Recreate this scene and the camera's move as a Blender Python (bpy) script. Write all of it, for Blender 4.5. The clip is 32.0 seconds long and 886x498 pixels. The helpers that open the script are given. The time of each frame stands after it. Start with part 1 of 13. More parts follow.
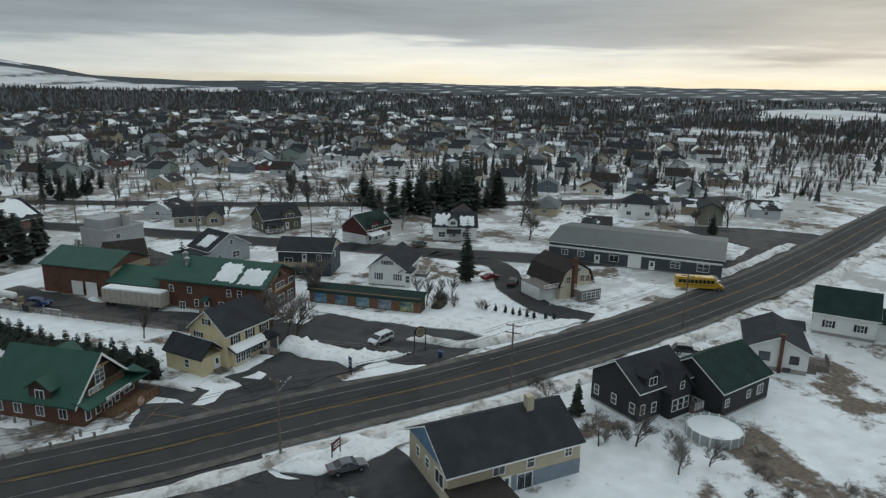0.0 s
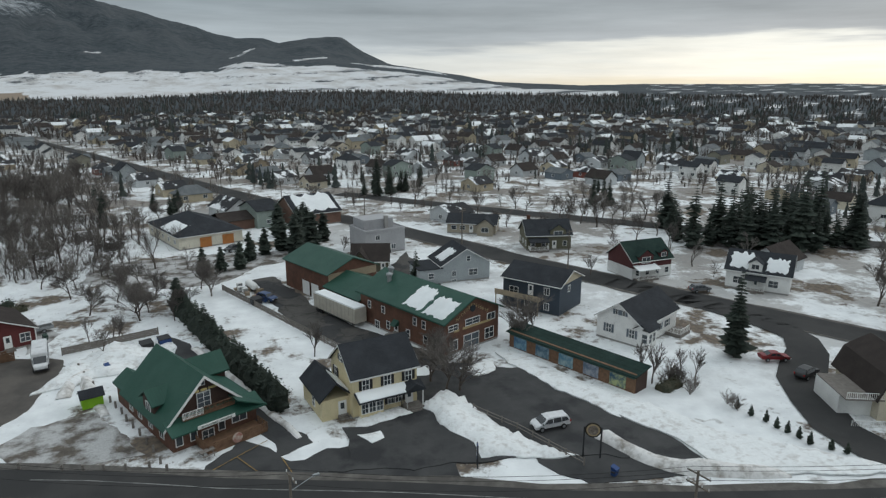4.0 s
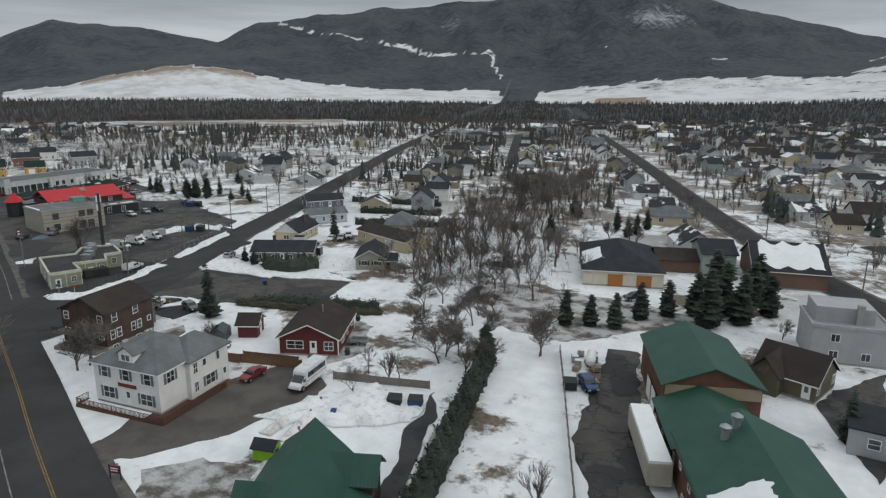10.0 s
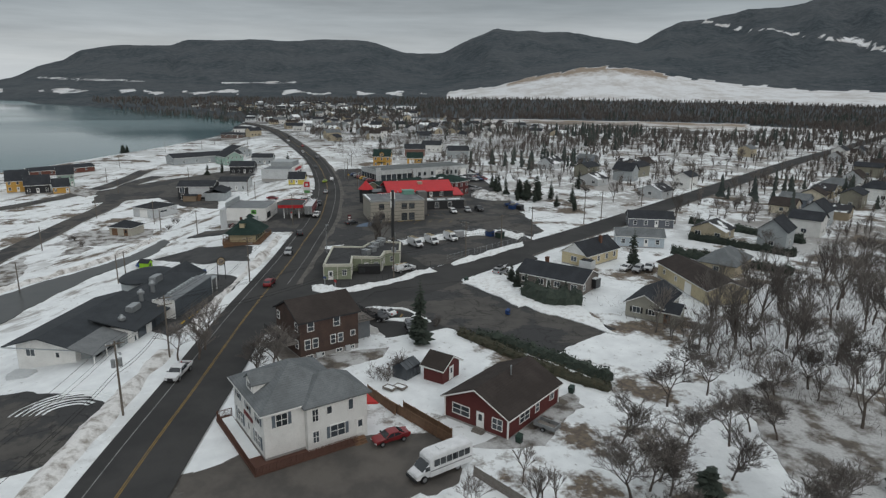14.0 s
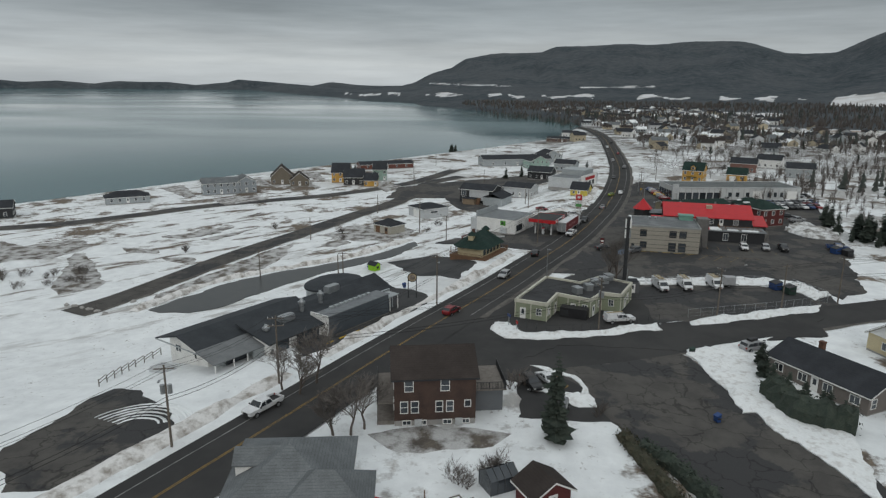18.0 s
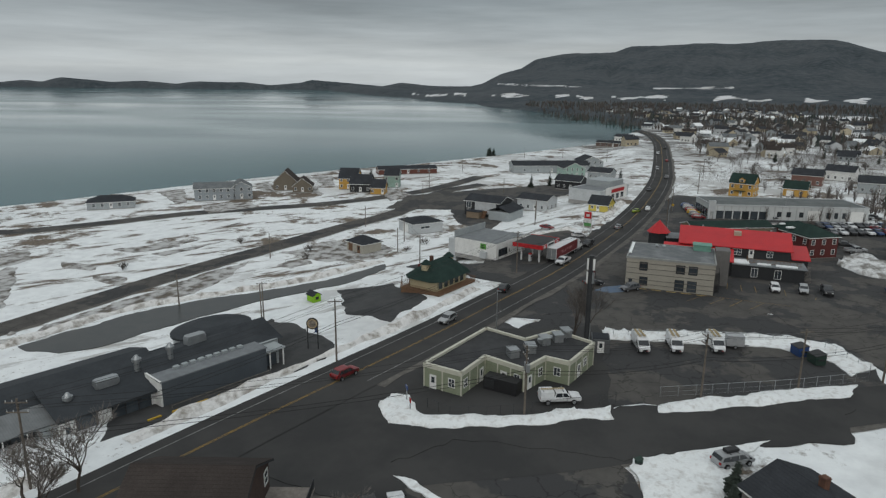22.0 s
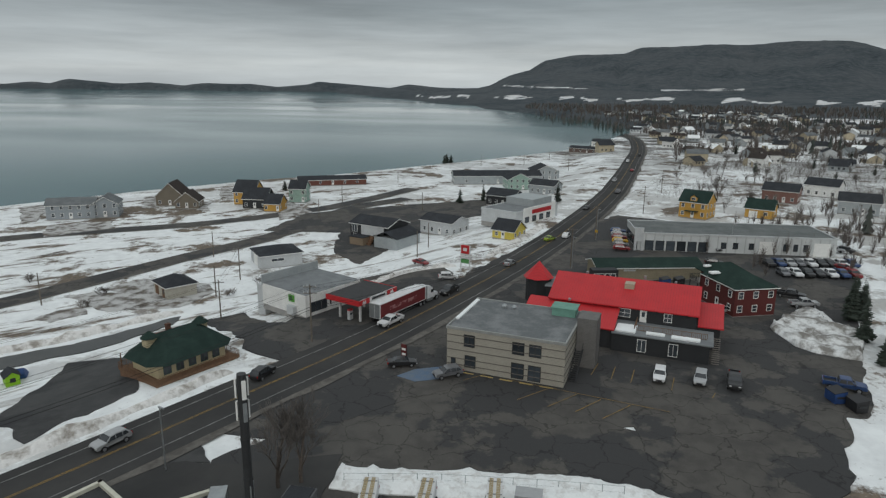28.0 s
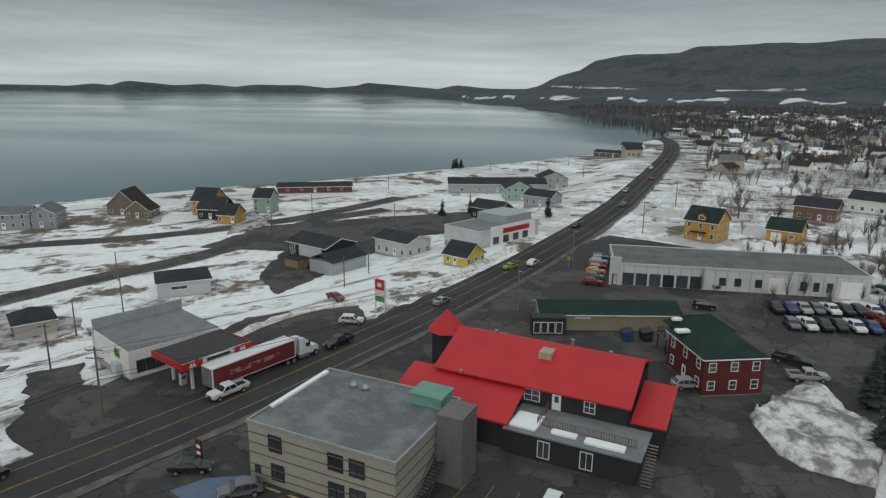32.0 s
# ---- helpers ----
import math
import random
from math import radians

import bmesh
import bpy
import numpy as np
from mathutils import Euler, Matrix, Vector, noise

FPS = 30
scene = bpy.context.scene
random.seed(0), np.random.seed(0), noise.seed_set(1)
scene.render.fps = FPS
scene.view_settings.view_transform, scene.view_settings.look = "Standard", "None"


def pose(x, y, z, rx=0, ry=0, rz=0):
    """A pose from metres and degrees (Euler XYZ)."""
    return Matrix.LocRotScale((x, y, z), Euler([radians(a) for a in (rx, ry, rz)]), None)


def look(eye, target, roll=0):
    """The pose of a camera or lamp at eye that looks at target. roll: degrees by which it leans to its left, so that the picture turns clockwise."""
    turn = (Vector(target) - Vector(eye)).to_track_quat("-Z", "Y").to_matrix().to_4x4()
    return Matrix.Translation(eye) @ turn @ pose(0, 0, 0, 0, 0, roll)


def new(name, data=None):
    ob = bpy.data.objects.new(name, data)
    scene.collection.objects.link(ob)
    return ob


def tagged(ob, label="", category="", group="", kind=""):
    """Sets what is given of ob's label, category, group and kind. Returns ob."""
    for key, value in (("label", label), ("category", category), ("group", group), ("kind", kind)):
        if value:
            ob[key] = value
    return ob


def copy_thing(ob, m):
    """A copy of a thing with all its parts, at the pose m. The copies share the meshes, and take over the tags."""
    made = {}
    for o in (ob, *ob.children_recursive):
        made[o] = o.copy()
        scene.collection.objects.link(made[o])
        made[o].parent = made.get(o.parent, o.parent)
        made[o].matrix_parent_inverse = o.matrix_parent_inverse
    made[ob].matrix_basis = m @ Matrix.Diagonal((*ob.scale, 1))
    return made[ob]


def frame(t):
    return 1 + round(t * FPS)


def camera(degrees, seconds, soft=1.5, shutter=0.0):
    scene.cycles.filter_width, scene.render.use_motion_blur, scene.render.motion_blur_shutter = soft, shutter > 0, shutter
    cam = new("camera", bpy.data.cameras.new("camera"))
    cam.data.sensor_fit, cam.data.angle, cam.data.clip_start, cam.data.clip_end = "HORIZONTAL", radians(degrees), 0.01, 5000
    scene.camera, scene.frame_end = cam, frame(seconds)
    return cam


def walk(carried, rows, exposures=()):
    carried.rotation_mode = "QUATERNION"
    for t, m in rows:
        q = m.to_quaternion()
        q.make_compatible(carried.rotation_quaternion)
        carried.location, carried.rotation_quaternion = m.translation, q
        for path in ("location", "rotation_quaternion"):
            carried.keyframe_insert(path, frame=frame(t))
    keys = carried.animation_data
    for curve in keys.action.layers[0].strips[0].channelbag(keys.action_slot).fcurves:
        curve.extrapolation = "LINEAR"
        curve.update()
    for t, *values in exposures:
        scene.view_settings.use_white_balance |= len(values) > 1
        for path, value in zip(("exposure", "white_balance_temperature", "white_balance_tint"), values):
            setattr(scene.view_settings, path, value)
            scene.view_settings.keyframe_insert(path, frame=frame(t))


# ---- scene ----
cam = camera(68.7, 32.0, soft=1.3)
PATH = [
    (0, -53.63, -20.25, 43.56, -49.53, -14.15, 0.99),
    (0.5, -48.60, -20.06, 43.46, -45.99, -14.21, 0.91),
    (1, -43.77, -19.64, 43.37, -41.52, -14.26, 0.84),
    (1.5, -38.90, -19.05, 43.28, -37.40, -14.30, 0.75),
    (2, -34.04, -18.24, 43.21, -33.45, -14.33, 0.66),
    (2.5, -29.25, -17.21, 43.14, -29.31, -14.33, 0.55),
    (4.5, -11.14, -9.34, 42.43, -12.77, -14.06, -0.05),
    (5, -7.23, -6.43, 42.34, -8.73, -14.03, -0.11),
    (5.5, -3.49, -3.32, 42.27, -4.54, -14.00, -0.15),
    (6, 0.00, -0.00, 42.23, -0.00, -13.98, -0.16),
    (6.5, 3.22, 3.66, 42.32, 4.77, -13.96, -0.13),
    (7, 6.24, 7.58, 42.42, 9.10, -13.95, -0.08),
    (7.5, 8.97, 11.65, 42.50, 13.14, -13.95, -0.00),
    (8, 11.35, 15.82, 42.55, 17.16, -13.94, 0.09),
    (8.5, 13.33, 20.10, 42.55, 21.14, -13.92, 0.20),
    (9, 14.96, 24.56, 42.55, 25.10, -13.89, 0.30),
    (9.5, 16.23, 29.13, 42.54, 29.20, -13.87, 0.38),
    (10, 17.12, 33.82, 42.52, 33.51, -13.86, 0.44),
    (10.5, 17.65, 38.72, 42.50, 38.01, -13.86, 0.48),
    (11, 17.86, 43.74, 42.47, 42.54, -13.88, 0.49),
    (11.5, 17.74, 48.78, 42.43, 47.19, -13.91, 0.49),
    (12, 17.31, 53.83, 42.38, 51.70, -13.94, 0.49),
    (12.5, 16.49, 58.75, 42.37, 55.79, -13.97, 0.49),
    (13, 15.25, 63.53, 42.35, 59.92, -14.01, 0.51),
    (13.5, 13.70, 68.13, 42.25, 64.03, -14.05, 0.53),
    (14, 11.80, 72.66, 42.12, 68.16, -14.08, 0.55),
    (14.5, 9.61, 77.17, 41.99, 72.18, -14.09, 0.54),
    (15, 7.20, 81.53, 41.86, 76.49, -14.09, 0.52),
    (15.5, 4.64, 85.82, 41.74, 80.67, -14.07, 0.50),
    (17.5, -8.36, 101.81, 41.35, 95.75, -13.95, 0.51),
    (18, -12.49, 104.70, 41.30, 98.72, -13.96, 0.51),
    (18.5, -16.72, 107.47, 41.24, 100.96, -13.98, 0.52),
    (19, -21.02, 110.09, 41.18, 102.86, -14.00, 0.52),
    (19.5, -25.28, 112.63, 41.13, 104.46, -14.02, 0.53),
    (20, -29.60, 115.25, 41.09, 104.99, -14.02, 0.54),
    (20.5, -34.02, 117.91, 41.06, 105.02, -14.01, 0.56),
    (21, -38.54, 120.54, 41.05, 105.00, -14.00, 0.58),
    (21.5, -43.12, 123.12, 41.02, 104.98, -13.98, 0.61),
    (22, -47.73, 125.66, 40.99, 104.97, -13.96, 0.64),
    (22.5, -52.32, 128.18, 40.96, 104.93, -13.95, 0.67),
    (23, -56.90, 130.68, 40.93, 104.85, -13.93, 0.69),
    (23.5, -61.59, 133.14, 40.90, 104.79, -13.91, 0.72),
    (24, -66.23, 135.60, 40.87, 104.69, -13.90, 0.74),
    (24.5, -70.78, 138.05, 40.84, 104.70, -13.88, 0.75),
    (25, -75.29, 140.49, 40.81, 104.69, -13.87, 0.75),
    (25.5, -79.80, 142.92, 40.78, 104.60, -13.86, 0.75),
    (27.5, -98.11, 152.51, 40.56, 105.47, -13.82, 0.67),
    (28, -102.80, 154.89, 40.50, 106.16, -13.81, 0.67),
    (28.5, -107.59, 157.15, 40.42, 107.30, -13.79, 0.67),
    (29, -112.46, 159.43, 40.33, 108.25, -13.77, 0.67),
    (29.5, -117.34, 161.69, 40.22, 108.90, -13.76, 0.67),
    (30, -122.20, 163.87, 40.10, 109.45, -13.75, 0.66),
    (30.5, -127.12, 165.94, 40.00, 109.70, -13.76, 0.64),
    (31, -132.06, 167.86, 39.91, 109.97, -13.76, 0.62),
    (31.5, -137.04, 169.65, 39.81, 110.25, -13.77, 0.59),
    (32, -142.07, 171.36, 39.73, 110.66, -13.77, 0.55),
]
walk(cam, [(t, look((x, y, z), (x - math.sin(radians(w)) * math.cos(radians(p)), y + math.cos(radians(w)) * math.cos(radians(p)), z + math.sin(radians(p))), r))
           for t, x, y, z, w, p, r in PATH],
     exposures=((0.0, -0.08, 6100, 9), (2.0, 0.04, 6150, 10), (5.0, 0.22, 6300, 12), (8.0, 0.26, 6400, 14), (12.0, 0.16, 6450, 15), (15.0, 0.06, 6480, 14), (20.0, 0.02, 6480, 13), (32.0, 0.06, 6480, 12)))

# ---- sky and sun ----
SUN_AZ, SUN_EL = 8.0, 14.0      # degrees, counter-clockwise from +x


def build_world():
    w = bpy.data.worlds.new("overcast_sky")
    scene.world = w
    w.use_nodes = True
    nt = w.node_tree
    n, l = nt.nodes, nt.links
    n.clear()
    out, bg = n.new("ShaderNodeOutputWorld"), n.new("ShaderNodeBackground")
    sky = n.new("ShaderNodeTexSky")
    sky.sky_type, sky.sun_disc = "NISHITA", False
    sky.sun_elevation, sky.sun_rotation = radians(SUN_EL), radians(90 - SUN_AZ)
    sky.air_density, sky.dust_density = 1.0, 2.0
    dim = n.new("ShaderNodeVectorMath")
    dim.operation = "SCALE"
    dim.inputs["Scale"].default_value = 0.10
    l.new(sky.outputs[0], dim.inputs[0])
    co = n.new("ShaderNodeTexCoord")
    sep = n.new("ShaderNodeSeparateXYZ")
    l.new(co.outputs["Generated"], sep.inputs[0])
    # cloud deck: grey by height, streaked
    mp = n.new("ShaderNodeMapping")
    mp.inputs["Scale"].default_value = (1.3, 1.3, 16.0)
    l.new(co.outputs["Generated"], mp.inputs[0])
    no = n.new("ShaderNodeTexNoise")
    no.inputs["Scale"].default_value, no.inputs["Detail"].default_value, no.inputs["Roughness"].default_value = 1.6, 5.0, 0.55
    l.new(mp.outputs[0], no.inputs["Vector"])
    add = n.new("ShaderNodeMath")
    add.operation = "MULTIPLY_ADD"
    add.inputs[1].default_value, add.inputs[2].default_value = 0.10, -0.05
    l.new(no.outputs["Fac"], add.inputs[0])
    hz = n.new("ShaderNodeMath")
    hz.operation = "ADD"
    l.new(sep.outputs["Z"], hz.inputs[0])
    l.new(add.outputs[0], hz.inputs[1])
    grey = n.new("ShaderNodeValToRGB")
    e = grey.color_ramp.elements
    e[0].position, e[0].color = 0.0, (0.42, 0.465, 0.475, 1)
    e[1].position, e[1].color = 1.0, (0.76, 0.82, 0.82, 1)
    for p, c in ((0.035, (0.50, 0.545, 0.545, 1)), (0.075, (0.38, 0.425, 0.437, 1)), (0.13, (0.225, 0.262, 0.275, 1)), (0.35, (0.44, 0.485, 0.49, 1))):
        x = e.new(p)
        x.color = c
    l.new(hz.outputs[0], grey.inputs[0])
    # the bright gap under the cloud deck, towards the low sun
    dot = n.new("ShaderNodeVectorMath")
    dot.operation = "DOT_PRODUCT"
    a = radians(SUN_AZ)
    dot.inputs[1].default_value = (math.cos(a), math.sin(a), 0)
    l.new(co.outputs["Generated"], dot.inputs[0])
    toward = n.new("ShaderNodeMapRange")
    toward.inputs["From Min"].default_value, toward.inputs["From Max"].default_value = 0.05, 0.85
    toward.interpolation_type = "SMOOTHSTEP"
    l.new(dot.outputs["Value"], toward.inputs["Value"])
    gap = n.new("ShaderNodeValToRGB")
    e = gap.color_ramp.elements
    e[0].position, e[0].color = 0.0, (0.98, 0.86, 0.62, 1)
    e[1].position, e[1].color = 1.0, (0.76, 0.82, 0.82, 1)
    for p, c in ((0.02, (0.98, 0.92, 0.76, 1)), (0.046, (0.80, 0.79, 0.70, 1)), (0.056, (0.42, 0.44, 0.44, 1)), (0.14, (0.31, 0.345, 0.35, 1)), (0.35, (0.50, 0.545, 0.545, 1))):
        x = e.new(p)
        x.color = c
    l.new(hz.outputs[0], gap.inputs[0])
    mix = n.new("ShaderNodeMix")
    mix.data_type = "RGBA"
    l.new(toward.outputs[0], mix.inputs[0])
    l.new(grey.outputs[0], mix.inputs[6])
    l.new(gap.outputs[0], mix.inputs[7])
    thin = n.new("ShaderNodeMix")
    thin.data_type = "RGBA"
    thin.inputs[0].default_value = 0.96
    l.new(dim.outputs[0], thin.inputs[6])
    l.new(mix.outputs[2], thin.inputs[7])
    # darker and lighter streaks in the deck
    st = n.new("ShaderNodeTexNoise")
    st.inputs["Scale"].default_value, st.inputs["Detail"].default_value, st.inputs["Roughness"].default_value = 2.6, 6.0, 0.6
    m2 = n.new("ShaderNodeMapping")
    m2.inputs["Scale"].default_value, m2.inputs["Location"].default_value = (0.8, 0.8, 9.0), (3.0, 1.0, 0.0)
    l.new(co.outputs["Generated"], m2.inputs[0])
    l.new(m2.outputs[0], st.inputs["Vector"])
    sr = n.new("ShaderNodeMapRange")
    sr.inputs["From Min"].default_value, sr.inputs["From Max"].default_value = 0.3, 0.7
    sr.inputs["To Min"].default_value, sr.inputs["To Max"].default_value = 0.80, 1.18
    l.new(st.outputs["Fac"], sr.inputs["Value"])
    mod = n.new("ShaderNodeVectorMath")
    mod.operation = "SCALE"
    l.new(thin.outputs[2], mod.inputs[0])
    l.new(sr.outputs[0], mod.inputs["Scale"])
    l.new(mod.outputs[0], bg.inputs[0])
    bg.inputs[1].default_value = 1.0
    l.new(bg.outputs[0], out.inputs[0])


build_world()
sun = new("sun", bpy.data.lights.new("sun", "SUN"))
sun.data.energy, sun.data.angle, sun.data.color = 0.55, radians(25), (0.97, 0.96, 0.90)
sun.matrix_world = look((math.cos(radians(SUN_AZ)) * 100, math.sin(radians(SUN_AZ)) * 100, 100 * math.tan(radians(SUN_EL + 14))), (0, 0, 0))

# ---- materials ----
MATS = {}


def material(key, base, rough=0.8, second=None, scale=1.0, mix=(0.35, 0.65), metal=0.0, bump=0.0, bump_scale=None, stripes=None, stripe_bump=0.3, grain=0.25,
             spec=0.3, vary=0.0, coords="Object", trans=0.0, third=None, third_scale=0.1, third_range=(0.55, 0.7), axis="Z"):
    """A procedural surface: base and second colour mixed by noise, fine grain, an optional third colour in large patches, relief, stripes of boards or courses."""
    if key in MATS:
        return MATS[key]
    m = bpy.data.materials.new(key)
    m.use_nodes = True
    nt = m.node_tree
    n, l = nt.nodes, nt.links
    b = n["Principled BSDF"]
    b.inputs["Roughness"].default_value, b.inputs["Metallic"].default_value = rough, metal
    b.inputs["Specular IOR Level"].default_value = spec
    if trans:
        b.inputs["Transmission Weight"].default_value = trans
    co = n.new("ShaderNodeTexCoord")
    src = n.new("ShaderNodeNewGeometry").outputs["Position"] if coords == "World" else co.outputs[coords]
    no = n.new("ShaderNodeTexNoise")
    no.inputs["Scale"].default_value, no.inputs["Detail"].default_value, no.inputs["Roughness"].default_value = scale, 6, 0.62
    l.new(src, no.inputs["Vector"])
    rg = n.new("ShaderNodeMapRange")
    rg.inputs["From Min"].default_value, rg.inputs["From Max"].default_value = mix
    l.new(no.outputs["Fac"], rg.inputs["Value"])
    mx = n.new("ShaderNodeMix")
    mx.data_type = "RGBA"
    second = second or tuple(c * 0.8 for c in base)
    mx.inputs[6].default_value, mx.inputs[7].default_value = (*base, 1), (*second, 1)
    l.new(rg.outputs[0], mx.inputs[0])
    col = mx.outputs[2]
    if third:
        n3 = n.new("ShaderNodeTexNoise")
        n3.inputs["Scale"].default_value, n3.inputs["Detail"].default_value, n3.inputs["Roughness"].default_value = third_scale, 7, 0.6
        l.new(src, n3.inputs["Vector"])
        r3 = n.new("ShaderNodeMapRange")
        r3.inputs["From Min"].default_value, r3.inputs["From Max"].default_value = third_range
        l.new(n3.outputs["Fac"], r3.inputs["Value"])
        m3 = n.new("ShaderNodeMix")
        m3.data_type = "RGBA"
        m3.inputs[7].default_value = (*third, 1)
        l.new(r3.outputs[0], m3.inputs[0])
        l.new(col, m3.inputs[6])
        col = m3.outputs[2]
    gr = n.new("ShaderNodeTexNoise")
    gr.inputs["Scale"].default_value, gr.inputs["Detail"].default_value = (bump_scale or scale * 12), 3
    l.new(src, gr.inputs["Vector"])
    gm = n.new("ShaderNodeMapRange")
    gm.inputs["To Min"].default_value, gm.inputs["To Max"].default_value = 1 - grain, 1 + grain
    l.new(gr.outputs["Fac"], gm.inputs["Value"])
    hs = n.new("ShaderNodeHueSaturation")
    l.new(col, hs.inputs["Color"])
    val = gm.outputs[0]
    if vary:
        oi = n.new("ShaderNodeObjectInfo")
        vr = n.new("ShaderNodeMapRange")
        vr.inputs["To Min"].default_value, vr.inputs["To Max"].default_value = 1 - vary, 1 + vary
        l.new(oi.outputs["Random"], vr.inputs["Value"])
        mu = n.new("ShaderNodeMath")
        mu.operation = "MULTIPLY"
        l.new(val, mu.inputs[0])
        l.new(vr.outputs[0], mu.inputs[1])
        val = mu.outputs[0]
    l.new(val, hs.inputs["Value"])
    col = hs.outputs[0]
    height = gr.outputs["Fac"]
    if stripes:
        sp = n.new("ShaderNodeSeparateXYZ")
        l.new(src, sp.inputs[0])
        ml = n.new("ShaderNodeMath")
        ml.operation = "MULTIPLY"
        ml.inputs[1].default_value = 1.0 / stripes
        l.new(sp.outputs[axis], ml.inputs[0])
        fr = n.new("ShaderNodeMath")
        fr.operation = "FRACT"
        l.new(ml.outputs[0], fr.inputs[0])
        dk = n.new("ShaderNodeMapRange")
        dk.inputs["From Min"].default_value, dk.inputs["From Max"].default_value = 0.0, 0.16
        dk.inputs["To Min"].default_value, dk.inputs["To Max"].default_value = 0.62, 1.0
        l.new(fr.outputs[0], dk.inputs["Value"])
        h2 = n.new("ShaderNodeHueSaturation")
        l.new(col, h2.inputs["Color"])
        l.new(dk.outputs[0], h2.inputs["Value"])
        col = h2.outputs[0]
        bs = n.new("ShaderNodeBump")
        bs.inputs["Strength"].default_value, bs.inputs["Distance"].default_value = stripe_bump, 0.03
        l.new(fr.outputs[0], bs.inputs["Height"])
        if bump:
            bp = n.new("ShaderNodeBump")
            bp.inputs["Strength"].default_value, bp.inputs["Distance"].default_value = bump, 0.03
            l.new(height, bp.inputs["Height"])
            l.new(bs.outputs[0], bp.inputs["Normal"])
            l.new(bp.outputs[0], b.inputs["Normal"])
        else:
            l.new(bs.outputs[0], b.inputs["Normal"])
    elif bump:
        bp = n.new("ShaderNodeBump")
        bp.inputs["Strength"].default_value, bp.inputs["Distance"].default_value = bump, 0.08
        l.new(height, bp.inputs["Height"])
        l.new(bp.outputs[0], b.inputs["Normal"])
    l.new(col, b.inputs["Base Color"])
    MATS[key] = m
    return m


def siding(key, c, course=0.14):
    return material("siding_" + key, c, 0.65, tuple(v * 0.86 for v in c), 0.5, (0.4, 0.7), stripes=course, grain=0.10, spec=0.25)


def shingle(key, c):
    return material("shingle_" + key, c, 0.92, tuple(v * 1.35 for v in c), 0.35, (0.42, 0.66), stripes=0.16, stripe_bump=0.4, grain=0.45, bump=0.35, bump_scale=9, spec=0.12)


SNOW = material("snow", (0.82, 0.845, 0.85), 0.75, (0.72, 0.745, 0.75), 0.22, (0.35, 0.7), bump=0.5, bump_scale=1.2, grain=0.06, coords="World",
                third=(0.42, 0.40, 0.38), third_scale=0.16, third_range=(0.66, 0.76))
DIRTY_SNOW = material("dirty_snow", (0.70, 0.69, 0.675), 0.85, (0.30, 0.275, 0.245), 0.55, (0.47, 0.66), bump=0.8, bump_scale=2.5, grain=0.2, coords="World")
HEAP_SNOW = material("heaped_snow", (0.78, 0.80, 0.80), 0.8, (0.50, 0.485, 0.465), 0.9, (0.50, 0.74), bump=1.0, bump_scale=2.2, grain=0.12, coords="World")
BROWN_ASPHALT = material("brown_asphalt", (0.115, 0.103, 0.092), 0.9, (0.078, 0.071, 0.065), 0.18, (0.42, 0.6), bump=0.2, bump_scale=20, grain=0.25, coords="World")
ASPHALT = material("asphalt", (0.046, 0.047, 0.048), 0.85, (0.064, 0.064, 0.064), 0.25, (0.4, 0.65), bump=0.15, bump_scale=30, grain=0.22, coords="World",
                   third=(0.030, 0.031, 0.033), third_scale=0.12, third_range=(0.52, 0.62))
OLD_ASPHALT = material("old_asphalt", (0.088, 0.083, 0.076), 0.9, (0.066, 0.062, 0.058), 0.3, (0.4, 0.6), bump=0.2, bump_scale=20, grain=0.3, coords="World",
                       third=(0.046, 0.046, 0.047), third_scale=0.075, third_range=(0.49, 0.52))
ROAD_ASPHALT = material("road_asphalt", (0.046, 0.046, 0.046), 0.92, (0.060, 0.059, 0.058), 0.09, (0.42, 0.6), spec=0.12, grain=0.2, bump=0.1, bump_scale=30, coords="World")
SHOULDER = material("road_shoulder", (0.085, 0.079, 0.072), 0.95, (0.155, 0.145, 0.132), 0.5, (0.4, 0.65), grain=0.3, bump=0.3, bump_scale=12, coords="World")
MUD = material("mud_and_dead_grass", (0.14, 0.12, 0.10), 0.95, (0.085, 0.075, 0.065), 0.5, (0.4, 0.65), bump=0.7, bump_scale=5, grain=0.35, coords="World",
               third=(0.46, 0.46, 0.455), third_scale=0.3, third_range=(0.40, 0.56))
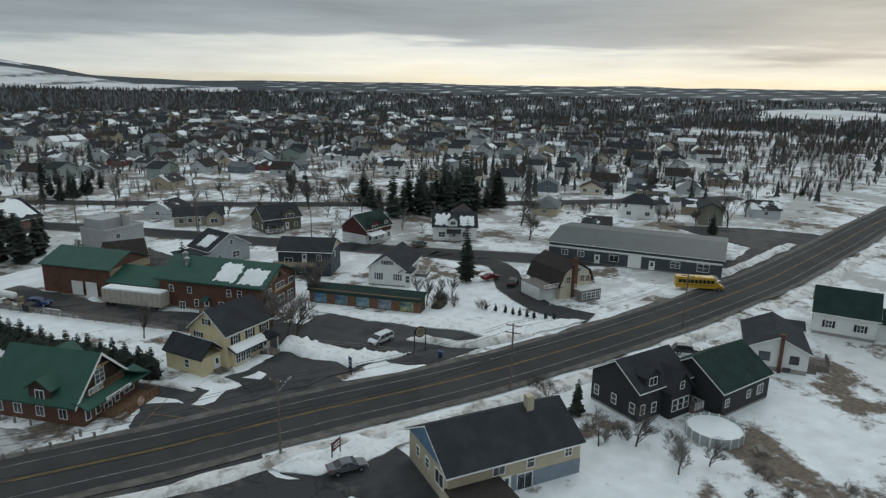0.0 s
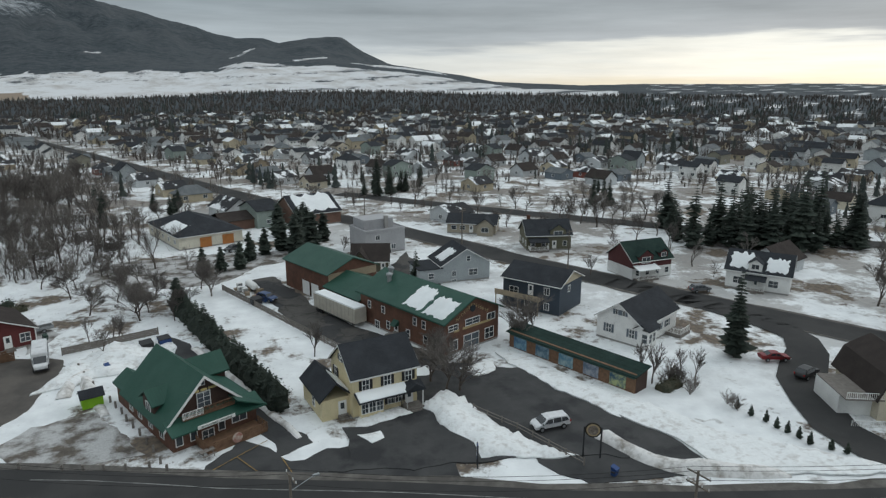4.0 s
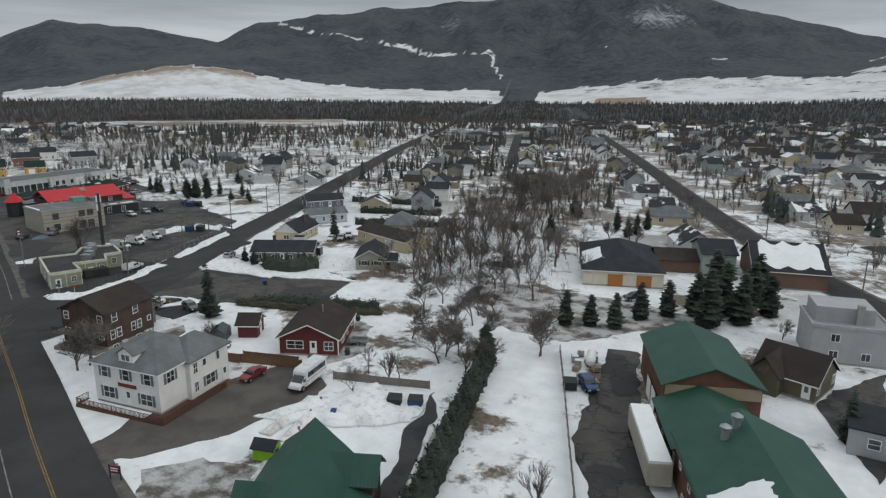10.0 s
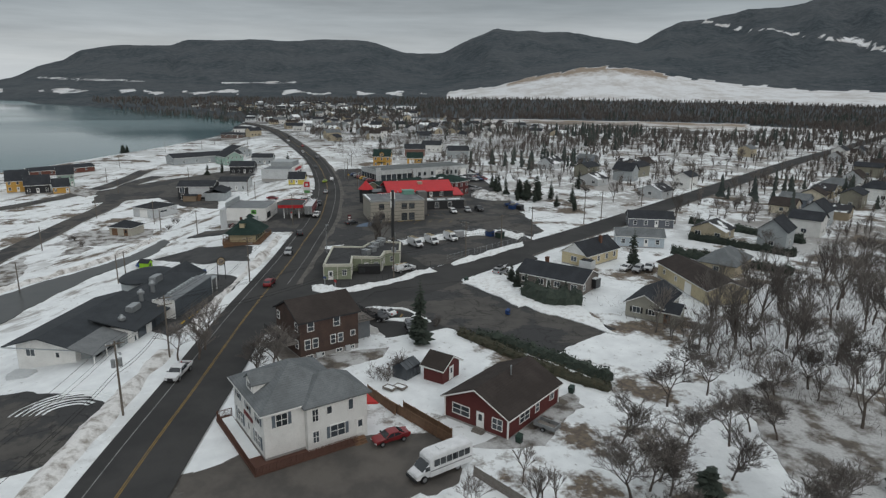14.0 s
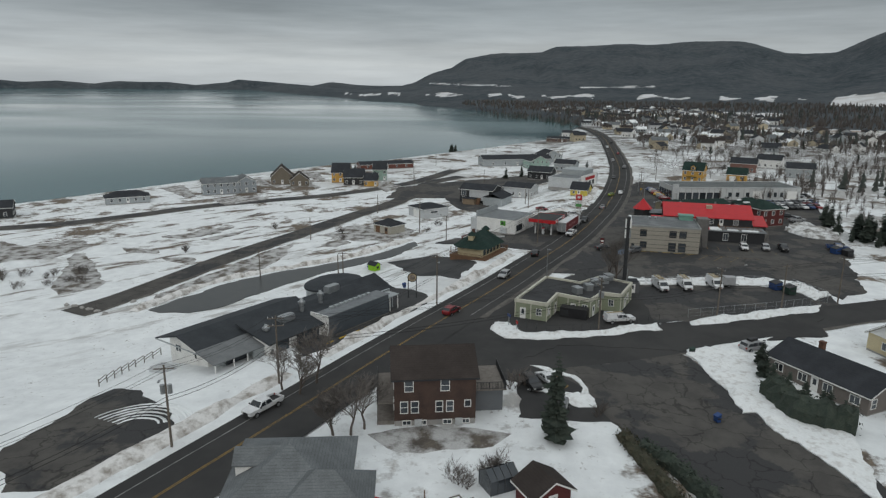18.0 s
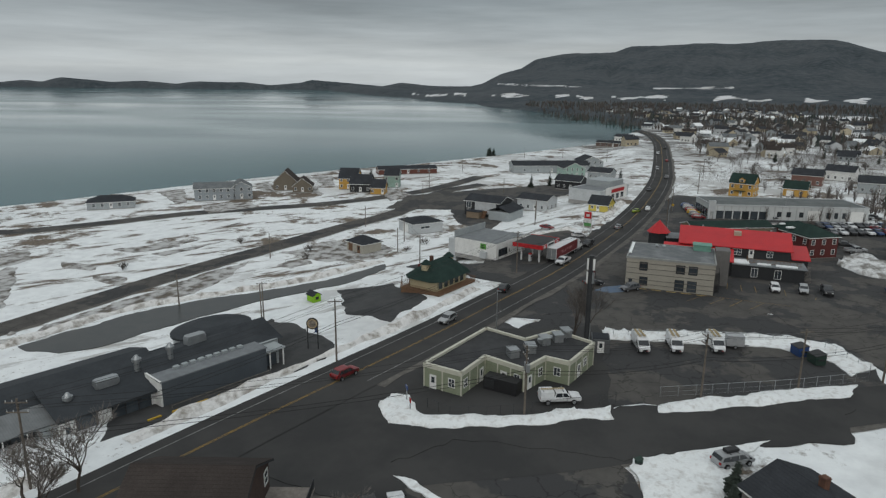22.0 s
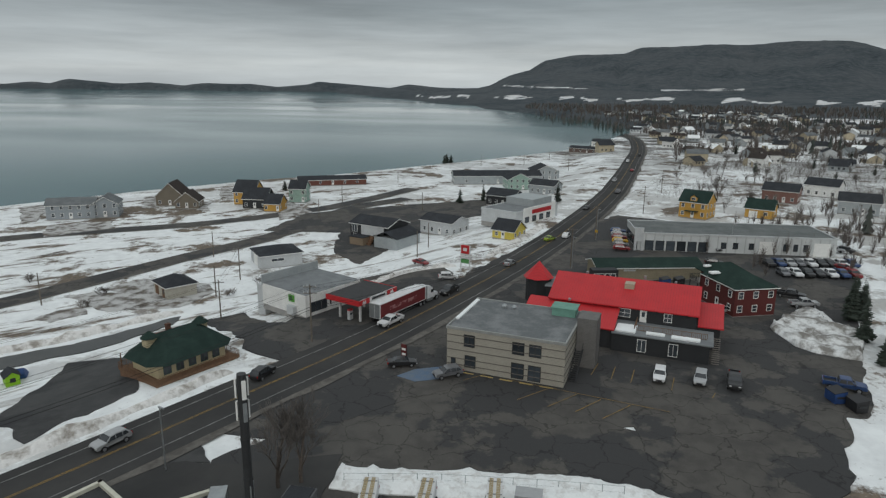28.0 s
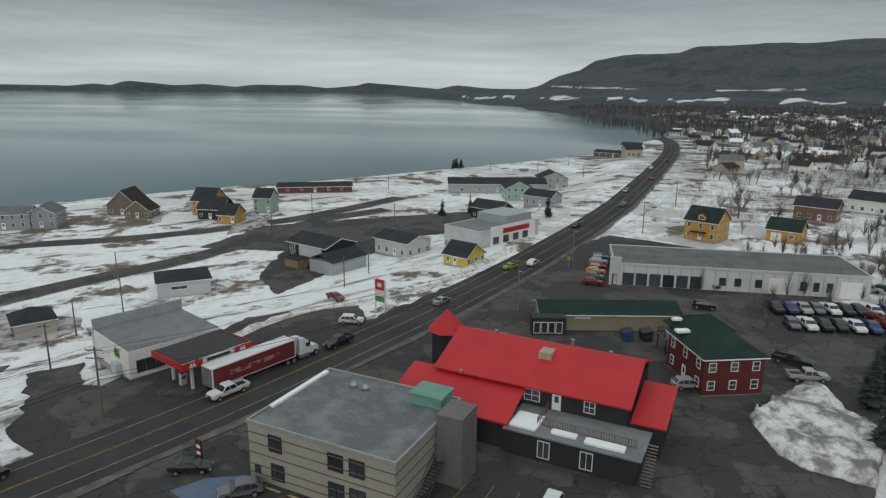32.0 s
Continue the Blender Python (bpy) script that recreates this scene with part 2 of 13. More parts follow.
def crack(m, cell=0.22, depth=0.55):
    """Dark wandering cracks over an old surface."""
    nt = m.node_tree
    n, l = nt.nodes, nt.links
    b = n["Principled BSDF"]
    was = b.inputs["Base Color"].links[0].from_socket
    pos = n.new("ShaderNodeNewGeometry").outputs["Position"]
    wob = n.new("ShaderNodeTexNoise")
    wob.inputs["Scale"].default_value, wob.inputs["Detail"].default_value = 0.6, 4
    l.new(pos, wob.inputs["Vector"])
    mx = n.new("ShaderNodeVectorMath")
    mx.operation = "MULTIPLY_ADD"
    mx.inputs[1].default_value = (3.0, 3.0, 0.0)
    l.new(wob.outputs["Color"], mx.inputs[0])
    l.new(pos, mx.inputs[2])
    vo = n.new("ShaderNodeTexVoronoi")
    vo.feature = "DISTANCE_TO_EDGE"
    vo.inputs["Scale"].default_value = cell
    l.new(mx.outputs[0], vo.inputs["Vector"])
    rg = n.new("ShaderNodeMapRange")
    rg.inputs["From Min"].default_value, rg.inputs["From Max"].default_value = 0.008, 0.022
    rg.inputs["To Min"].default_value, rg.inputs["To Max"].default_value = depth, 1.0
    l.new(vo.outputs["Distance"], rg.inputs["Value"])
    hs = n.new("ShaderNodeHueSaturation")
    l.new(was, hs.inputs["Color"])
    l.new(rg.outputs[0], hs.inputs["Value"])
    l.new(hs.outputs[0], b.inputs["Base Color"])


crack(OLD_ASPHALT)
CONCRETE = material("concrete", (0.38, 0.37, 0.35), 0.9, (0.30, 0.29, 0.28), 0.6, grain=0.15, bump=0.2)
YELLOW_PAINT = material("yellow_road_paint", (0.30, 0.19, 0.05), 0.8, (0.15, 0.11, 0.06), 0.8, grain=0.3, coords="World")
WHITE_PAINT = material("white_road_paint", (0.30, 0.30, 0.29), 0.8, (0.12, 0.12, 0.12), 0.8, grain=0.3, coords="World")
BLUE_PAINT = material("blue_road_paint", (0.09, 0.14, 0.22), 0.85, (0.13, 0.16, 0.20), 0.8, grain=0.3, coords="World")
GLASS = material("window_glass", (0.035, 0.045, 0.055), 0.08, (0.06, 0.07, 0.08), 0.6, grain=0.05, spec=0.7, vary=0.5)
WHITE_TRIM = material("white_trim", (0.78, 0.78, 0.76), 0.55, (0.70, 0.70, 0.68), 1.0, grain=0.05)
DARK_TRIM = material("dark_trim", (0.035, 0.037, 0.042), 0.6, grain=0.1)
BROWN_WOOD = material("weathered_brown_wood", (0.20, 0.115, 0.07), 0.85, (0.13, 0.08, 0.05), 2.0, bump=0.3, bump_scale=20, grain=0.25)
GREY_WOOD = material("grey_weathered_wood", (0.22, 0.20, 0.18), 0.9, (0.15, 0.135, 0.12), 2.0, bump=0.3, bump_scale=20, grain=0.3)
POLE_WOOD = material("pole_wood", (0.17, 0.145, 0.12), 0.9, (0.11, 0.095, 0.08), 1.5, bump=0.3, bump_scale=15, grain=0.3)
STEEL = material("galvanised_steel", (0.38, 0.40, 0.41), 0.45, metal=0.7, grain=0.1)
DARK_STEEL = material("dark_steel", (0.05, 0.052, 0.055), 0.5, metal=0.3, grain=0.1)
BARK = material("bark", (0.115, 0.095, 0.08), 0.95, (0.075, 0.062, 0.055), 2.0, bump=0.4, bump_scale=15, grain=0.3, vary=0.25)
TWIG = material("twigs", (0.155, 0.140, 0.128), 0.95, (0.115, 0.102, 0.094), 0.8, grain=0.2, vary=0.3)
NEEDLES = material("conifer_needles", (0.030, 0.042, 0.034), 0.9, (0.048, 0.058, 0.045), 1.5, bump=0.3, bump_scale=6, grain=0.4, vary=0.3)
HEDGE_LEAF = material("hedge_leaves", (0.045, 0.05, 0.034), 0.9, (0.075, 0.068, 0.045), 1.2, bump=0.6, bump_scale=8, grain=0.4)
RUBBER = material("tyre_rubber", (0.02, 0.02, 0.021), 0.8, grain=0.1)
BLACK_PLASTIC = material("black_plastic", (0.025, 0.025, 0.027), 0.5, grain=0.1)


# ---- lie of the land ----
ROAD = [(900, -60), (420, -12.2), (228, 6.8), (165, 11.7), (123.2, 15.3), (105, 17.2), (67.9, 23.7), (37.9, 30.7), (15.9, 37.2), (-3.2, 44.6), (-22.1, 51.1), (-35.8, 56.7), (-65.2, 66.2), (-82.6, 72.1), (-110.4, 81.2), (-136.3, 90.5), (-155.3, 97.3), (-174.9, 103.9), (-204.2, 114), (-239.5, 123.5), (-263.4, 129.1), (-294.8, 135.1), (-315.2, 138.2), (-338.3, 141.5), (-363.5, 144.6), (-390, 147.2), (-408.4, 148.6), (-510, 154), (-640, 158), (-760, 150), (-900, 115), (-1100, 60)]
ROAD_NP = np.array(ROAD)


def smooth(a, b, v):
    k = min(1.0, max(0.0, (v - a) / (b - a)))
    return k * k * (3 - 2 * k)


def road_offset(x, y):
    """Metres from the main road's middle, positive towards the sea."""
    a, ab = ROAD_NP[:-1], ROAD_NP[1:] - ROAD_NP[:-1]
    p = np.array((x, y))
    k = np.clip(((p - a) * ab).sum(1) / (ab ** 2).sum(1), 0, 1)
    d = np.hypot(*(p - a - ab * k[:, None]).T)
    i = int(d.argmin())
    side = ab[i, 0] * (y - a[i, 1]) - ab[i, 1] * (x - a[i, 0])
    return float(d[i]) * (1 if side > 0 else -1)


SEA = -9.5
COAST = [(-4700, -2300), (-3000, -950), (-2157, -341), (-1890, -260), (-1560, -60), (-1420, 25), (-1250, 100), (-1060, 150), (-952, 155), (-752, 122), (-667, 92), (-572, 48), (-521, 20), (-450, -18), (-417, -45), (-360, -78), (-327, -93), (-277, -115), (-250, -128), (-150, -190), (0, -270), (300, -380), (900, -520), (4700, -900)]




def poly_distance(x, y, pts):
    """Distances of many points from a polyline, and on which side they lie (left of its run is positive)."""
    best, side = np.full(x.shape, 1e9), np.ones(x.shape)
    for (x0, y0), (x1, y1) in zip(pts[:-1], pts[1:]):
        dx, dy = x1 - x0, y1 - y0
        k = np.clip(((x - x0) * dx + (y - y0) * dy) / (dx * dx + dy * dy), 0, 1)
        d = np.hypot(x - x0 - k * dx, y - y0 - k * dy)
        s = np.sign(dx * (y - y0) - dy * (x - x0))
        near = d < best
        best[near], side[near] = d[near], s[near]
    return best, side


# skyline: bearing in degrees counter-clockwise from +x, height of the ridge in degrees
SKYLINE = ((-180, 3.02), (-177.4, 2.84), (-173.5, 2.45), (-172.3, 1.7), (-170.7, 1.3), (-169, 0.35), (-167, 0.05), (-164, -0.2), (-160.6, 0.1), (-158, 0.15), (-154, 0.5), (-150, 0.25), (-144, 0.05), (-140, 0.15),
           (-137, 0.25), (-135, 0.45), (-133.5, 0.3), (-120, 0.2), (-60, 0.1))
SKYLINE += ((0, 0.15), (30, 0.1), (50, 0.12), (60, 0.05), (67.5, 0.25), (71, 0.9), (74.6, 1.45), (76.5, 1.7),
           (78.7, 2.8), (80.4, 3.8), (83.3, 3.82), (85.8, 3.4), (87.2, 3.9), (89, 3.75), (94, 4.85), (97.6, 5.95), (101, 6.95), (106, 8.0), (110, 8.2), (117.7, 7.3), (121.9, 6.95),
           (125, 6.7), (133, 5.8), (138.3, 5.1), (141.3, 3.6), (148, 4.4), (153.2, 4.77), (157.6, 2.8), (161, 2.9), (164, 3.6), (167, 3.76), (174, 3.66), (178.8, 3.5), (180, 3.02))
FAR_SHORE = ((-167, 0.15), (-164.9, 0.16), (-161.8, 0.4), (-160.3, 0.08), (-157.9, 0.28), (-154.2, 0.46), (-153.4, 0.22), (-150.9, 0.05), (-148.7, 0.3), (-145.2, 0.28), (-143.5, 0.05), (-141, 0.3), (-138.6, 0.15), (-137.1, 0.3),
             (-135.3, 0.5), (-134.1, 0.14), (-133.1, 0.25), (-131.3, 0.02), (-125, 0.15), (-112, 0.1))
CENTRE = (-90.0, 60.0)
# the foothill fields: bearing from the town, height in degrees of their lower and upper edge
TOWN_EYE, FOOT_R, BROW_R = (0.0, 40.0), 1900.0, 2450.0
FOOT = ((-180, -1.2), (-165, -1.2), (-150, -1.5), (0, -0.9), (58, -0.8), (70, -0.7), (80, -0.5), (88, -0.55), (100, -0.96), (119, -1.15), (150, -0.97), (160, -1.1), (180, -1.2))
BROW = ((-180, -0.35), (-165, -0.4), (-150, -0.9), (0, -0.4), (58, -0.4), (66, -0.2), (72.4, 0.6), (76.3, 1.1), (80, 1.35), (86, 1.5), (90, 1.8), (92, 1.2), (97, 1.3), (105, 1.08), (110, 0.46),
        (114.4, -0.1), (119, 0.05), (124.5, -0.08), (130, 0.12), (136, 0.7), (139.7, 1.4), (143.2, 1.95), (146.4, 1.7), (148.6, 1.25), (153.5, 0.05), (158, -0.5), (166, -0.3), (180, -0.35))


def land(x, y):
    """Height of the ground at many points."""
    x, y = np.asarray(x, float), np.asarray(y, float)

    def sm(a, b, v):
        k = np.clip((v - a) / (b - a), 0, 1)
        return k * k * (3 - 2 * k)
    d, s = poly_distance(x, y, ROAD)
    z = -2.3 * sm(-30, -190, x)
    z = z - np.where(s > 0, 5.0 * sm(12, 48, d) * sm(-60, -120, x), 0)
    dc, sc = poly_distance(x, y, COAST)
    inland = dc * sc
    # the country behind the town: woods, fields on the foothills, then the mountains
    dx, dy = x - CENTRE[0], y - CENTRE[1]
    r, az = np.hypot(dx, dy), np.degrees(np.arctan2(dy, dx))
    town_az = np.degrees(np.arctan2(y - TOWN_EYE[1], x - TOWN_EYE[0]))
    el = np.interp(az, [a for a, _ in SKYLINE], [e for _, e in SKYLINE])
    top = np.tan(np.radians(el)) * 4300 + 46
    foot = 42 + FOOT_R * np.tan(np.radians(np.interp(town_az, *zip(*FOOT))))
    brow = 42 + BROW_R * np.tan(np.radians(np.interp(town_az, *zip(*BROW))))
    rise = np.clip((r - BROW_R) / (4300 - BROW_R), 0, 1)
    spur = 1 + np.sin(rise * math.pi) * (0.10 * np.sin(az * 0.55 + r * 0.0016) + 0.06 * np.sin(az * 1.7 - r * 0.004) + 0.03 * np.sin(az * 4.1 + r * 0.006))
    high = foot * sm(700, FOOT_R, r) + (brow - foot) * sm(FOOT_R, BROW_R + 60, r) + np.maximum(top - brow, 0) * rise ** 1.25 * spur
    high = np.where(r > 4300, high * np.clip((4900 - r) / 600, 0, 1), high)
    z = z + high * np.clip(inland / 150, 0, 1)
    shore = sm(-6, 16, inland)
    z = (SEA - 1.6) * (1 - shore) + z * shore
    # low hills on the far side of the bay
    across = (az > -170.5) & (az < -112)
    hills = (np.tan(np.radians(np.interp(az, *zip(*FAR_SHORE)))) * 4640 + 42) * sm(4480, 4640, r) * (1 - sm(4700, 4880, r)) * sm(-112, -122, az) * sm(-170.5, -169, az)
    return np.where(across & (r > 4480) & (hills > z), hills, z)


BROWN_FIELD = [(-700, 380), (-610, 500), (-520, 640), (-640, 760), (-790, 560), (-830, 420)]
RIDGE_TRACK = ((137.1, 5.21), (134.7, 4.68), (129.5, 3.97), (126.0, 3.3), (124.4, 2.8), (120.8, 2.95), (119.4, 3.1), (119.0, 1.8), (118.3, 0.8))
CUTS = (((110.4, 4.9), (109.9, 3.6), (109.2, 2.7)), ((91.2, 2.1), (89.0, 2.9)), ((101.6, 2.4), (100.4, 2.4)), ((81, 1.9), (77, 1.5), (73, 1.0)), ((86, 2.0), (83, 2.3)), ((-171.0, 0.35), (-178.5, 0.2)), ((176, 0.1), (170, 0.25)))


def inside(x, y, pts):
    hit = np.zeros(x.shape, bool)
    for (x0, y0), (x1, y1) in zip(pts, pts[1:] + pts[:1]):
        hit ^= ((y0 > y) != (y1 > y)) & (x < (x1 - x0) * (y - y0) / (y1 - y0 + 1e-9) + x0)
    return hit


def cover(x, y):
    """What grows on the land at many points: shares of wood, of brown stubble and of snowy crag."""
    x, y = np.asarray(x, float), np.asarray(y, float)
    z = land(x, y)
    r, d = np.hypot(x - CENTRE[0], y - CENTRE[1]), np.hypot(x - TOWN_EYE[0], y - TOWN_EYE[1])
    az, el = np.degrees(np.arctan2(y - TOWN_EYE[1], x - TOWN_EYE[0])), np.degrees(np.arctan2(z - 42, d))
    wob = np.sin(az * 1.3 + 1) + 0.7 * np.sin(az * 3.1 + r * 0.003) + 0.5 * np.sin(az * 6.7 - r * 0.006)
    wood = np.clip((r - 760) / 160, 0, 1)
    clearing = np.sin(az * 0.9 + r * 0.011) + 0.8 * np.sin(az * 2.3 - r * 0.006 + 2) + 0.5 * np.sin(az * 5.1 + r * 0.017)
    wood = np.where((az > -20) & (az < 56) & (r > 820), np.interp(az, (-20, 10, 56), (0.66, 0.72, 0.72)) + 0.16 * clearing, wood)
    wood = np.where(((az - 8.5) / 4.5) ** 2 + ((r - 1330) / 190) ** 2 < 1, 0.1, wood)
    hills = (az > 58) & (az < 157)
    upper = BROW_R + 30 * wob + np.where((az > 72) & (az < 92), 220, 0)
    field = hills & (r > FOOT_R + 18 * wob) & (r < upper)
    wood = np.where(field, np.where(az < 92, 0.30 + 0.22 * np.sin(el * 9 + az * 0.5), 0.04), wood)
    wood = np.where(field & (az > 92) & (az < 112) & (r > 2180), 0.40, wood)
    wood = np.where(field & (az > 115.2) & (az < 118.4), 0.75, wood)
    strip = (((az > 158) | (az < -164)) & (el > -0.72 + 0.1 * np.sin(az * 1.9)) & (el < -0.5 + 0.12 * np.sin(az * 1.3)) & (np.sin(az * 0.9) + 0.6 * np.sin(az * 2.3) > -0.5)) | ((az > 159) & (az < 173) & (el > -1.95) & (el < -1.65))
    wood = np.where(strip & (r > 1000), 0.34 + 0.16 * np.sin(az * 3.7 + el * 6), wood)
    wood = np.where((az > -170) & (az < -110) & (r > 4400), 0.74, wood)
    brown = inside(x, y, BROWN_FIELD)
    wood = np.where(brown, 0.0, wood)
    stub = np.where(brown, 0.62, 0.0)
    stub = np.where(field & (az > 139) & (az < 152), np.clip((r - 2200) / 240, 0.12, 0.72), stub)
    stub = np.where(field & (az > 106) & (az < 110.5) & (r < 2080), 0.9, stub)
    for k, line in enumerate((RIDGE_TRACK,) + CUTS):
        near, _ = poly_distance(az, el, line)
        wide = (0.13 if k == 0 else 0.11) + (0.18 * np.exp(-((az - 125.5) / 2.2) ** 2) + 0.16 * np.exp(-((az - 119.2) / 0.8) ** 2) if k == 0 else 0.0)
        wood = np.where((near < wide) & (r > BROW_R), (0.30 if k == 0 else 0.38) + 0.5 * np.clip(near / wide, 0, 1) ** 3, wood)
    crag = 0.95 * np.exp(-((az - 106) / 3.6) ** 2 - ((el - 5.6) / 1.1) ** 2) + 0.7 * np.exp(-((az - 122.8) / 1.5) ** 2 - ((el - 5.2) / 1.2) ** 2) + 0.45 * np.exp(-((az - 116) / 5) ** 2 - ((el - 4.4) / 1.4) ** 2)
    return wood, stub, np.where(r > BROW_R, crag, 0.0)


def land_at(x, y):
    return float(land(np.array([x]), np.array([y]))[0])


def lift(x, y):
    """How far a sheet must lie over the ground to stay clear of it."""
    return 0.05 + 0.0007 * math.hypot(x - CENTRE[0], y - CENTRE[1])


# ---- mesh helpers ----
def mesh_object(name, bm, mat=None, parent=None, label="", smooth_shade=False):
    me = bpy.data.meshes.new(name)
    bm.to_mesh(me)
    bm.free()
    if mat:
        for m in (mat if isinstance(mat, (list, tuple)) else (mat,)):
            me.materials.append(m)
    if smooth_shade:
        me.shade_smooth()
    ob = new(name, me)
    if parent is not None:
        ob.parent = parent
    if label:
        ob["label"] = label
    return ob


def part(name, bm, mat, parent, label="", smooth_shade=False):
    return mesh_object(name, bm, mat, parent, label, smooth_shade)


def share(name, data, parent, m=None, label=""):
    ob = new(name, data)
    ob.parent = parent
    if m is not None:
        ob.matrix_basis = m
    if label:
        ob["label"] = label
    return ob


def thing(name, x, y, z=0.0, rz=0.0, label="", category="", group=""):
    ob = new(name)
    ob.matrix_basis = pose(x, y, z, 0, 0, rz)
    return tagged(ob, label, category, group)


def box(bm, x0, y0, z0, x1, y1, z1, mat=0):
    v = [bm.verts.new(c) for c in ((x0, y0, z0), (x1, y0, z0), (x1, y1, z0), (x0, y1, z0), (x0, y0, z1), (x1, y0, z1), (x1, y1, z1), (x0, y1, z1))]
    for q in ((0, 3, 2, 1), (4, 5, 6, 7), (0, 1, 5, 4), (1, 2, 6, 5), (2, 3, 7, 6), (3, 0, 4, 7)):
        bm.faces.new([v[i] for i in q]).material_index = mat
    return v


def boxes(*dims):
    bm = bmesh.new()
    for d in dims:
        box(bm, *d)
    return bm


def tube(bm, a, b, ra, rb=None, n=6, cap=True):
    """A tapered round bar from a to b."""
    a, b, rb = Vector(a), Vector(b), ra if rb is None else rb
    q = (b - a).to_track_quat("Z", "Y")
    lo = [bm.verts.new(a + q @ Vector((ra * math.cos(i * math.tau / n), ra * math.sin(i * math.tau / n), 0))) for i in range(n)]
    hi = [bm.verts.new(b + q @ Vector((rb * math.cos(i * math.tau / n), rb * math.sin(i * math.tau / n), 0))) for i in range(n)]
    for i in range(n):
        bm.faces.new((lo[i], lo[(i + 1) % n], hi[(i + 1) % n], hi[i]))
    if cap:
        bm.faces.new(lo[::-1])
        bm.faces.new(hi)


def prism(bm, outline, z0, z1, mat=0):
    """An upright solid over a counter-clockwise outline."""
    lo, hi = [bm.verts.new((x, y, z0)) for x, y in outline], [bm.verts.new((x, y, z1)) for x, y in outline]
    k = len(lo)
    for i in range(k):
        bm.faces.new((lo[i], lo[(i + 1) % k], hi[(i + 1) % k], hi[i])).material_index = mat
    bm.faces.new(hi).material_index = mat
    bm.faces.new(lo[::-1]).material_index = mat


def profile(bm, pts, x0, x1, axis="x", mat=0):
    """A solid whose cross-section pts (a, z) is drawn out along an axis."""
    def at(p, s):
        return (s, p[0], p[1]) if axis == "x" else (p[0], s, p[1])
    a, b = [bm.verts.new(at(p, x0)) for p in pts], [bm.verts.new(at(p, x1)) for p in pts]
    k = len(pts)
    for i in range(k):
        bm.faces.new((a[i], a[(i + 1) % k], b[(i + 1) % k], b[i])).material_index = mat
    bm.faces.new(a[::-1]).material_index = mat
    bm.faces.new(b).material_index = mat
    bmesh.ops.recalc_face_normals(bm, faces=bm.faces)


# ---- ground, sea, roads ----
def build_ground():
    radii = [0.0, 3.0]
    while radii[-1] < 4900:
        radii.append(radii[-1] * 1.022 + 0.9)
    radii = np.array(radii)
    k = 840
    ang = np.linspace(0, math.tau, k, endpoint=False)
    rr, aa = np.meshgrid(radii, ang, indexing="ij")
    x, y = CENTRE[0] + rr * np.cos(aa), CENTRE[1] + rr * np.sin(aa)
    z = land(x.ravel(), y.ravel()).reshape(x.shape)
    far = np.clip((rr - 2300) / 1200, 0, 1)
    z = z + far * np.array([[noise.fractal((a * 0.0022, b * 0.0022, 3.1), 0.9, 2.1, 5) for a, b in zip(xa, ya)] if ra > 2300 else [0.0] * k for xa, ya, ra in zip(x, y, radii)]) * (3 + 0.06 * np.clip(z, 0, 500))
    verts = np.stack([x.ravel(), y.ravel(), z.ravel()], -1)
    n = len(radii)
    faces = [(i * k + j, i * k + (j + 1) % k, (i + 1) * k + (j + 1) % k, (i + 1) * k + j)[::-1] for i in range(n - 1) for j in range(k)]
    me = bpy.data.meshes.new("ground")
    me.from_pydata(verts.tolist(), [], faces)
    me.flip_normals()
    me.materials.append(ground_material())
    me.shade_smooth()
    grown = me.color_attributes.new("cover", "FLOAT_COLOR", "POINT")
    shares = np.ones((len(verts), 4))
    shares[:, 0], shares[:, 1], shares[:, 2] = cover(verts[:, 0], verts[:, 1])
    grown.data.foreach_set("color", shares.ravel())
    tagged(new("ground", me), "snow-covered town ground with bare brown patches, fields and wooded mountains", "ground", kind="structure")


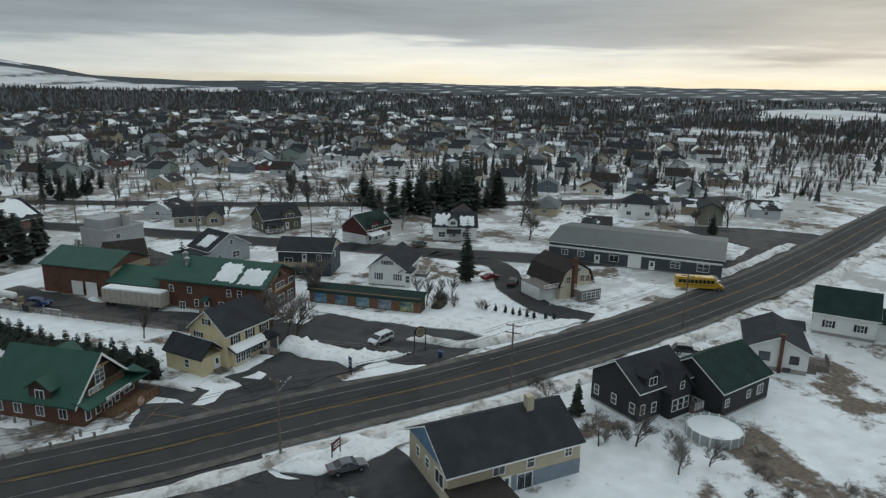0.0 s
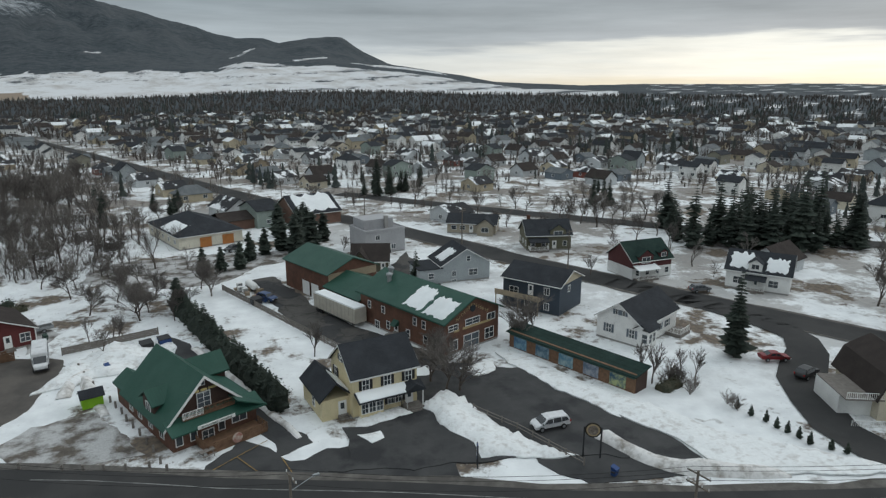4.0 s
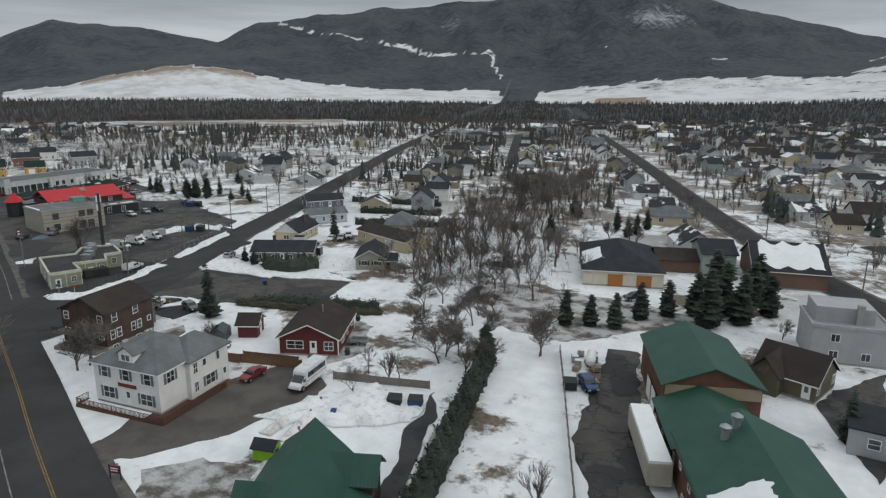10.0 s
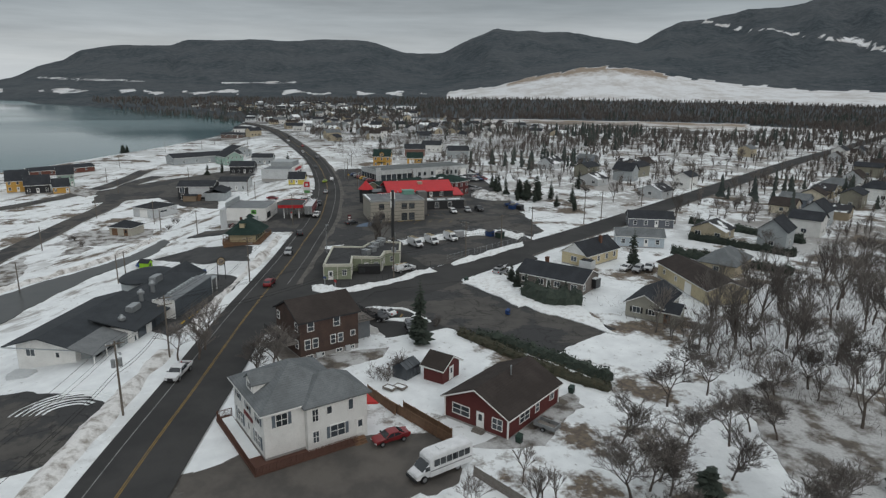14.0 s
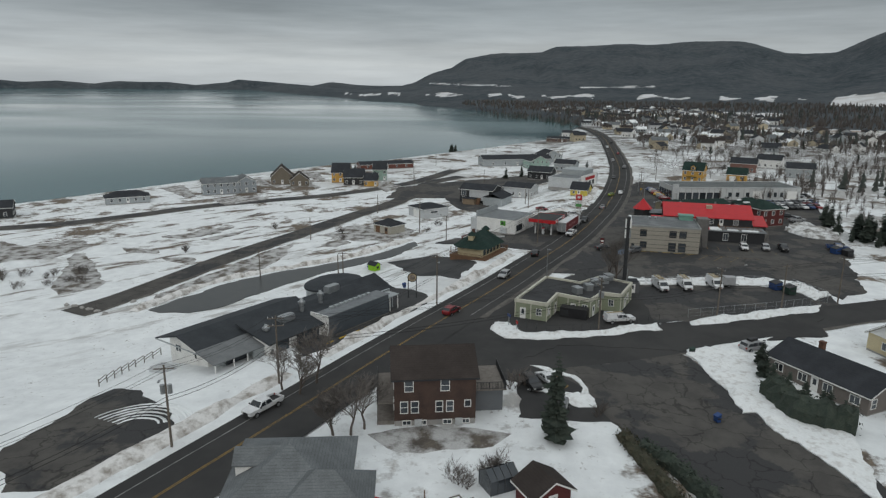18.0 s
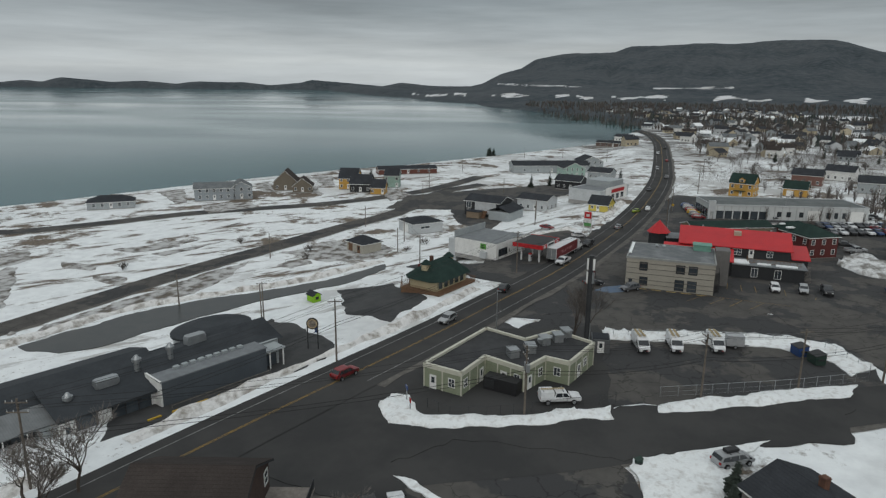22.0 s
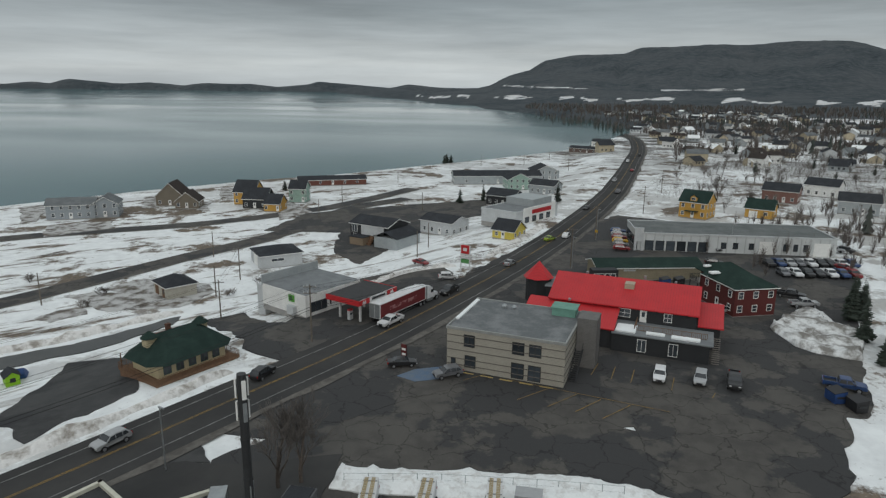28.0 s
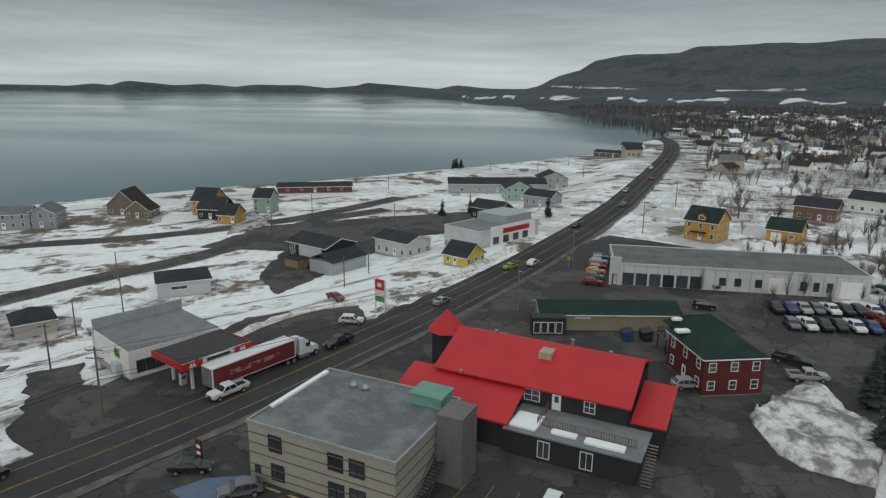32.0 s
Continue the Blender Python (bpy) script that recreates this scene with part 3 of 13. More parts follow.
def ground_material():
    m = bpy.data.materials.new("snowy_land")
    m.use_nodes = True
    nt = m.node_tree
    n, l = nt.nodes, nt.links
    b = n["Principled BSDF"]
    b.inputs["Roughness"].default_value, b.inputs["Specular IOR Level"].default_value = 0.9, 0.15
    geo = n.new("ShaderNodeNewGeometry")
    sep = n.new("ShaderNodeSeparateXYZ")
    l.new(geo.outputs["Position"], sep.inputs[0])

    def tex(scale, detail=6, rough=0.6):
        t = n.new("ShaderNodeTexNoise")
        t.inputs["Scale"].default_value, t.inputs["Detail"].default_value, t.inputs["Roughness"].default_value = scale, detail, rough
        l.new(geo.outputs["Position"], t.inputs["Vector"])
        return t.outputs["Fac"]

    def ramp(v, a, c, lo=0.0, hi=1.0):
        r = n.new("ShaderNodeMapRange")
        r.inputs["From Min"].default_value, r.inputs["From Max"].default_value = a, c
        r.inputs["To Min"].default_value, r.inputs["To Max"].default_value = lo, hi
        l.new(v, r.inputs["Value"])
        return r.outputs[0]

    def mix(f, a, c):
        x = n.new("ShaderNodeMix")
        x.data_type = "RGBA"
        l.new(f, x.inputs[0])
        for s, v in ((6, a), (7, c)):
            if isinstance(v, tuple):
                x.inputs[s].default_value = (*v, 1)
            else:
                l.new(v, x.inputs[s])
        return x.outputs[2]

    def math_(op, a, c):
        x = n.new("ShaderNodeMath")
        x.operation = op
        for s, v in ((0, a), (1, c)):
            if isinstance(v, (int, float)):
                x.inputs[s].default_value = v
            else:
                l.new(v, x.inputs[s])
        return x.outputs[0]
    snow = mix(ramp(tex(0.3), 0.35, 0.7), (0.82, 0.845, 0.85), (0.68, 0.70, 0.71))
    soil = mix(ramp(tex(1.1), 0.4, 0.6), (0.19, 0.155, 0.12), (0.12, 0.10, 0.085))
    # long thaw streaks on the flats by the shore, along the lie of the lanes
    run = []
    for d in ((-0.80 * 0.035, 0.60 * 0.035, 0), (0.60 * 0.15, 0.80 * 0.15, 0)):
        v = n.new("ShaderNodeVectorMath")
        v.operation = "DOT_PRODUCT"
        v.inputs[1].default_value = d
        l.new(geo.outputs["Position"], v.inputs[0])
        run.append(v.outputs["Value"])
    cb = n.new("ShaderNodeCombineXYZ")
    l.new(run[0], cb.inputs[0])
    l.new(run[1], cb.inputs[1])
    sk = n.new("ShaderNodeTexNoise")
    sk.inputs["Scale"].default_value, sk.inputs["Detail"].default_value, sk.inputs["Roughness"].default_value = 1.0, 8, 0.68
    l.new(cb.outputs[0], sk.inputs["Vector"])
    flat = n.new("ShaderNodeVectorMath")
    flat.operation = "DISTANCE"
    flat.inputs[1].default_value = (-275, -45, -6)
    l.new(geo.outputs["Position"], flat.inputs[0])
    streak = math_("MULTIPLY", ramp(sk.outputs["Fac"], 0.55, 0.61), ramp(flat.outputs["Value"], 190, 130))
    clean = n.new("ShaderNodeVectorMath")
    clean.operation = "DISTANCE"
    clean.inputs[1].default_value = (-125, 25, -4)
    l.new(geo.outputs["Position"], clean.inputs[0])
    blotch = math_("MULTIPLY", ramp(tex(0.055, 9, 0.70), 0.53, 0.585), ramp(clean.outputs["Value"], 55, 100))
    thaw = math_("MAXIMUM", blotch, streak)
    specks = math_("MULTIPLY", ramp(tex(0.9, 6, 0.75), 0.60, 0.66), ramp(tex(0.06, 4), 0.45, 0.6))
    midst = n.new("ShaderNodeVectorMath")
    midst.operation = "DISTANCE"
    midst.inputs[1].default_value = (60, 420, 0)
    l.new(geo.outputs["Position"], midst.inputs[0])
    yards = math_("MULTIPLY", ramp(tex(0.045, 8, 0.74), 0.47, 0.53), ramp(midst.outputs["Value"], 800, 200, 0.0, 0.85))
    yards = math_("MULTIPLY", yards, ramp(clean.outputs["Value"], 170, 230))
    thaw = math_("MAXIMUM", thaw, yards)
    near = mix(math_("MAXIMUM", thaw, math_("MULTIPLY", specks, 0.8)), snow, soil)
    # woods, fields and crags by what grows there, with uneven borders
    grown = n.new("ShaderNodeAttribute")
    grown.attribute_name = "cover"
    share = n.new("ShaderNodeSeparateColor")
    l.new(grown.outputs["Color"], share.inputs[0])
    dist = n.new("ShaderNodeVectorMath")
    dist.operation = "DISTANCE"
    dist.inputs[1].default_value = (CENTRE[0], CENTRE[1], 0)
    l.new(geo.outputs["Position"], dist.inputs[0])
    drawn = n.new("ShaderNodeMapping")
    drawn.inputs["Scale"].default_value = (1.0, 1.0, 0.22)
    l.new(geo.outputs["Position"], drawn.inputs[0])
    grain = n.new("ShaderNodeTexNoise")
    grain.inputs["Scale"].default_value, grain.inputs["Detail"].default_value, grain.inputs["Roughness"].default_value = 0.03, 9, 0.82
    l.new(drawn.outputs[0], grain.inputs["Vector"])
    # blue-grey cast of woods and crags: distance haze put into the base colour
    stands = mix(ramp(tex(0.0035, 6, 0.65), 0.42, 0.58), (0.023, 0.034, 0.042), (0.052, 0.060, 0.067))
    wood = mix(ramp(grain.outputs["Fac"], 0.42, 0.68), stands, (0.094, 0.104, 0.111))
    streaks = n.new("ShaderNodeTexNoise")
    streaks.inputs["Scale"].default_value, streaks.inputs["Detail"].default_value, streaks.inputs["Roughness"].default_value = 0.022, 8, 0.8
    l.new(drawn.outputs[0], streaks.inputs["Vector"])
    bare = ramp(math_("ADD", share.outputs[2], math_("MULTIPLY", math_("SUBTRACT", streaks.outputs["Fac"], 0.5), 2.6)), 0.62, 1.15)
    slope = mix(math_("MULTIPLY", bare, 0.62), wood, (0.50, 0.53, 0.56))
    fields = mix(ramp(tex(0.012, 8, 0.75), 0.45, 0.66), (0.66, 0.67, 0.68), (0.44, 0.42, 0.40))
    ragged = math_("MULTIPLY", math_("SUBTRACT", tex(0.02, 9, 0.8), 0.5), 1.5)
    stub = ramp(math_("ADD", share.outputs[1], ragged), 0.38, 0.66)
    fields = mix(stub, fields, (0.27, 0.215, 0.165))
    tall = ramp(math_("ADD", share.outputs[0], math_("MULTIPLY", math_("SUBTRACT", tex(0.013, 9, 0.8), 0.5), 1.4)), 0.44, 0.56)
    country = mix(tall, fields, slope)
    yards = math_("MULTIPLY", ramp(dist.outputs["Value"], 330, 620), ramp(math_("ADD", tex(0.02, 8, 0.75), math_("MULTIPLY", tex(0.006, 3), 0.5)), 0.70, 0.80))
    near = mix(yards, near, (0.088, 0.083, 0.078))
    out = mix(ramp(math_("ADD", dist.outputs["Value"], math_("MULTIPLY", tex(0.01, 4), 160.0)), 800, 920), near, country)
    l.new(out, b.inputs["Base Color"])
    bp = n.new("ShaderNodeBump")
    bp.inputs["Strength"].default_value, bp.inputs["Distance"].default_value = 0.5, 0.25
    l.new(tex(0.8, 5), bp.inputs["Height"])
    l.new(bp.outputs[0], b.inputs["Normal"])
    return m


def build_sea():
    bm = bmesh.new()
    k = 96
    prev = None
    for r in (0, 60, 150, 300, 500, 800, 1200, 1500, 1800, 2200, 2600, 3100, 3600, 4200, 4880):
        z = SEA + 34 * max(0.0, (r - 1500) / 3400) ** 2
        ring = [bm.verts.new((CENTRE[0] + r * math.cos(i * math.tau / k), CENTRE[1] + r * math.sin(i * math.tau / k), z)) for i in range(k)] if r else [bm.verts.new((*CENTRE, SEA))]
        if prev:
            for i in range(k):
                if len(prev) == 1:
                    bm.faces.new((prev[0], ring[i], ring[(i + 1) % k]))
                else:
                    bm.faces.new((prev[i], ring[i], ring[(i + 1) % k], prev[(i + 1) % k]))
        prev = ring
    m = bpy.data.materials.new("sea_water")
    m.use_nodes = True
    nt = m.node_tree
    n, l = nt.nodes, nt.links
    b = n["Principled BSDF"]
    b.inputs["Base Color"].default_value = (0.045, 0.125, 0.135, 1)
    b.inputs["IOR"].default_value = 1.33
    geo = n.new("ShaderNodeNewGeometry")
    big = n.new("ShaderNodeTexNoise")
    mp = n.new("ShaderNodeMapping")
    mp.inputs["Scale"].default_value = (0.0035, 0.0012, 1)
    mp.inputs["Rotation"].default_value = (0, 0, radians(28))
    l.new(geo.outputs["Position"], mp.inputs[0])
    l.new(mp.outputs[0], big.inputs["Vector"])
    big.inputs["Scale"].default_value, big.inputs["Detail"].default_value = 1.0, 4
    rr = n.new("ShaderNodeMapRange")
    rr.inputs["From Min"].default_value, rr.inputs["From Max"].default_value = 0.4, 0.62
    rr.inputs["To Min"].default_value, rr.inputs["To Max"].default_value = 0.05, 0.16
    l.new(big.outputs["Fac"], rr.inputs["Value"])
    l.new(rr.outputs[0], b.inputs["Roughness"])
    wv = n.new("ShaderNodeTexNoise")
    wv.inputs["Scale"].default_value, wv.inputs["Detail"].default_value = 0.25, 4
    l.new(geo.outputs["Position"], wv.inputs["Vector"])
    bp = n.new("ShaderNodeBump")
    bp.inputs["Strength"].default_value, bp.inputs["Distance"].default_value = 0.06, 0.3
    l.new(wv.outputs["Fac"], bp.inputs["Height"])
    l.new(bp.outputs[0], b.inputs["Normal"])
    tagged(mesh_object("water", bm, m), "calm grey bay water under an overcast sky", "sea", kind="structure")


def dense(pts, step):
    """The polyline with a point about every step metres, rounded at its bends."""
    out = []
    n = len(pts)
    for i in range(n - 1):
        p0, p1, p2, p3 = (Vector(pts[max(0, min(n - 1, j))]) for j in (i - 1, i, i + 1, i + 2))
        k = max(1, int((p2 - p1).length / step))
        for s in range(k):
            t = s / k
            out.append(0.5 * (2 * p1 + (p2 - p0) * t + (2 * p0 - 5 * p1 + 4 * p2 - p3) * t * t + (3 * p1 - p0 - 3 * p2 + p3) * t ** 3))
    out.append(Vector(pts[-1]))
    return out


def offset_line(pts, d):
    """The polyline moved d metres to its left."""
    out = []
    for i, p in enumerate(pts):
        a, b = pts[max(0, i - 1)], pts[min(len(pts) - 1, i + 1)]
        t = (b - a).normalized()
        out.append(p + Vector((-t.y, t.x)) * d)
    return out


def settle(bm):
    """Drops a mesh drawn over level ground onto the lie of the land."""
    vs = list(bm.verts)
    for v, z in zip(vs, land(np.array([v.co.x for v in vs]), np.array([v.co.y for v in vs]))):
        v.co.z += z


def strip(bm, pts, lo, hi, extra=0.0, ragged=0.0):
    """A flat ribbon over the ground between the offsets lo and hi of a line."""
    a, b = offset_line(pts, lo), offset_line(pts, hi)
    prev = None
    for i, (p, q) in enumerate(zip(a, b)):
        if ragged:
            w = (q - p).normalized()
            p = p + w * ragged * noise.noise((p.x * 0.23, p.y * 0.23, 1.7))
            q = q + w * ragged * noise.noise((q.x * 0.23, q.y * 0.23, 7.7))
        row = []
        k = max(1, int(abs(hi - lo) / 5))
        for s in range(k + 1):
            m = p.lerp(q, s / k)
            row.append(bm.verts.new((m.x, m.y, lift(m.x, m.y) + extra)))
        if prev:
            for s in range(k):
                bm.faces.new((prev[s], row[s], row[s + 1], prev[s + 1]))
        prev = row
    settle(bm)
    bmesh.ops.recalc_face_normals(bm, faces=bm.faces)


def patch(name, pts, mat, extra=0.0, ragged=0.6, label="", category="ground", kind="structure", step=5.0, crown=0.0):
    """A sheet over the ground inside an outline, with an uneven edge; crown heaps it up in the middle."""
    bm = bmesh.new()
    out = []
    n = len(pts)
    for i in range(n):
        p, q = Vector(pts[i]), Vector(pts[(i + 1) % n])
        k = max(1, int((q - p).length / min(1.3, step * 0.5)))
        for s in range(k):
            m = p.lerp(q, s / k)
            a, b = (2.2 * ragged * noise.noise((m.x * 0.17, m.y * 0.17, o)) + ragged * noise.noise((m.x * 0.6, m.y * 0.6, o)) for o in (2.2, 9.2))
            out.append((m.x + a, m.y + b))
    f = bm.faces.new([bm.verts.new((x, y, 0)) for x, y in out])
    edge = set(bm.verts)
    bmesh.ops.triangulate(bm, faces=[f])
    for _ in range(5):
        long = [e for e in bm.edges if e.calc_length() > step and not (e.verts[0] in edge and e.verts[1] in edge and e.is_boundary)]
        if not long:
            break
        bmesh.ops.subdivide_edges(bm, edges=long, cuts=1)
        bmesh.ops.triangulate(bm, faces=bm.faces[:])
    vs = list(bm.verts)
    zz = land(np.array([v.co.x for v in vs]), np.array([v.co.y for v in vs]))
    for v, z in zip(vs, zz):
        h = 0.0
        if crown and not v.is_boundary:
            h = crown * (0.55 + 0.9 * noise.noise((v.co.x * 0.35, v.co.y * 0.35, 4.4)))
        v.co.z = z + lift(v.co.x, v.co.y) + extra + max(0.0, h)
    bmesh.ops.recalc_face_normals(bm, faces=bm.faces)
    if bm.faces and sum(f.normal.z for f in bm.faces) < 0:
        bmesh.ops.reverse_faces(bm, faces=bm.faces)
    # the edge of the sheet goes down into the ground
    for e in [e for e in bm.edges if e.is_boundary]:
        p, q = (v.co.copy() for v in e.verts)
        bm.faces.new([bm.verts.new(c) for c in (q, p, p - Vector((0, 0, 0.2)), q - Vector((0, 0, 0.2)))])
    return tagged(mesh_object(name, bm, mat, smooth_shade=True), label, category, kind=kind)


def bank(name, pts, width, height, mat=None, label="ploughed bank of dirty snow along the roadside", step=1.6, seed=0.0):
    """A ridge of ploughed snow with an uneven crest."""
    line = dense(pts, step)
    bm = bmesh.new()
    prev = None
    n = len(line)
    for i, p in enumerate(line):
        t = (line[min(n - 1, i + 1)] - line[max(0, i - 1)]).normalized()
        s = Vector((-t.y, t.x))
        end = min(1.0, i / 2, (n - 1 - i) / 2)
        w = width * (0.75 + 0.6 * noise.noise((p.x * 0.13, p.y * 0.13, seed + 3)))
        h = height * end * (0.8 + 1.0 * noise.noise((p.x * 0.21, p.y * 0.21, seed)))
        row = []
        for a, b in ((-0.5, 0.0), (-0.36, 0.45), (-0.14, 0.95), (0.1, 1.0), (0.33, 0.5), (0.5, 0.0)):
            q = p + s * (a * w + 0.25 * noise.noise((p.x * 0.5 + a * 9, p.y * 0.5, seed)))
            hh = b * max(0.0, h) * (1 + 0.5 * noise.noise((q.x * 0.9, q.y * 0.9, seed + 8)))
            row.append(bm.verts.new((q.x, q.y, lift(q.x, q.y) + 0.02 + hh if b else -0.1)))
        if prev:
            for k in range(5):
                bm.faces.new((prev[k], prev[k + 1], row[k + 1], row[k]))
        prev = row
    settle(bm)
    bmesh.ops.recalc_face_normals(bm, faces=bm.faces)
    if sum(f.normal.z for f in bm.faces) < 0:
        bmesh.ops.reverse_faces(bm, faces=bm.faces)
    return tagged(mesh_object(name, bm, mat or DIRTY_SNOW, smooth_shade=True), label, "snow bank", kind="structure")


def road(name, pts, half, mat=None, line=None, shoulder=0.0, label="asphalt street with wet dark patches", extra=0.0, edge_lines=False, mouth=None):
    line_pts = dense(pts, 5.0)
    # the inland edge is broken where another street joins
    runs = [line_pts] if not mouth else [q for q in ([p for p in line_pts if p.x > mouth[1]], [p for p in line_pts if p.x < mouth[0]]) if len(q) > 1]
    if shoulder:
        bm = bmesh.new()
        strip(bm, line_pts, 0.0, half + shoulder, extra - 0.02, 0.9)
        for run in runs:
            strip(bm, run, -half - shoulder, 0.0, extra - 0.02, 0.9)
        tagged(mesh_object("pavement", bm, SHOULDER), "gravelly grey shoulder strewn with road grit", "road shoulder", kind="structure")
    bm = bmesh.new()
    strip(bm, line_pts, -half, half, extra, 0.0 if shoulder else 0.5)
    ob = tagged(mesh_object(name, bm, mat or ROAD_ASPHALT), label, "road", kind="structure")
    if line:
        for d in line:
            bm = bmesh.new()
            strip(bm, line_pts, d - 0.06, d + 0.06, extra + 0.03)
            part("centre_line", bm, YELLOW_PAINT, ob, "worn yellow painted line")
    if edge_lines:
        for d in (-half + 1.9, half - 1.9):
            bm = bmesh.new()
            for run in runs if d < 0 else [line_pts]:
                strip(bm, run, d - 0.07, d + 0.07, extra + 0.03)
            part("edge_line", bm, WHITE_PAINT, ob, "faded white painted line")
    return ob


build_ground()
build_sea()


# ---- houses ----
WINDOW_MESHES = {}


def lattice(bm, xs, zs, hole, y0, y1, glass_y=None):
    """One connected frame: cells of a grid, left open where hole(i, j) says so and glazed there if asked."""
    v = {(i, j, y): bm.verts.new((x, y, z)) for i, x in enumerate(xs) for j, z in enumerate(zs) for y in (y0, y1)}
    nx, nz = len(xs) - 1, len(zs) - 1

    def solid(i, j):
        return 0 <= i < nx and 0 <= j < nz and not hole(i, j)
    for i in range(nx):
        for j in range(nz):
            if not solid(i, j):
                if glass_y is not None:
                    bm.faces.new([bm.verts.new((xs[a], glass_y, zs[b])) for a, b in ((i, j), (i + 1, j), (i + 1, j + 1), (i, j + 1))]).material_index = 1
                continue
            bm.faces.new((v[i, j, y0], v[i + 1, j, y0], v[i + 1, j + 1, y0], v[i, j + 1, y0]))
            bm.faces.new((v[i, j, y1], v[i, j + 1, y1], v[i + 1, j + 1, y1], v[i + 1, j, y1]))
            for di, dj, a, b in ((-1, 0, (i, j), (i, j + 1)), (1, 0, (i + 1, j + 1), (i + 1, j)), (0, -1, (i + 1, j), (i, j)), (0, 1, (i, j + 1), (i + 1, j + 1))):
                if not solid(i + di, j + dj):
                    bm.faces.new((v[(*a, y0)], v[(*b, y0)], v[(*b, y1)], v[(*a, y1)]))
    for q in [q for q in bm.verts if not q.link_faces]:
        bm.verts.remove(q)


def window_mesh(w, h, kind="plain", joined=False):
    """Frame and pane meshes of a window in a wall facing -y, its middle at the origin."""
    key = (round(w, 2), round(h, 2), kind, joined)
    if key in WINDOW_MESHES:
        return WINDOW_MESHES[key]
    f = 0.09
    a, b = w / 2, h / 2
    xs, zs = [-a - f, -a, a, a + f], [-b - f, -b, b, b + f]
    if kind in ("cross", "slider", "french"):
        xs[2:2] = [-0.03, 0.03]
    if kind in ("cross", "sash"):
        zs[2:2] = [-0.03, 0.03]
    if kind == "french":
        zs[2:2] = [-b / 3 - 0.02, -b / 3 + 0.02, b / 3 - 0.02, b / 3 + 0.02]
    bm = bmesh.new()
    lattice(bm, xs, zs, lambda i, j: i % 2 == 1 and j % 2 == 1, -0.07, 0.03, -0.03 if joined else None)
    fr = bpy.data.meshes.new("window_frame")
    bm.to_mesh(fr)
    bm.free()
    bm = bmesh.new()
    box(bm, -a, -0.03, -b, a, 0.02, b)
    pn = bpy.data.meshes.new("pane")
    bm.to_mesh(pn)
    bm.free()
    pn.materials.append(GLASS)
    WINDOW_MESHES[key] = (fr, pn)
    return fr, pn


TRIMMED = {}


def window(parent, m, w=1.0, h=1.2, kind="sash", trim=None, shutter=None, joined=False):
    fr, pn = window_mesh(w, h, kind, joined)
    trim = trim or WHITE_TRIM
    key = (fr.name, trim.name)
    if key not in TRIMMED:
        c = fr.copy()
        c.materials.append(trim)
        c.materials.append(GLASS)
        TRIMMED[key] = c
    ob = share("window", TRIMMED[key], parent, m)
    if not joined:
        share("pane", pn, ob)
    if shutter:
        sk = ("shutter", round(h, 2), shutter.name)
        if sk not in TRIMMED:
            bm = bmesh.new()
            k = int(h / 0.15)
            lattice(bm, [-0.2, -0.15, 0.15, 0.2], [-h / 2 + h * q / (2 * k + 1) for q in range(2 * k + 2)], lambda i, j: i == 1 and j % 2 == 1, -0.07, -0.02)
            box(bm, -0.19, -0.02, -h / 2 + 0.01, 0.19, 0.0, h / 2 - 0.01)
            me = bpy.data.meshes.new("shutter")
            bm.to_mesh(me)
            bm.free()
            me.materials.append(shutter)
            TRIMMED[sk] = me
        for s in (-1, 1):
            share("shutter", TRIMMED[sk], ob, pose(s * (w / 2 + 0.31), 0, 0))
    return ob


DOOR_MESHES = {}


def door(parent, m, w=0.95, h=2.05, mat=None, name="door", glazed=True):
    mat = mat or WHITE_TRIM
    key = (w, h, mat.name)
    if key not in DOOR_MESHES:
        bm = boxes((-w / 2, -0.03, 0, w / 2, 0.02, h))
        if w < 1.5:
            lattice(bm, [-w / 2 - 0.1, -w / 2, -w * 0.3, w * 0.3, w / 2, w / 2 + 0.1], [0, 0.2, 0.85, 0.95, h - 0.2, h, h + 0.1], lambda i, j: i == 2 and j in (1, 3), -0.07, -0.03)
        else:
            zs = [0] + [h * i / 4 + d for i in range(1, 4) for d in (-0.03, 0.03)] + [h, h + 0.1]
            lattice(bm, [-w / 2 - 0.1, -w / 2, w / 2, w / 2 + 0.1], zs, lambda i, j: i == 1 and j % 2 == 0 and j < 7, -0.06, -0.03)
        me = bpy.data.meshes.new("door")
        bm.to_mesh(me)
        bm.free()
        me.materials.append(mat)
        DOOR_MESHES[key] = me
    ob = share(name, DOOR_MESHES[key], parent, m)
    if glazed and w < 1.5:
        part("pane", boxes((-w * 0.28, -0.05, 0.97, w * 0.28, -0.035, h - 0.22)), GLASS, ob)
    return ob


def wall_frame(w, d, side):
    """Pose of a wall's outer face: 0 front (-y), 1 right (+x), 2 back, 3 left; and its length."""
    return {0: (pose(0, -d / 2, 0), w), 1: (pose(w / 2, 0, 0, 0, 0, 90), d), 2: (pose(0, d / 2, 0, 0, 0, 180), w), 3: (pose(-w / 2, 0, 0, 0, 0, -90), d)}[side]


def gable_walls(w, d, h, rise, ridge, z0=-0.6):
    """The body of a house with gables under the roof; ridge along x or y."""
    bm = bmesh.new()
    if ridge == "x":
        profile(bm, [(-d / 2, z0), (d / 2, z0), (d / 2, h), (0, h + rise), (-d / 2, h)], -w / 2, w / 2, "x")
    elif ridge == "y":
        profile(bm, [(-w / 2, z0), (w / 2, z0), (w / 2, h), (0, h + rise), (-w / 2, h)], -d / 2, d / 2, "y")
    else:
        box(bm, -w / 2, -d / 2, z0, w / 2, d / 2, h)
    return bm


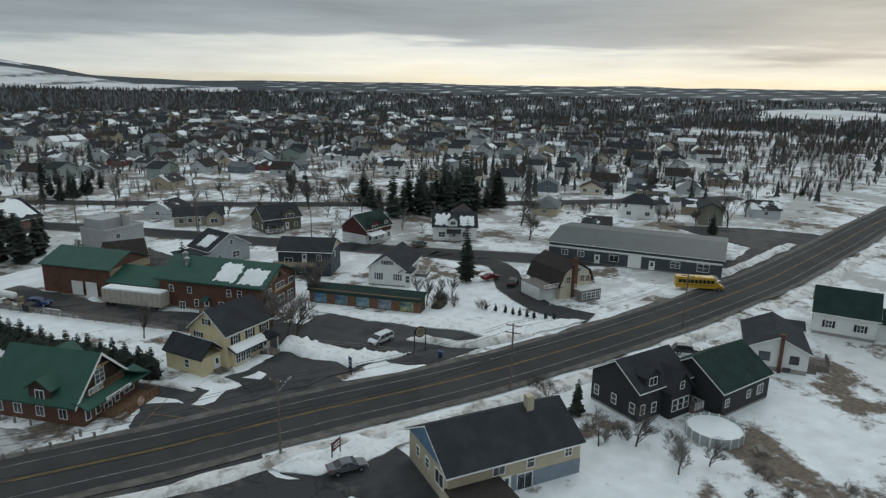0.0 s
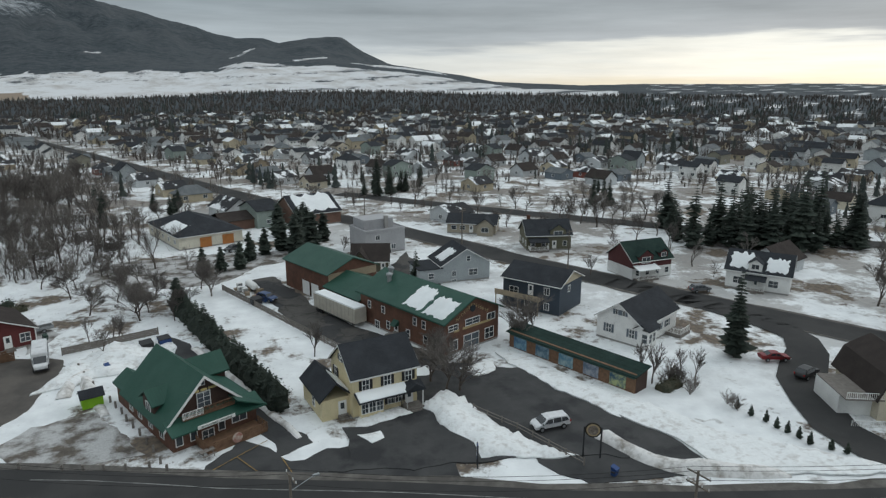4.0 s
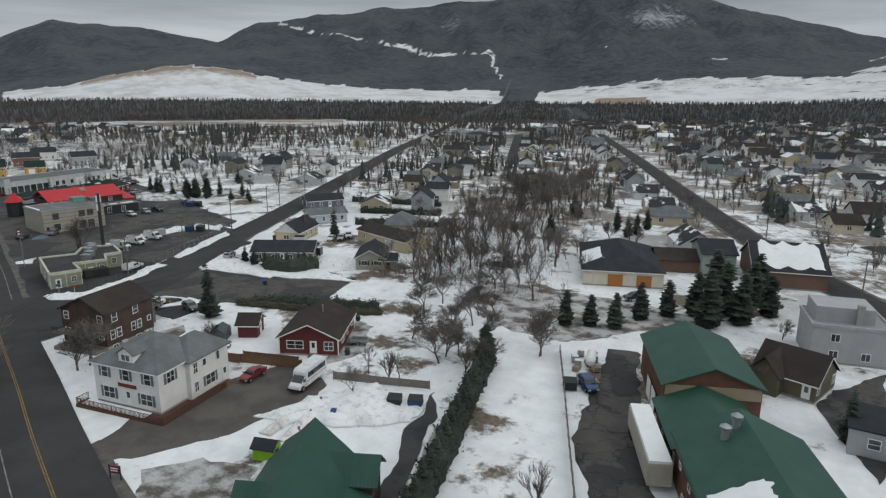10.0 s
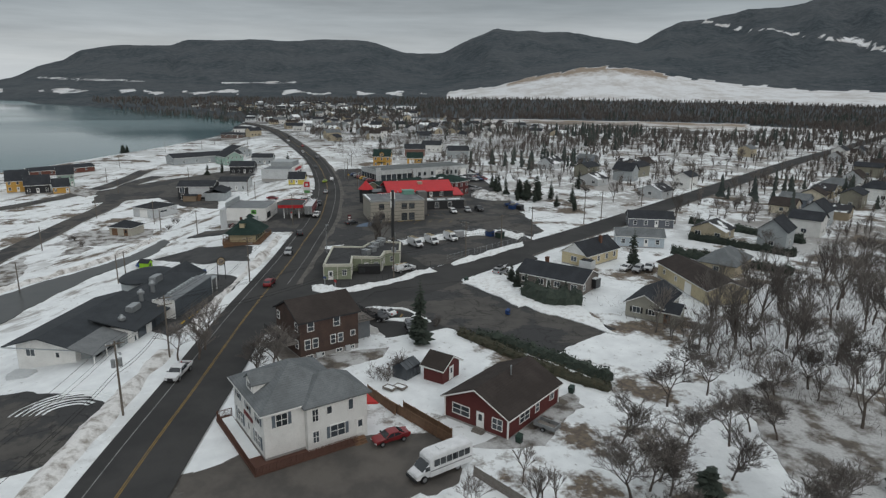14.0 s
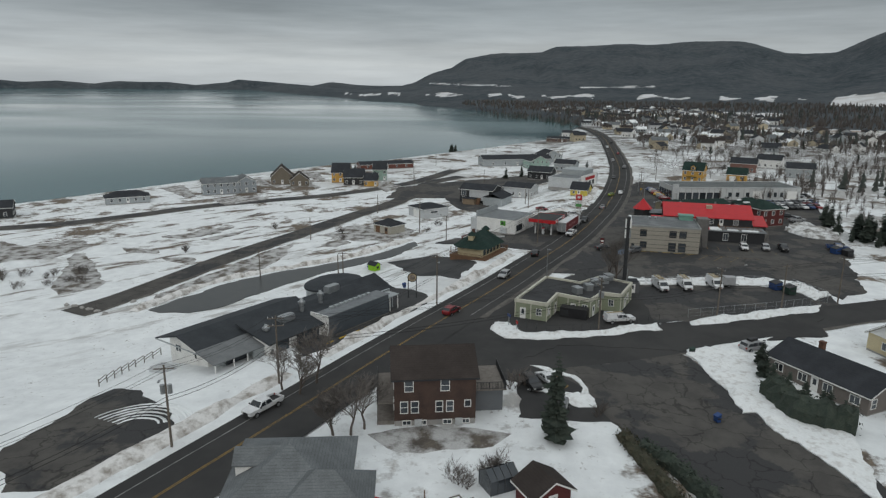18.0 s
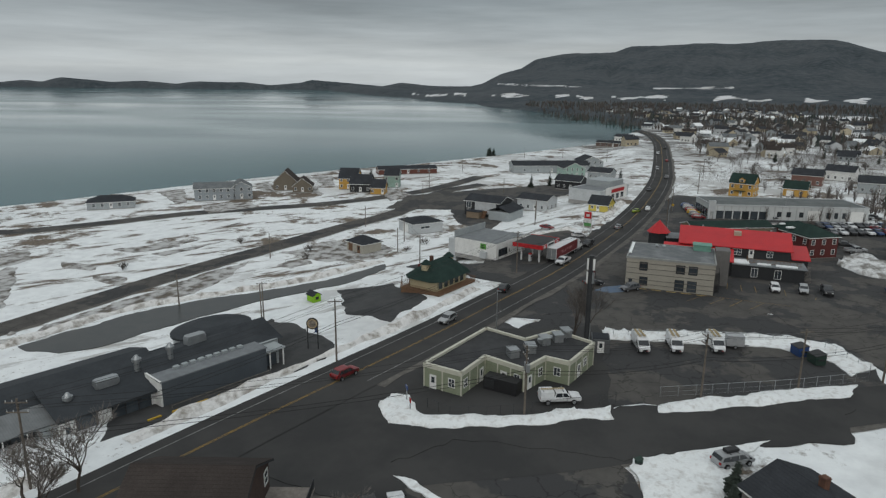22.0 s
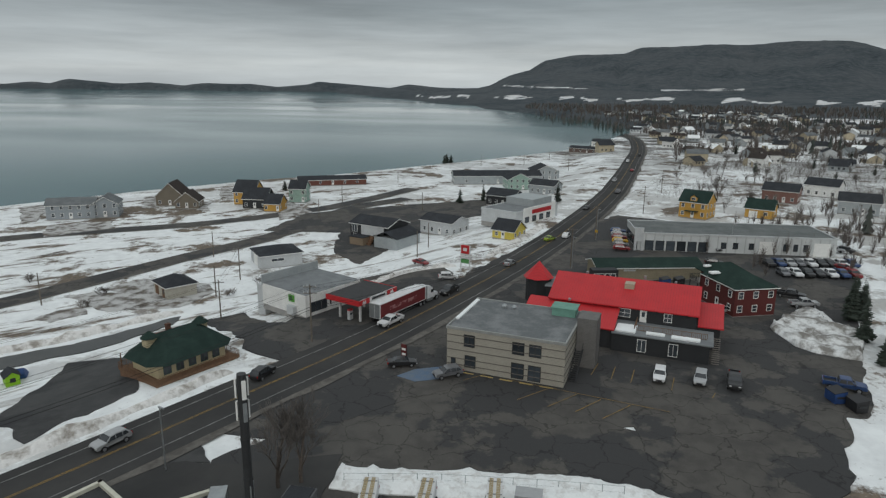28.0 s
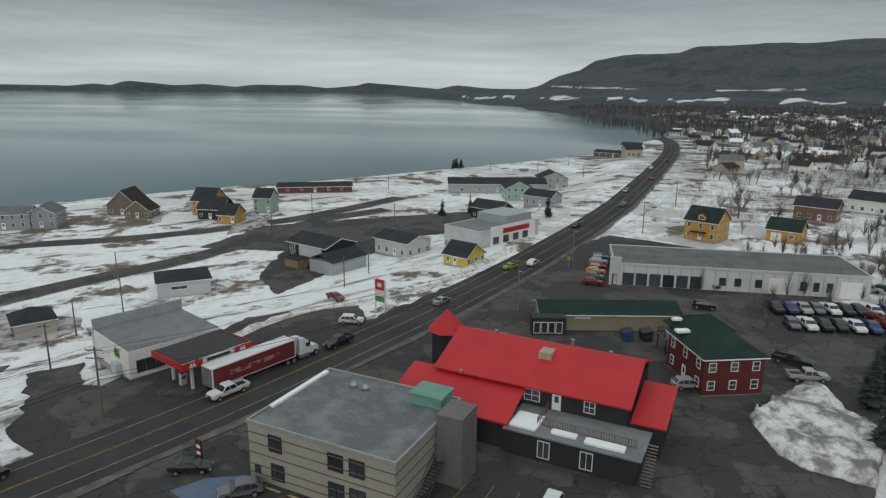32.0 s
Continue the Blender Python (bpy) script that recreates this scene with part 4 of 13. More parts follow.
def roof_mesh(w, d, h, rise, kind, over=0.45, th=0.18):
    """A roof slab with thickness over the eaves: gable along x or y, hip, or flat with a parapet."""
    bm = bmesh.new()
    if kind in ("x", "y"):
        span, run = (d, w) if kind == "x" else (w, d)
        s = rise / (span / 2)
        e = span / 2 + over
        top = h + rise + 0.06
        lo = top - s * e
        pts = [(-e, lo), (0, top), (e, lo), (e, lo + th), (0, top + th * 1.15), (-e, lo + th)]
        profile(bm, pts, -run / 2 - over, run / 2 + over, kind)
    elif kind == "hip":
        a, b = w / 2 + over, d / 2 + over
        s = rise / (min(w, d) / 2)
        zb = h + 0.04 - s * over
        r = max(0.05, (w - d) / 2) if w >= d else 0.05
        q = max(0.05, (d - w) / 2) if d > w else 0.05
        lo = [bm.verts.new(c) for c in ((-a, -b, zb), (a, -b, zb), (a, b, zb), (-a, b, zb))]
        mid = [bm.verts.new((v.co.x, v.co.y, zb + th)) for v in lo]
        top = h + rise + th
        if w >= d:
            t0, t1 = bm.verts.new((-r, 0, top)), bm.verts.new((r, 0, top))
            up = ((0, 1, t1, t0), (2, 3, t0, t1))
            tri = ((1, 2, t1), (3, 0, t0))
        else:
            t0, t1 = bm.verts.new((0, -q, top)), bm.verts.new((0, q, top))
            up = ((1, 2, t1, t0), (3, 0, t0, t1))
            tri = ((0, 1, t0), (2, 3, t1))
        for i, j, p, q2 in up:
            bm.faces.new((mid[i], mid[j], p, q2))
        for i, j, p in tri:
            bm.faces.new((mid[i], mid[j], p))
        for i in range(4):
            bm.faces.new((lo[i], lo[(i + 1) % 4], mid[(i + 1) % 4], mid[i]))
        bm.faces.new(lo[::-1])
    else:
        a, b = w / 2 + 0.12, d / 2 + 0.12
        box(bm, -a + 0.3, -b + 0.3, h - 0.05, a - 0.3, b - 0.3, h + 0.12)
    bmesh.ops.recalc_face_normals(bm, faces=bm.faces)
    return bm


def parapet(parent, w, d, h, mat, t=0.3, up=0.35):
    a, b = w / 2 + 0.14, d / 2 + 0.14
    part("parapet", boxes((-a, -b, h - 0.2, a, -b + t, h + up), (-a, b - t, h - 0.2, a, b, h + up), (-a, -b + t, h - 0.2, -a + t, b - t, h + up), (a - t, -b + t, h - 0.2, a, b - t, h + up)), mat, parent)


def windows_on(root, w, d, side, spec, trim=None, shutter=None, joined=False):
    """Windows on a wall: spec rows of (position 0..1 along the wall, sill-to-middle height, width, height, kind)."""
    m, length = wall_frame(w, d, side)
    for u, z, ww, hh, kind in spec:
        mm = m @ pose((u - 0.5) * length, -0.02, z)
        if kind == "door":
            door(root, m @ pose((u - 0.5) * length, -0.02, z), ww, hh)
        elif kind == "brown_door":
            door(root, m @ pose((u - 0.5) * length, -0.02, z), ww, hh, BROWN_WOOD)
        elif kind == "garage":
            door(root, m @ pose((u - 0.5) * length, -0.02, z), ww, hh, WHITE_TRIM, "garage_door")
        else:
            window(root, mm, ww, hh, kind, trim, shutter, joined)


def row(n, z, w=0.95, h=1.25, kind="sash", lo=0.12, hi=0.88):
    return [(lo + (hi - lo) * (i / (n - 1) if n > 1 else 0.5), z, w, h, kind) for i in range(n)]


def chimney(parent, x, y, z0, z1, mat=None, w=0.6):
    part("chimney", boxes((x - w / 2, y - w / 2, z0, x + w / 2, y + w / 2, z1), (x - w / 2 - 0.06, y - w / 2 - 0.06, z1 - 0.25, x + w / 2 + 0.06, y + w / 2 + 0.06, z1 - 0.08)), mat or CONCRETE, parent)


def snow_sheet(parent, w, d, h, rise, kind, x0, x1, u0, u1, side, seed=1.0):
    """A slab of snow left lying on one slope of a gable roof: x0..x1 along the ridge, u0..u1 down the slope (0 ridge, 1 eave)."""
    span, run = (d, w) if kind == "x" else (w, d)
    bm = bmesh.new()
    n, m = 14, 7
    th = 0.18
    grid = {}
    for i in range(n + 1):
        for j in range(m + 1):
            u = u0 + (u1 - u0) * j / m
            e = 0.16 * (u1 - u0) * noise.noise((i * 0.55, seed, 3.3))
            if j == 0:
                u += e * 1.5
            if j == m:
                u = min(1.08, u + e)
            a = (x0 + (x1 - x0) * i / n) * run - run / 2
            if i in (0, n):
                a += 0.5 * noise.noise((j * 0.8, seed, 5.1))
            b = side * u * (span / 2)
            z = h + rise - rise * u + 0.26 + (th if 0 < i < n and 0 < j < m else 0.0)
            grid[i, j] = bm.verts.new((a, b, z) if kind == "x" else (b, a, z))
    for i in range(n):
        for j in range(m):
            bm.faces.new((grid[i, j], grid[i + 1, j], grid[i + 1, j + 1], grid[i, j + 1]))
    bmesh.ops.recalc_face_normals(bm, faces=bm.faces)
    if sum(f.normal.z for f in bm.faces) < 0:
        bmesh.ops.reverse_faces(bm, faces=bm.faces)
    part("roof_snow", bm, SNOW, parent, "patch of lying snow", True)


FOUNDATION = material("foundation_concrete", (0.33, 0.32, 0.30), 0.9, (0.25, 0.245, 0.24), 0.8, grain=0.15)


def house(x, y, rz, w, d, h, rise, ridge, wall, roof, label, category="house", name="house", group="", z=None, base=0.5, over=0.45, fascia=None, simple=False):
    """A house root with foundation, walls, roof and fascia boards; windows and the rest are added by the caller."""
    root = thing(name, x, y, land_at(x, y) if z is None else z, rz, label, category, group)
    part("wall", gable_walls(w, d, h, rise, ridge if ridge in ("x", "y") else "", -0.8 if simple else base - 0.15), wall, root)
    if simple:
        part("roof", roof_mesh(w, d, h, rise, ridge, over), roof, root)
        return root
    part("foundation", boxes((-w / 2 + 0.04, -d / 2 + 0.04, -1.2, w / 2 - 0.04, d / 2 - 0.04, base)), FOUNDATION, root)
    part("roof", roof_mesh(w, d, h, rise, ridge, over), roof, root)
    tr = fascia or WHITE_TRIM
    if ridge in ("x", "y"):
        span, run = (d, w) if ridge == "x" else (w, d)
        s, e = rise / (span / 2), span / 2 + over
        lo = h + rise + 0.06 - s * e
        for sgn in (-1, 1):
            a, b = (-run / 2 - over, sgn * e - 0.03, lo - 0.06, run / 2 + over, sgn * e + 0.03, lo + 0.13), None
            if ridge == "y":
                a = (sgn * e - 0.03, -run / 2 - over, lo - 0.06, sgn * e + 0.03, run / 2 + over, lo + 0.13)
            part("fascia", boxes(a), tr, root)
            bm = bmesh.new()
            for q in (-1, 1):
                top = h + rise + 0.06
                profile(bm, [(0, top - 0.08), (q * e, lo - 0.08), (q * e, lo + 0.12), (0, top + 0.12)], sgn * (run / 2 + over) - 0.03, sgn * (run / 2 + over) + 0.03, ridge)
            part("bargeboard", bm, tr, root)
    elif ridge == "hip":
        a, b, s = w / 2 + over + 0.02, d / 2 + over + 0.02, rise / (min(w, d) / 2)
        zb = h + 0.04 - s * over
        part("fascia", boxes((-a, -b, zb - 0.05, a, -b + 0.05, zb + 0.14), (-a, b - 0.05, zb - 0.05, a, b, zb + 0.14), (-a, -b + 0.05, zb - 0.05, -a + 0.05, b - 0.05, zb + 0.14), (a - 0.05, -b + 0.05, zb - 0.05, a, b - 0.05, zb + 0.14)), tr, root)
    return root


# ---- roads, yards and snow ----
road("road", ROAD[1:-1], 5.4, line=(-0.12, 0.12), shoulder=1.3, label="two-lane main road with a double yellow centre line", edge_lines=True, extra=0.14, mouth=(-127.0, -92.0))
SIDE = [(-110.5, 92.0), (-117.3, 105.7), (-125.7, 121.5), (-148.4, 153.5), (-166.2, 187.0), (-205.4, 267.6), (-289.0, 430.2), (-351.5, 563.8)]
SIDE = [(p[0] + 0.905 * k, p[1] + 0.425 * k) for p, k in zip(SIDE, (4.6, 4.8, 5.4, 8.0, 8.5, 5.0, 2.0, 0))]
road("road", [(-105.5, 80.5)] + SIDE, 5.0, label="straight side street running inland from the main road", shoulder=0.8)
road("road", [(-131.0, 5.5), (-141.9, 8.8), (-163.0, 11.9), (-187.2, 15.7), (-218.3, 23.8), (-252.6, 32.4), (-290.3, 42.5), (-343.3, 45.7), (-375.0, 58.9)], 3.6, OLD_ASPHALT, label="narrow shore lane across the snowy flats", shoulder=1.0)
road("road", [(-180, -125), (-201, -89), (-216.6, -65.5)] + [(-240.0, -47.0), (-263.2, -30.4), (-297.9, 8.0), (-335.4, 32.4), (-363.3, 42.1), (-404.5, 51.5)], 3.6, OLD_ASPHALT, label="shore street in front of the seaside houses", shoulder=1.0)
road("road", [(130, 12), (92, 60)] + [(50.9, 129.4), (40.9, 150.2), (21.5, 185.6), (-2.7, 225.1), (-50.3, 322.1), (-128.8, 492.5)], 4.2, label="residential street lined with snow banks", shoulder=0.8)
road("road", [(-168.0, 388.5), (-221.9, 497.6), (-285.9, 628.2)], 4.0, label="residential street between low houses", shoulder=0.6)
road("road", [(-129, 493), (-221, 686), (-350, 960), (-560, 1400)], 4.0, label="far straight street", shoulder=0.6)
road("road", [SIDE[-1], (-520, 900), (-760, 1400), (-1150, 2250)], 4.5, label="far straight road climbing to the hills", shoulder=0.6)
road("road", [(55.7, 35.0), (54.9, 45.4), (61.5, 57.7), (74.6, 71.1), (71.0, 90.8), (60.5, 110.3)], 3.2, label="curving dark asphalt driveway", shoulder=0.0)
road("road", [(230, 60), (150, 120), (75, 190), (20, 250)], 4.0, label="street behind the long warehouse", shoulder=0.6)

LOTS = []
LOTS.append(("asphalt_lot", BROWN_ASPHALT, [(-58.2, 69.3), (-61.2, 78.8), (-59.3, 91.8), (-56.6, 99.5), (-54.3, 101.9), (-45.2, 97.9), (-44.3, 90.1), (-46.5, 79.4), (-53.0, 68.8)], "brown worn asphalt yard in front of the bakery"))
LOTS.append(("asphalt_lot", ASPHALT, [(-30.8, 105.5), (-26.1, 98.1), (-18.7, 79.9), (-13.4, 68.8), (-9.9, 60.3), (-14.2, 59.6), (-16.4, 67.0), (-21.0, 78.4), (-27.7, 93.7)], "narrow wet lane beside the bakery"))
LOTS.append(("asphalt_lot", OLD_ASPHALT, [(-15.6, 134.9), (-10.9, 136.4), (-4.0, 112.2), (2.3, 98.2), (8.7, 88.3), (13.4, 80.2), (3.9, 77.2), (-2.2, 89.0), (-11.4, 109.9)], "icy driveway along the brewery wall"))
LOTS.append(("asphalt_lot", ASPHALT, [(9.3, 79.9), (20.4, 75.5), (30.7, 59.6), (33.7, 41.2), (18.0, 43.2), (12.1, 54.8), (8.2, 68.9)], "dark asphalt parking lot beside the mural wall"))
LOTS.append(("asphalt_lot", ASPHALT, [(-18.4, 64.6), (-11.4, 57.2), (-3.0, 60.5), (3.1, 64.3), (5.1, 59.1), (5.8, 47.6), (-8.2, 48.1), (-16.6, 51.7), (-23.2, 56.7)], "parking area in front of the yellow house"))
LOTS.append(("asphalt_lot", OLD_ASPHALT, [(-111.3, 101.8), (-117.7, 107.1), (-118.7, 128.7), (-79.4, 143.9), (-72.9, 123.6), (-101.3, 110.6)], "large empty weathered asphalt lot"))
LOTS.append(("asphalt_lot", OLD_ASPHALT, [(-177.4, 116.6), (-193.7, 137.6), (-175.9, 171.2), (-151.1, 167.1), (-135.1, 132.5), (-129.5, 122.9), (-125.1, 97.6), (-153.0, 107.8)], "fenced service yard of the green office"))
LOTS.append(("asphalt_lot", OLD_ASPHALT, [(-164.0, 104.2), (-195.8, 119.1), (-226.2, 129.1), (-276.1, 142.6), (-271.7, 157.5), (-291.2, 212.4), (-225.6, 196.0), (-195.8, 188.6)], "wide cracked parking lot round the inn"))
LOTS.append(("asphalt_lot", OLD_ASPHALT, [(-197.7, 94.8), (-194.2, 108.9), (-205.6, 113.4), (-238.2, 121.4), (-253.5, 110.2), (-246.5, 100.9), (-244.3, 90.6), (-211.9, 96.1)], "oil-stained forecourt of the filling station"))
LOTS.append(("asphalt_lot", ASPHALT, [(-161.8, 75.0), (-186.7, 62.9), (-190.0, 74.6), (-172.1, 89.0), (-163.5, 87.4), (-156.2, 86.3)], "asphalt apron beside the round restaurant"))
LOTS.append(("asphalt_lot", OLD_ASPHALT, [(-71.1, 43.9), (-76.7, 43.5), (-91.3, 42.9), (-91.0, 48.6), (-80.6, 60.3), (-72.7, 60.7), (-65.8, 55.5), (-64.5, 50.0)], "half-cleared asphalt yard by the roadside"))
LOTS.append(("mud_yard", MUD, [(-52.3, 158.3), (-20.3, 162.6), (-3.7, 158.0), (-2.7, 149.7), (-14.2, 146.0), (-23.1, 133.6), (-32.3, 132.6), (-52.5, 143.1)], "thawed muddy yard with tyre tracks"))
LOTS.append(("mud_yard", MUD, [(-48.5, 69.7), (-43.9, 75.3), (-37.2, 77.4), (-33.6, 70.8), (-29.1, 64.2), (-36.1, 62.5), (-42.1, 64.3)], "muddy thawed patch in the snow"))
LOTS.append(("mud_yard", MUD, [(-82.9, 85.3), (-86.2, 91.8), (-85.8, 101.9), (-82.9, 100.7), (-79.5, 89.0)], "strip of dead brown grass along a house"))
LOTS.append(("mud_yard", MUD, [(-52.0, 102.6), (-49.0, 110.3), (-56.0, 120.5), (-61.3, 121.2), (-54.1, 108.3)], "bare brown earth round a cottage"))
LOTS.append(("mud_yard", MUD, [(-137.0, 19.0), (-145.8, 15.5), (-166.4, 18.5), (-190.0, 22.0), (-204.0, 27.0), (-190.0, 30.0), (-174.0, 31.1), (-161.2, 23.5), (-140.9, 20.2)], "brown verge along the shore lane"))
LOTS.append(("mud_yard", MUD, [(-223.8, 34.3), (-219.9, 50.2), (-230.4, 61.7), (-234.7, 56.2), (-234.4, 38.0)], "brown earth ring round a small shed"))
LOTS.append(("asphalt_lot", ASPHALT, [(-14.9, 39.9), (-9.7, 36.9), (-2.3, 30.7), (-6.5, 19.7), (-12.8, 25.5), (-14.1, 31.5)], "driveway of the beige house"))
LOTS.append(("asphalt_lot", OLD_ASPHALT, [(153.1, 59.5), (167.6, 39.0), (174.8, 14.4), (127.8, 16.2), (100.6, 23.2), (102.6, 27.7), (140.0, 29.4)], "yard at the end of the warehouse"))
LOTS.append(("asphalt_lot", OLD_ASPHALT, [(-214.1, 74.3), (-199.9, 92.9), (-202.0, 101.1), (-196.7, 110.1), (-190.0, 110.0), (-191.3, 101.3), (-195.9, 91.9)], "oily yard beside the filling station"))
LOTS.append(("asphalt_lot", OLD_ASPHALT, [(-34.0, 49.0), (-24.3, 44.7), (-14.6, 42.2), (-16.0, 37.2), (-15.1, 34.2), (-10.4, 28.0), (-14.4, 27.3)], "dark apron beside the beige house"))
LOTS.append(("asphalt_lot", OLD_ASPHALT, [(14.7, 132.1), (23.2, 149.2), (23.9, 129.9), (23.2, 114.4), (19.3, 120.2)], "dark thawed yard behind the brewery hall"))
LOTS.append(("asphalt_lot", ASPHALT, [(-128.9, 97.2), (-135.7, 98.3), (-155.7, 103.7), (-160.1, 110.4), (-166.0, 104.7), (-143.6, 96.9), (-127.8, 93.7)], "dark strip between the office and the road"))
LOTS.append(("asphalt_lot", OLD_ASPHALT, [(-294.5, 35.4), (-300.5, 60.5), (-274.3, 71.3), (-263.4, 84.1), (-333.3, 87.8), (-355.2, 108.8), (-393.8, 102.7), (-358.1, 63.7), (-326.7, 34.4)], "dark yard round the modern house"))
LOTS.append(("asphalt_lot", OLD_ASPHALT, [(-189.8, 157.5), (-200.5, 187.9), (-164.1, 177.1), (-156.4, 169.7), (-164.8, 167.1), (-172.6, 159.3)], "asphalt drive beyond the yard fence"))
LOTS.append(("asphalt_lot", OLD_ASPHALT, [(-201.5, 95.8), (-189.1, 102.9), (-280.2, 127.7), (-337.5, 151.1), (-322.7, 198.2), (-254.5, 206.0), (-195.5, 138.2), (-174.2, 120.7), (-169.2, 112.7)], "asphalt between the inn and the road"))
LOTS.append(("mud_yard", MUD, [(-195.3, -82.5), (-184.5, -52.6), (-197.6, -42.5), (-187.8, -32.0), (-173.2, -33.0), (-169.2, -43.1), (-161.9, -44.5)], "thawed muddy flat with dead grass"))
LOTS.append(("mud_yard", MUD, [(-188.1, -22.5), (-189.2, -9.0), (-184.0, -8.2), (-183.8, -17.3)], "dark puddle edge in the snowy flat"))
LOTS.append(("mud_yard", MUD, [(-204.8, -19.0), (-217.2, -6.8), (-213.2, -2.6), (-202.7, -10.7)], "brown thawed streak on the flat"))
LOTS.append(("mud_yard", MUD, [(-180.2, -3.0), (-180.6, 6.2), (-174.9, 8.8), (-176.4, 0.5)], "brown thawed spot beside the lane"))
LOTS.append(("mud_yard", MUD, [(-179.5, -31.8), (-180.4, -27.9), (-154.4, -3.7), (-148.9, -2.6), (-142.2, -6.3), (-145.9, -11.4)], "muddy track across the flat"))
LOTS.append(("mud_yard", MUD, [(-301.2, -80.0), (-311.9, -73.2), (-281.9, -49.8), (-276.6, -52.0), (-290.5, -66.1)], "dead brown grass beside a seaside house"))
LOTS.append(("mud_yard", MUD, [(-338.4, -51.0), (-346.4, -48.1), (-318.9, -29.2), (-315.8, -33.0)], "brown earth at the gabled house"))
LOTS.append(("mud_yard", MUD, [(-334.9, -20.6), (-336.3, -16.1), (-318.6, -4.3), (-319.4, -11.0)], "brown verge at the gabled house"))
LOTS.append(("mud_yard", MUD, [(-375.2, -37.6), (-376.0, -25.5), (-347.4, -11.6), (-346.8, -18.1)], "brown grass by the sea"))
LOTS.append(("mud_yard", MUD, [(-216.3, 30.4), (-221.0, 34.6), (-223.1, 45.9), (-233.0, 56.0), (-229.5, 60.8), (-218.4, 60.4), (-210.9, 47.7)], "thawed yard round the pump house"))
LOTS.append(("mud_yard", MUD, [(-202.9, 36.6), (-208.5, 37.4), (-210.8, 42.7), (-208.5, 44.9), (-201.2, 42.3)], "brown mound with a shrub"))
LOTS.append(("mud_yard", MUD, [(-275.9, -38.9), (-290.1, -24.6), (-281.1, -14.5), (-262.5, -25.6)], "thawed drive of the grey house"))
LOTS.append(("mud_yard", MUD, [(-354.8, 9.7), (-348.0, 17.0), (-329.3, 35.6), (-312.5, 30.6), (-335.3, 18.2)], "thawed drive of the ochre house"))
LOTS.append(("mud_yard", MUD, [(-207.5, -12.8), (-216.6, -11.7), (-221.8, -6.3), (-222.7, -3.0), (-213.3, -5.6), (-205.7, -8.1)], "long brown thawed streak"))
LOTS.append(("mud_yard", MUD, [(-203.4, -4.0), (-211.9, 0.4), (-220.6, 4.8), (-224.2, 6.8), (-212.7, 3.6), (-203.0, 0.1)], "second brown thawed streak"))
LOTS.append(("mud_yard", MUD, [(-243.9, -6.4), (-250.0, -4.4), (-249.2, -2.1), (-243.7, -4.1)], "small brown thawed streak"))
LOTS.append(("asphalt_lot", ASPHALT, [(-105.5, 67.6), (-113.2, 72.2), (-125.0, 77.2), (-134.6, 81.0), (-137.5, 82.9), (-142.3, 81.1), (-156.4, 65.1), (-162.5, 57.8), (-150.9, 60.1), (-118.3, 60.5)], "asphalt strip in front of the motel"))
LOTS.append(("asphalt_lot", ROAD_ASPHALT, [(-91.0, 104.0), (-101.4, 102.5), (-104.8, 86.5), (-109.5, 83.8), (-118.5, 86.5), (-130.0, 91.0), (-136.7, 97.3), (-156.7, 104.0), (-166.1, 124.9), (-131.8, 127.7), (-149.8, 162.0), (-131.7, 155.9), (-121.7, 132.9), (-119.5, 129.5), (-118.0, 108.0), (-110.5, 102.5), (-101.0, 111.0), (-92.0, 115.0)], "worn asphalt of the crossroads and the yards round it"))
LOTS.append(("asphalt_lot", ASPHALT, [(6.3, 75.4), (10.7, 75.7), (19.7, 75.5), (22.4, 73.8), (27.0, 62.5), (29.8, 55.1), (25.5, 47.5), (19.8, 49.1), (-8.4, 53.7), (-6.5, 54.8), (-5.8, 63.0), (-4.0, 62.9), (4.3, 64.9)], "dark asphalt lot between the yellow house and the mural wall"))
LOTS.append(("asphalt_lot", OLD_ASPHALT, [(-210.9, 71.5), (-216.7, 77.1), (-206.6, 89.6), (-204.8, 102.5), (-209.5, 107.4), (-231.5, 115.8), (-236.6, 113.9), (-244.5, 117.9), (-240.4, 123.5), (-216.9, 115.6), (-194.4, 107.5), (-188.0, 104.5), (-190.5, 96.6), (-202.1, 83.9)], "oil-stained asphalt between the filling station and the road"))
for i, (nm, mt, pts, lb) in enumerate(LOTS):
    patch(nm, pts, mt, extra=0.0022 * i - 0.03 if nm != "mud_yard" else -0.035 + 0.001 * i, label=lb, category="yard")
# the water channel on the shore side
patch("water_channel", [(-136.0, 20.9), (-139.3, 21.6), (-157.3, 26.1), (-165.0, 31.2), (-172.6, 37.1), (-187.3, 51.1), (-200.9, 59.6), (-213.1, 64.4), (-208.3, 66.4), (-193.5, 62.0), (-180.6, 52.5), (-169.6, 46.1), (-157.2, 40.6), (-148.1, 36.8), (-139.1, 34.0), (-135.9, 29.8), (-135.0, 23.9)],
      material("still_water", (0.040, 0.044, 0.044), 0.30, (0.055, 0.057, 0.055), 0.3, spec=0.25, coords="World"), 0.05, 0.5, "still dark drainage channel between snowy banks", "water")
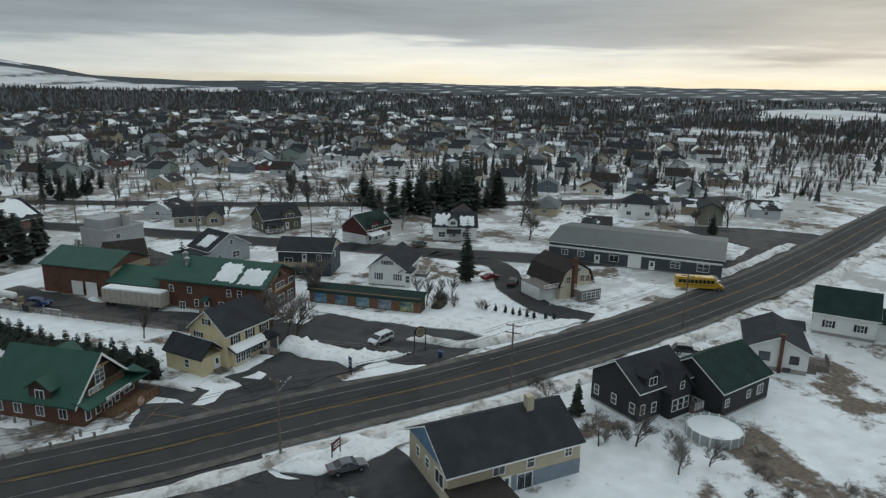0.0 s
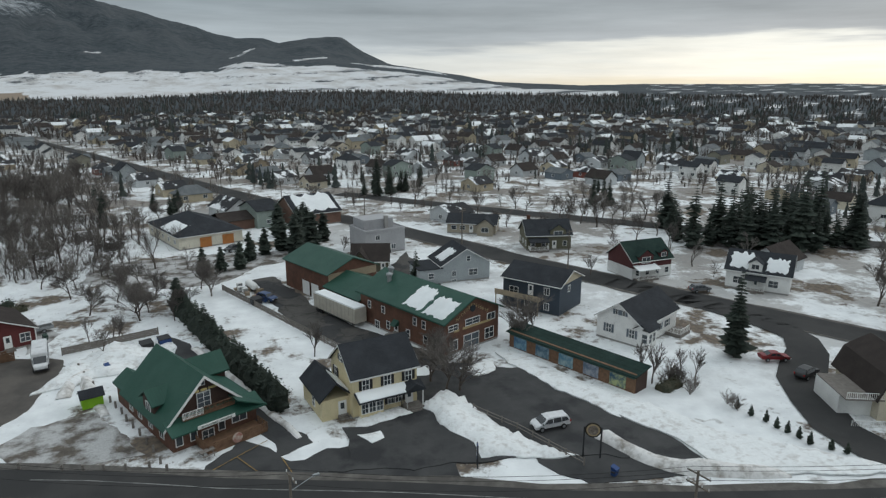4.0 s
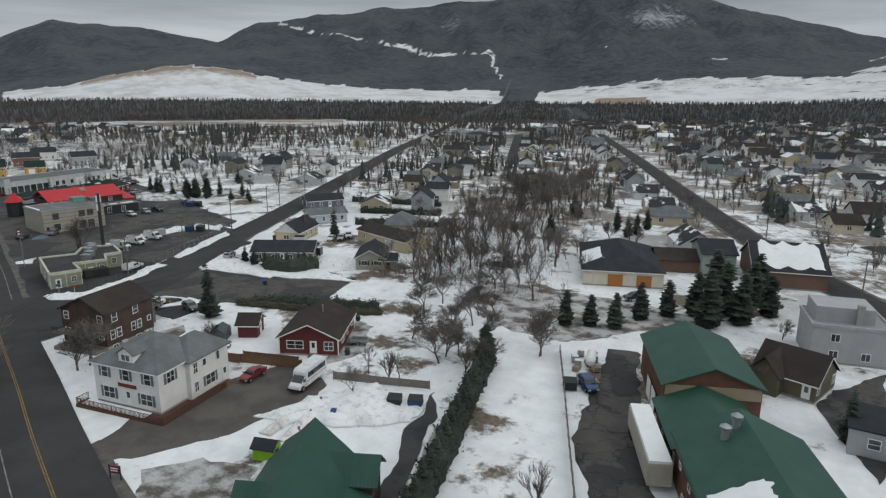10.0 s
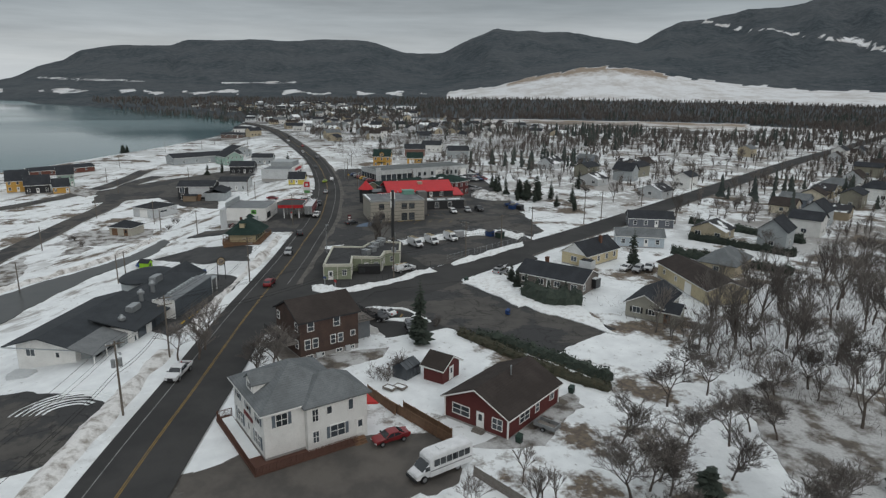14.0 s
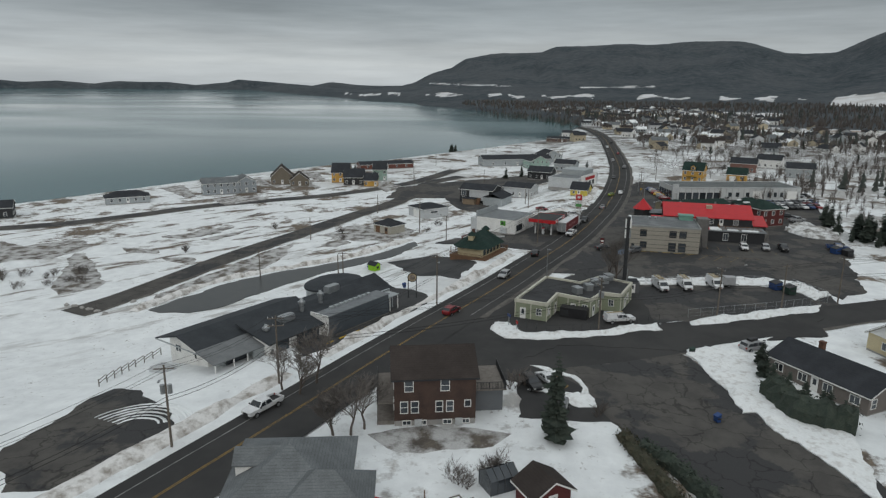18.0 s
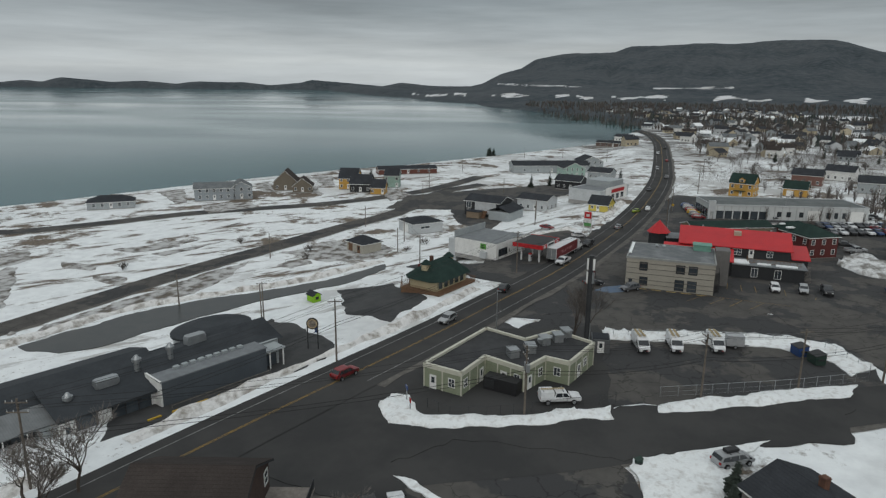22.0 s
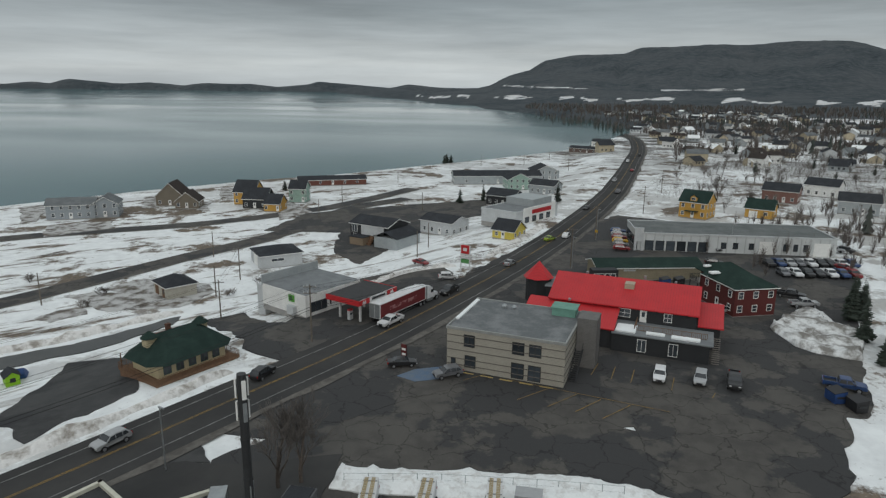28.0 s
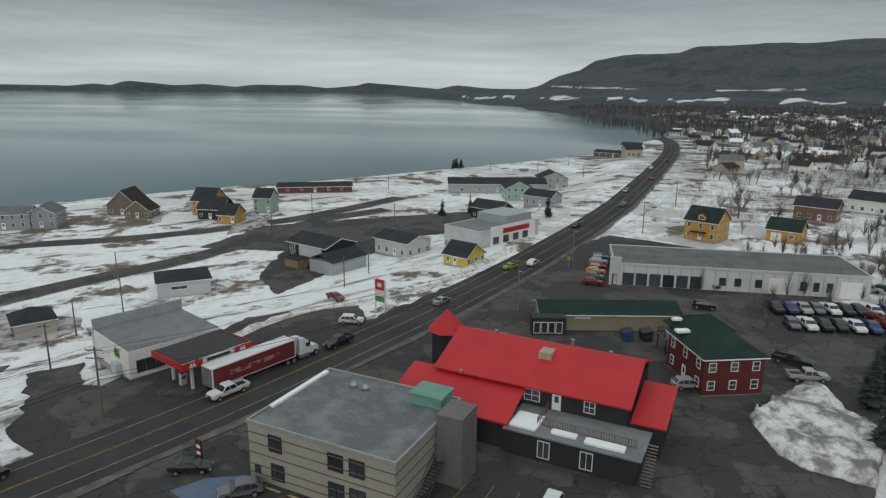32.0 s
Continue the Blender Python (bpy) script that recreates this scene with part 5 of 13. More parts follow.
# snow lying over the yards
LYING = []
GRIMY_SNOW = material("grimy_snow", (0.20, 0.19, 0.175), 0.9, (0.66, 0.67, 0.67), 0.35, (0.42, 0.58), grain=0.3, bump=0.5, bump_scale=4, coords="World")
LYING.append(([(-229.6, 181.8), (-247.4, 191.2), (-232.3, 197.7), (-217.6, 194.0), (-218.9, 188.4), (-221.2, 184.5)], 0.75, "big dirty pile of cleared snow", GRIMY_SNOW))
LYING.append(([(24.0, 81.7), (32.6, 61.9), (39.8, 49.2), (54.0, 35.4), (50.0, 35.5), (34.6, 40.7), (33.0, 48.5), (27.8, 62.0), (22.8, 75.6)], 0.3, "snow-covered verge beside the road"))
LYING.append(([(-46.5, 85.2), (-44.0, 94.9), (-40.2, 100.9), (-29.8, 100.9), (-28.6, 95.5), (-35.9, 89.4)], 0.8, "heaped snow behind the bakery"))
LYING.append(([(-116.6, 130.4), (-118.3, 148.6), (-76.6, 141.7), (-99.4, 133.0)], 0.2, "snow along the empty lot"))
LYING.append(([(-16.0, 38.4), (-13.4, 38.7), (-3.4, 35.8), (14.0, 30.0), (13.2, 28.4), (-3.3, 29.8), (-12.9, 33.0)], 0.3, "trampled roadside snow"))
LYING.append(([(-124.1, 95.8), (-128.1, 96.6), (-128.0, 99.3), (-123.1, 103.2), (-126.6, 115.6), (-132.9, 127.3), (-129.2, 127.0), (-124.4, 118.6), (-119.6, 105.4), (-119.7, 99.1)], 0.45, "kerbed strip of heaped snow round the office corner"))
LYING.append(([(-134.3, 132.9), (-138.6, 138.9), (-151.3, 162.5), (-145.8, 160.7), (-137.3, 144.2), (-132.7, 133.0)], 0.4, "strip of snow along the yard fence"))
LYING.append(([(-164.0, 125.2), (-167.6, 141.4), (-170.3, 154.6), (-168.0, 164.4), (-158.7, 168.4), (-154.3, 163.5), (-161.0, 160.3), (-163.1, 155.4), (-163.4, 148.4), (-159.1, 125.7)], 0.5, "heaped snow behind the parked vans"))
LYING.append(([(-108.2, 103.9), (-108.1, 107.0), (-104.9, 110.5), (-99.9, 112.6), (-97.6, 113.9), (-95.3, 113.2), (-95.2, 110.7), (-97.2, 107.3), (-99.1, 104.3), (-99.9, 105.2), (-98.5, 109.0), (-98.6, 111.5), (-102.6, 110.7), (-105.9, 108.1)], 0.4, "curved heap of cleared snow between parked cars"))
LYING.append(([(-120.0, 130.4), (-128.9, 146.6), (-122.9, 142.1), (-112.6, 140.3), (-106.8, 136.4), (-97.6, 135.4), (-96.7, 132.5), (-110.1, 131.9), (-117.2, 129.8)], 0.3, "snowy front lawn of a bungalow"))
LYING.append(([(5.5, 66.4), (9.6, 68.4), (11.0, 66.9), (12.9, 61.5), (16.5, 52.0), (19.8, 49.1), (13.3, 50.0), (8.7, 52.3), (9.1, 55.4), (7.2, 58.3), (6.1, 62.7)], 0.7, "snow heap along the log fence"))
LYING.append(([(-4.0, 62.9), (-3.2, 65.8), (1.9, 67.0), (3.2, 64.5), (-0.8, 63.3)], 0.3, "snow in front of the yellow house"))
LYING.append(([(-4.4, 61.2), (-1.0, 61.5), (-1.2, 59.8), (-3.3, 59.4)], 0.15, "thin snow on the asphalt"))
LYING.append(([(14.3, 75.9), (19.5, 77.8), (19.0, 74.4), (15.8, 73.1)], 0.3, "snow heap before the brewery"))
LYING.append(([(22.4, 73.8), (21.4, 80.7), (25.1, 79.3), (31.7, 58.7), (29.8, 55.1), (27.1, 62.6)], 0.2, "snow strip in front of the mural wall"))
for pts, cr, lb, *mt in LYING:
    patch("snow_patch", pts, mt[0] if mt else HEAP_SNOW, 0.14, 0.5, lb, "snow", crown=cr * 1.5, step=1.5)
line = dense(ROAD[3:23], 6.0)
far_bank = [i for i, p in enumerate(line) if p.x < -258]
near_bank = [i for i, p in enumerate(line) if p.x > -186]
# the bank is narrower in front of the motel
CUT = min(i for i, p in enumerate(line) if p.x < -98)
for side, a, b in ((1, 14, CUT), (1, CUT, near_bank[-1]), (1, far_bank[0], far_bank[-1]), (-1, 2, 12), (1, 0, 13)):
    bank("snow_bank", [tuple(p) for p in offset_line(line, side * (8.6 if a == CUT else 9.3))[a:b]], 3.4 if a == CUT else 4.4, 0.8, seed=a * 0.7)
for pts, w, h in (([(-40.7, 92.7), (-42.4, 87.4), (-42.3, 83.0)], 3, 0.9), ([(-35.6, 75.7), (-38.4, 82.4), (-41.6, 91.6)], 3.0, 0.7),
                  ([(-25.9, 97.0), (-18.2, 79.1), (-11.4, 62.6)], 1.6, 0.5), ([(-134.5, 17.5), (-159.0, 24.0), (-174.4, 34.6), (-189.2, 48.3), (-216.1, 62.6)], 3.2, 0.9),
                  ([(-226.0, 98.9), (-243.6, 102.3), (-254.4, 114.0)], 3, 0.8), ([(24.0, 54.0), (28.9, 44.2), (41.0, 38.9)], 3, 1.0)):
    bank("snow_bank", pts, w, h, seed=h * 3)
# parking lines
STALLS = thing("parking_lines", 0, 0, 0, 0, "worn yellow painted parking stalls", "road marking")
STALLS["kind"] = "structure"


def painted(a, b, mat=None, w=0.12, up=0.10):
    bm = bmesh.new()
    strip(bm, dense([a, b], 4.0), -w / 2, w / 2, up)
    part("painted_line", bm, mat or YELLOW_PAINT, STALLS)


for a, b in zip([(-186.7, 141.8), (-185.9, 146.2), (-185.5, 150.0), (-184.7, 153.7), (-192.8, 139.3), (-198.4, 151.3), (-197.7, 154.3), (-197.3, 157.2), (-196.5, 163.0), (-195.6, 168.5), (-190.2, 129.0), (-190.5, 132.9)], [(-191.6, 145.6), (-190.9, 149.7), (-190.4, 153.2), (-189.7, 157.2), (-189.4, 162.5), (-203.2, 152.1), (-202.6, 154.8), (-202.4, 157.7), (-201.2, 163.6), (-197.5, 169.1), (-194.1, 132.1), (-193.9, 135.8)]):
    painted(a, b)
patch("blue_bay", [(-189.0, 122.8), (-192.1, 124.7), (-194.5, 128.6), (-189.9, 129.2), (-187.9, 126.1)], BLUE_PAINT, 0.09, 0.05, "faded blue painted disabled parking bay", "road marking")
for a, b in (((-103.5, 107.5), (-104.7, 108.3)), ((-99.7, 108.7), (-101.4, 109.7)), ((-97.4, 109.3), (-98.6, 110.1))):
    painted(a, b, w=0.3, up=0.16)
for a, b in zip([(-15.2, 63.1), (-18.8, 60.2), (-13.8, 58.7)], [(-21.6, 58.1), (-15.2, 54.1), (-12.5, 53.9)]):
    painted(a, b)


# ---- the bakery, yellow house and brewery ----
GREEN_METAL = material("green_metal_roof", (0.016, 0.068, 0.048), 0.55, (0.028, 0.085, 0.062), 0.3, (0.4, 0.7), stripes=0.4, stripe_bump=0.5, axis="X", grain=0.12, spec=0.35)
GREEN_METAL_Y = material("green_metal_roof_across", (0.016, 0.068, 0.048), 0.55, (0.028, 0.085, 0.062), 0.3, (0.4, 0.7), stripes=0.4, stripe_bump=0.5, axis="Y", grain=0.12, spec=0.35)
BROWN_SIDING = siding("dark_brown", (0.065, 0.04, 0.032))
BRICK_RED = material("red_brown_brick", (0.155, 0.078, 0.053), 0.88, (0.105, 0.055, 0.040), 0.6, (0.38, 0.62), stripes=0.09, stripe_bump=0.2, grain=0.25)
BLACK_SHINGLE, BROWN_SHINGLE, GREY_SHINGLE = shingle("black", (0.036, 0.039, 0.044)), shingle("brown", (0.044, 0.037, 0.034)), shingle("grey", (0.135, 0.145, 0.15))
GREEN_SHINGLE = shingle("dark_green", (0.021, 0.038, 0.033))
YELLOW_SIDING, WHITE_SIDING, GREY_SIDING = siding("pale_yellow", (0.66, 0.57, 0.36)), siding("white", (0.76, 0.76, 0.74)), siding("grey", (0.36, 0.39, 0.40))
BLUE_SIDING, RED_SIDING, BEIGE_SIDING = siding("slate_blue", (0.05, 0.065, 0.085)), siding("barn_red", (0.115, 0.030, 0.028)), siding("beige", (0.46, 0.40, 0.29))
OLIVE_SIDING, SAGE_SIDING, TAN_SIDING = siding("olive", (0.13, 0.125, 0.085)), siding("sage", (0.27, 0.30, 0.21)), siding("tan", (0.33, 0.27, 0.19))
ORANGE_SIDING, GREEN_SIDING, BLACK_SIDING = siding("ochre", (0.52, 0.30, 0.07)), siding("sea_green", (0.30, 0.42, 0.36)), siding("charcoal", (0.035, 0.037, 0.04))
LIGHT_GREY_SIDING = siding("light_grey", (0.52, 0.54, 0.55))
BLACK_SHUTTER = material("black_shutter", (0.03, 0.03, 0.033), 0.6, grain=0.1)
BLUE_SHUTTER = material("blue_grey_shutter", (0.16, 0.19, 0.22), 0.6, grain=0.1)


def writing(text, size, mat, parent, m, name="lettering", label=""):
    cu = bpy.data.curves.new("lettering", "FONT")
    cu.body, cu.size, cu.extrude, cu.align_x, cu.resolution_u = text, size, 0.02, "CENTER", 2
    tmp = bpy.data.objects.new("lettering", cu)
    me = bpy.data.meshes.new_from_object(tmp)
    bpy.data.objects.remove(tmp)
    me.materials.append(mat)
    return share(name, me, parent, m, label)


def steps(parent, m, w, n, mat=None, rise=0.18, run=0.28):
    bm = bmesh.new()
    for i in range(n):
        box(bm, -w / 2, -run * (i + 1), -0.3, w / 2, -run * i, rise * (n - i))
    ob = part("steps", bm, mat or GREY_WOOD, parent)
    ob.matrix_basis = m
    return ob


def railing(parent, pts, h=0.95, mat=None, gap=0.28, z=0.0, name="railing"):
    """A rail on posts and balusters along points (x, y)."""
    bm = bmesh.new()
    for (x0, y0), (x1, y1) in zip(pts[:-1], pts[1:]):
        tube(bm, (x0, y0, z + h), (x1, y1, z + h), 0.045, n=4)
        tube(bm, (x0, y0, z + 0.12), (x1, y1, z + 0.12), 0.035, n=4)
        k = max(1, int(math.hypot(x1 - x0, y1 - y0) / gap))
        for i in range(k + 1):
            x, y = x0 + (x1 - x0) * i / k, y0 + (y1 - y0) * i / k
            tube(bm, (x, y, z), (x, y, z + h), 0.03 if i % 5 else 0.06, n=4)
    return part(name, bm, mat or WHITE_TRIM, parent)


def bakery():
    x, y, rz = -24.5, 71.2, 28
    r = thing("bakery", x, y, land_at(x, y), rz, "brown timber bakery with a steep green metal roof", "bakery")
    part("log_wall", boxes((-5.0, -6.0, -0.4, 5.0, 8.6, 2.9)), BRICK_RED, r, "red-brown log walls")
    bm = bmesh.new()
    profile(bm, [(-4.7, 2.8), (4.0, 2.8), (4.0, 3.9), (-0.3, 8.05), (-4.7, 3.6)], -4.9, 8.3, "y")
    part("upper_wall", bm, BROWN_SIDING, r, "dark brown boarded gable")
    bm = bmesh.new()
    profile(bm, [(-5.8, 2.7), (-0.3, 8.15), (4.4, 3.65), (4.4, 3.87), (-0.3, 8.4), (-5.8, 2.92)], -5.7, 8.8, "y")
    part("roof", bm, GREEN_METAL_Y, r)
    bm = bmesh.new()
    profile(bm, [(-5.8, 2.55), (-0.3, 8.0), (4.4, 3.5), (4.4, 3.9), (-0.3, 8.42), (-5.8, 2.95)], -5.76, -5.71, "y")
    part("bargeboard", bm, WHITE_TRIM, r)
    # green skirt roofs over the shop front and along the side
    bm = bmesh.new()
    profile(bm, [(-7.4, 2.55), (-4.8, 3.6), (-4.8, 3.75), (-7.4, 2.73)], -5.5, 6.6, "x")
    part("skirt_roof", bm, GREEN_METAL, r)
    bm = bmesh.new()
    profile(bm, [(2.9, 4.35), (6.9, 2.5), (6.9, 2.68), (2.9, 4.55)], -7.35, 4.6, "y")
    part("side_roof", bm, GREEN_METAL_Y, r)
    part("side_wall", boxes((5.0, -5.6, -0.4, 6.2, 4.2, 2.6)), BRICK_RED, r)
    # cross gable, rear wing and dormer
    bm = bmesh.new()
    profile(bm, [(-2.5, 3.7), (0, 5.9), (2.5, 3.7), (2.5, 3.88), (0, 6.12), (-2.5, 3.88)], 0.5, 7.4, "x")
    part("cross_gable_roof", bm, GREEN_METAL, r).location = (0, 6.0, 0)
    bm = bmesh.new()
    profile(bm, [(-2.1, -0.4), (2.1, -0.4), (2.1, 3.8), (0, 5.7), (-2.1, 3.8)], 0.5, 6.8, "x")
    part("cross_gable_wall", bm, BROWN_SIDING, r).location = (0, 6.0, 0)
    part("rear_wing", boxes((-4.9, 8.6, -0.4, -1.6, 12.4, 2.9)), BRICK_RED, r)
    bm = bmesh.new()
    profile(bm, [(-5.3, 2.75), (-3.2, 4.3), (-1.2, 2.75), (-1.2, 2.93), (-3.2, 4.5), (-5.3, 2.93)], 8.4, 12.8, "y")
    part("rear_roof", bm, GREEN_METAL_Y, r)
    bm = bmesh.new()
    profile(bm, [(-1.7, 2.6), (1.7, 2.6), (1.7, 4.9), (0, 6.0), (-1.7, 4.9)], -5.2, -2.0, "x")
    part("dormer", bm, BROWN_SIDING, r)
    bm = bmesh.new()
    profile(bm, [(-2.1, 4.6), (0, 6.05), (2.1, 4.6), (2.1, 4.75), (0, 6.22), (-2.1, 4.75)], -5.6, -1.6, "x")
    part("dormer_roof", bm, GREEN_METAL, r)
    window(r, pose(-5.23, 0, 3.9, 0, 0, -90), 1.2, 1.3, "slider")
    for u, z, ww, hh, kind in ((-4.2, 1.5, 0.75, 1.6, "plain"), (-2.4, 1.5, 0.75, 1.5, "plain"), (-0.6, 0.3, 1.4, 2.2, "french"), (1.2, 1.5, 0.75, 1.5, "plain"), (3.6, 1.6, 1.9, 1.1, "slider")):
        window(r, pose(u, -6.03, z + (hh / 2 if kind == "french" else 0) * 0, 0, 0, 0), ww, hh, kind, WHITE_TRIM)
    window(r, pose(-0.3, -4.93, 5.0), 1.6, 1.9, "french")
    window(r, pose(-0.3, -4.93, 7.2), 0.45, 0.5, "plain")
    for u in (-3.0, 0.5, 4.0, 7.0):
        window(r, pose(-5.03, u, 1.5, 0, 0, -90), 1.1, 1.3, "slider", WHITE_TRIM)
    part("balcony_floor", boxes((-3.4, -5.9, 3.45, 3.2, -4.9, 3.6)), BROWN_WOOD, r)
    railing(r, [(-3.4, -5.85), (-0.9, -5.85)], 0.85, WHITE_TRIM, 0.16, 3.6, "balcony_rail")
    railing(r, [(-0.9, -5.85), (3.2, -5.85)], 0.85, BROWN_WOOD, 0.16, 3.6, "balcony_rail")
    part("deck", boxes((-2.2, -9.4, -0.3, 5.6, -6.05, 0.35)), BROWN_WOOD, r)
    railing(r, [(-2.2, -6.1), (-2.2, -9.4), (5.6, -9.4), (5.6, -7.0)], 1.0, BROWN_WOOD, 0.16, 0.35)
    sg = part("sign_board", boxes((-2.4, -0.06, -0.22, 2.4, 0.04, 0.22)), WHITE_TRIM, r, "long pale shop sign")
    sg.matrix_basis = pose(0.0, -7.46, 2.85)
    ink = material("dark_green_ink", (0.03, 0.07, 0.05), 0.6)
    writing("BOULANGERIE - PATISSERIE", 0.32, ink, sg, pose(0, -0.07, -0.11, 90, 0, 0))
    gold = material("gold_letters", (0.62, 0.50, 0.22), 0.45, grain=0.05)
    for a, b in ((-2.3, -1.5), (-1.3, -0.8), (-0.6, 0.2), (0.4, 1.7)):
        part("name_bar", boxes((a, -5.0, 6.15, b, -4.91, 6.45)), gold, r, "gold lettering")
    bm = bmesh.new()
    tube(bm, (1.5, -9.55, 0.9), (1.5, -9.45, 0.9), 0.65, n=20)
    part("round_sign", bm, material("faded_red_sign", (0.30, 0.10, 0.08), 0.6, (0.55, 0.5, 0.42), 2.0), r, "round faded red sign")
    return r


bakery()


def yellow_house():
    x, y, rz, w, d = -0.5, 70.4, 12.2, 9.1, 8
    w, d = 9.4, 8.0
    r = house(x, y, rz, w, d, 5.7, 3.2, "x", YELLOW_SIDING, BLACK_SHINGLE, "pale yellow two-storey house with black shutters and roof", over=0.35, base=0.4)
    windows_on(r, w, d, 0, row(3, 4.5, 0.9, 1.35, "cross", 0.2, 0.86), WHITE_TRIM, BLACK_SHUTTER)
    windows_on(r, w, d, 0, [(0.7, 1.7, 0.9, 1.4, "cross"), (0.87, 0.3, 1.0, 2.1, "door"), (0.58, 1.7, 0.8, 1.4, "cross")], WHITE_TRIM, BLACK_SHUTTER)
    bay = part("bay_window", boxes((-w / 2 + 0.8, -d / 2 - 0.9, 0.2, -w / 2 + 4.0, -d / 2, 2.7)), YELLOW_SIDING, r)
    for i in range(3):
        window(bay, pose(-w / 2 + 1.35 + i * 1.05, -d / 2 - 0.93, 1.6), 0.85, 1.3, "cross")
    bm = bmesh.new()
    profile(bm, [(-d / 2 - 1.8, 2.75), (-d / 2, 3.5), (-d / 2, 3.62), (-d / 2 - 1.8, 2.9)], -w / 2 + 0.2, w / 2 + 0.5, "x")
    part("porch_roof", bm, BLACK_SHINGLE, r)
    bm = bmesh.new()
    profile(bm, [(-d / 2 - 1.7, 2.92), (-d / 2 - 0.1, 3.62), (-d / 2 - 0.1, 3.75), (-d / 2 - 1.7, 3.05)], -w / 2 + 0.4, w / 2 - 2.0, "x")
    part("roof_snow", bm, SNOW, r, "snow on the porch roof")
    bm = bmesh.new()
    profile(bm, [(w / 2 - 2.4, 3.2), (w / 2 - 1.1, 4.0), (w / 2 + 0.2, 3.2), (w / 2 + 0.2, 3.05), (w / 2 - 2.4, 3.05)], -d / 2 - 2.1, -d / 2 - 0.2, "y")
    part("porch_gable", bm, BLACK_SHINGLE, r)
    for px in (w / 2 - 2.3, w / 2 + 0.1):
        part("porch_post", boxes((px - 0.07, -d / 2 - 1.7, 0, px + 0.07, -d / 2 - 1.56, 3.0)), WHITE_TRIM, r)
    part("porch_floor", boxes((w / 2 - 2.4, -d / 2 - 1.9, -0.3, w / 2 + 0.2, -d / 2, 0.45)), GREY_WOOD, r)
    steps(r, pose(w / 2 - 1.1, -d / 2 - 1.9, 0), 1.6, 3)
    railing(r, [(w / 2 - 2.4, -d / 2 - 0.1), (w / 2 - 2.4, -d / 2 - 1.9)], 0.9, GREY_WOOD, 0.2, 0.45)
    windows_on(r, w, d, 3, [(0.5, 7.2, 0.7, 0.9, "cross"), (0.25, 4.5, 0.9, 1.3, "cross")], WHITE_TRIM, BLACK_SHUTTER)
    windows_on(r, w, d, 1, [(0.5, 4.5, 0.9, 1.3, "cross"), (0.5, 1.7, 0.9, 1.3, "cross")], WHITE_TRIM, BLACK_SHUTTER)
    # one-storey wing
    wx = -w / 2 - 1.9
    part("wing_wall", boxes((wx - 1.9, -d / 2 + 1.2, -0.6, wx + 1.9, d / 2 + 1.2, 2.9)), YELLOW_SIDING, r)
    bm = bmesh.new()
    profile(bm, [(wx - 2.3, 2.75), (wx, 5.0), (wx + 2.0, 3.2), (wx + 2.0, 3.4), (wx, 5.22), (wx - 2.3, 2.95)], -d / 2 + 0.8, d / 2 + 1.6, "y")
    part("wing_roof", bm, BLACK_SHINGLE, r)
    bm = bmesh.new()
    profile(bm, [(wx + 0.3, 5.05), (wx + 1.75, 3.7), (wx + 1.75, 3.95), (wx + 0.3, 5.25)], -d / 2 + 1.0, d / 2 - 2.5, "y")
    part("roof_snow", bm, SNOW, r, "snow in the valley of the roof")
    door(r, pose(wx + 0.9, -d / 2 + 1.18, 0.3), 0.95, 2.05)
    window(r, pose(wx - 1.93, 0.5, 1.6, 0, 0, -90), 0.9, 1.2, "sash")
    steps(r, pose(wx + 0.9, -d / 2 + 1.1, 0), 1.4, 3)


yellow_house()


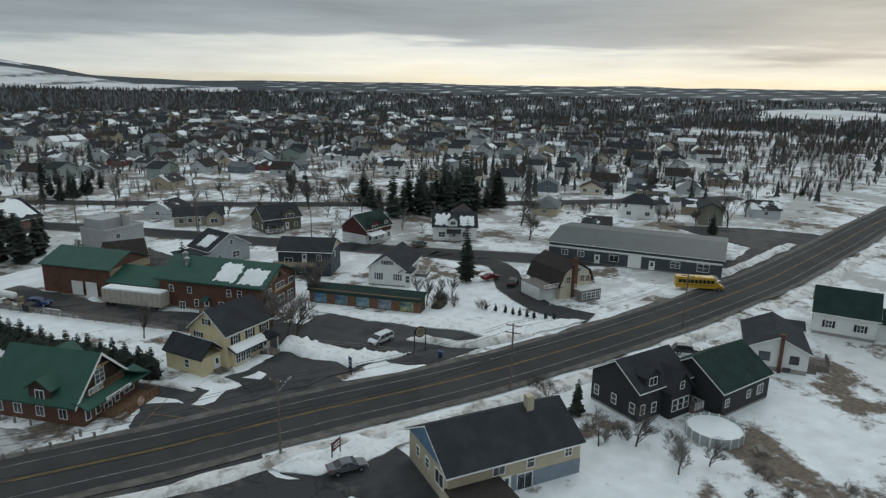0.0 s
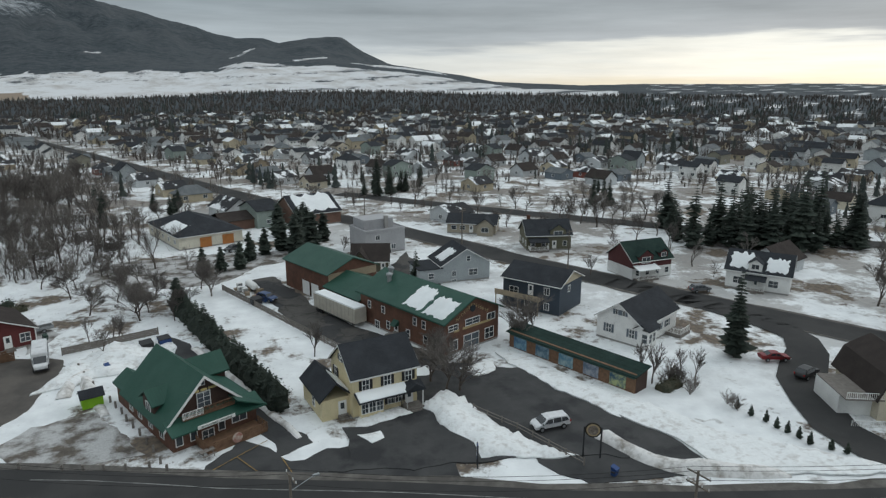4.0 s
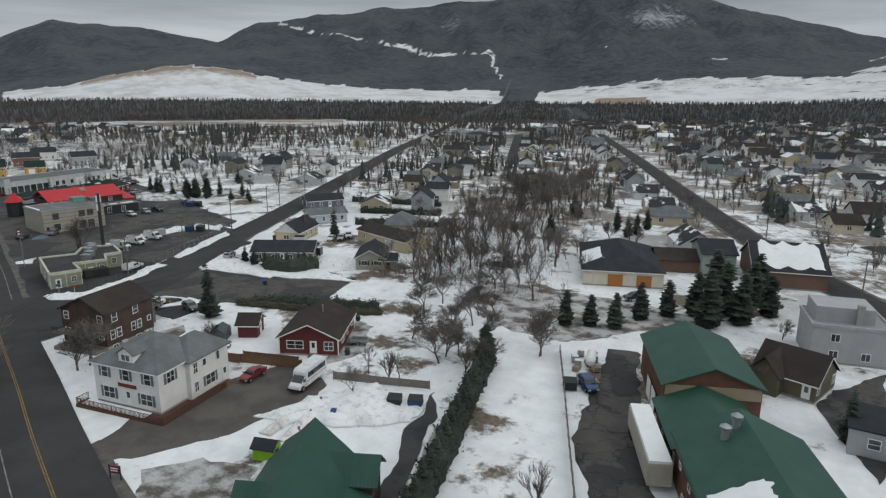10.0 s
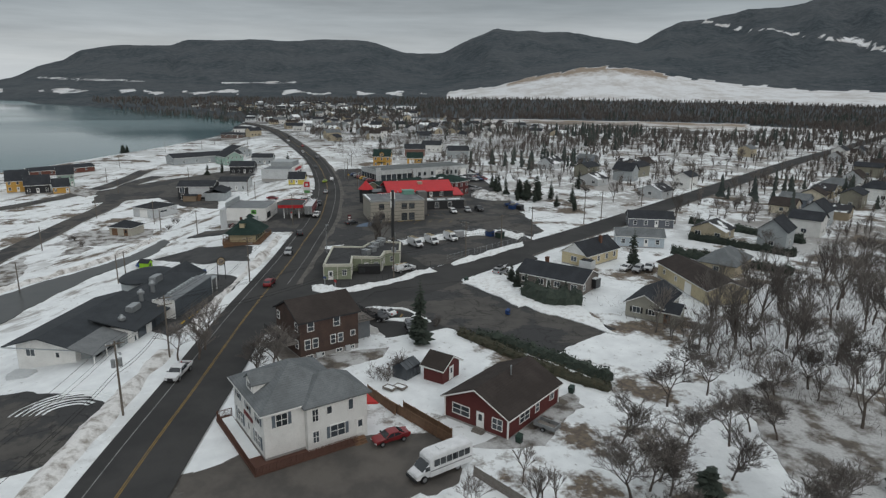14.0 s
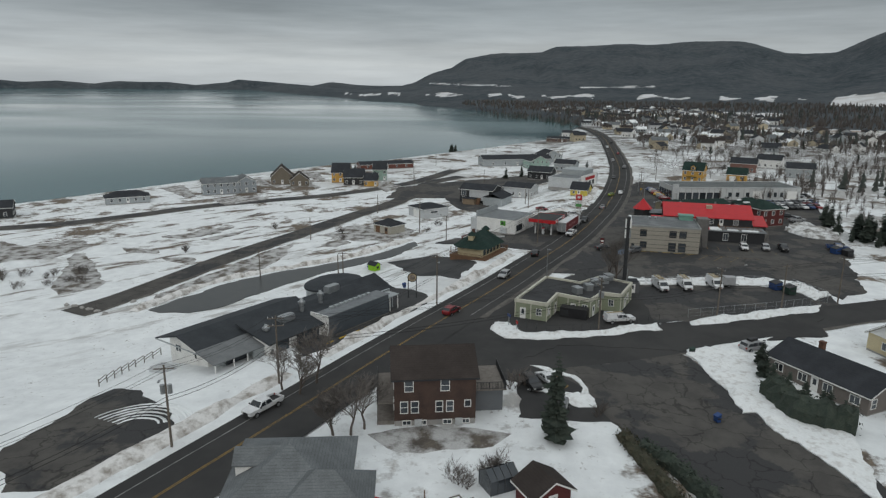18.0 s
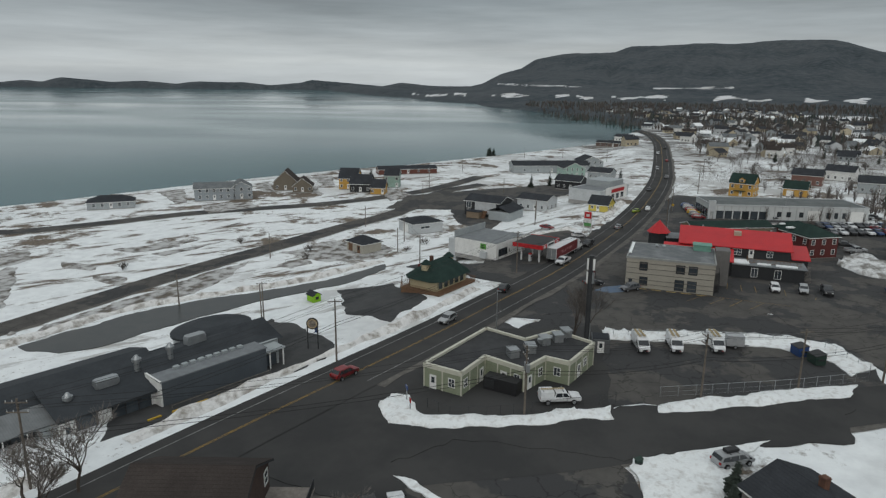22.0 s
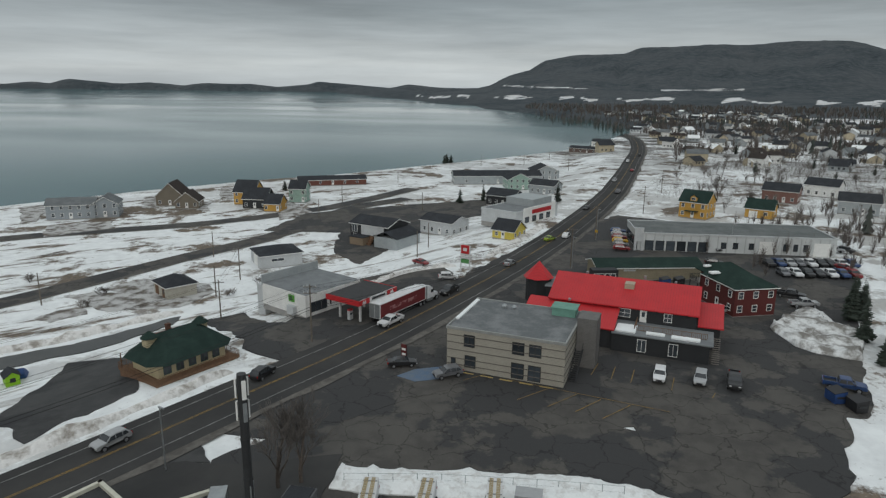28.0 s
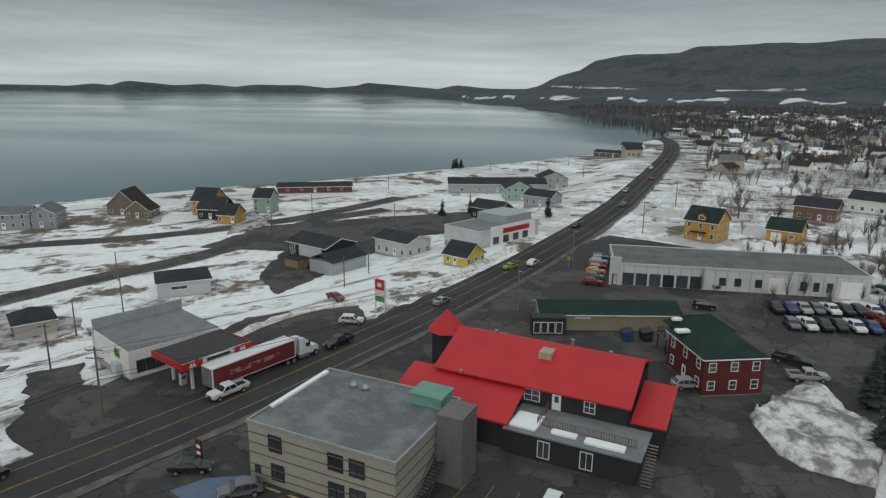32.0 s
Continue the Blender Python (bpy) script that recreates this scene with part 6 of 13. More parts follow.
def brewery():
    x, y, rz, w, d = 13.8, 94.2, -64.5, 22, 12.6
    w, d = 23.0, 12.6
    r = house(x, y, rz, w, d, 6.0, 2.9, "x", BRICK_RED, GREEN_METAL, "red-brick brewery with a green metal gable roof", "brewery", "brewery", over=0.7, fascia=GREEN_METAL)
    windows_on(r, w, d, 0, [(0.12, 4.0, 0.8, 1.2, "sash"), (0.3, 4.0, 0.8, 1.2, "sash"), (0.22, 0.3, 1.2, 2.2, "french"), (0.36, 1.5, 0.8, 1.3, "sash"), (0.46, 0.3, 1.0, 2.1, "door"),
                            (0.68, 4.2, 0.8, 1.3, "sash"), (0.78, 4.2, 0.8, 1.3, "sash"), (0.8, 1.7, 1.0, 1.3, "sash"), (0.9, 1.7, 1.0, 1.3, "sash"), (0.6, 1.5, 0.9, 1.3, "sash")], WHITE_TRIM)
    windows_on(r, w, d, 1, [(0.15, 4.6, 2.0, 0.9, "cross"), (0.5, 4.8, 3.2, 1.0, "cross"), (0.85, 4.6, 1.8, 1.1, "slider"), (0.16, 1.6, 1.6, 1.6, "slider"), (0.48, 1.5, 3.4, 2.2, "cross"), (0.82, 1.7, 2.0, 1.8, "cross")], WHITE_TRIM)
    gold = material("brass_letters", (0.42, 0.33, 0.17), 0.5, grain=0.05)
    bm = bmesh.new()
    tube(bm, (w / 2 - 0.05, 0, 7.0), (w / 2 + 0.08, 0, 7.0), 0.62, n=18)
    part("round_window", bm, GLASS, r)
    word = "MICROBRASSERIE"
    for i, ch in enumerate(word):
        a = (i - (len(word) - 1) / 2) / len(word)
        writing(ch, 0.75, gold, r, pose(w / 2 + 0.05, a * 7.6, 7.15 - abs(a) * 4.2 + 0.35, 90, 0, 90), "letter")
    for a, b in ((-4.2, -3.1), (-2.3, 4.2)):
        part("name_bar", boxes((w / 2 + 0.03, a, 3.76, w / 2 + 0.1, b, 4.14)), gold, r, "brass lettering")
    for i, (px, py) in enumerate(((-7.5, -2.6), (-8.8, -1.2))):
        bm = bmesh.new()
        zz = 8.9 - 2.9 * abs(py) / 6.3
        tube(bm, (px, py, zz - 0.4), (px, py, zz + 1.3), 0.42, n=12)
        tube(bm, (px, py, zz + 1.3), (px, py, zz + 1.45), 0.62, n=12)
        tube(bm, (px, py, zz + 1.6), (px, py, zz + 1.9), 0.62, 0.15, n=12)
        tube(bm, (px, py, zz + 1.45), (px, py, zz + 1.6), 0.36, n=12)
        part("roof_vent", bm, STEEL, r, "galvanised roof vent")
    snow_sheet(r, w, d, 6.0, 2.9, "x", 0.52, 0.72, 0.18, 0.95, -1, 2.0)
    snow_sheet(r, w, d, 6.0, 2.9, "x", 0.76, 0.98, 0.35, 1.0, -1, 5.0)
    bm = bmesh.new()
    for i in range(46):
        u = -w / 2 + i * 0.5
        tube(bm, (u, -d / 2 - 0.6, 5.75), (u, -d / 2 - 0.6, 6.05), 0.05, n=4)
    part("snow_guard", bm, DARK_STEEL, r)
    # lower link and the tall rear hall, in line behind
    part("link_wall", boxes((-w / 2 - 12.5, -d / 2 + 0.3, -0.8, -w / 2, d / 2 - 2.5, 3.9)), BRICK_RED, r)
    bm = bmesh.new()
    profile(bm, [(-d / 2 - 0.5, 3.75), (-0.9, 6.0), (d / 2 - 1.8, 3.9), (d / 2 - 1.8, 4.1), (-0.9, 6.22), (-d / 2 - 0.5, 3.95)], -w / 2 - 12.5, -w / 2 + 0.1, "x")
    part("link_roof", bm, GREEN_METAL, r)
    part("hall_wall", gable_walls(17, 12, 6.0, 2.4, "x", -0.8), BRICK_RED, r).location = (-w / 2 - 21, 0.6, 0)
    part("hall_roof", roof_mesh(17, 12, 6.0, 2.4, "x", 0.5), GREEN_METAL, r).location = (-w / 2 - 21, 0.6, 0)
    part("hall_gable", boxes((-w / 2 - 12.55, -5.3, 4.4, -w / 2 - 12.4, 6.5, 6.0)), TAN_SIDING, r)
    for u in (-26.5, -23.0, -15.5):
        door(r, pose(-w / 2 + u + 6, -d / 2 + 0.55, 0.1), 2.6, 2.9, WHITE_TRIM, "garage_door")
    for u in (-1.5, -8.0):
        window(r, pose(-w / 2 + u, -d / 2 + 0.28, 2.0), 1.0, 1.1, "sash")
    bm = bmesh.new()
    box(bm, -1.2, -d / 2 - 2.3, 0, 1.6, -d / 2 - 0.1, 1.0)
    part("loading_steps", bm, GREY_WOOD, r)
    aw = bmesh.new()
    profile(aw, [(-d / 2 - 1.1, 2.2), (-d / 2, 3.1), (-d / 2, 2.2)], -1.6, -0.2, "x")
    part("awning", aw, GREEN_METAL, r, "green canvas awning")


brewery()


def trailer_box(x, y, rz, w, l, h, label, z=None):
    r = thing("storage_trailer", x, y, land_at(x, y) if z is None else z, rz, label, "trailer")
    part("body", boxes((-l / 2, -w / 2, 0.9, l / 2, w / 2, h)), material("cream_panel", (0.50, 0.47, 0.40), 0.6, (0.40, 0.37, 0.32), 0.7, stripes=1.2, axis="X", grain=0.1), r)
    bm = bmesh.new()
    box(bm, -l / 2 + 0.1, -w / 2 + 0.1, h, l / 2 - 0.1, w / 2 - 0.1, h + 0.28)
    bmesh.ops.bevel(bm, geom=bm.edges[:], offset=0.1, segments=1)
    part("roof_snow", bm, SNOW, r, "snow on the trailer roof")
    for s in (-1, 1):
        for u in (-l / 2 + 1.2, -l / 2 + 2.4):
            bm = bmesh.new()
            tube(bm, (u, s * (w / 2 - 0.3), 0.5), (u, s * (w / 2), 0.5), 0.5, n=14)
            part("wheel", bm, RUBBER, r)
    part("landing_leg", boxes((l / 2 - 2, -0.6, -0.1, l / 2 - 1.8, 0.6, 0.95)), DARK_STEEL, r)


trailer_box(-0.5, 104.6, -63.5, 2.6, 13.5, 3.6, "long cream storage trailer with snow on its roof beside the brewery")


def mural_building():
    x, y, rz, w, d = 31.6, 72.6, -64.2, 23.8, 3.2
    r = thing("mural_building", x, y, land_at(x, y), rz, "long low brown shed with blue painted wall panels", "shed")
    part("wall", boxes((-w / 2, -d / 2, -0.5, w / 2, d / 2, 2.9)), BROWN_WOOD, r)
    bm = bmesh.new()
    profile(bm, [(-d / 2 - 0.5, 2.6), (d / 2 + 0.3, 3.25), (d / 2 + 0.3, 3.4), (-d / 2 - 0.5, 2.75)], -w / 2 - 0.4, w / 2 + 0.4, "x")
    part("roof", bm, GREEN_SHINGLE, r)
    part("frieze", boxes((-w / 2 + 0.1, -d / 2 - 0.05, 2.15, w / 2 - 0.1, -d / 2, 2.6)), material("dark_teal", (0.035, 0.085, 0.075), 0.6), r)
    art = (((0.06, 0.14, 0.24), (0.20, 0.34, 0.42)), ((0.04, 0.10, 0.16), (0.22, 0.30, 0.34)), ((0.08, 0.20, 0.28), (0.32, 0.42, 0.44)), ((0.10, 0.14, 0.20), (0.34, 0.36, 0.40)), ((0.03, 0.08, 0.13), (0.40, 0.44, 0.22)))
    for i, (a, b) in enumerate(art):
        u = (-0.40 + i * 0.195) * w
        p = part("painted_panel", boxes((-1.35, -0.07, -0.95, 1.35, 0.0, 0.95)), material("mural_%s" % "abcde"[i], a, 0.5, b, 0.7, (0.42, 0.6), grain=0.1), r, "blue painted mural panel")
        p.matrix_basis = pose(u, -d / 2 - 0.01, 1.15)
    part("end_wall", boxes((w / 2, -d / 2 + 0.2, -0.5, w / 2 + 0.06, d / 2 - 0.2, 2.6)), BROWN_SIDING, r)
    return r


mural_building()


# ---- the other houses near the road ----
def auto_windows(r, w, d, storeys=1, trim=None, shutter=None, door_side=0, base=0.5, lift_z=2.75, size=(0.95, 1.25), sides=(0, 1, 2, 3)):
    """Evenly set windows on every wall, and one door."""
    for s in sides:
        length = w if s % 2 == 0 else d
        n = max(2, min(5, int(length / 2.9)))
        for f in range(storeys):
            sp = row(n, base + 1.35 + f * lift_z, *size, "sash" if n > 2 else "slider", 0.14, 0.86)
            if s == door_side and f == 0:
                k = n // 2
                u = sp[k][0]
                sp[k] = (u, base, 0.95, 2.05, "door")
            windows_on(r, w, d, s, sp, trim, shutter)


def porch(r, w, d, x0, x1, depth=1.8, floor=0.5, roof=None, rail=None, top=2.6, side=0, post=True):
    """A roofed porch on the front wall between x0 and x1."""
    y = -d / 2
    part("porch_floor", boxes((x0, y - depth, -0.4, x1, y, floor)), GREY_WOOD, r)
    railing(r, [(x0, y - 0.05), (x0, y - depth), (x1, y - depth), (x1, y - 0.05)], 0.9, rail or WHITE_TRIM, 0.25, floor)
    if roof:
        bm = bmesh.new()
        profile(bm, [(y - depth - 0.3, top), (y, top + 0.7), (y, top + 0.85), (y - depth - 0.3, top + 0.15)], x0 - 0.2, x1 + 0.2, "x")
        part("porch_roof", bm, roof, r)
        if post:
            for px in (x0 + 0.1, x1 - 0.1):
                part("porch_post", boxes((px - 0.06, y - depth + 0.02, floor, px + 0.06, y - depth + 0.14, top + 0.1)), rail or WHITE_TRIM, r)
    steps(r, pose((x0 + x1) / 2, y - depth, 0), 1.2, 3)


def dormer(r, x, y0, y1, z0, z1, w, wall, roof, trim=None, face=0):
    """A gabled dormer whose face looks to -y at y0, reaching back to y1."""
    bm = bmesh.new()
    profile(bm, [(x - w / 2, z0), (x + w / 2, z0), (x + w / 2, z1), (x, z1 + w * 0.35), (x - w / 2, z1)], y0, y1, "y")
    part("dormer", bm, wall, r)
    bm = bmesh.new()
    a, t = w / 2 + 0.25, z1 + w * 0.35 + 0.05
    lo = t - (a) * 0.7
    profile(bm, [(x - a, lo), (x, t), (x + a, lo), (x + a, lo + 0.14), (x, t + 0.16), (x - a, lo + 0.14)], y0 - 0.25, y1, "y")
    part("dormer_roof", bm, roof, r)
    window(r, pose(x, y0 - 0.02, (z0 + z1) / 2 + 0.15), w * 0.55, (z1 - z0) * 0.6, "slider", trim)


def near_houses():
    # beige house by the road, with a blue gable and a walk-out basement
    x, y, rz, w, d = 2.4, 19.2, -23.9, 16.3, 11
    r = house(x, y, rz, 17.0, 10.5, 4.1, 3.0, "x", BEIGE_SIDING, BLACK_SHINGLE, "beige bungalow with a blue gable and a cream chimney")
    w, d = 17.0, 10.5
    part("gable_panel", gable_walls(0.08, d - 0.3, 4.15, 2.85, "x", 4.1), material("blue_gable_boards", (0.10, 0.19, 0.30), 0.6, stripes=0.15, grain=0.1), r).location = (-w / 2 - 0.05, 0, 0)
    part("basement_wall", boxes((-w / 2 + 4, -d / 2 - 0.05, -0.6, w / 2 + 0.05, -d / 2, 1.9)), material("blue_grey_render", (0.22, 0.26, 0.31), 0.8, grain=0.1), r)
    windows_on(r, w, d, 0, [(0.36, 3.1, 1.4, 1.0, "slider"), (0.6, 3.2, 0.9, 1.4, "sash"), (0.9, 3.2, 0.9, 1.1, "cross"), (0.42, 0.0, 0.95, 2.05, "door"), (0.56, 0.95, 1.9, 1.9, "slider"), (0.33, 1.1, 0.8, 0.9, "plain")])
    windows_on(r, w, d, 3, [(0.25, 2.6, 0.8, 1.1, "sash"), (0.8, 2.5, 2.0, 1.6, "slider"), (0.5, 2.6, 0.9, 1.1, "sash")])
    chimney(r, 4.2, -0.6, 5.5, 8.6, material("cream_brick", (0.52, 0.46, 0.34), 0.85, stripes=0.09, grain=0.2), 0.9)
    part("garage_roof", boxes((-w / 2 - 0.3, -d / 2 - 5.6, 2.2, -w / 2 + 6.2, -d / 2 + 0.3, 2.42)), BROWN_SHINGLE, r)
    part("garage_wall", boxes((-w / 2 + 0.2, -d / 2 - 5.2, -0.6, -w / 2 + 5.8, -d / 2, 2.2)), BEIGE_SIDING, r)
    door(r, pose(-w / 2 + 3.0, -d / 2 - 5.22, 0), 3.2, 2.1, WHITE_TRIM, "garage_door")
    # two dark houses
    r = house(29.4, 13.3, -17, 12.5, 10.0, 4.9, 3.0, "x", BLACK_SIDING, BLACK_SHINGLE, "charcoal house with white-trimmed dormer and bay windows")
    r.scale = (0.82, 0.86, 0.95)
    windows_on(r, 12.5, 10, 0, [(0.08, 2.0, 0.9, 1.4, "sash"), (0.3, 1.8, 1.0, 1.4, "sash"), (0.9, 2.2, 1.0, 1.6, "sash")])
    windows_on(r, 12.5, 10, 3, row(3, 2.0, 0.9, 1.4))
    dormer(r, -3.0, -4.8, 0, 4.8, 6.6, 3.2, BLACK_SIDING, BLACK_SHINGLE)
    bm = bmesh.new()
    profile(bm, [(-0.5, -0.5), (4.6, -0.5), (4.6, 4.2), (2.05, 6.6), (-0.5, 4.2)], -6.6, 0, "y")
    part("front_wing", bm, BLACK_SIDING, r)
    bm = bmesh.new()
    profile(bm, [(-1.0, 3.9), (2.05, 6.75), (5.1, 3.9), (5.1, 4.1), (2.05, 6.97), (-1.0, 4.1)], -7.1, 0, "y")
    part("front_wing_roof", bm, BLACK_SHINGLE, r)
    for i in range(3):
        window(r, pose(0.6 + i * 1.45, -6.63, 2.0), 1.1, 1.7, "sash")
    window(r, pose(2.05, -6.63, 4.9), 0.9, 1.0, "sash")
    railing(r, [(4.7, -7.6), (7.0, -7.6), (7.0, -4)], 1.0, WHITE_TRIM, 0.2, 0.6, "deck_rail")
    part("deck", boxes((4.6, -7.7, -0.3, 7.1, -4.9, 0.6)), GREY_WOOD, r)
    r = house(39.2, 6.2, -15, 13.5, 11.5, 4.2, 3.4, "x", BLACK_SIDING, GREEN_SHINGLE, "dark house with a broad green-black roof and white gable trim")
    r.scale = (0.85, 0.88, 0.95)
    windows_on(r, 13.5, 11.5, 0, [(0.1, 2.2, 1.0, 1.1, "cross"), (0.55, 2.2, 1.0, 1.1, "sash"), (0.8, 2.2, 1.6, 1.4, "slider")])
    windows_on(r, 13.5, 11.5, 1, [(0.25, 1.9, 1.2, 1.4, "slider"), (0.6, 1.9, 1.6, 1.7, "french"), (0.5, 5.2, 0.9, 0.9, "plain")])
    # white bungalow and the white house beyond
    x, y, rz, w, d = 60, 3.5, -70.6, 8, 12
    r = house(x, y, rz, 9.0, 12.0, 3.7, 2.1, "y", WHITE_SIDING, BLACK_SHINGLE, "white bungalow with a dark roof and a small deck", base=0.9)
    windows_on(r, 9.0, 12, 0, [(0.3, 2.4, 1.5, 1.3, "slider"), (0.78, 2.3, 1.2, 1.2, "slider"), (0.28, 0.55, 0.9, 0.5, "slider"), (0.68, 0.55, 0.9, 0.5, "slider")], BLACK_SHUTTER)
    windows_on(r, 9.0, 12, 1, [(0.3, 2.3, 1.0, 1.2, "sash"), (0.7, 0.9, 0.95, 2.05, "door")])
    windows_on(r, 9.0, 12, 3, row(3, 2.3))
    chimney(r, 0.5, -6.3, 0, 6.5, BRICK_RED, 0.5)
    part("deck", boxes((4.6, -3.5, -0.2, 8.0, 0.5, 1.0)), GREY_WOOD, r)
    railing(r, [(4.7, -3.4), (7.9, -3.4), (7.9, 0.4)], 1.0, GREY_WOOD, 0.2, 1.0)
    steps(r, pose(5.4, -3.5, 0), 1.3, 5)
    r = house(71.5, 4.5, -72, 5.5, 4.5, 2.5, 0.8, "x", WHITE_SIDING, BLACK_SHINGLE, "small white garden shed with a dark roof", "shed", "shed", base=0.1)
    windows_on(r, 5.5, 4.5, 0, [(0.3, 1.5, 0.8, 0.9, "slider"), (0.7, 0.1, 1.6, 2.0, "garage")])
    x, y, rz, w, d = 83.2, -2.9, -78.9, 7.7, 10
    r = house(x, y, rz, 10.0, 9.0, 4.3, 3.6, "x", WHITE_SIDING, GREEN_SHINGLE, "white house with a dark green roof and black shutters", base=0.7)
    windows_on(r, 10.0, 9, 0, [(0.25, 2.2, 1.0, 1.3, "cross"), (0.75, 2.2, 1.0, 1.3, "cross")], None, BLACK_SHUTTER)
    windows_on(r, 10.0, 9, 3, [(0.5, 2.2, 1.0, 1.3, "cross"), (0.5, 5.5, 0.9, 1.1, "cross")], None, BLACK_SHUTTER)
    r2 = part("wing_wall", gable_walls(7, 6, 3.2, 1.7, "x", -0.5), WHITE_SIDING, r)
    r2.location = (7.5, 1.0, 0)
    part("wing_roof", roof_mesh(7, 6, 3.2, 1.7, "x"), GREEN_SHINGLE, r).location = (7.5, 1.0, 0)
    window(r, pose(8.2, -2.03, 1.9), 1.9, 1.2, "cross")
    # gambrel house
    x, y, rz, w, d = 67.4, 49, -21.1, 8.9, 11
    r = thing("house", x, y, land_at(x, y), rz, "cream gambrel-roofed house with a stone porch and brick chimney", "house")
    g = [(-4.2, -0.6), (4.2, -0.6), (4.2, 3.0), (3.2, 5.8), (0, 7.6), (-3.2, 5.8), (-4.2, 3.0)]
    bm = bmesh.new()
    profile(bm, g, -5.5, 5.5, "y")
    part("wall", bm, siding("cream", (0.62, 0.56, 0.44)), r)
    bm = bmesh.new()
    profile(bm, [(-4.7, 2.7), (-3.3, 5.95), (0, 7.8), (3.3, 5.95), (4.7, 2.7), (4.85, 2.85), (3.45, 6.1), (0, 8.02), (-3.45, 6.1), (-4.85, 2.85)], -5.9, 5.9, "y")
    part("roof", bm, BROWN_SHINGLE, r)
    chimney(r, -0.9, -5.9, 0, 9.0, BRICK_RED, 0.9)
    for px, pz in ((-2.2, 4.2), (1.6, 4.2), (0.6, 6.2), (2.9, 4.0)):
        window(r, pose(px, -5.53, pz), 0.9, 1.3 if pz < 6 else 0.8, "cross", None, material("peach_shutter", (0.55, 0.36, 0.22), 0.6) if pz < 6 else None)
    part("porch_wall", boxes((-1.2, -8.6, -0.6, 4.2, -5.5, 2.5)), material("grey_stone", (0.22, 0.20, 0.19), 0.9, (0.14, 0.13, 0.125), 1.8, (0.42, 0.58), bump=0.6, bump_scale=4, grain=0.3), r)
    railing(r, [(-1.2, -5.6), (-1.2, -8.6), (4.2, -8.6), (4.2, -5.6)], 0.9, WHITE_TRIM, 0.25, 2.6, "balcony_rail")
    part("porch_deck", boxes((-1.3, -8.7, 2.48, 4.3, -5.5, 2.62)), WHITE_TRIM, r)
    for i in range(4):
        window(r, pose(-0.2 + i * 1.15, -8.63, 1.3), 0.95, 1.3, "cross")
    part("side_wing", boxes((-8.5, -4.0, -0.6, -4.2, 2.5, 2.8)), WHITE_SIDING, r)
    part("side_deck", boxes((-8.5, -5.6, 2.8, -3.6, 2.5, 2.95)), GREY_WOOD, r)
    railing(r, [(-8.4, -5.5), (-3.7, -5.5)], 0.9, WHITE_TRIM, 0.25, 2.95)
    railing(r, [(-8.4, -7.5), (-1.4, -7.5)], 0.9, WHITE_TRIM, 0.25, 0.0, "stair_rail")
    # the long grey warehouse with the loading doors
    x, y, rz, w, d = 108.3, 49.2, -73.6, 42.0, 26.0
    r = house(x, y, rz, w, d, 4.6, 1.5, "x", material("dark_blue_panel", (0.05, 0.062, 0.075), 0.6, (0.07, 0.08, 0.09), 0.4, stripes=0.6, axis="X", grain=0.1), material("grey_metal_roof", (0.085, 0.094, 0.096), 0.6, (0.066, 0.073, 0.075), 0.15, stripes=0.9, axis="X", grain=0.15),
              "long low grey warehouse with a shallow metal roof", "warehouse", "warehouse", over=0.5, fascia=WHITE_TRIM)
    windows_on(r, w, d, 0, [(0.1, 2.2, 1.6, 1.3, "slider"), (0.2, 2.2, 1.6, 1.3, "slider"), (0.3, 0.2, 1.2, 2.2, "door"), (0.4, 2.0, 2.2, 1.5, "slider"), (0.52, 0.2, 3.0, 3.0, "garage"), (0.62, 0.2, 1.2, 2.2, "door"), (0.75, 2.2, 2.0, 1.5, "cross"), (0.9, 2.2, 2.6, 1.8, "cross")])
    part("wall_band", boxes((-w / 2 - 0.05, -d / 2 - 0.06, 3.3, w / 2 + 0.05, -d / 2, 3.8)), WHITE_TRIM, r)
    # white house with the bay
    x, y, rz, w, d = 49.1, 82, -61.1, 7.9, 15.4
    r = house(x, y, rz, 8.4, 13.0, 4.0, 2.9, "y", WHITE_SIDING, BLACK_SHINGLE, "white storey-and-a-half house with grey shutters", base=0.5)
    windows_on(r, 8.4, 13, 0, [(0.28, 2.2, 0.9, 1.5, "cross"), (0.8, 2.2, 0.9, 1.4, "cross"), (0.44, 5.4, 0.3, 0.9, "plain"), (0.6, 5.4, 0.3, 0.9, "plain")], None, BLUE_SHUTTER)
    windows_on(r, 8.4, 13, 1, [(0.5, 2.2, 0.9, 1.2, "sash"), (0.72, 2.2, 0.9, 1.2, "sash")], None, BLUE_SHUTTER)
    part("bay_window", boxes((3.0, -6.4, 0.0, 5.4, -3.4, 3.2)), WHITE_SIDING, r)
    for i in range(2):
        window(r, pose(3.7 + i * 1.1, -6.43, 1.9), 0.9, 1.5, "sash")
        window(r, pose(5.43, -5.7 + i * 1.3, 1.9, 0, 0, 90), 0.9, 1.5, "sash")
    bm = bmesh.new()
    profile(bm, [(2.7, 3.2), (4.2, 4.2), (5.7, 3.2), (5.7, 3.35), (4.2, 4.4), (2.7, 3.35)], -6.8, -2.5, "y")
    part("bay_roof", bm, BLACK_SHINGLE, r)
    part("porch_floor", boxes((4.2, 2.5, -0.4, 7.0, 6.4, 0.6)), GREY_WOOD, r)
    railing(r, [(4.3, 2.6), (6.9, 2.6), (6.9, 6.3)], 1.0, WHITE_TRIM, 0.25, 0.6)
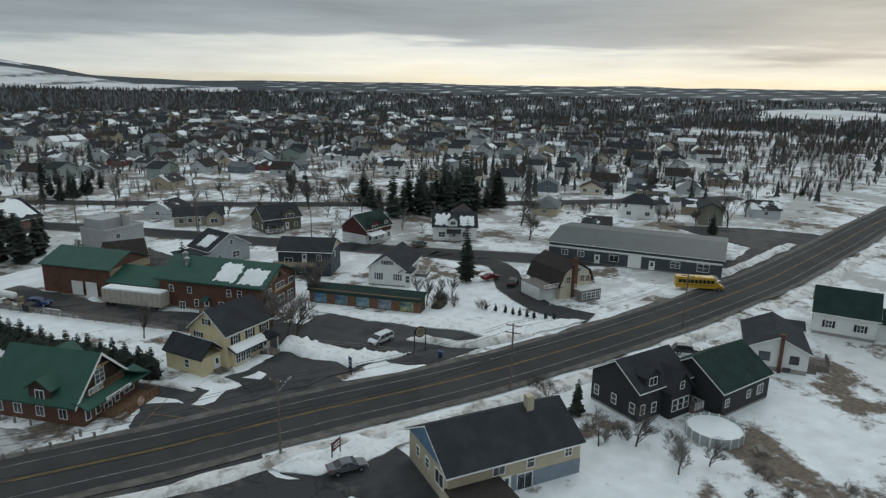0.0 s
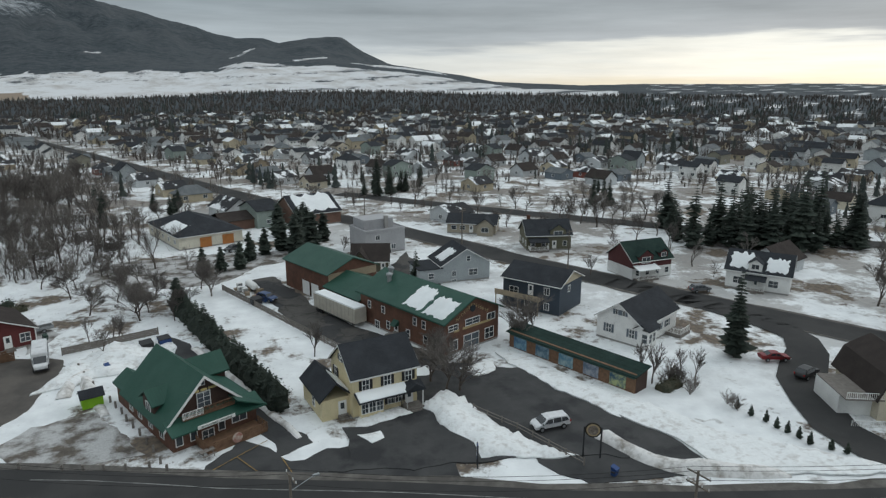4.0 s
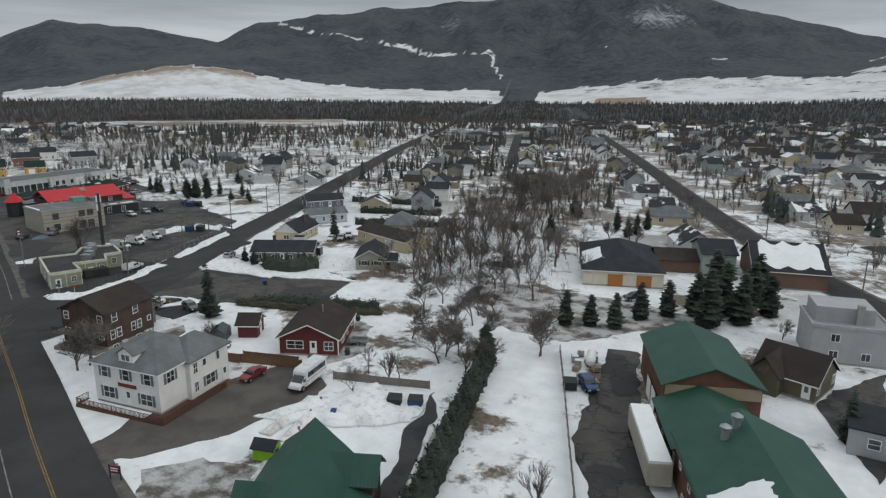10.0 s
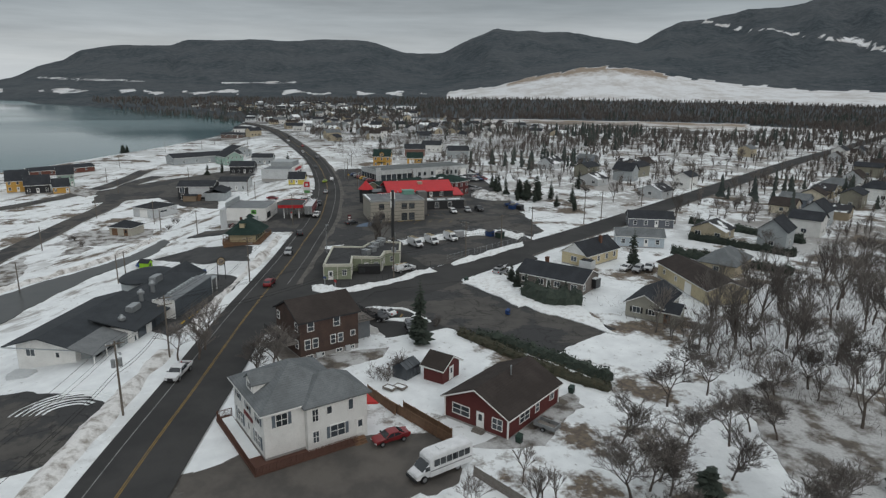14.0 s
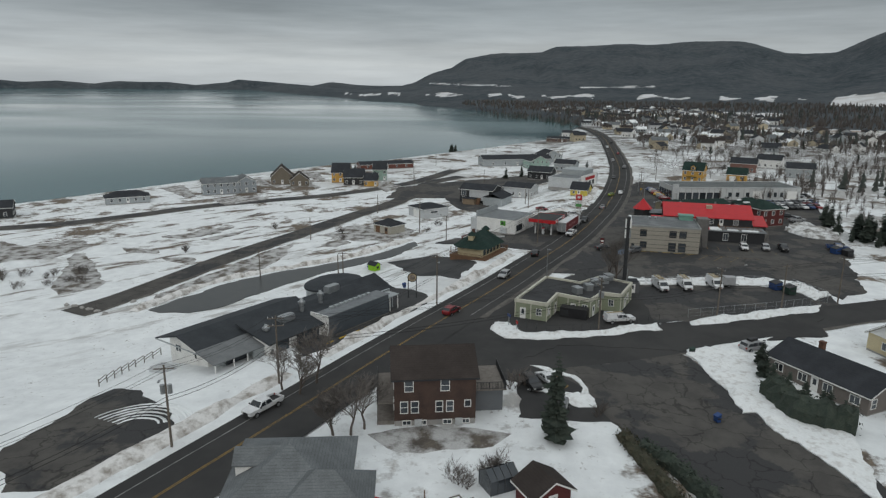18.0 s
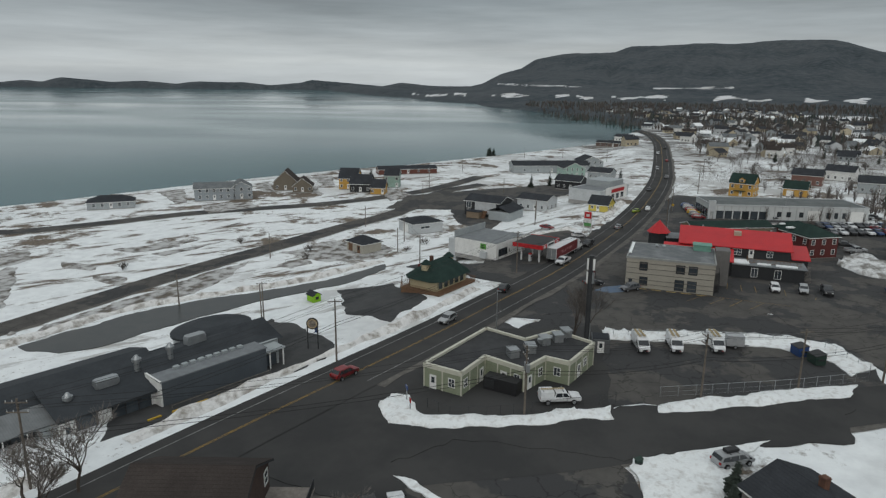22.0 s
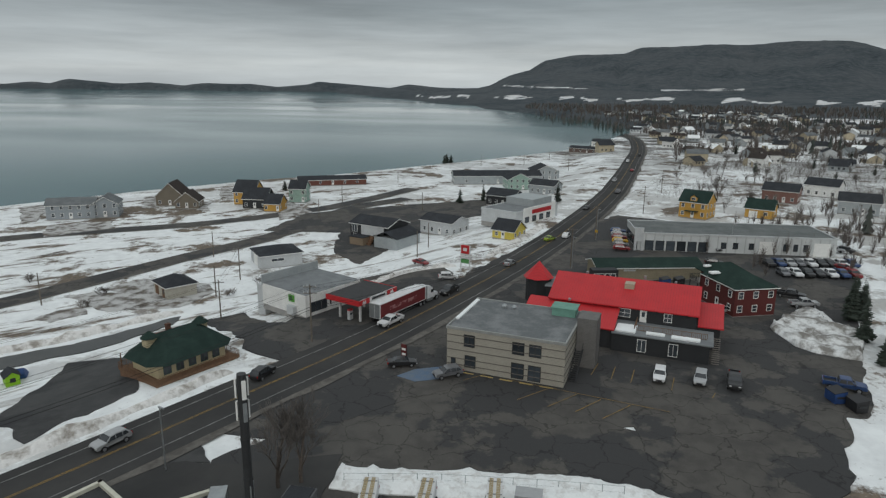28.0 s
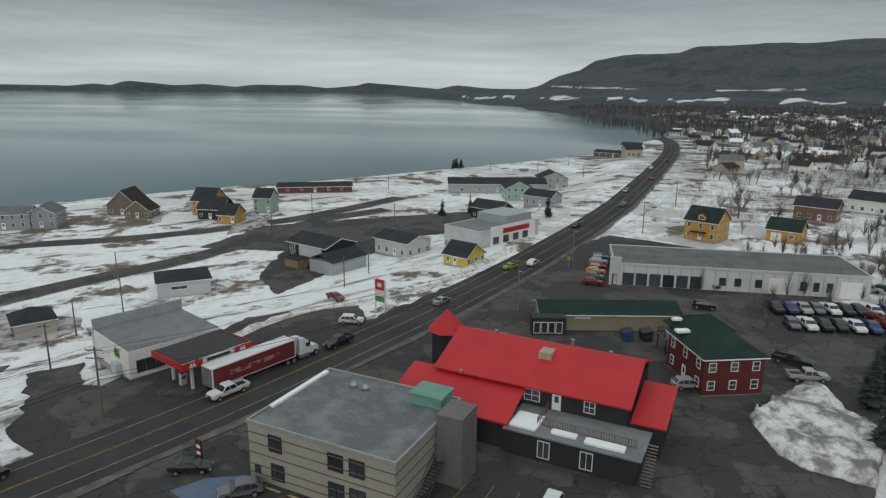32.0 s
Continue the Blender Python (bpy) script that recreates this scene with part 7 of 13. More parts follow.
    # white house with snow on its roof, across the drive
    r = house(90.5, 98.5, -48, 12.5, 9, 4.2, 3.4, "x", WHITE_SIDING, BLACK_SHINGLE, "white storey-and-a-half house with dormers and a snowy roof")
    windows_on(r, 12.5, 9, 0, [(0.2, 2.0, 1.8, 1.4, "cross"), (0.75, 2.0, 1.8, 1.4, "cross"), (0.48, 0.5, 0.95, 2.05, "door")])
    windows_on(r, 12.5, 9, 3, [(0.5, 2.0, 1.0, 1.2, "sash"), (0.5, 5.2, 0.9, 1.0, "sash")])
    dormer(r, -0.6, -4.6, 0, 4.4, 6.0, 2.6, WHITE_SIDING, BLACK_SHINGLE)
    snow_sheet(r, 12.5, 9, 4.2, 3.4, "x", 0.05, 0.4, 0.2, 0.95, -1, 4.0)
    snow_sheet(r, 12.5, 9, 4.2, 3.4, "x", 0.62, 0.95, 0.3, 0.95, -1, 6.0)
    porch(r, 12.5, 9, -2.2, 1.6, 1.6, 0.5, BLACK_SHINGLE)
    # slate blue house
    x, y, rz, w, d = 39.1, 101.7, -53.2, 10.2, 9.5
    w, d = 12.4, 9.6
    r = house(x + 0.5, y - 0.7, rz, w, d, 5.9, 2.1, "x", BLUE_SIDING, BLACK_SHINGLE, "slate-blue two-storey house with a beige gable and balcony", base=0.3)
    part("gable_panel", gable_walls(0.08, d - 0.3, 5.95, 1.95, "x", 5.9), BEIGE_SIDING, r).location = (w / 2 + 0.05, 0, 0)
    windows_on(r, w, d, 0, [(0.78, 4.5, 1.0, 1.3, "slider"), (0.78, 1.5, 1.0, 1.3, "slider"), (0.2, 3.2, 1.8, 2.0, "french"), (0.5, 3.2, 0.95, 2.05, "door"), (0.45, 1.5, 1.2, 1.2, "slider")])
    windows_on(r, w, d, 1, [(0.4, 4.7, 0.8, 1.2, "slider")])
    part("balcony_floor", boxes((-w / 2 - 0.5, -d / 2 - 2.4, 2.85, w / 2 - 3.2, -d / 2, 3.0)), TAN_SIDING, r)
    part("balcony_front", boxes((-w / 2 - 0.5, -d / 2 - 2.45, 3.0, w / 2 - 3.2, -d / 2 - 2.37, 3.95)), TAN_SIDING, r)
    for px in (-w / 2 - 0.3, -1.5, w / 2 - 3.4):
        part("balcony_post", boxes((px - 0.08, -d / 2 - 2.35, -0.3, px + 0.08, -d / 2 - 2.2, 2.9)), TAN_SIDING, r)
    # grey house with the dormer, olive house, red house, bungalow, building site
    x, y, rz, w, d = 28.4, 125.2, 2.8, 11.8, 9
    r = house(x + 1.5, y - 0.5, rz, 11.5, 8.5, 4.0, 3.4, "y", GREY_SIDING, BLACK_SHINGLE, "grey-green house with white-framed windows and a snowy roof")
    part("flat_wing", boxes((-11.0, -4.6, -0.6, -5.7, 3.0, 3.5)), GREY_SIDING, r)
    part("flat_wing_roof", boxes((-11.3, -4.9, 3.5, -5.6, 3.3, 3.7)), BLACK_SHINGLE, r)
    window(r, pose(-8.4, -4.63, 2.0), 1.2, 1.2, "sash")
    windows_on(r, 11.5, 8.5, 0, [(0.25, 2.0, 0.9, 1.1, "slider"), (0.65, 2.0, 2.0, 1.4, "cross"), (0.55, 5.2, 0.8, 1.1, "sash"), (0.25, 0.4, 0.9, 0.5, "slider")])
    windows_on(r, 11.5, 8.5, 3, row(3, 2.0))
    snow_sheet(r, 11.5, 8.5, 4.0, 3.4, "y", 0.2, 0.7, 0.3, 0.9, -1, 3.0)
    dormer(r, 0.0, -4.0, 1.0, 5.5, 6.6, 2.4, GREY_SIDING, BLACK_SHINGLE)
    x, y, rz, w, d = 61.2, 145.1, -10.9, 12.5, 9
    r = house(x, y, rz, 12, 9, 4.2, 3.2, "x", OLIVE_SIDING, BLACK_SHINGLE, "olive-brown house with a front gable and stone chimney")
    auto_windows(r, 12, 9, 1)
    dormer(r, 2.4, -4.6, 1.5, 3.6, 5.4, 4.2, OLIVE_SIDING, BLACK_SHINGLE)
    porch(r, 12, 9, -5.5, -0.5, 2.0, 0.5, BLACK_SHINGLE)
    chimney(r, -4.5, 1.0, 4, 8.6, BRICK_RED, 0.8)
    x, y, rz, w, d = 71.1, 115.1, 6, 10.1, 10
    r = house(x, y, rz, 11, 9, 4.4, 3.4, "x", siding("maroon", (0.10, 0.035, 0.035)), GREEN_SHINGLE, "maroon house over a white ground floor with a green roof")
    part("lower_wall", boxes((-5.55, -4.55, 0.2, 5.55, 4.55, 2.7)), WHITE_SIDING, r)
    windows_on(r, 11, 9.2, 0, row(4, 1.6))
    dormer(r, -2.0, -4.7, 1.0, 3.2, 5.4, 4.0, siding("maroon", (0.1, 0.035, 0.035)), GREEN_SHINGLE)
    dormer(r, 3.2, -4.4, 0.6, 4.4, 5.8, 2.2, siding("maroon", (0.1, 0.035, 0.035)), GREEN_SHINGLE)
    porch(r, 11, 9, -5.2, 0.5, 2.0, 0.5, SNOW)
    x, y, rz, w, d = 48.9, 168.8, -27.9, 14.4, 8
    r = house(x, y, rz, 14.5, 8.5, 3.2, 2.0, "x", siding("mushroom", (0.36, 0.32, 0.25)), BLACK_SHINGLE, "low beige bungalow with a front gable")
    auto_windows(r, 14.5, 8.5, 1, size=(1.4, 1.1))
    bm = bmesh.new()
    profile(bm, [(2.0, 0), (6.6, 0), (6.6, 3.2), (4.3, 4.9), (2.0, 3.2)], -6.2, 0, "y")
    part("front_wing", bm, siding("mushroom", (0.36, 0.32, 0.25)), r)
    bm = bmesh.new()
    profile(bm, [(1.6, 2.95), (4.3, 5.05), (7.0, 2.95), (7.0, 3.12), (4.3, 5.25), (1.6, 3.12)], -6.6, 0, "y")
    part("front_wing_roof", bm, BLACK_SHINGLE, r)
    window(r, pose(4.3, -6.22, 1.8), 2.0, 1.3, "slider")
    x, y, rz, w, d = 16.7, 154.7, 16.1, 10.5, 9
    r = house(x, y, rz, 11.5, 9.5, 6.2, 0.3, "flat", siding("primer_grey", (0.40, 0.40, 0.41)), material("flat_roof_grey", (0.30, 0.30, 0.31), 0.85), "grey boxy house with a flat roof under renovation")
    parapet(r, 11.5, 9.5, 6.2, material("primer_trim", (0.42, 0.42, 0.43), 0.8))
    windows_on(r, 11.5, 9.5, 0, [(0.3, 1.6, 1.2, 1.2, "slider"), (0.7, 1.6, 1.2, 1.2, "slider"), (0.3, 4.4, 1.2, 1.2, "slider")])
    part("upper_block", boxes((-5.0, -2.5, 6.2, 3.5, 4.0, 8.8)), siding("primer_grey", (0.40, 0.40, 0.41)), r)
    chimney(r, 1.2, -2.8, 6.0, 9.6, CONCRETE, 0.9)
    x, y, rz, w, d = 11.6, 136.6, -14.5, 8.2, 8
    r = house(x, y, rz, 8.5, 8, 3.0, 3.0, "x", siding("dull_green_brown", (0.12, 0.11, 0.075)), BROWN_SHINGLE, "small brown house with a steep dark roof")
    auto_windows(r, 8.5, 8, 1)
    bm = bmesh.new()
    profile(bm, [(-4.2, 0), (-0.2, 0), (-0.2, 3.0), (-2.2, 5.4), (-4.2, 3.0)], -5.8, 0, "y")
    part("front_wing", bm, siding("dull_green_brown", (0.12, 0.11, 0.075)), r)
    bm = bmesh.new()
    profile(bm, [(-4.6, 2.8), (-2.2, 5.6), (0.2, 2.8), (0.2, 2.96), (-2.2, 5.8), (-4.6, 2.96)], -6.2, 0, "y")
    part("front_wing_roof", bm, BROWN_SHINGLE, r)
    # building with the two orange doors
    x, y, rz, w, d = -31, 183.2, 23, 16.7, 32
    r = house(x, y, rz, 17.5, 26, 3.6, 3.6, "hip", siding("off_white", (0.62, 0.58, 0.48)), BLACK_SHINGLE, "cream hall with two orange doors under a broad black hipped roof", "hall", "hall")
    od = material("orange_door", (0.42, 0.17, 0.05), 0.6, grain=0.1)
    for u in (-1.6, 4.6):
        door(r, pose(u, -13.03, 0.1), 3.0, 2.6, od, "garage_door")
    windows_on(r, 17.5, 26, 3, row(5, 1.9, 1.4, 1.1, "slider"))
    snow_sheet(r, 17.5, 26, 3.6, 3.2, "y", 0.15, 0.6, 0.45, 0.98, -1, 8.0)
    part("rear_wing", boxes((8.7, 2, -0.5, 22, 12, 3.0)), siding("barn_brown", (0.17, 0.10, 0.075)), r)
    bm = bmesh.new()
    profile(bm, [(1.4, 2.9), (7, 4.8), (12.6, 2.9), (12.6, 3.08), (7, 5.0), (1.4, 3.08)], 8.7, 22.4, "x")
    part("rear_wing_roof", bm, BROWN_SHINGLE, r)
    r = house(2.5, 199, 18, 15, 18, 4.0, 4.6, "x", siding("barn_brown", (0.17, 0.10, 0.075)), BLACK_SHINGLE, "dark hall whose broad roof is half covered in snow", "hall", "hall")
    snow_sheet(r, 15, 18, 4.0, 4.6, "x", 0.1, 0.95, 0.05, 0.9, -1, 9.0)
    # white corner house (former inn) with the grey hipped roof
    x, y, rz, w, d = -64, 82.6, 12.3, 11, 10.7
    w, d = 11.4, 10.6
    r = house(x, y, rz, w, d, 6.4, 3.0, "hip", WHITE_SIDING, GREY_SHINGLE, "large white two-storey house with grey hipped roof and blue-grey shutters", base=0.8, over=0.5)
    windows_on(r, w, d, 0, row(3, 5.1, 1.05, 1.5, "sash", 0.18, 0.84), None, BLUE_SHUTTER)
    windows_on(r, w, d, 0, [(0.22, 2.1, 1.9, 1.6, "cross"), (0.8, 2.1, 1.9, 1.6, "cross"), (0.52, 0.9, 0.95, 2.05, "door")], None, BLUE_SHUTTER)
    windows_on(r, w, d, 1, [(0.2, 5.0, 1.3, 1.5, "cross")], None, BLUE_SHUTTER)
    dormer(r, 0, -4.9, -0.5, 6.6, 8.0, 2.6, WHITE_SIDING, GREY_SHINGLE)
    sg = part("sign_board", boxes((-1.6, -0.08, -0.25, 1.6, 0, 0.25)), material("maroon_sign", (0.16, 0.03, 0.03), 0.5), r, "maroon house sign")
    sg.matrix_basis = pose(0.2, -d / 2 - 0.04, 3.6)
    part("side_wing", boxes((0.4, -0.4, -0.5, 6.5, 7.4, 6.3)), WHITE_SIDING, r)
    part("side_wing_roof", roof_mesh(6.1, 7.8, 6.3, 2.2, "hip", 0.5), GREY_SHINGLE, r).location = (3.45, 3.5, 0)
    window(r, pose(6.53, 0.6, 4.8, 0, 0, 90), 0.7, 1.5, "cross")
    window(r, pose(6.53, 0.6, 2.0, 0, 0, 90), 0.7, 1.4, "cross")
    window(r, pose(6.53, 2.4, 5.0, 0, 0, 90), 0.6, 0.9, "plain")
    window(r, pose(6.53, 5.2, 5.0, 0, 0, 90), 0.6, 1.3, "plain")
    window(r, pose(6.53, 3.4, 2.1, 0, 0, 90), 1.8, 1.5, "cross", None, BLUE_SHUTTER)
    door(r, pose(6.53, 6.4, 0.7, 0, 0, 90), 0.95, 2.05)
    boards = material("red_brown_boards", (0.115, 0.058, 0.043), 0.85, stripes=0.14, grain=0.2)
    part("terrace_wall", boxes((-w / 2 - 1.8, -d / 2 - 2.0, -0.5, w / 2 + 2.2, -d / 2, 0.35), (w / 2, -d / 2, -0.5, w / 2 + 2.2, -0.4, 0.35), (6.5, -0.4, -0.5, w / 2 + 2.2, 5.4, 0.35)), boards, r, "red-brown boarded terrace")
    part("terrace_snow", boxes((-w / 2 - 1.2, -d / 2 - 1.6, 0.35, w / 2 - 1.5, -d / 2 - 0.1, 0.43)), SNOW, r, "snow on the terrace")
    railing(r, [(-w / 2 - 1.7, -d / 2), (-w / 2 - 1.7, -d / 2 - 1.9), (w / 2 + 2.1, -d / 2 - 1.9), (w / 2 + 2.1, 5.4)], 0.95, boards, 0.16, 0.35)
    steps(r, pose(w / 2 + 1.4, 5.8, 0, 0, 0, 90), 1.6, 4, BROWN_WOOD)
    bm = bmesh.new()
    profile(bm, [(7.4, 3.6), (9.8, 3.0), (9.8, 3.2), (7.4, 3.9)], 0.6, 5.0, "x")
    part("awning_roof", bm, material("red_canvas", (0.52, 0.035, 0.03), 0.7), r, "bright red porch roof")
    # red cottage, its shed and glasshouse
    x, y, rz, w, d = -59, 109.9, 29.8, 9.6, 12.5
    w, d = 9.8, 12.6
    r = house(x, y, rz, w, d, 3.1, 2.3, "y", RED_SIDING, BROWN_SHINGLE, "barn-red cottage with white trim and a brown roof", base=0.5)
    windows_on(r, w, d, 0, [(0.27, 1.9, 2.6, 1.3, "cross"), (0.58, 0.5, 0.95, 2.05, "door"), (0.84, 1.8, 1.4, 1.4, "cross")])
    windows_on(r, w, d, 1, [(0.3, 1.9, 2.2, 1.2, "cross"), (0.55, 1.9, 0.8, 1.2, "sash"), (0.85, 2.0, 0.9, 0.9, "slider")])
    bm = bmesh.new()
    tube(bm, (0.8, 0.5, 4.5), (0.8, 0.5, 6.6), 0.1, n=8)
    part("stove_pipe", bm, STEEL, r)
    for cx, cy in ((-w / 2, -d / 2), (w / 2, -d / 2), (w / 2, d / 2)):
        part("corner_board", boxes((cx - 0.09, cy - 0.09, 0.3, cx + 0.09, cy + 0.09, 3.1)), WHITE_TRIM, r)
    steps(r, pose(0.8, -d / 2 - 0.1, 0), 1.6, 3)
    r = house(-72.0, 106.2, 33.8, 3.4, 4.4, 2.4, 1.3, "x", RED_SIDING, BROWN_SHINGLE, "small red garden shed with white trim", "shed", "shed", base=0.15)
    windows_on(r, 3.4, 4.4, 1, [(0.5, 0.15, 0.9, 2.0, "door")])
    r = thing("glasshouse", -74.5, 101.5, land_at(-74.5, 101.5), 34, "little glasshouse with a dark metal frame", "greenhouse")
    part("glazing", gable_walls(2.6, 3.4, 1.7, 0.8, "y", 0), GLASS, r)
    bm = bmesh.new()
    for i in range(5):
        yy = -1.72 + i * 0.86
        for a, b in (((-1.33, yy, 0), (-1.33, yy, 1.7)), ((1.33, yy, 0), (1.33, yy, 1.7)), ((-1.33, yy, 1.72), (0, yy, 2.55)), ((1.33, yy, 1.72), (0, yy, 2.55))):
            tube(bm, a, b, 0.035, n=4)
    part("frame", bm, DARK_STEEL, r)
    # tall brick house by the crossroads
    x, y, rz, w, d = -91.4, 91.3, 104.3, 10.2, 11
    w, d = 10.4, 9.6
    r = house(x, y, rz, w, d, 6.6, 2.3, "x", material("brown_brick", (0.084, 0.055, 0.045), 0.9, (0.062, 0.042, 0.036), 0.6, (0.4, 0.62), stripes=0.08, grain=0.25), BROWN_SHINGLE, "tall brown brick house with white-framed windows", base=1.0, over=0.4, fascia=DARK_TRIM)
    windows_on(r, w, d, 0, [(0.18, 5.6, 1.0, 1.4, "sash"), (0.62, 5.6, 1.0, 1.4, "sash"), (0.12, 2.7, 0.85, 1.5, "sash"), (0.25, 2.7, 0.85, 1.5, "sash"), (0.55, 2.7, 0.8, 1.4, "sash"), (0.68, 2.7, 0.8, 1.4, "sash"), (0.9, 3.0, 0.7, 0.8, "plain"), (0.15, 0.55, 1.0, 0.5, "slider"), (0.35, 0.55, 0.8, 0.5, "slider"), (0.65, 0.55, 1.0, 0.5, "slider"), (0.88, 0.55, 0.8, 0.5, "slider")])
    windows_on(r, w, d, 3, row(2, 5.6) + row(2, 2.7))
    windows_on(r, w, d, 1, row(2, 5.6))
    for u in (-2.2, 3.0):
        part("heat_pump", boxes((u - 0.45, -d / 2 - 0.6, 0.3, u + 0.45, -d / 2 - 0.2, 1.1)), LIGHT_GREY_SIDING, r, "white heat pump unit")
    part("gallery_floor", boxes((-w / 2 - 2.2, -d / 2 + 0.5, 3.0, -w / 2, d / 2, 3.15), (-w / 2 - 2.2, -d / 2 + 0.5, -0.4, -w / 2, d / 2, 0.6)), GREY_WOOD, r)
    railing(r, [(-w / 2 - 2.1, -d / 2 + 0.5), (-w / 2 - 2.1, d / 2)], 1.0, DARK_STEEL, 0.2, 3.15)
    part("side_annex", boxes((w / 2, -d / 2 + 3.5, -0.5, w / 2 + 4.2, d / 2 - 1.0, 3.6)), siding("annex_grey", (0.14, 0.15, 0.16)), r)
    part("annex_deck", boxes((w / 2, -d / 2 + 2.0, 3.6, w / 2 + 4.4, d / 2, 3.75)), GREY_WOOD, r)
    railing(r, [(w / 2 + 0.1, -d / 2 + 2.1), (w / 2 + 4.3, -d / 2 + 2.1), (w / 2 + 4.3, d / 2)], 1.0, DARK_STEEL, 0.2, 3.75)
    # houses along the side street
    x, y, rz, w, d = -85.3, 156.2, 33.6, 6.1, 12.8
    r = house(x, y, rz, 7.0, 11.5, 3.0, 1.9, "y", siding("putty", (0.34, 0.33, 0.28)), BLACK_SHINGLE, "putty-coloured bungalow with a dark gable roof")
    windows_on(r, 7.0, 11.5, 0, [(0.3, 1.8, 1.4, 1.1, "slider"), (0.72, 1.8, 1.2, 1.0, "slider")], None, BLACK_SHUTTER)
    windows_on(r, 7.0, 11.5, 1, row(3, 1.8))
    r = house(-79.5, 155.5, 33, 4.0, 4.0, 2.4, 1.2, "x", siding("putty", (0.34, 0.33, 0.28)), BLACK_SHINGLE, "small shed beside the bungalow", "shed", "shed", base=0.1)
    windows_on(r, 4, 4, 0, [(0.5, 0.1, 1.0, 1.9, "brown_door")])
    r = house(-94, 176, -14, 22, 9, 3.4, 1.6, "x", siding("cream_long", (0.50, 0.43, 0.28)), BROWN_SHINGLE, "long cream workshop with a dark low roof", "workshop", "workshop")
    windows_on(r, 22, 9, 0, [(0.15, 2.0, 0.8, 1.0, "slider"), (0.4, 2.0, 0.8, 1.0, "slider"), (0.65, 0.2, 2.6, 2.4, "garage")])
    x, y, rz, w, d = -108.0, 148.4, 33.6, 15.7, 9
    r = house(x, y, rz, 15.5, 9, 3.0, 1.9, "x", siding("taupe", (0.17, 0.15, 0.135)), BLACK_SHINGLE, "taupe bungalow with a black roof behind shrubs")
    windows_on(r, 15.5, 9, 0, row(4, 1.8, 1.3, 1.1, "slider") + [(0.5, 0.5, 0.95, 2.05, "door")])
    windows_on(r, 15.5, 9, 3, row(2, 1.8))
    windows_on(r, 15.5, 9, 1, row(2, 1.8))
    chimney(r, -3, 0.5, 3.5, 6.2, BRICK_RED, 0.7)
    x, y, rz, w, d = -124.9, 168.5, 21.1, 6.9, 16.5
    r = house(x, y, rz, 7.5, 14, 3.2, 2.6, "y", siding("butter", (0.55, 0.47, 0.30)), BLACK_SHINGLE, "butter-yellow bungalow with a white gable and black roof")
    part("gable_panel", gable_walls(7.2, 0.08, 3.2, 2.5, "y", 3.2), WHITE_SIDING, r).location = (0, -7.05, 0)
    windows_on(r, 7.5, 14, 0, [(0.5, 1.8, 1.6, 1.2, "slider")])
    windows_on(r, 7.5, 14, 1, row(4, 1.8))
    chimney(r, 1.5, 2.0, 4, 6.8, BRICK_RED, 0.7)
    x, y, rz, w, d = -136.3, 192.7, 58.8, 12.4, 8
    r = house(x, y, rz, 13, 8, 3.2, 1.5, "x", siding("powder_blue", (0.44, 0.50, 0.55)), GREY_SHINGLE, "pale blue mobile home with a grey roof")
    auto_windows(r, 13, 8, 1)
    r = house(-158, 214, 60, 14, 8, 3.2, 1.8, "x", siding("slate", (0.12, 0.13, 0.15)), BLACK_SHINGLE, "dark slate bungalow on the side street")
    auto_windows(r, 14, 8, 1)
    r = house(-118, 163, 33, 3.2, 2.6, 2.3, 0.3, "flat", LIGHT_GREY_SIDING, BLACK_SHINGLE, "small grey cargo trailer in a driveway", "trailer", "cargo_trailer", base=0.4)


near_houses()


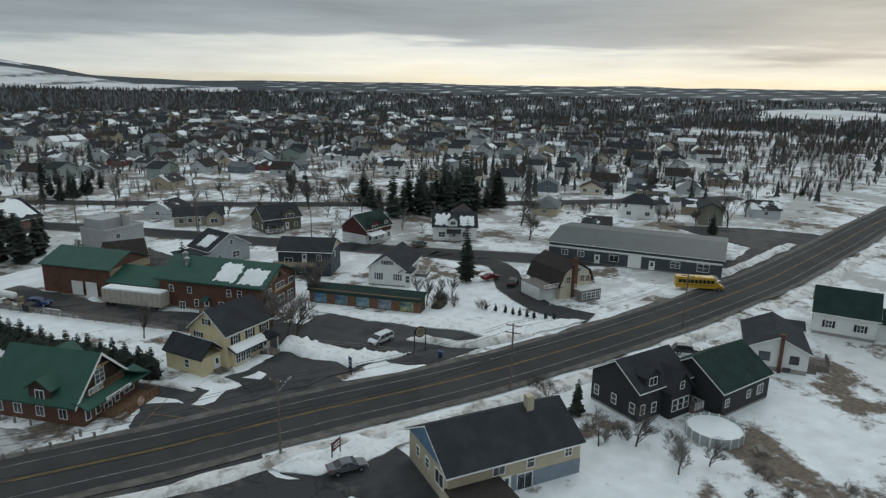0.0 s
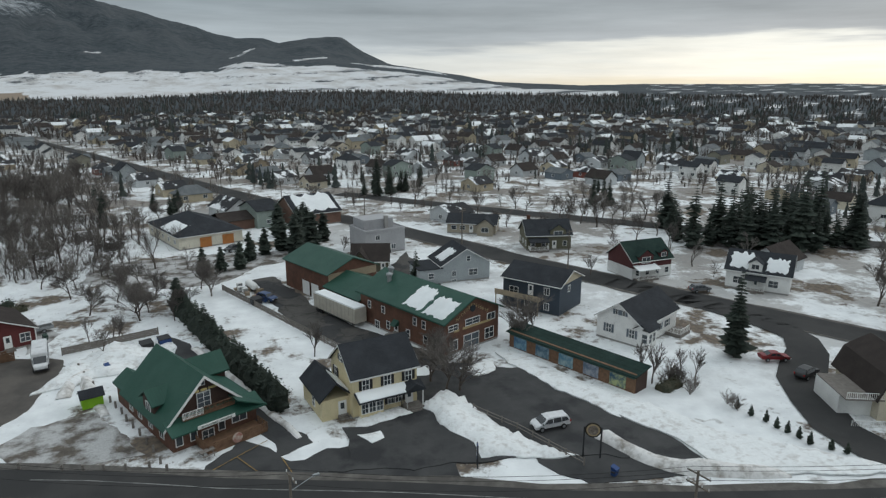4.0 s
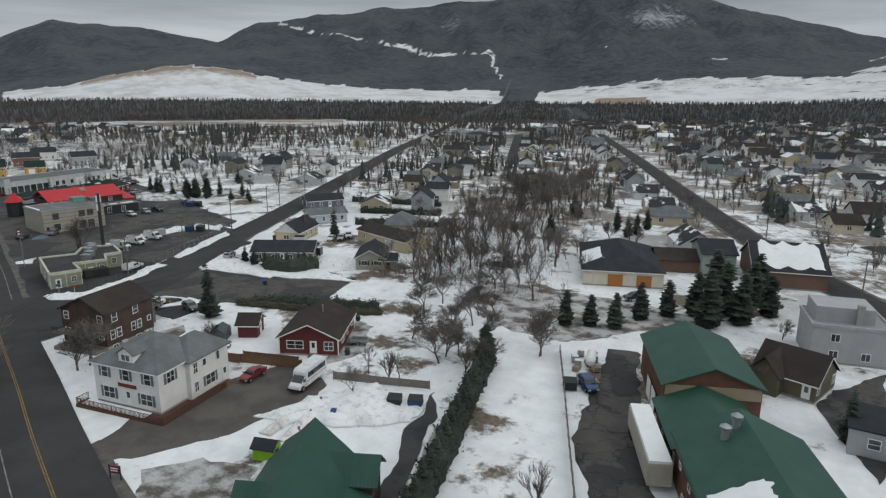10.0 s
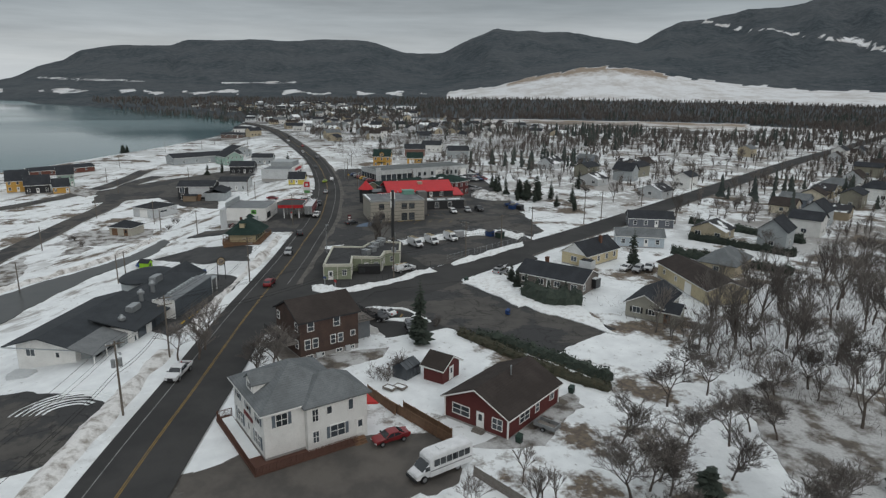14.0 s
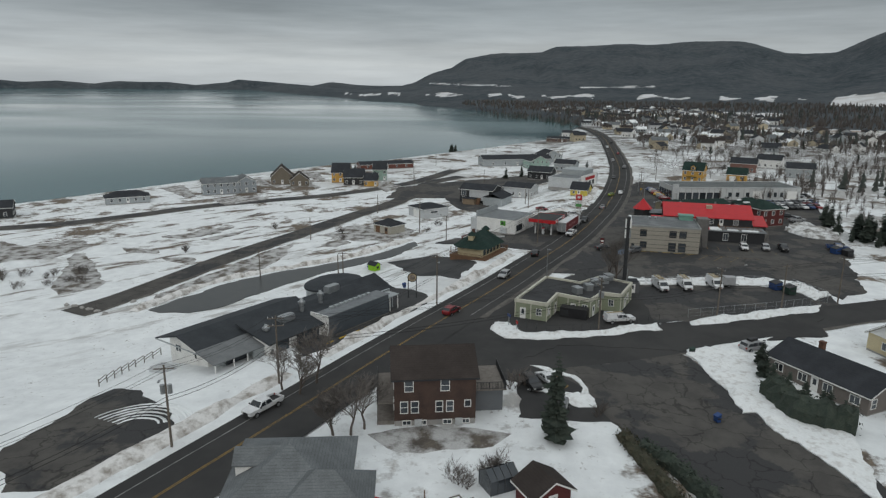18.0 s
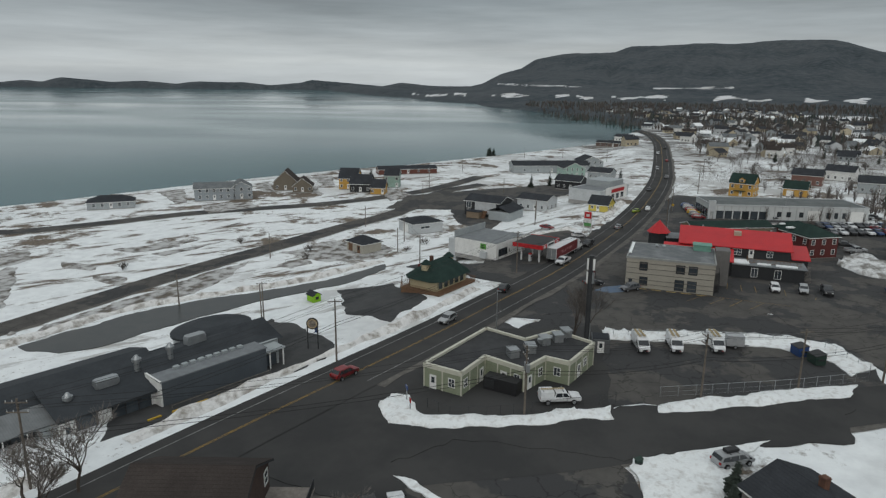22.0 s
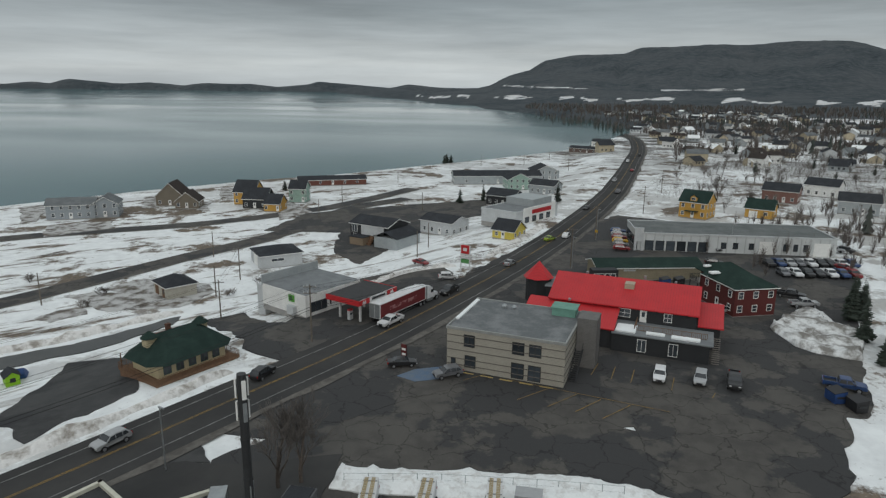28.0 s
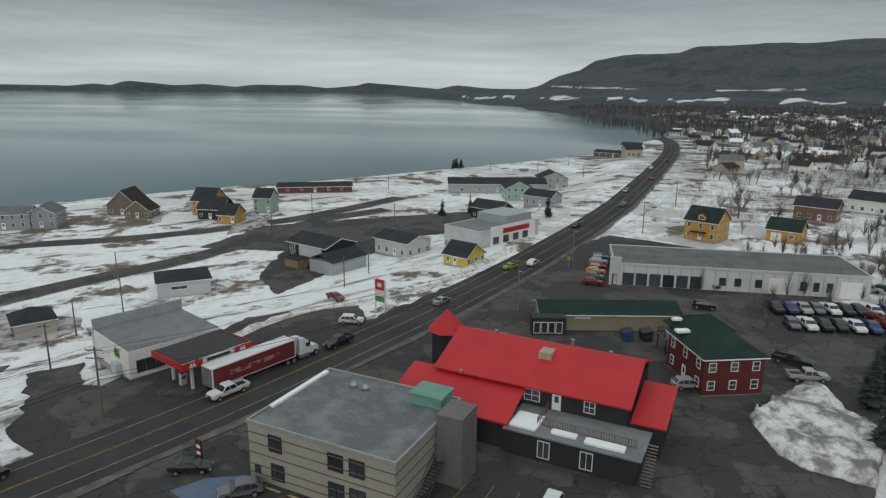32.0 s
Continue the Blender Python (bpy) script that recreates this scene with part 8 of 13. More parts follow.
# ---- the green office, inn, restaurant and dealer ----
def green_office():
    base = -1.7
    out = [(-131.6, 100.6), (-129.8, 106.6), (-136.7, 108.6), (-133.8, 114.9), (-138.9, 117.4), (-137.9, 121.0), (-146.8, 124.1), (-150.4, 117.8), (-145.2, 113.4), (-148.3, 106.4)]
    r = thing("office", 0, 0, base, 0, "sage-green flat-roofed office with cream trim", "office")
    cx, cy = sum(p[0] for p in out) / len(out), sum(p[1] for p in out) / len(out)
    area = sum(a[0] * b[1] - b[0] * a[1] for a, b in zip(out, out[1:] + out[:1]))
    if area < 0:
        out = out[::-1]
    bm = bmesh.new()
    prism(bm, out, -0.6, 3.5)
    part("wall", bm, SAGE_SIDING, r)
    bm = bmesh.new()
    prism(bm, out, 3.5, 3.56)
    part("roof", bm, material("flat_membrane", (0.032, 0.033, 0.035), 0.9, (0.052, 0.053, 0.055), 0.4, grain=0.2), r)
    cream = material("cream_fascia", (0.58, 0.57, 0.48), 0.6, grain=0.06)
    n = len(out)
    for i in range(n):
        a, b = Vector(out[i]), Vector(out[(i + 1) % n])
        t = (b - a).normalized()
        ang = math.degrees(math.atan2(t.y, t.x))
        l = (b - a).length
        f = part("fascia", boxes((-0.15, -0.15, 3.3, l + 0.15, 0.28, 3.95)), cream, r)
        f.matrix_basis = pose(a.x, a.y, 0, 0, 0, ang)
        k = max(1, int(l / 2.2))
        for j in range(k + 1):
            p = part("pilaster", boxes((-0.09, -0.08, -0.3, 0.09, 0.02, 3.3)), cream, r)
            p.matrix_basis = pose(*(a + (b - a) * j / k), 0, 0, 0, ang)
        for j in range(k):
            c = a + (b - a) * (j + 0.5) / k
            if (i + j) % 3 == 0:
                door(r, pose(c.x + t.y * 0.03, c.y - t.x * 0.03, 0.2, 0, 0, ang), 0.95, 2.1)
            elif (i + j) % 3 == 1:
                window(r, pose(c.x + t.y * 0.03, c.y - t.x * 0.03, 1.9, 0, 0, ang), 0.9, 1.2, "cross")
    units = [(-140.9, 114.8), (-146.6, 118.4), (-149.0, 119.5), (-144.7, 116.5), (-138.4, 112.5)]
    for i, (ux, uy) in enumerate(units):
        u = part("rooftop_unit", boxes((-0.9, -0.7, 3.56, 0.9, 0.7, 4.7), (-1.0, -0.8, 4.7, 1.0, 0.8, 4.85)), STEEL, r, "galvanised rooftop air handler")
        u.matrix_basis = pose(ux, uy, 0, 0, 0, 20 + i * 3)
    fan = [(-143.6, 116.0), (-145.3, 117.2), (-146.7, 118.4), (-148.1, 119.7)]
    for ux, uy in fan:
        bm = bmesh.new()
        tube(bm, (ux, uy, 4.4), (ux, uy, 4.75), 0.5, n=12)
        for s in (-0.45, 0.45):
            tube(bm, (ux + s, uy, 3.5), (ux + s, uy, 4.4), 0.05, n=4)
        part("condenser_fan", bm, STEEL, r)
    (gx, gy), = [(-133.5, 111.9)]
    gen = thing("generator", gx, gy, base, 75, "black standby generator box beside the office", "generator")
    part("cabinet", boxes((-2.6, -1.0, 0.2, 2.6, 1.0, 2.2)), BLACK_PLASTIC, gen)
    part("louvre_panel", boxes((-2.5, -1.05, 0.6, -1.0, -1.0, 1.8)), DARK_STEEL, gen)
    part("skid", boxes((-2.7, -0.9, 0, 2.7, 0.9, 0.2)), DARK_STEEL, gen)
    (sx, sy), = [(-154.1, 125.0)]
    hut = house(sx, sy, 95, 3.0, 3.2, 2.5, 0.5, "flat", siding("hut_grey", (0.12, 0.125, 0.13)), BLACK_SHINGLE, "dark grey equipment hut at the foot of the mast", "hut", "hut", base=0.1)
    door(hut, pose(0, -1.63, 0.1), 0.9, 2.0)


green_office()


def inn():
    x, y, rz, w, d = -197.4, 138.6, 84.7, 18, 8
    w, d = 18.5, 15.0
    ca, sa = math.cos(radians(rz)), math.sin(radians(rz))
    x, y = -194.3 + ca * w / 2 - sa * d / 2, 129.2 + sa * w / 2 + ca * d / 2
    r = house(x, y, rz, w, d, 7.0, 0.3, "flat", material("grey_beige_cladding", (0.36, 0.34, 0.29), 0.75, (0.31, 0.29, 0.25), 0.4, (0.4, 0.7), stripes=0.22, grain=0.08), material("worn_flat_roof", (0.125, 0.135, 0.14), 0.85, (0.19, 0.20, 0.205), 0.25, (0.45, 0.6), grain=0.25),
              "two-storey grey-beige inn with banded cladding and a flat roof", "inn", "inn", base=0.3)
    parapet(r, w, d, 7.0, material("grey_coping", (0.30, 0.31, 0.30), 0.6), 0.25, 0.25)
    dark = material("bronze_frame", (0.035, 0.033, 0.03), 0.5)
    for z in (1.0, 2.0, 3.4, 4.6, 5.8):
        part("cladding_band", boxes((-w / 2 - 0.06, -d / 2 - 0.06, z, w / 2 + 0.06, -d / 2, z + 0.12), (w / 2, -d / 2, z, w / 2 + 0.06, d / 2, z + 0.12)), material("band_brown", (0.15, 0.135, 0.12), 0.7), r)
    windows_on(r, w, d, 0, [(0.2, 5.2, 1.6, 1.8, "slider"), (0.62, 5.2, 1.7, 1.8, "slider"), (0.76, 5.2, 1.7, 1.8, "slider"), (0.21, 1.8, 1.6, 1.8, "slider"), (0.62, 1.6, 1.8, 2.3, "slider"), (0.76, 1.6, 1.8, 2.3, "slider"), (0.06, 1.6, 0.6, 0.8, "plain")], dark)
    part("stair_tower", boxes((w / 2 + 0.1, 1.0, -0.5, w / 2 + 3.2, 5.0, 8.3)), material("tower_grey", (0.16, 0.155, 0.15), 0.75, stripes=0.25, grain=0.1), r)
    part("green_hatch", boxes((w / 2 - 4.6, 4.0, 7.0, w / 2 - 0.8, 7.0, 8.4), (w / 2 - 4.8, 3.8, 8.4, w / 2 - 0.6, 7.2, 8.55)), material("copper_green", (0.16, 0.33, 0.27), 0.7, grain=0.15), r, "copper-green roof housing")
    bm = bmesh.new()
    for i in range(16):
        box(bm, w / 2 + 0.2, -5.2 + i * 0.36, 0.2 * i, w / 2 + 1.3, -4.9 + i * 0.36, 0.2 * i + 0.05)
    box(bm, w / 2 + 0.15, -5.2, -0.1, w / 2 + 0.22, 0.9, 0.0)
    part("stair_treads", bm, DARK_STEEL, r, "steel outside stair")
    bm = bmesh.new()
    for s in (0.2, 1.3):
        tube(bm, (w / 2 + s, -5.3, 0.9), (w / 2 + s, 0.8, 4.3), 0.04, n=4)
        tube(bm, (w / 2 + s, -5.3, 0.0), (w / 2 + s, 0.8, 3.3), 0.08, n=4)
    part("stair_rail", bm, DARK_STEEL, r)
    for u in (-3.5, -1.8):
        bm = bmesh.new()
        tube(bm, (u, 4.5, 7.0), (u, 4.5, 7.5), 0.35, n=10)
        tube(bm, (u, 4.5, 7.5), (u, 4.5, 7.8), 0.5, 0.2, n=10)
        part("roof_vent", bm, STEEL, r)
    part("ledge_snow", boxes((-w / 2 + 0.1, -4.0, 7.1, -w / 2 + 0.7, 6.5, 7.4)), SNOW, r, "snow along the parapet")
    # parking bumpers
    for i in range(5):
        b = part("wheel_stop", boxes((-1.0, -0.12, 0, 1.0, 0.12, 0.16)), material("yellow_concrete", (0.48, 0.36, 0.14), 0.85, grain=0.2), r, "faded yellow wheel stop")
        b.location = (-5.5 + i * 3.1, -d / 2 - 0.8, 0.05)


inn()


def restaurant():
    red = material("red_metal_roof", (0.50, 0.025, 0.03), 0.5, (0.42, 0.022, 0.028), 0.3, (0.4, 0.7), stripes=0.45, axis="X", stripe_bump=0.5, grain=0.08)
    z = -2.3
    # eave and ridge lines as seen over the lot
    ax, ay = -222.0, 158.0
    r = thing("restaurant", ax, ay, z, 84, "black-clad restaurant with a bright red metal roof", "restaurant")
    part("main_wall", boxes((-15, -6, -0.5, 10, 8, 6.2)), BLACK_SIDING, r)
    bm = bmesh.new()
    profile(bm, [(-6.6, 5.9), (1.5, 8.9), (8.6, 6.2), (8.6, 6.4), (1.5, 9.12), (-6.6, 6.1)], -15.5, 10.5, "x")
    part("main_roof", bm, red, r)
    bm = bmesh.new()
    profile(bm, [(-12.6, 3.6), (-5.4, 5.6), (-5.4, 5.8), (-12.6, 3.8)], -19.0, -2.6, "x")
    part("front_roof", bm, red, r)
    part("front_wall", boxes((-17.5, -12, -0.5, -3, -6, 3.8)), BLACK_SIDING, r)
    part("annex_wall", boxes((-3, -12.6, -0.5, 12.5, -6, 3.3)), BLACK_SIDING, r)
    part("annex_roof", boxes((-3.0, -13.0, 3.3, 13.0, -6, 3.5)), material("grey_membrane", (0.20, 0.215, 0.22), 0.8, (0.15, 0.16, 0.17), 0.4, grain=0.15), r)
    bm = bmesh.new()
    profile(bm, [(-6.0, 4.0), (3.0, 5.6), (3.0, 5.8), (-6.0, 4.2)], 10.4, 14.5, "x")
    part("side_roof", bm, red, r)
    part("side_wall", boxes((10, -5.6, -0.5, 14.0, 4, 4.1)), BLACK_SIDING, r)
    for u in (2.0, 7.0):
        window(r, pose(u, -12.63, 1.7), 1.3, 2.0, "slider")
    for u, ww in ((-1.8, 1.9), (5.5, 1.2)):
        window(r, pose(u, -6.05, 4.9), ww, 1.4, "cross")
    door(r, pose(1.4, -6.05, 3.6), 0.95, 2.05)
    railing(r, [(0.5, -10.5), (12.0, -10.5)], 1.0, BROWN_WOOD, 0.3, 3.5, "terrace_rail")
    railing(r, [(0.5, -10.5), (0.5, -6.3)], 1.0, BROWN_WOOD, 0.3, 3.5, "terrace_rail")
    for a, b in (((-2.5, -12.2), (0.8, -8.5)), ((2.5, -11.8), (5.5, -10.8)), ((6.5, -12.2), (11.0, -10.9))):
        bm = bmesh.new()
        box(bm, a[0], a[1], 3.5, b[0], b[1], 3.75)
        bmesh.ops.bevel(bm, geom=bm.edges[:], offset=0.1, segments=2)
        part("roof_snow", bm, SNOW, r, "snow on the annex roof")
    bm = bmesh.new()
    for i in range(14):
        box(bm, 12.9, -12.6 + i * 0.3, 0.25 * i, 14.1, -12.35 + i * 0.3, 0.25 * i + 0.05)
    part("outside_stair", bm, GREY_WOOD, r)
    u = part("rooftop_unit", boxes((-2.6, -1.6, 7.6, -0.9, 0.4, 8.9)), material("beige_unit", (0.42, 0.36, 0.27), 0.6), r, "beige rooftop ventilation unit")
    for px, py in ((-10, 2.0), (-11.5, -6.5), (6.0, 1.8), (0.5, 3.5)):
        bm = bmesh.new()
        tube(bm, (px, py, 6.0), (px, py, 9.4 if py > 0 else 6.4), 0.25, n=8)
        part("roof_vent", bm, STEEL, r)
    # octagonal corner with the pointed red roof
    (tx, ty), = [(-232.9, 138.0)]
    t = thing("turret", tx, ty, z, 0, "dark corner turret with a pointed red roof", "turret")
    bm = bmesh.new()
    tube(bm, (0, 0, -0.5), (0, 0, 5.4), 2.6, n=8)
    part("wall", bm, BLACK_SIDING, t)
    bm = bmesh.new()
    tube(bm, (0, 0, 5.3), (0, 0, 8.6), 3.2, 0.06, n=8)
    part("spire", bm, red, t)
    bm = bmesh.new()
    box(bm, -3.5, 2.0, -0.5, 3.5, 9.0, 4.4)
    part("link_wall", bm, BLACK_SIDING, t)
    bm = bmesh.new()
    box(bm, -3.8, 1.8, 4.4, 3.8, 9.0, 4.55)
    part("link_roof", bm, material("grey_membrane", (0.13, 0.145, 0.15), 0.85, (0.09, 0.1, 0.1), 0.4), t)


restaurant()


def west_block():
    z = -2.3
    # red two-storey house
    r = house(-240.8, 177.5, 27, 11.0, 9.0, 6.0, 2.2, "hip", RED_SIDING, GREEN_SHINGLE, "red two-storey house with white windows and a green hipped roof", z=z)
    auto_windows(r, 11, 9, 2, sides=(0, 1, 3))
    part("wing_wall", boxes((-9.5, -2.5, -0.5, -5.5, 5, 6.0)), RED_SIDING, r)
    part("wing_roof", roof_mesh(5, 8.5, 6.0, 1.6, "hip", 0.4), GREEN_SHINGLE, r).location = (-7.5, 1.2, 0)
    for py in (-1, 2):
        window(r, pose(-9.53, py, 4.4, 0, 0, -90), 0.9, 1.3)
    part("gallery", boxes((-13.0, -3.0, 2.7, -9.5, 3.0, 2.85)), GREY_WOOD, r)
    railing(r, [(-12.9, 2.9), (-12.9, -2.9), (-9.6, -2.9)], 1.0, DARK_STEEL, 0.25, 2.85)
    for px in (-12.8, -9.8):
        part("gallery_post", boxes((px - 0.08, -2.9, -0.4, px + 0.08, -2.74, 2.7)), DARK_STEEL, r)
    for px, py, s in ((-2.5, -3.6, 1.5), (-7.5, -2.2, 1.1)):
        bm = bmesh.new()
        box(bm, px - s * 0.4, py - s, 6.9, px + s * 0.4, py + s * 0.4, 7.25)
        bmesh.ops.bevel(bm, geom=bm.edges[:], offset=0.15, segments=2)
        part("roof_snow", bm, SNOW, r, "last patch of roof snow")
    # low beige block with the dark awning roof
    x, y, rz, w, d = -259.5, 159.4, 110.8, 23.4, 9
    r = house(x, y, rz, 25, 8, 3.2, 1.2, "x", siding("khaki", (0.27, 0.235, 0.165)), GREEN_SHINGLE, "long low khaki shop with a dark green roof", "shop", "shop", z=z)
    window(r, pose(-11.0, -4.05, 1.6), 3.0, 1.8, "cross")
    sg = part("sign_board", boxes((-1.4, -0.1, -0.2, 1.4, 0, 0.2)), LIGHT_GREY_SIDING, r)
    sg.matrix_basis = pose(-5, -4.02, 2.6)
    part("front_bay", boxes((-14.5, -6.5, -0.4, -8.5, -4, 3.4)), BLACK_SIDING, r)
    for i in range(4):
        window(r, pose(-13.6 + i * 1.3, -6.53, 1.6), 1.0, 1.9, "plain")
    # car dealer: long white building with a glazed showroom
    x, y = -300.0, 178.0
    r = house(-299, 182, 100, 52, 18, 5.0, 0.3, "flat", material("white_panel", (0.56, 0.58, 0.58), 0.6, (0.48, 0.50, 0.50), 0.3, stripes=2.4, axis="X", grain=0.06), material("grey_gravel_roof", (0.095, 0.105, 0.105), 0.9, (0.15, 0.162, 0.16), 0.2, grain=0.25), "long white car dealership with a flat grey roof", "dealership", "dealership", z=z, base=0.2)
    parapet(r, 52, 18, 5.0, LIGHT_GREY_SIDING, 0.3, 0.3)
    dark = material("bronze_frame", (0.035, 0.033, 0.03), 0.5)
    windows_on(r, 52, 18, 0, [(0.06 + i * 0.055, 1.7, 2.2, 2.6, "plain") for i in range(6)] + [(0.44, 2.3, 1.2, 1.6, "slider"), (0.5, 2.3, 1.2, 1.6, "slider"), (0.58, 2.3, 1.2, 1.6, "slider"), (0.66, 0.1, 4.0, 3.6, "garage"), (0.75, 2.3, 1.0, 1.8, "slider"), (0.8, 2.3, 1.0, 1.8, "slider"), (0.85, 2.3, 1.0, 1.8, "slider"), (0.93, 0.1, 4.0, 3.6, "garage")], dark)
    windows_on(r, 52, 18, 3, row(6, 1.8, 2.2, 2.6, "plain", 0.1, 0.9), dark)
    part("arch_front", boxes((-27.0, -9.6, 2.8, -24.6, -9.0, 6.6), (-27, -9.6, -0.3, -26.4, -9, 2.8), (-25.2, -9.6, -0.3, -24.6, -9, 2.8)), LIGHT_GREY_SIDING, r, "white showroom arch")
    # ochre houses
    r = house(-344.5, 178, 66, 9.5, 9.0, 6.0, 3.4, "x", ORANGE_SIDING, GREEN_SHINGLE, "ochre two-storey house with dark green roof and dormer", z=z)
    auto_windows(r, 9.5, 9, 2, sides=(0, 1, 3))
    dormer(r, 0, -4.4, 0, 6.2, 7.6, 2.2, ORANGE_SIDING, GREEN_SHINGLE)
    part("porch_roof", boxes((-2.5, -6.0, 2.7, 2.0, -4.5, 2.9)), GREEN_SHINGLE, r)
    r = house(-352, 200, 70, 9, 8, 3.6, 2.8, "x", ORANGE_SIDING, GREEN_SHINGLE, "small ochre garage with a dark roof", "garage", "garage", z=z)
    windows_on(r, 9, 8, 0, [(0.3, 0.2, 2.6, 2.4, "garage"), (0.75, 2.0, 1.0, 1.1, "slider")])
    windows_on(r, 9, 8, 1, [(0.5, 2.0, 1.0, 1.1, "slider")])
    for hx, hy, rot, wl, rf, lb in ((-392, 214, 70, siding("brick_pink", (0.22, 0.12, 0.10)), BLACK_SHINGLE, "brown brick house behind the dealership"), (-415, 235, 60, WHITE_SIDING, BLACK_SHINGLE, "white house among bare trees"), (-372, 236, 75, GREY_SIDING, BLACK_SHINGLE, "grey low house among bare trees")):
        r = house(hx, hy, rot, 13, 9, 5.0, 2.6, "x", wl, rf, lb, z=z)
        auto_windows(r, 13, 9, 1)


west_block()


# ---- the shore side ----
def shore_side():
    # filling station: shop and canopy
    z = -2.3
    r = house(-218.0, 93.5, 68, 15.5, 17, 4.2, 0.3, "flat", WHITE_SIDING, material("grey_membrane", (0.13, 0.145, 0.15), 0.85, (0.09, 0.1, 0.1), 0.4), "white filling-station shop with a flat grey roof", "shop", "shop", z=z, base=0.1)
    r.scale = (0.86, 0.86, 1.0)
    bm = bmesh.new()
    prism(bm, [(-7.9, -8.6), (-7.6, -8.6), (-7.6, 8.6), (-7.9, 8.6)], 3.8, 6.0)
    part("false_front", bm, GREY_SIDING, r)
    part("side_block", boxes((-10.5, -8, -4.0, -7.8, 2, 3.6)), LIGHT_GREY_SIDING, r)
    sg = part("sign_board", boxes((-1.0, -0.12, -0.7, 1.0, 0, 0.7)), material("green_sign", (0.10, 0.34, 0.05), 0.5), r, "green shop sign")
    sg.matrix_basis = pose(3.0, -8.52, 3.0)
    part("sign_mark", boxes((-0.6, -0.16, -0.35, 0.5, -0.12, -0.05), (-0.6, -0.16, 0.1, 0.2, -0.12, 0.4)), DARK_TRIM, sg)
    part("ice_chest", boxes((2.4, -9.6, 0, 4.6, -8.6, 1.7)), LIGHT_GREY_SIDING, r, "white ice chest")
    for i in range(3):
        window(r, pose(7.78, -6.5 + i * 1.7, 1.6, 0, 0, 90), 1.4, 1.8, "plain", DARK_TRIM)
    door(r, pose(7.78, -1.2, 0.1, 0, 0, 90), 1.0, 2.1)
    c = thing("fuel_canopy", -213.4, 106.6, z, 73, "red and white filling-station canopy on square posts", "canopy")
    rd = material("canopy_red", (0.50, 0.025, 0.03), 0.45, grain=0.05)
    wh = material("canopy_white", (0.70, 0.70, 0.70), 0.45, grain=0.05)
    part("deck", boxes((-4.0, -5.6, 4.1, 4.0, 5.6, 4.95)), DARK_TRIM, c)
    part("roof", boxes((-3.8, -5.4, 4.96, 3.8, 5.4, 5.0)), material("dark_canopy_top", (0.05, 0.05, 0.052), 0.8), c)
    part("fascia", boxes((-4.1, -5.7, 4.0, 4.1, -5.6, 5.05)), rd, c, "red fascia")
    part("fascia", boxes((-4.1, 5.6, 4.0, 4.1, 5.7, 5.05)), rd, c, "red fascia")
    part("fascia", boxes((4.0, -5.6, 4.0, 4.1, 5.6, 5.05)), wh, c, "white fascia")
    part("fascia", boxes((4.1, -5.6, 4.02, 4.14, -2.6, 5.03)), rd, c, "red end of the fascia")
    part("fascia", boxes((4.1, 2.6, 4.02, 4.14, 5.6, 5.03)), rd, c, "red end of the fascia")
    part("name_bar", boxes((4.1, -1.9, 4.35, 4.15, 1.9, 4.75)), DARK_TRIM, c, "dark lettering bar")
    for yy in (-4.2, 4.0):
        for dx in (-0.45, 0.45):
            bm = bmesh.new()
            prism(bm, [(-0.35, -0.3), (0.35, -0.3), (0, 0.4)], 0, 0.06)
            p = part("leaf_mark", bm, wh, c, "white leaf-like mark")
            p.matrix_basis = pose(4.16, yy + dx * 0.5, 4.5, 90, 0, 90)
    for px, py in ((-2.5, -3.5), (-2.5, 3.5), (2.5, -3.5), (2.5, 3.5)):
        part("post", boxes((px - 0.18, py - 0.18, 0, px + 0.18, py + 0.18, 4.1)), wh, c)
    for py in (-3.5, 3.5):
        pmp = thing("fuel_pump", -213.4 + math.cos(radians(163)) * py, 106.6 + math.sin(radians(163)) * py, z, 73, "grey and red fuel pump under the canopy", "fuel pump", "pumps under the canopy")
        part("body", boxes((-0.3, -0.45, 0.1, 0.3, 0.45, 1.9)), LIGHT_GREY_SIDING, pmp)
        part("screen", boxes((0.3, -0.3, 1.1, 0.33, 0.3, 1.5)), GLASS, pmp)
        part("top", boxes((-0.32, -0.47, 1.9, 0.32, 0.47, 2.2)), rd, pmp)
        part("island", boxes((-0.8, -1.6, 0, 0.8, 1.6, 0.12)), CONCRETE, pmp)
    # price sign
    s = thing("price_sign", -249.5, 118.0, z, 75, "tall red and white fuel price sign", "sign")
    part("post", boxes((-1.3, -0.15, 0, -1.1, 0.15, 6.6), (1.1, -0.15, 0, 1.3, 0.15, 6.6)), wh, s)
    part("panel", boxes((-1.1, -0.2, 4.6, 1.1, 0.2, 6.6)), rd, s)
    part("panel", boxes((-1.1, -0.2, 3.3, 1.1, 0.2, 4.5)), wh, s)
    part("panel", boxes((-1.1, -0.2, 2.2, 1.1, 0.2, 3.2)), material("price_green", (0.10, 0.30, 0.10), 0.5), s)
    part("mark", boxes((-0.5, -0.24, 5.2, 0.5, -0.2, 6.0)), wh, s)
    # round restaurant with the wooden gallery
    cx, cy, zz = -183.0, 88.5, -2.2
    r = thing("round_restaurant", cx, cy, zz, 160, "cream restaurant with a broad dark green hipped roof and wooden gallery", "restaurant")
    r.scale = (0.72, 0.72, 0.95)
    cream = siding("restaurant_cream", (0.50, 0.43, 0.28))
    part("wall", boxes((-8, -5, -2.5, 8, 5, 3.2)), cream, r)
    bm = bmesh.new()
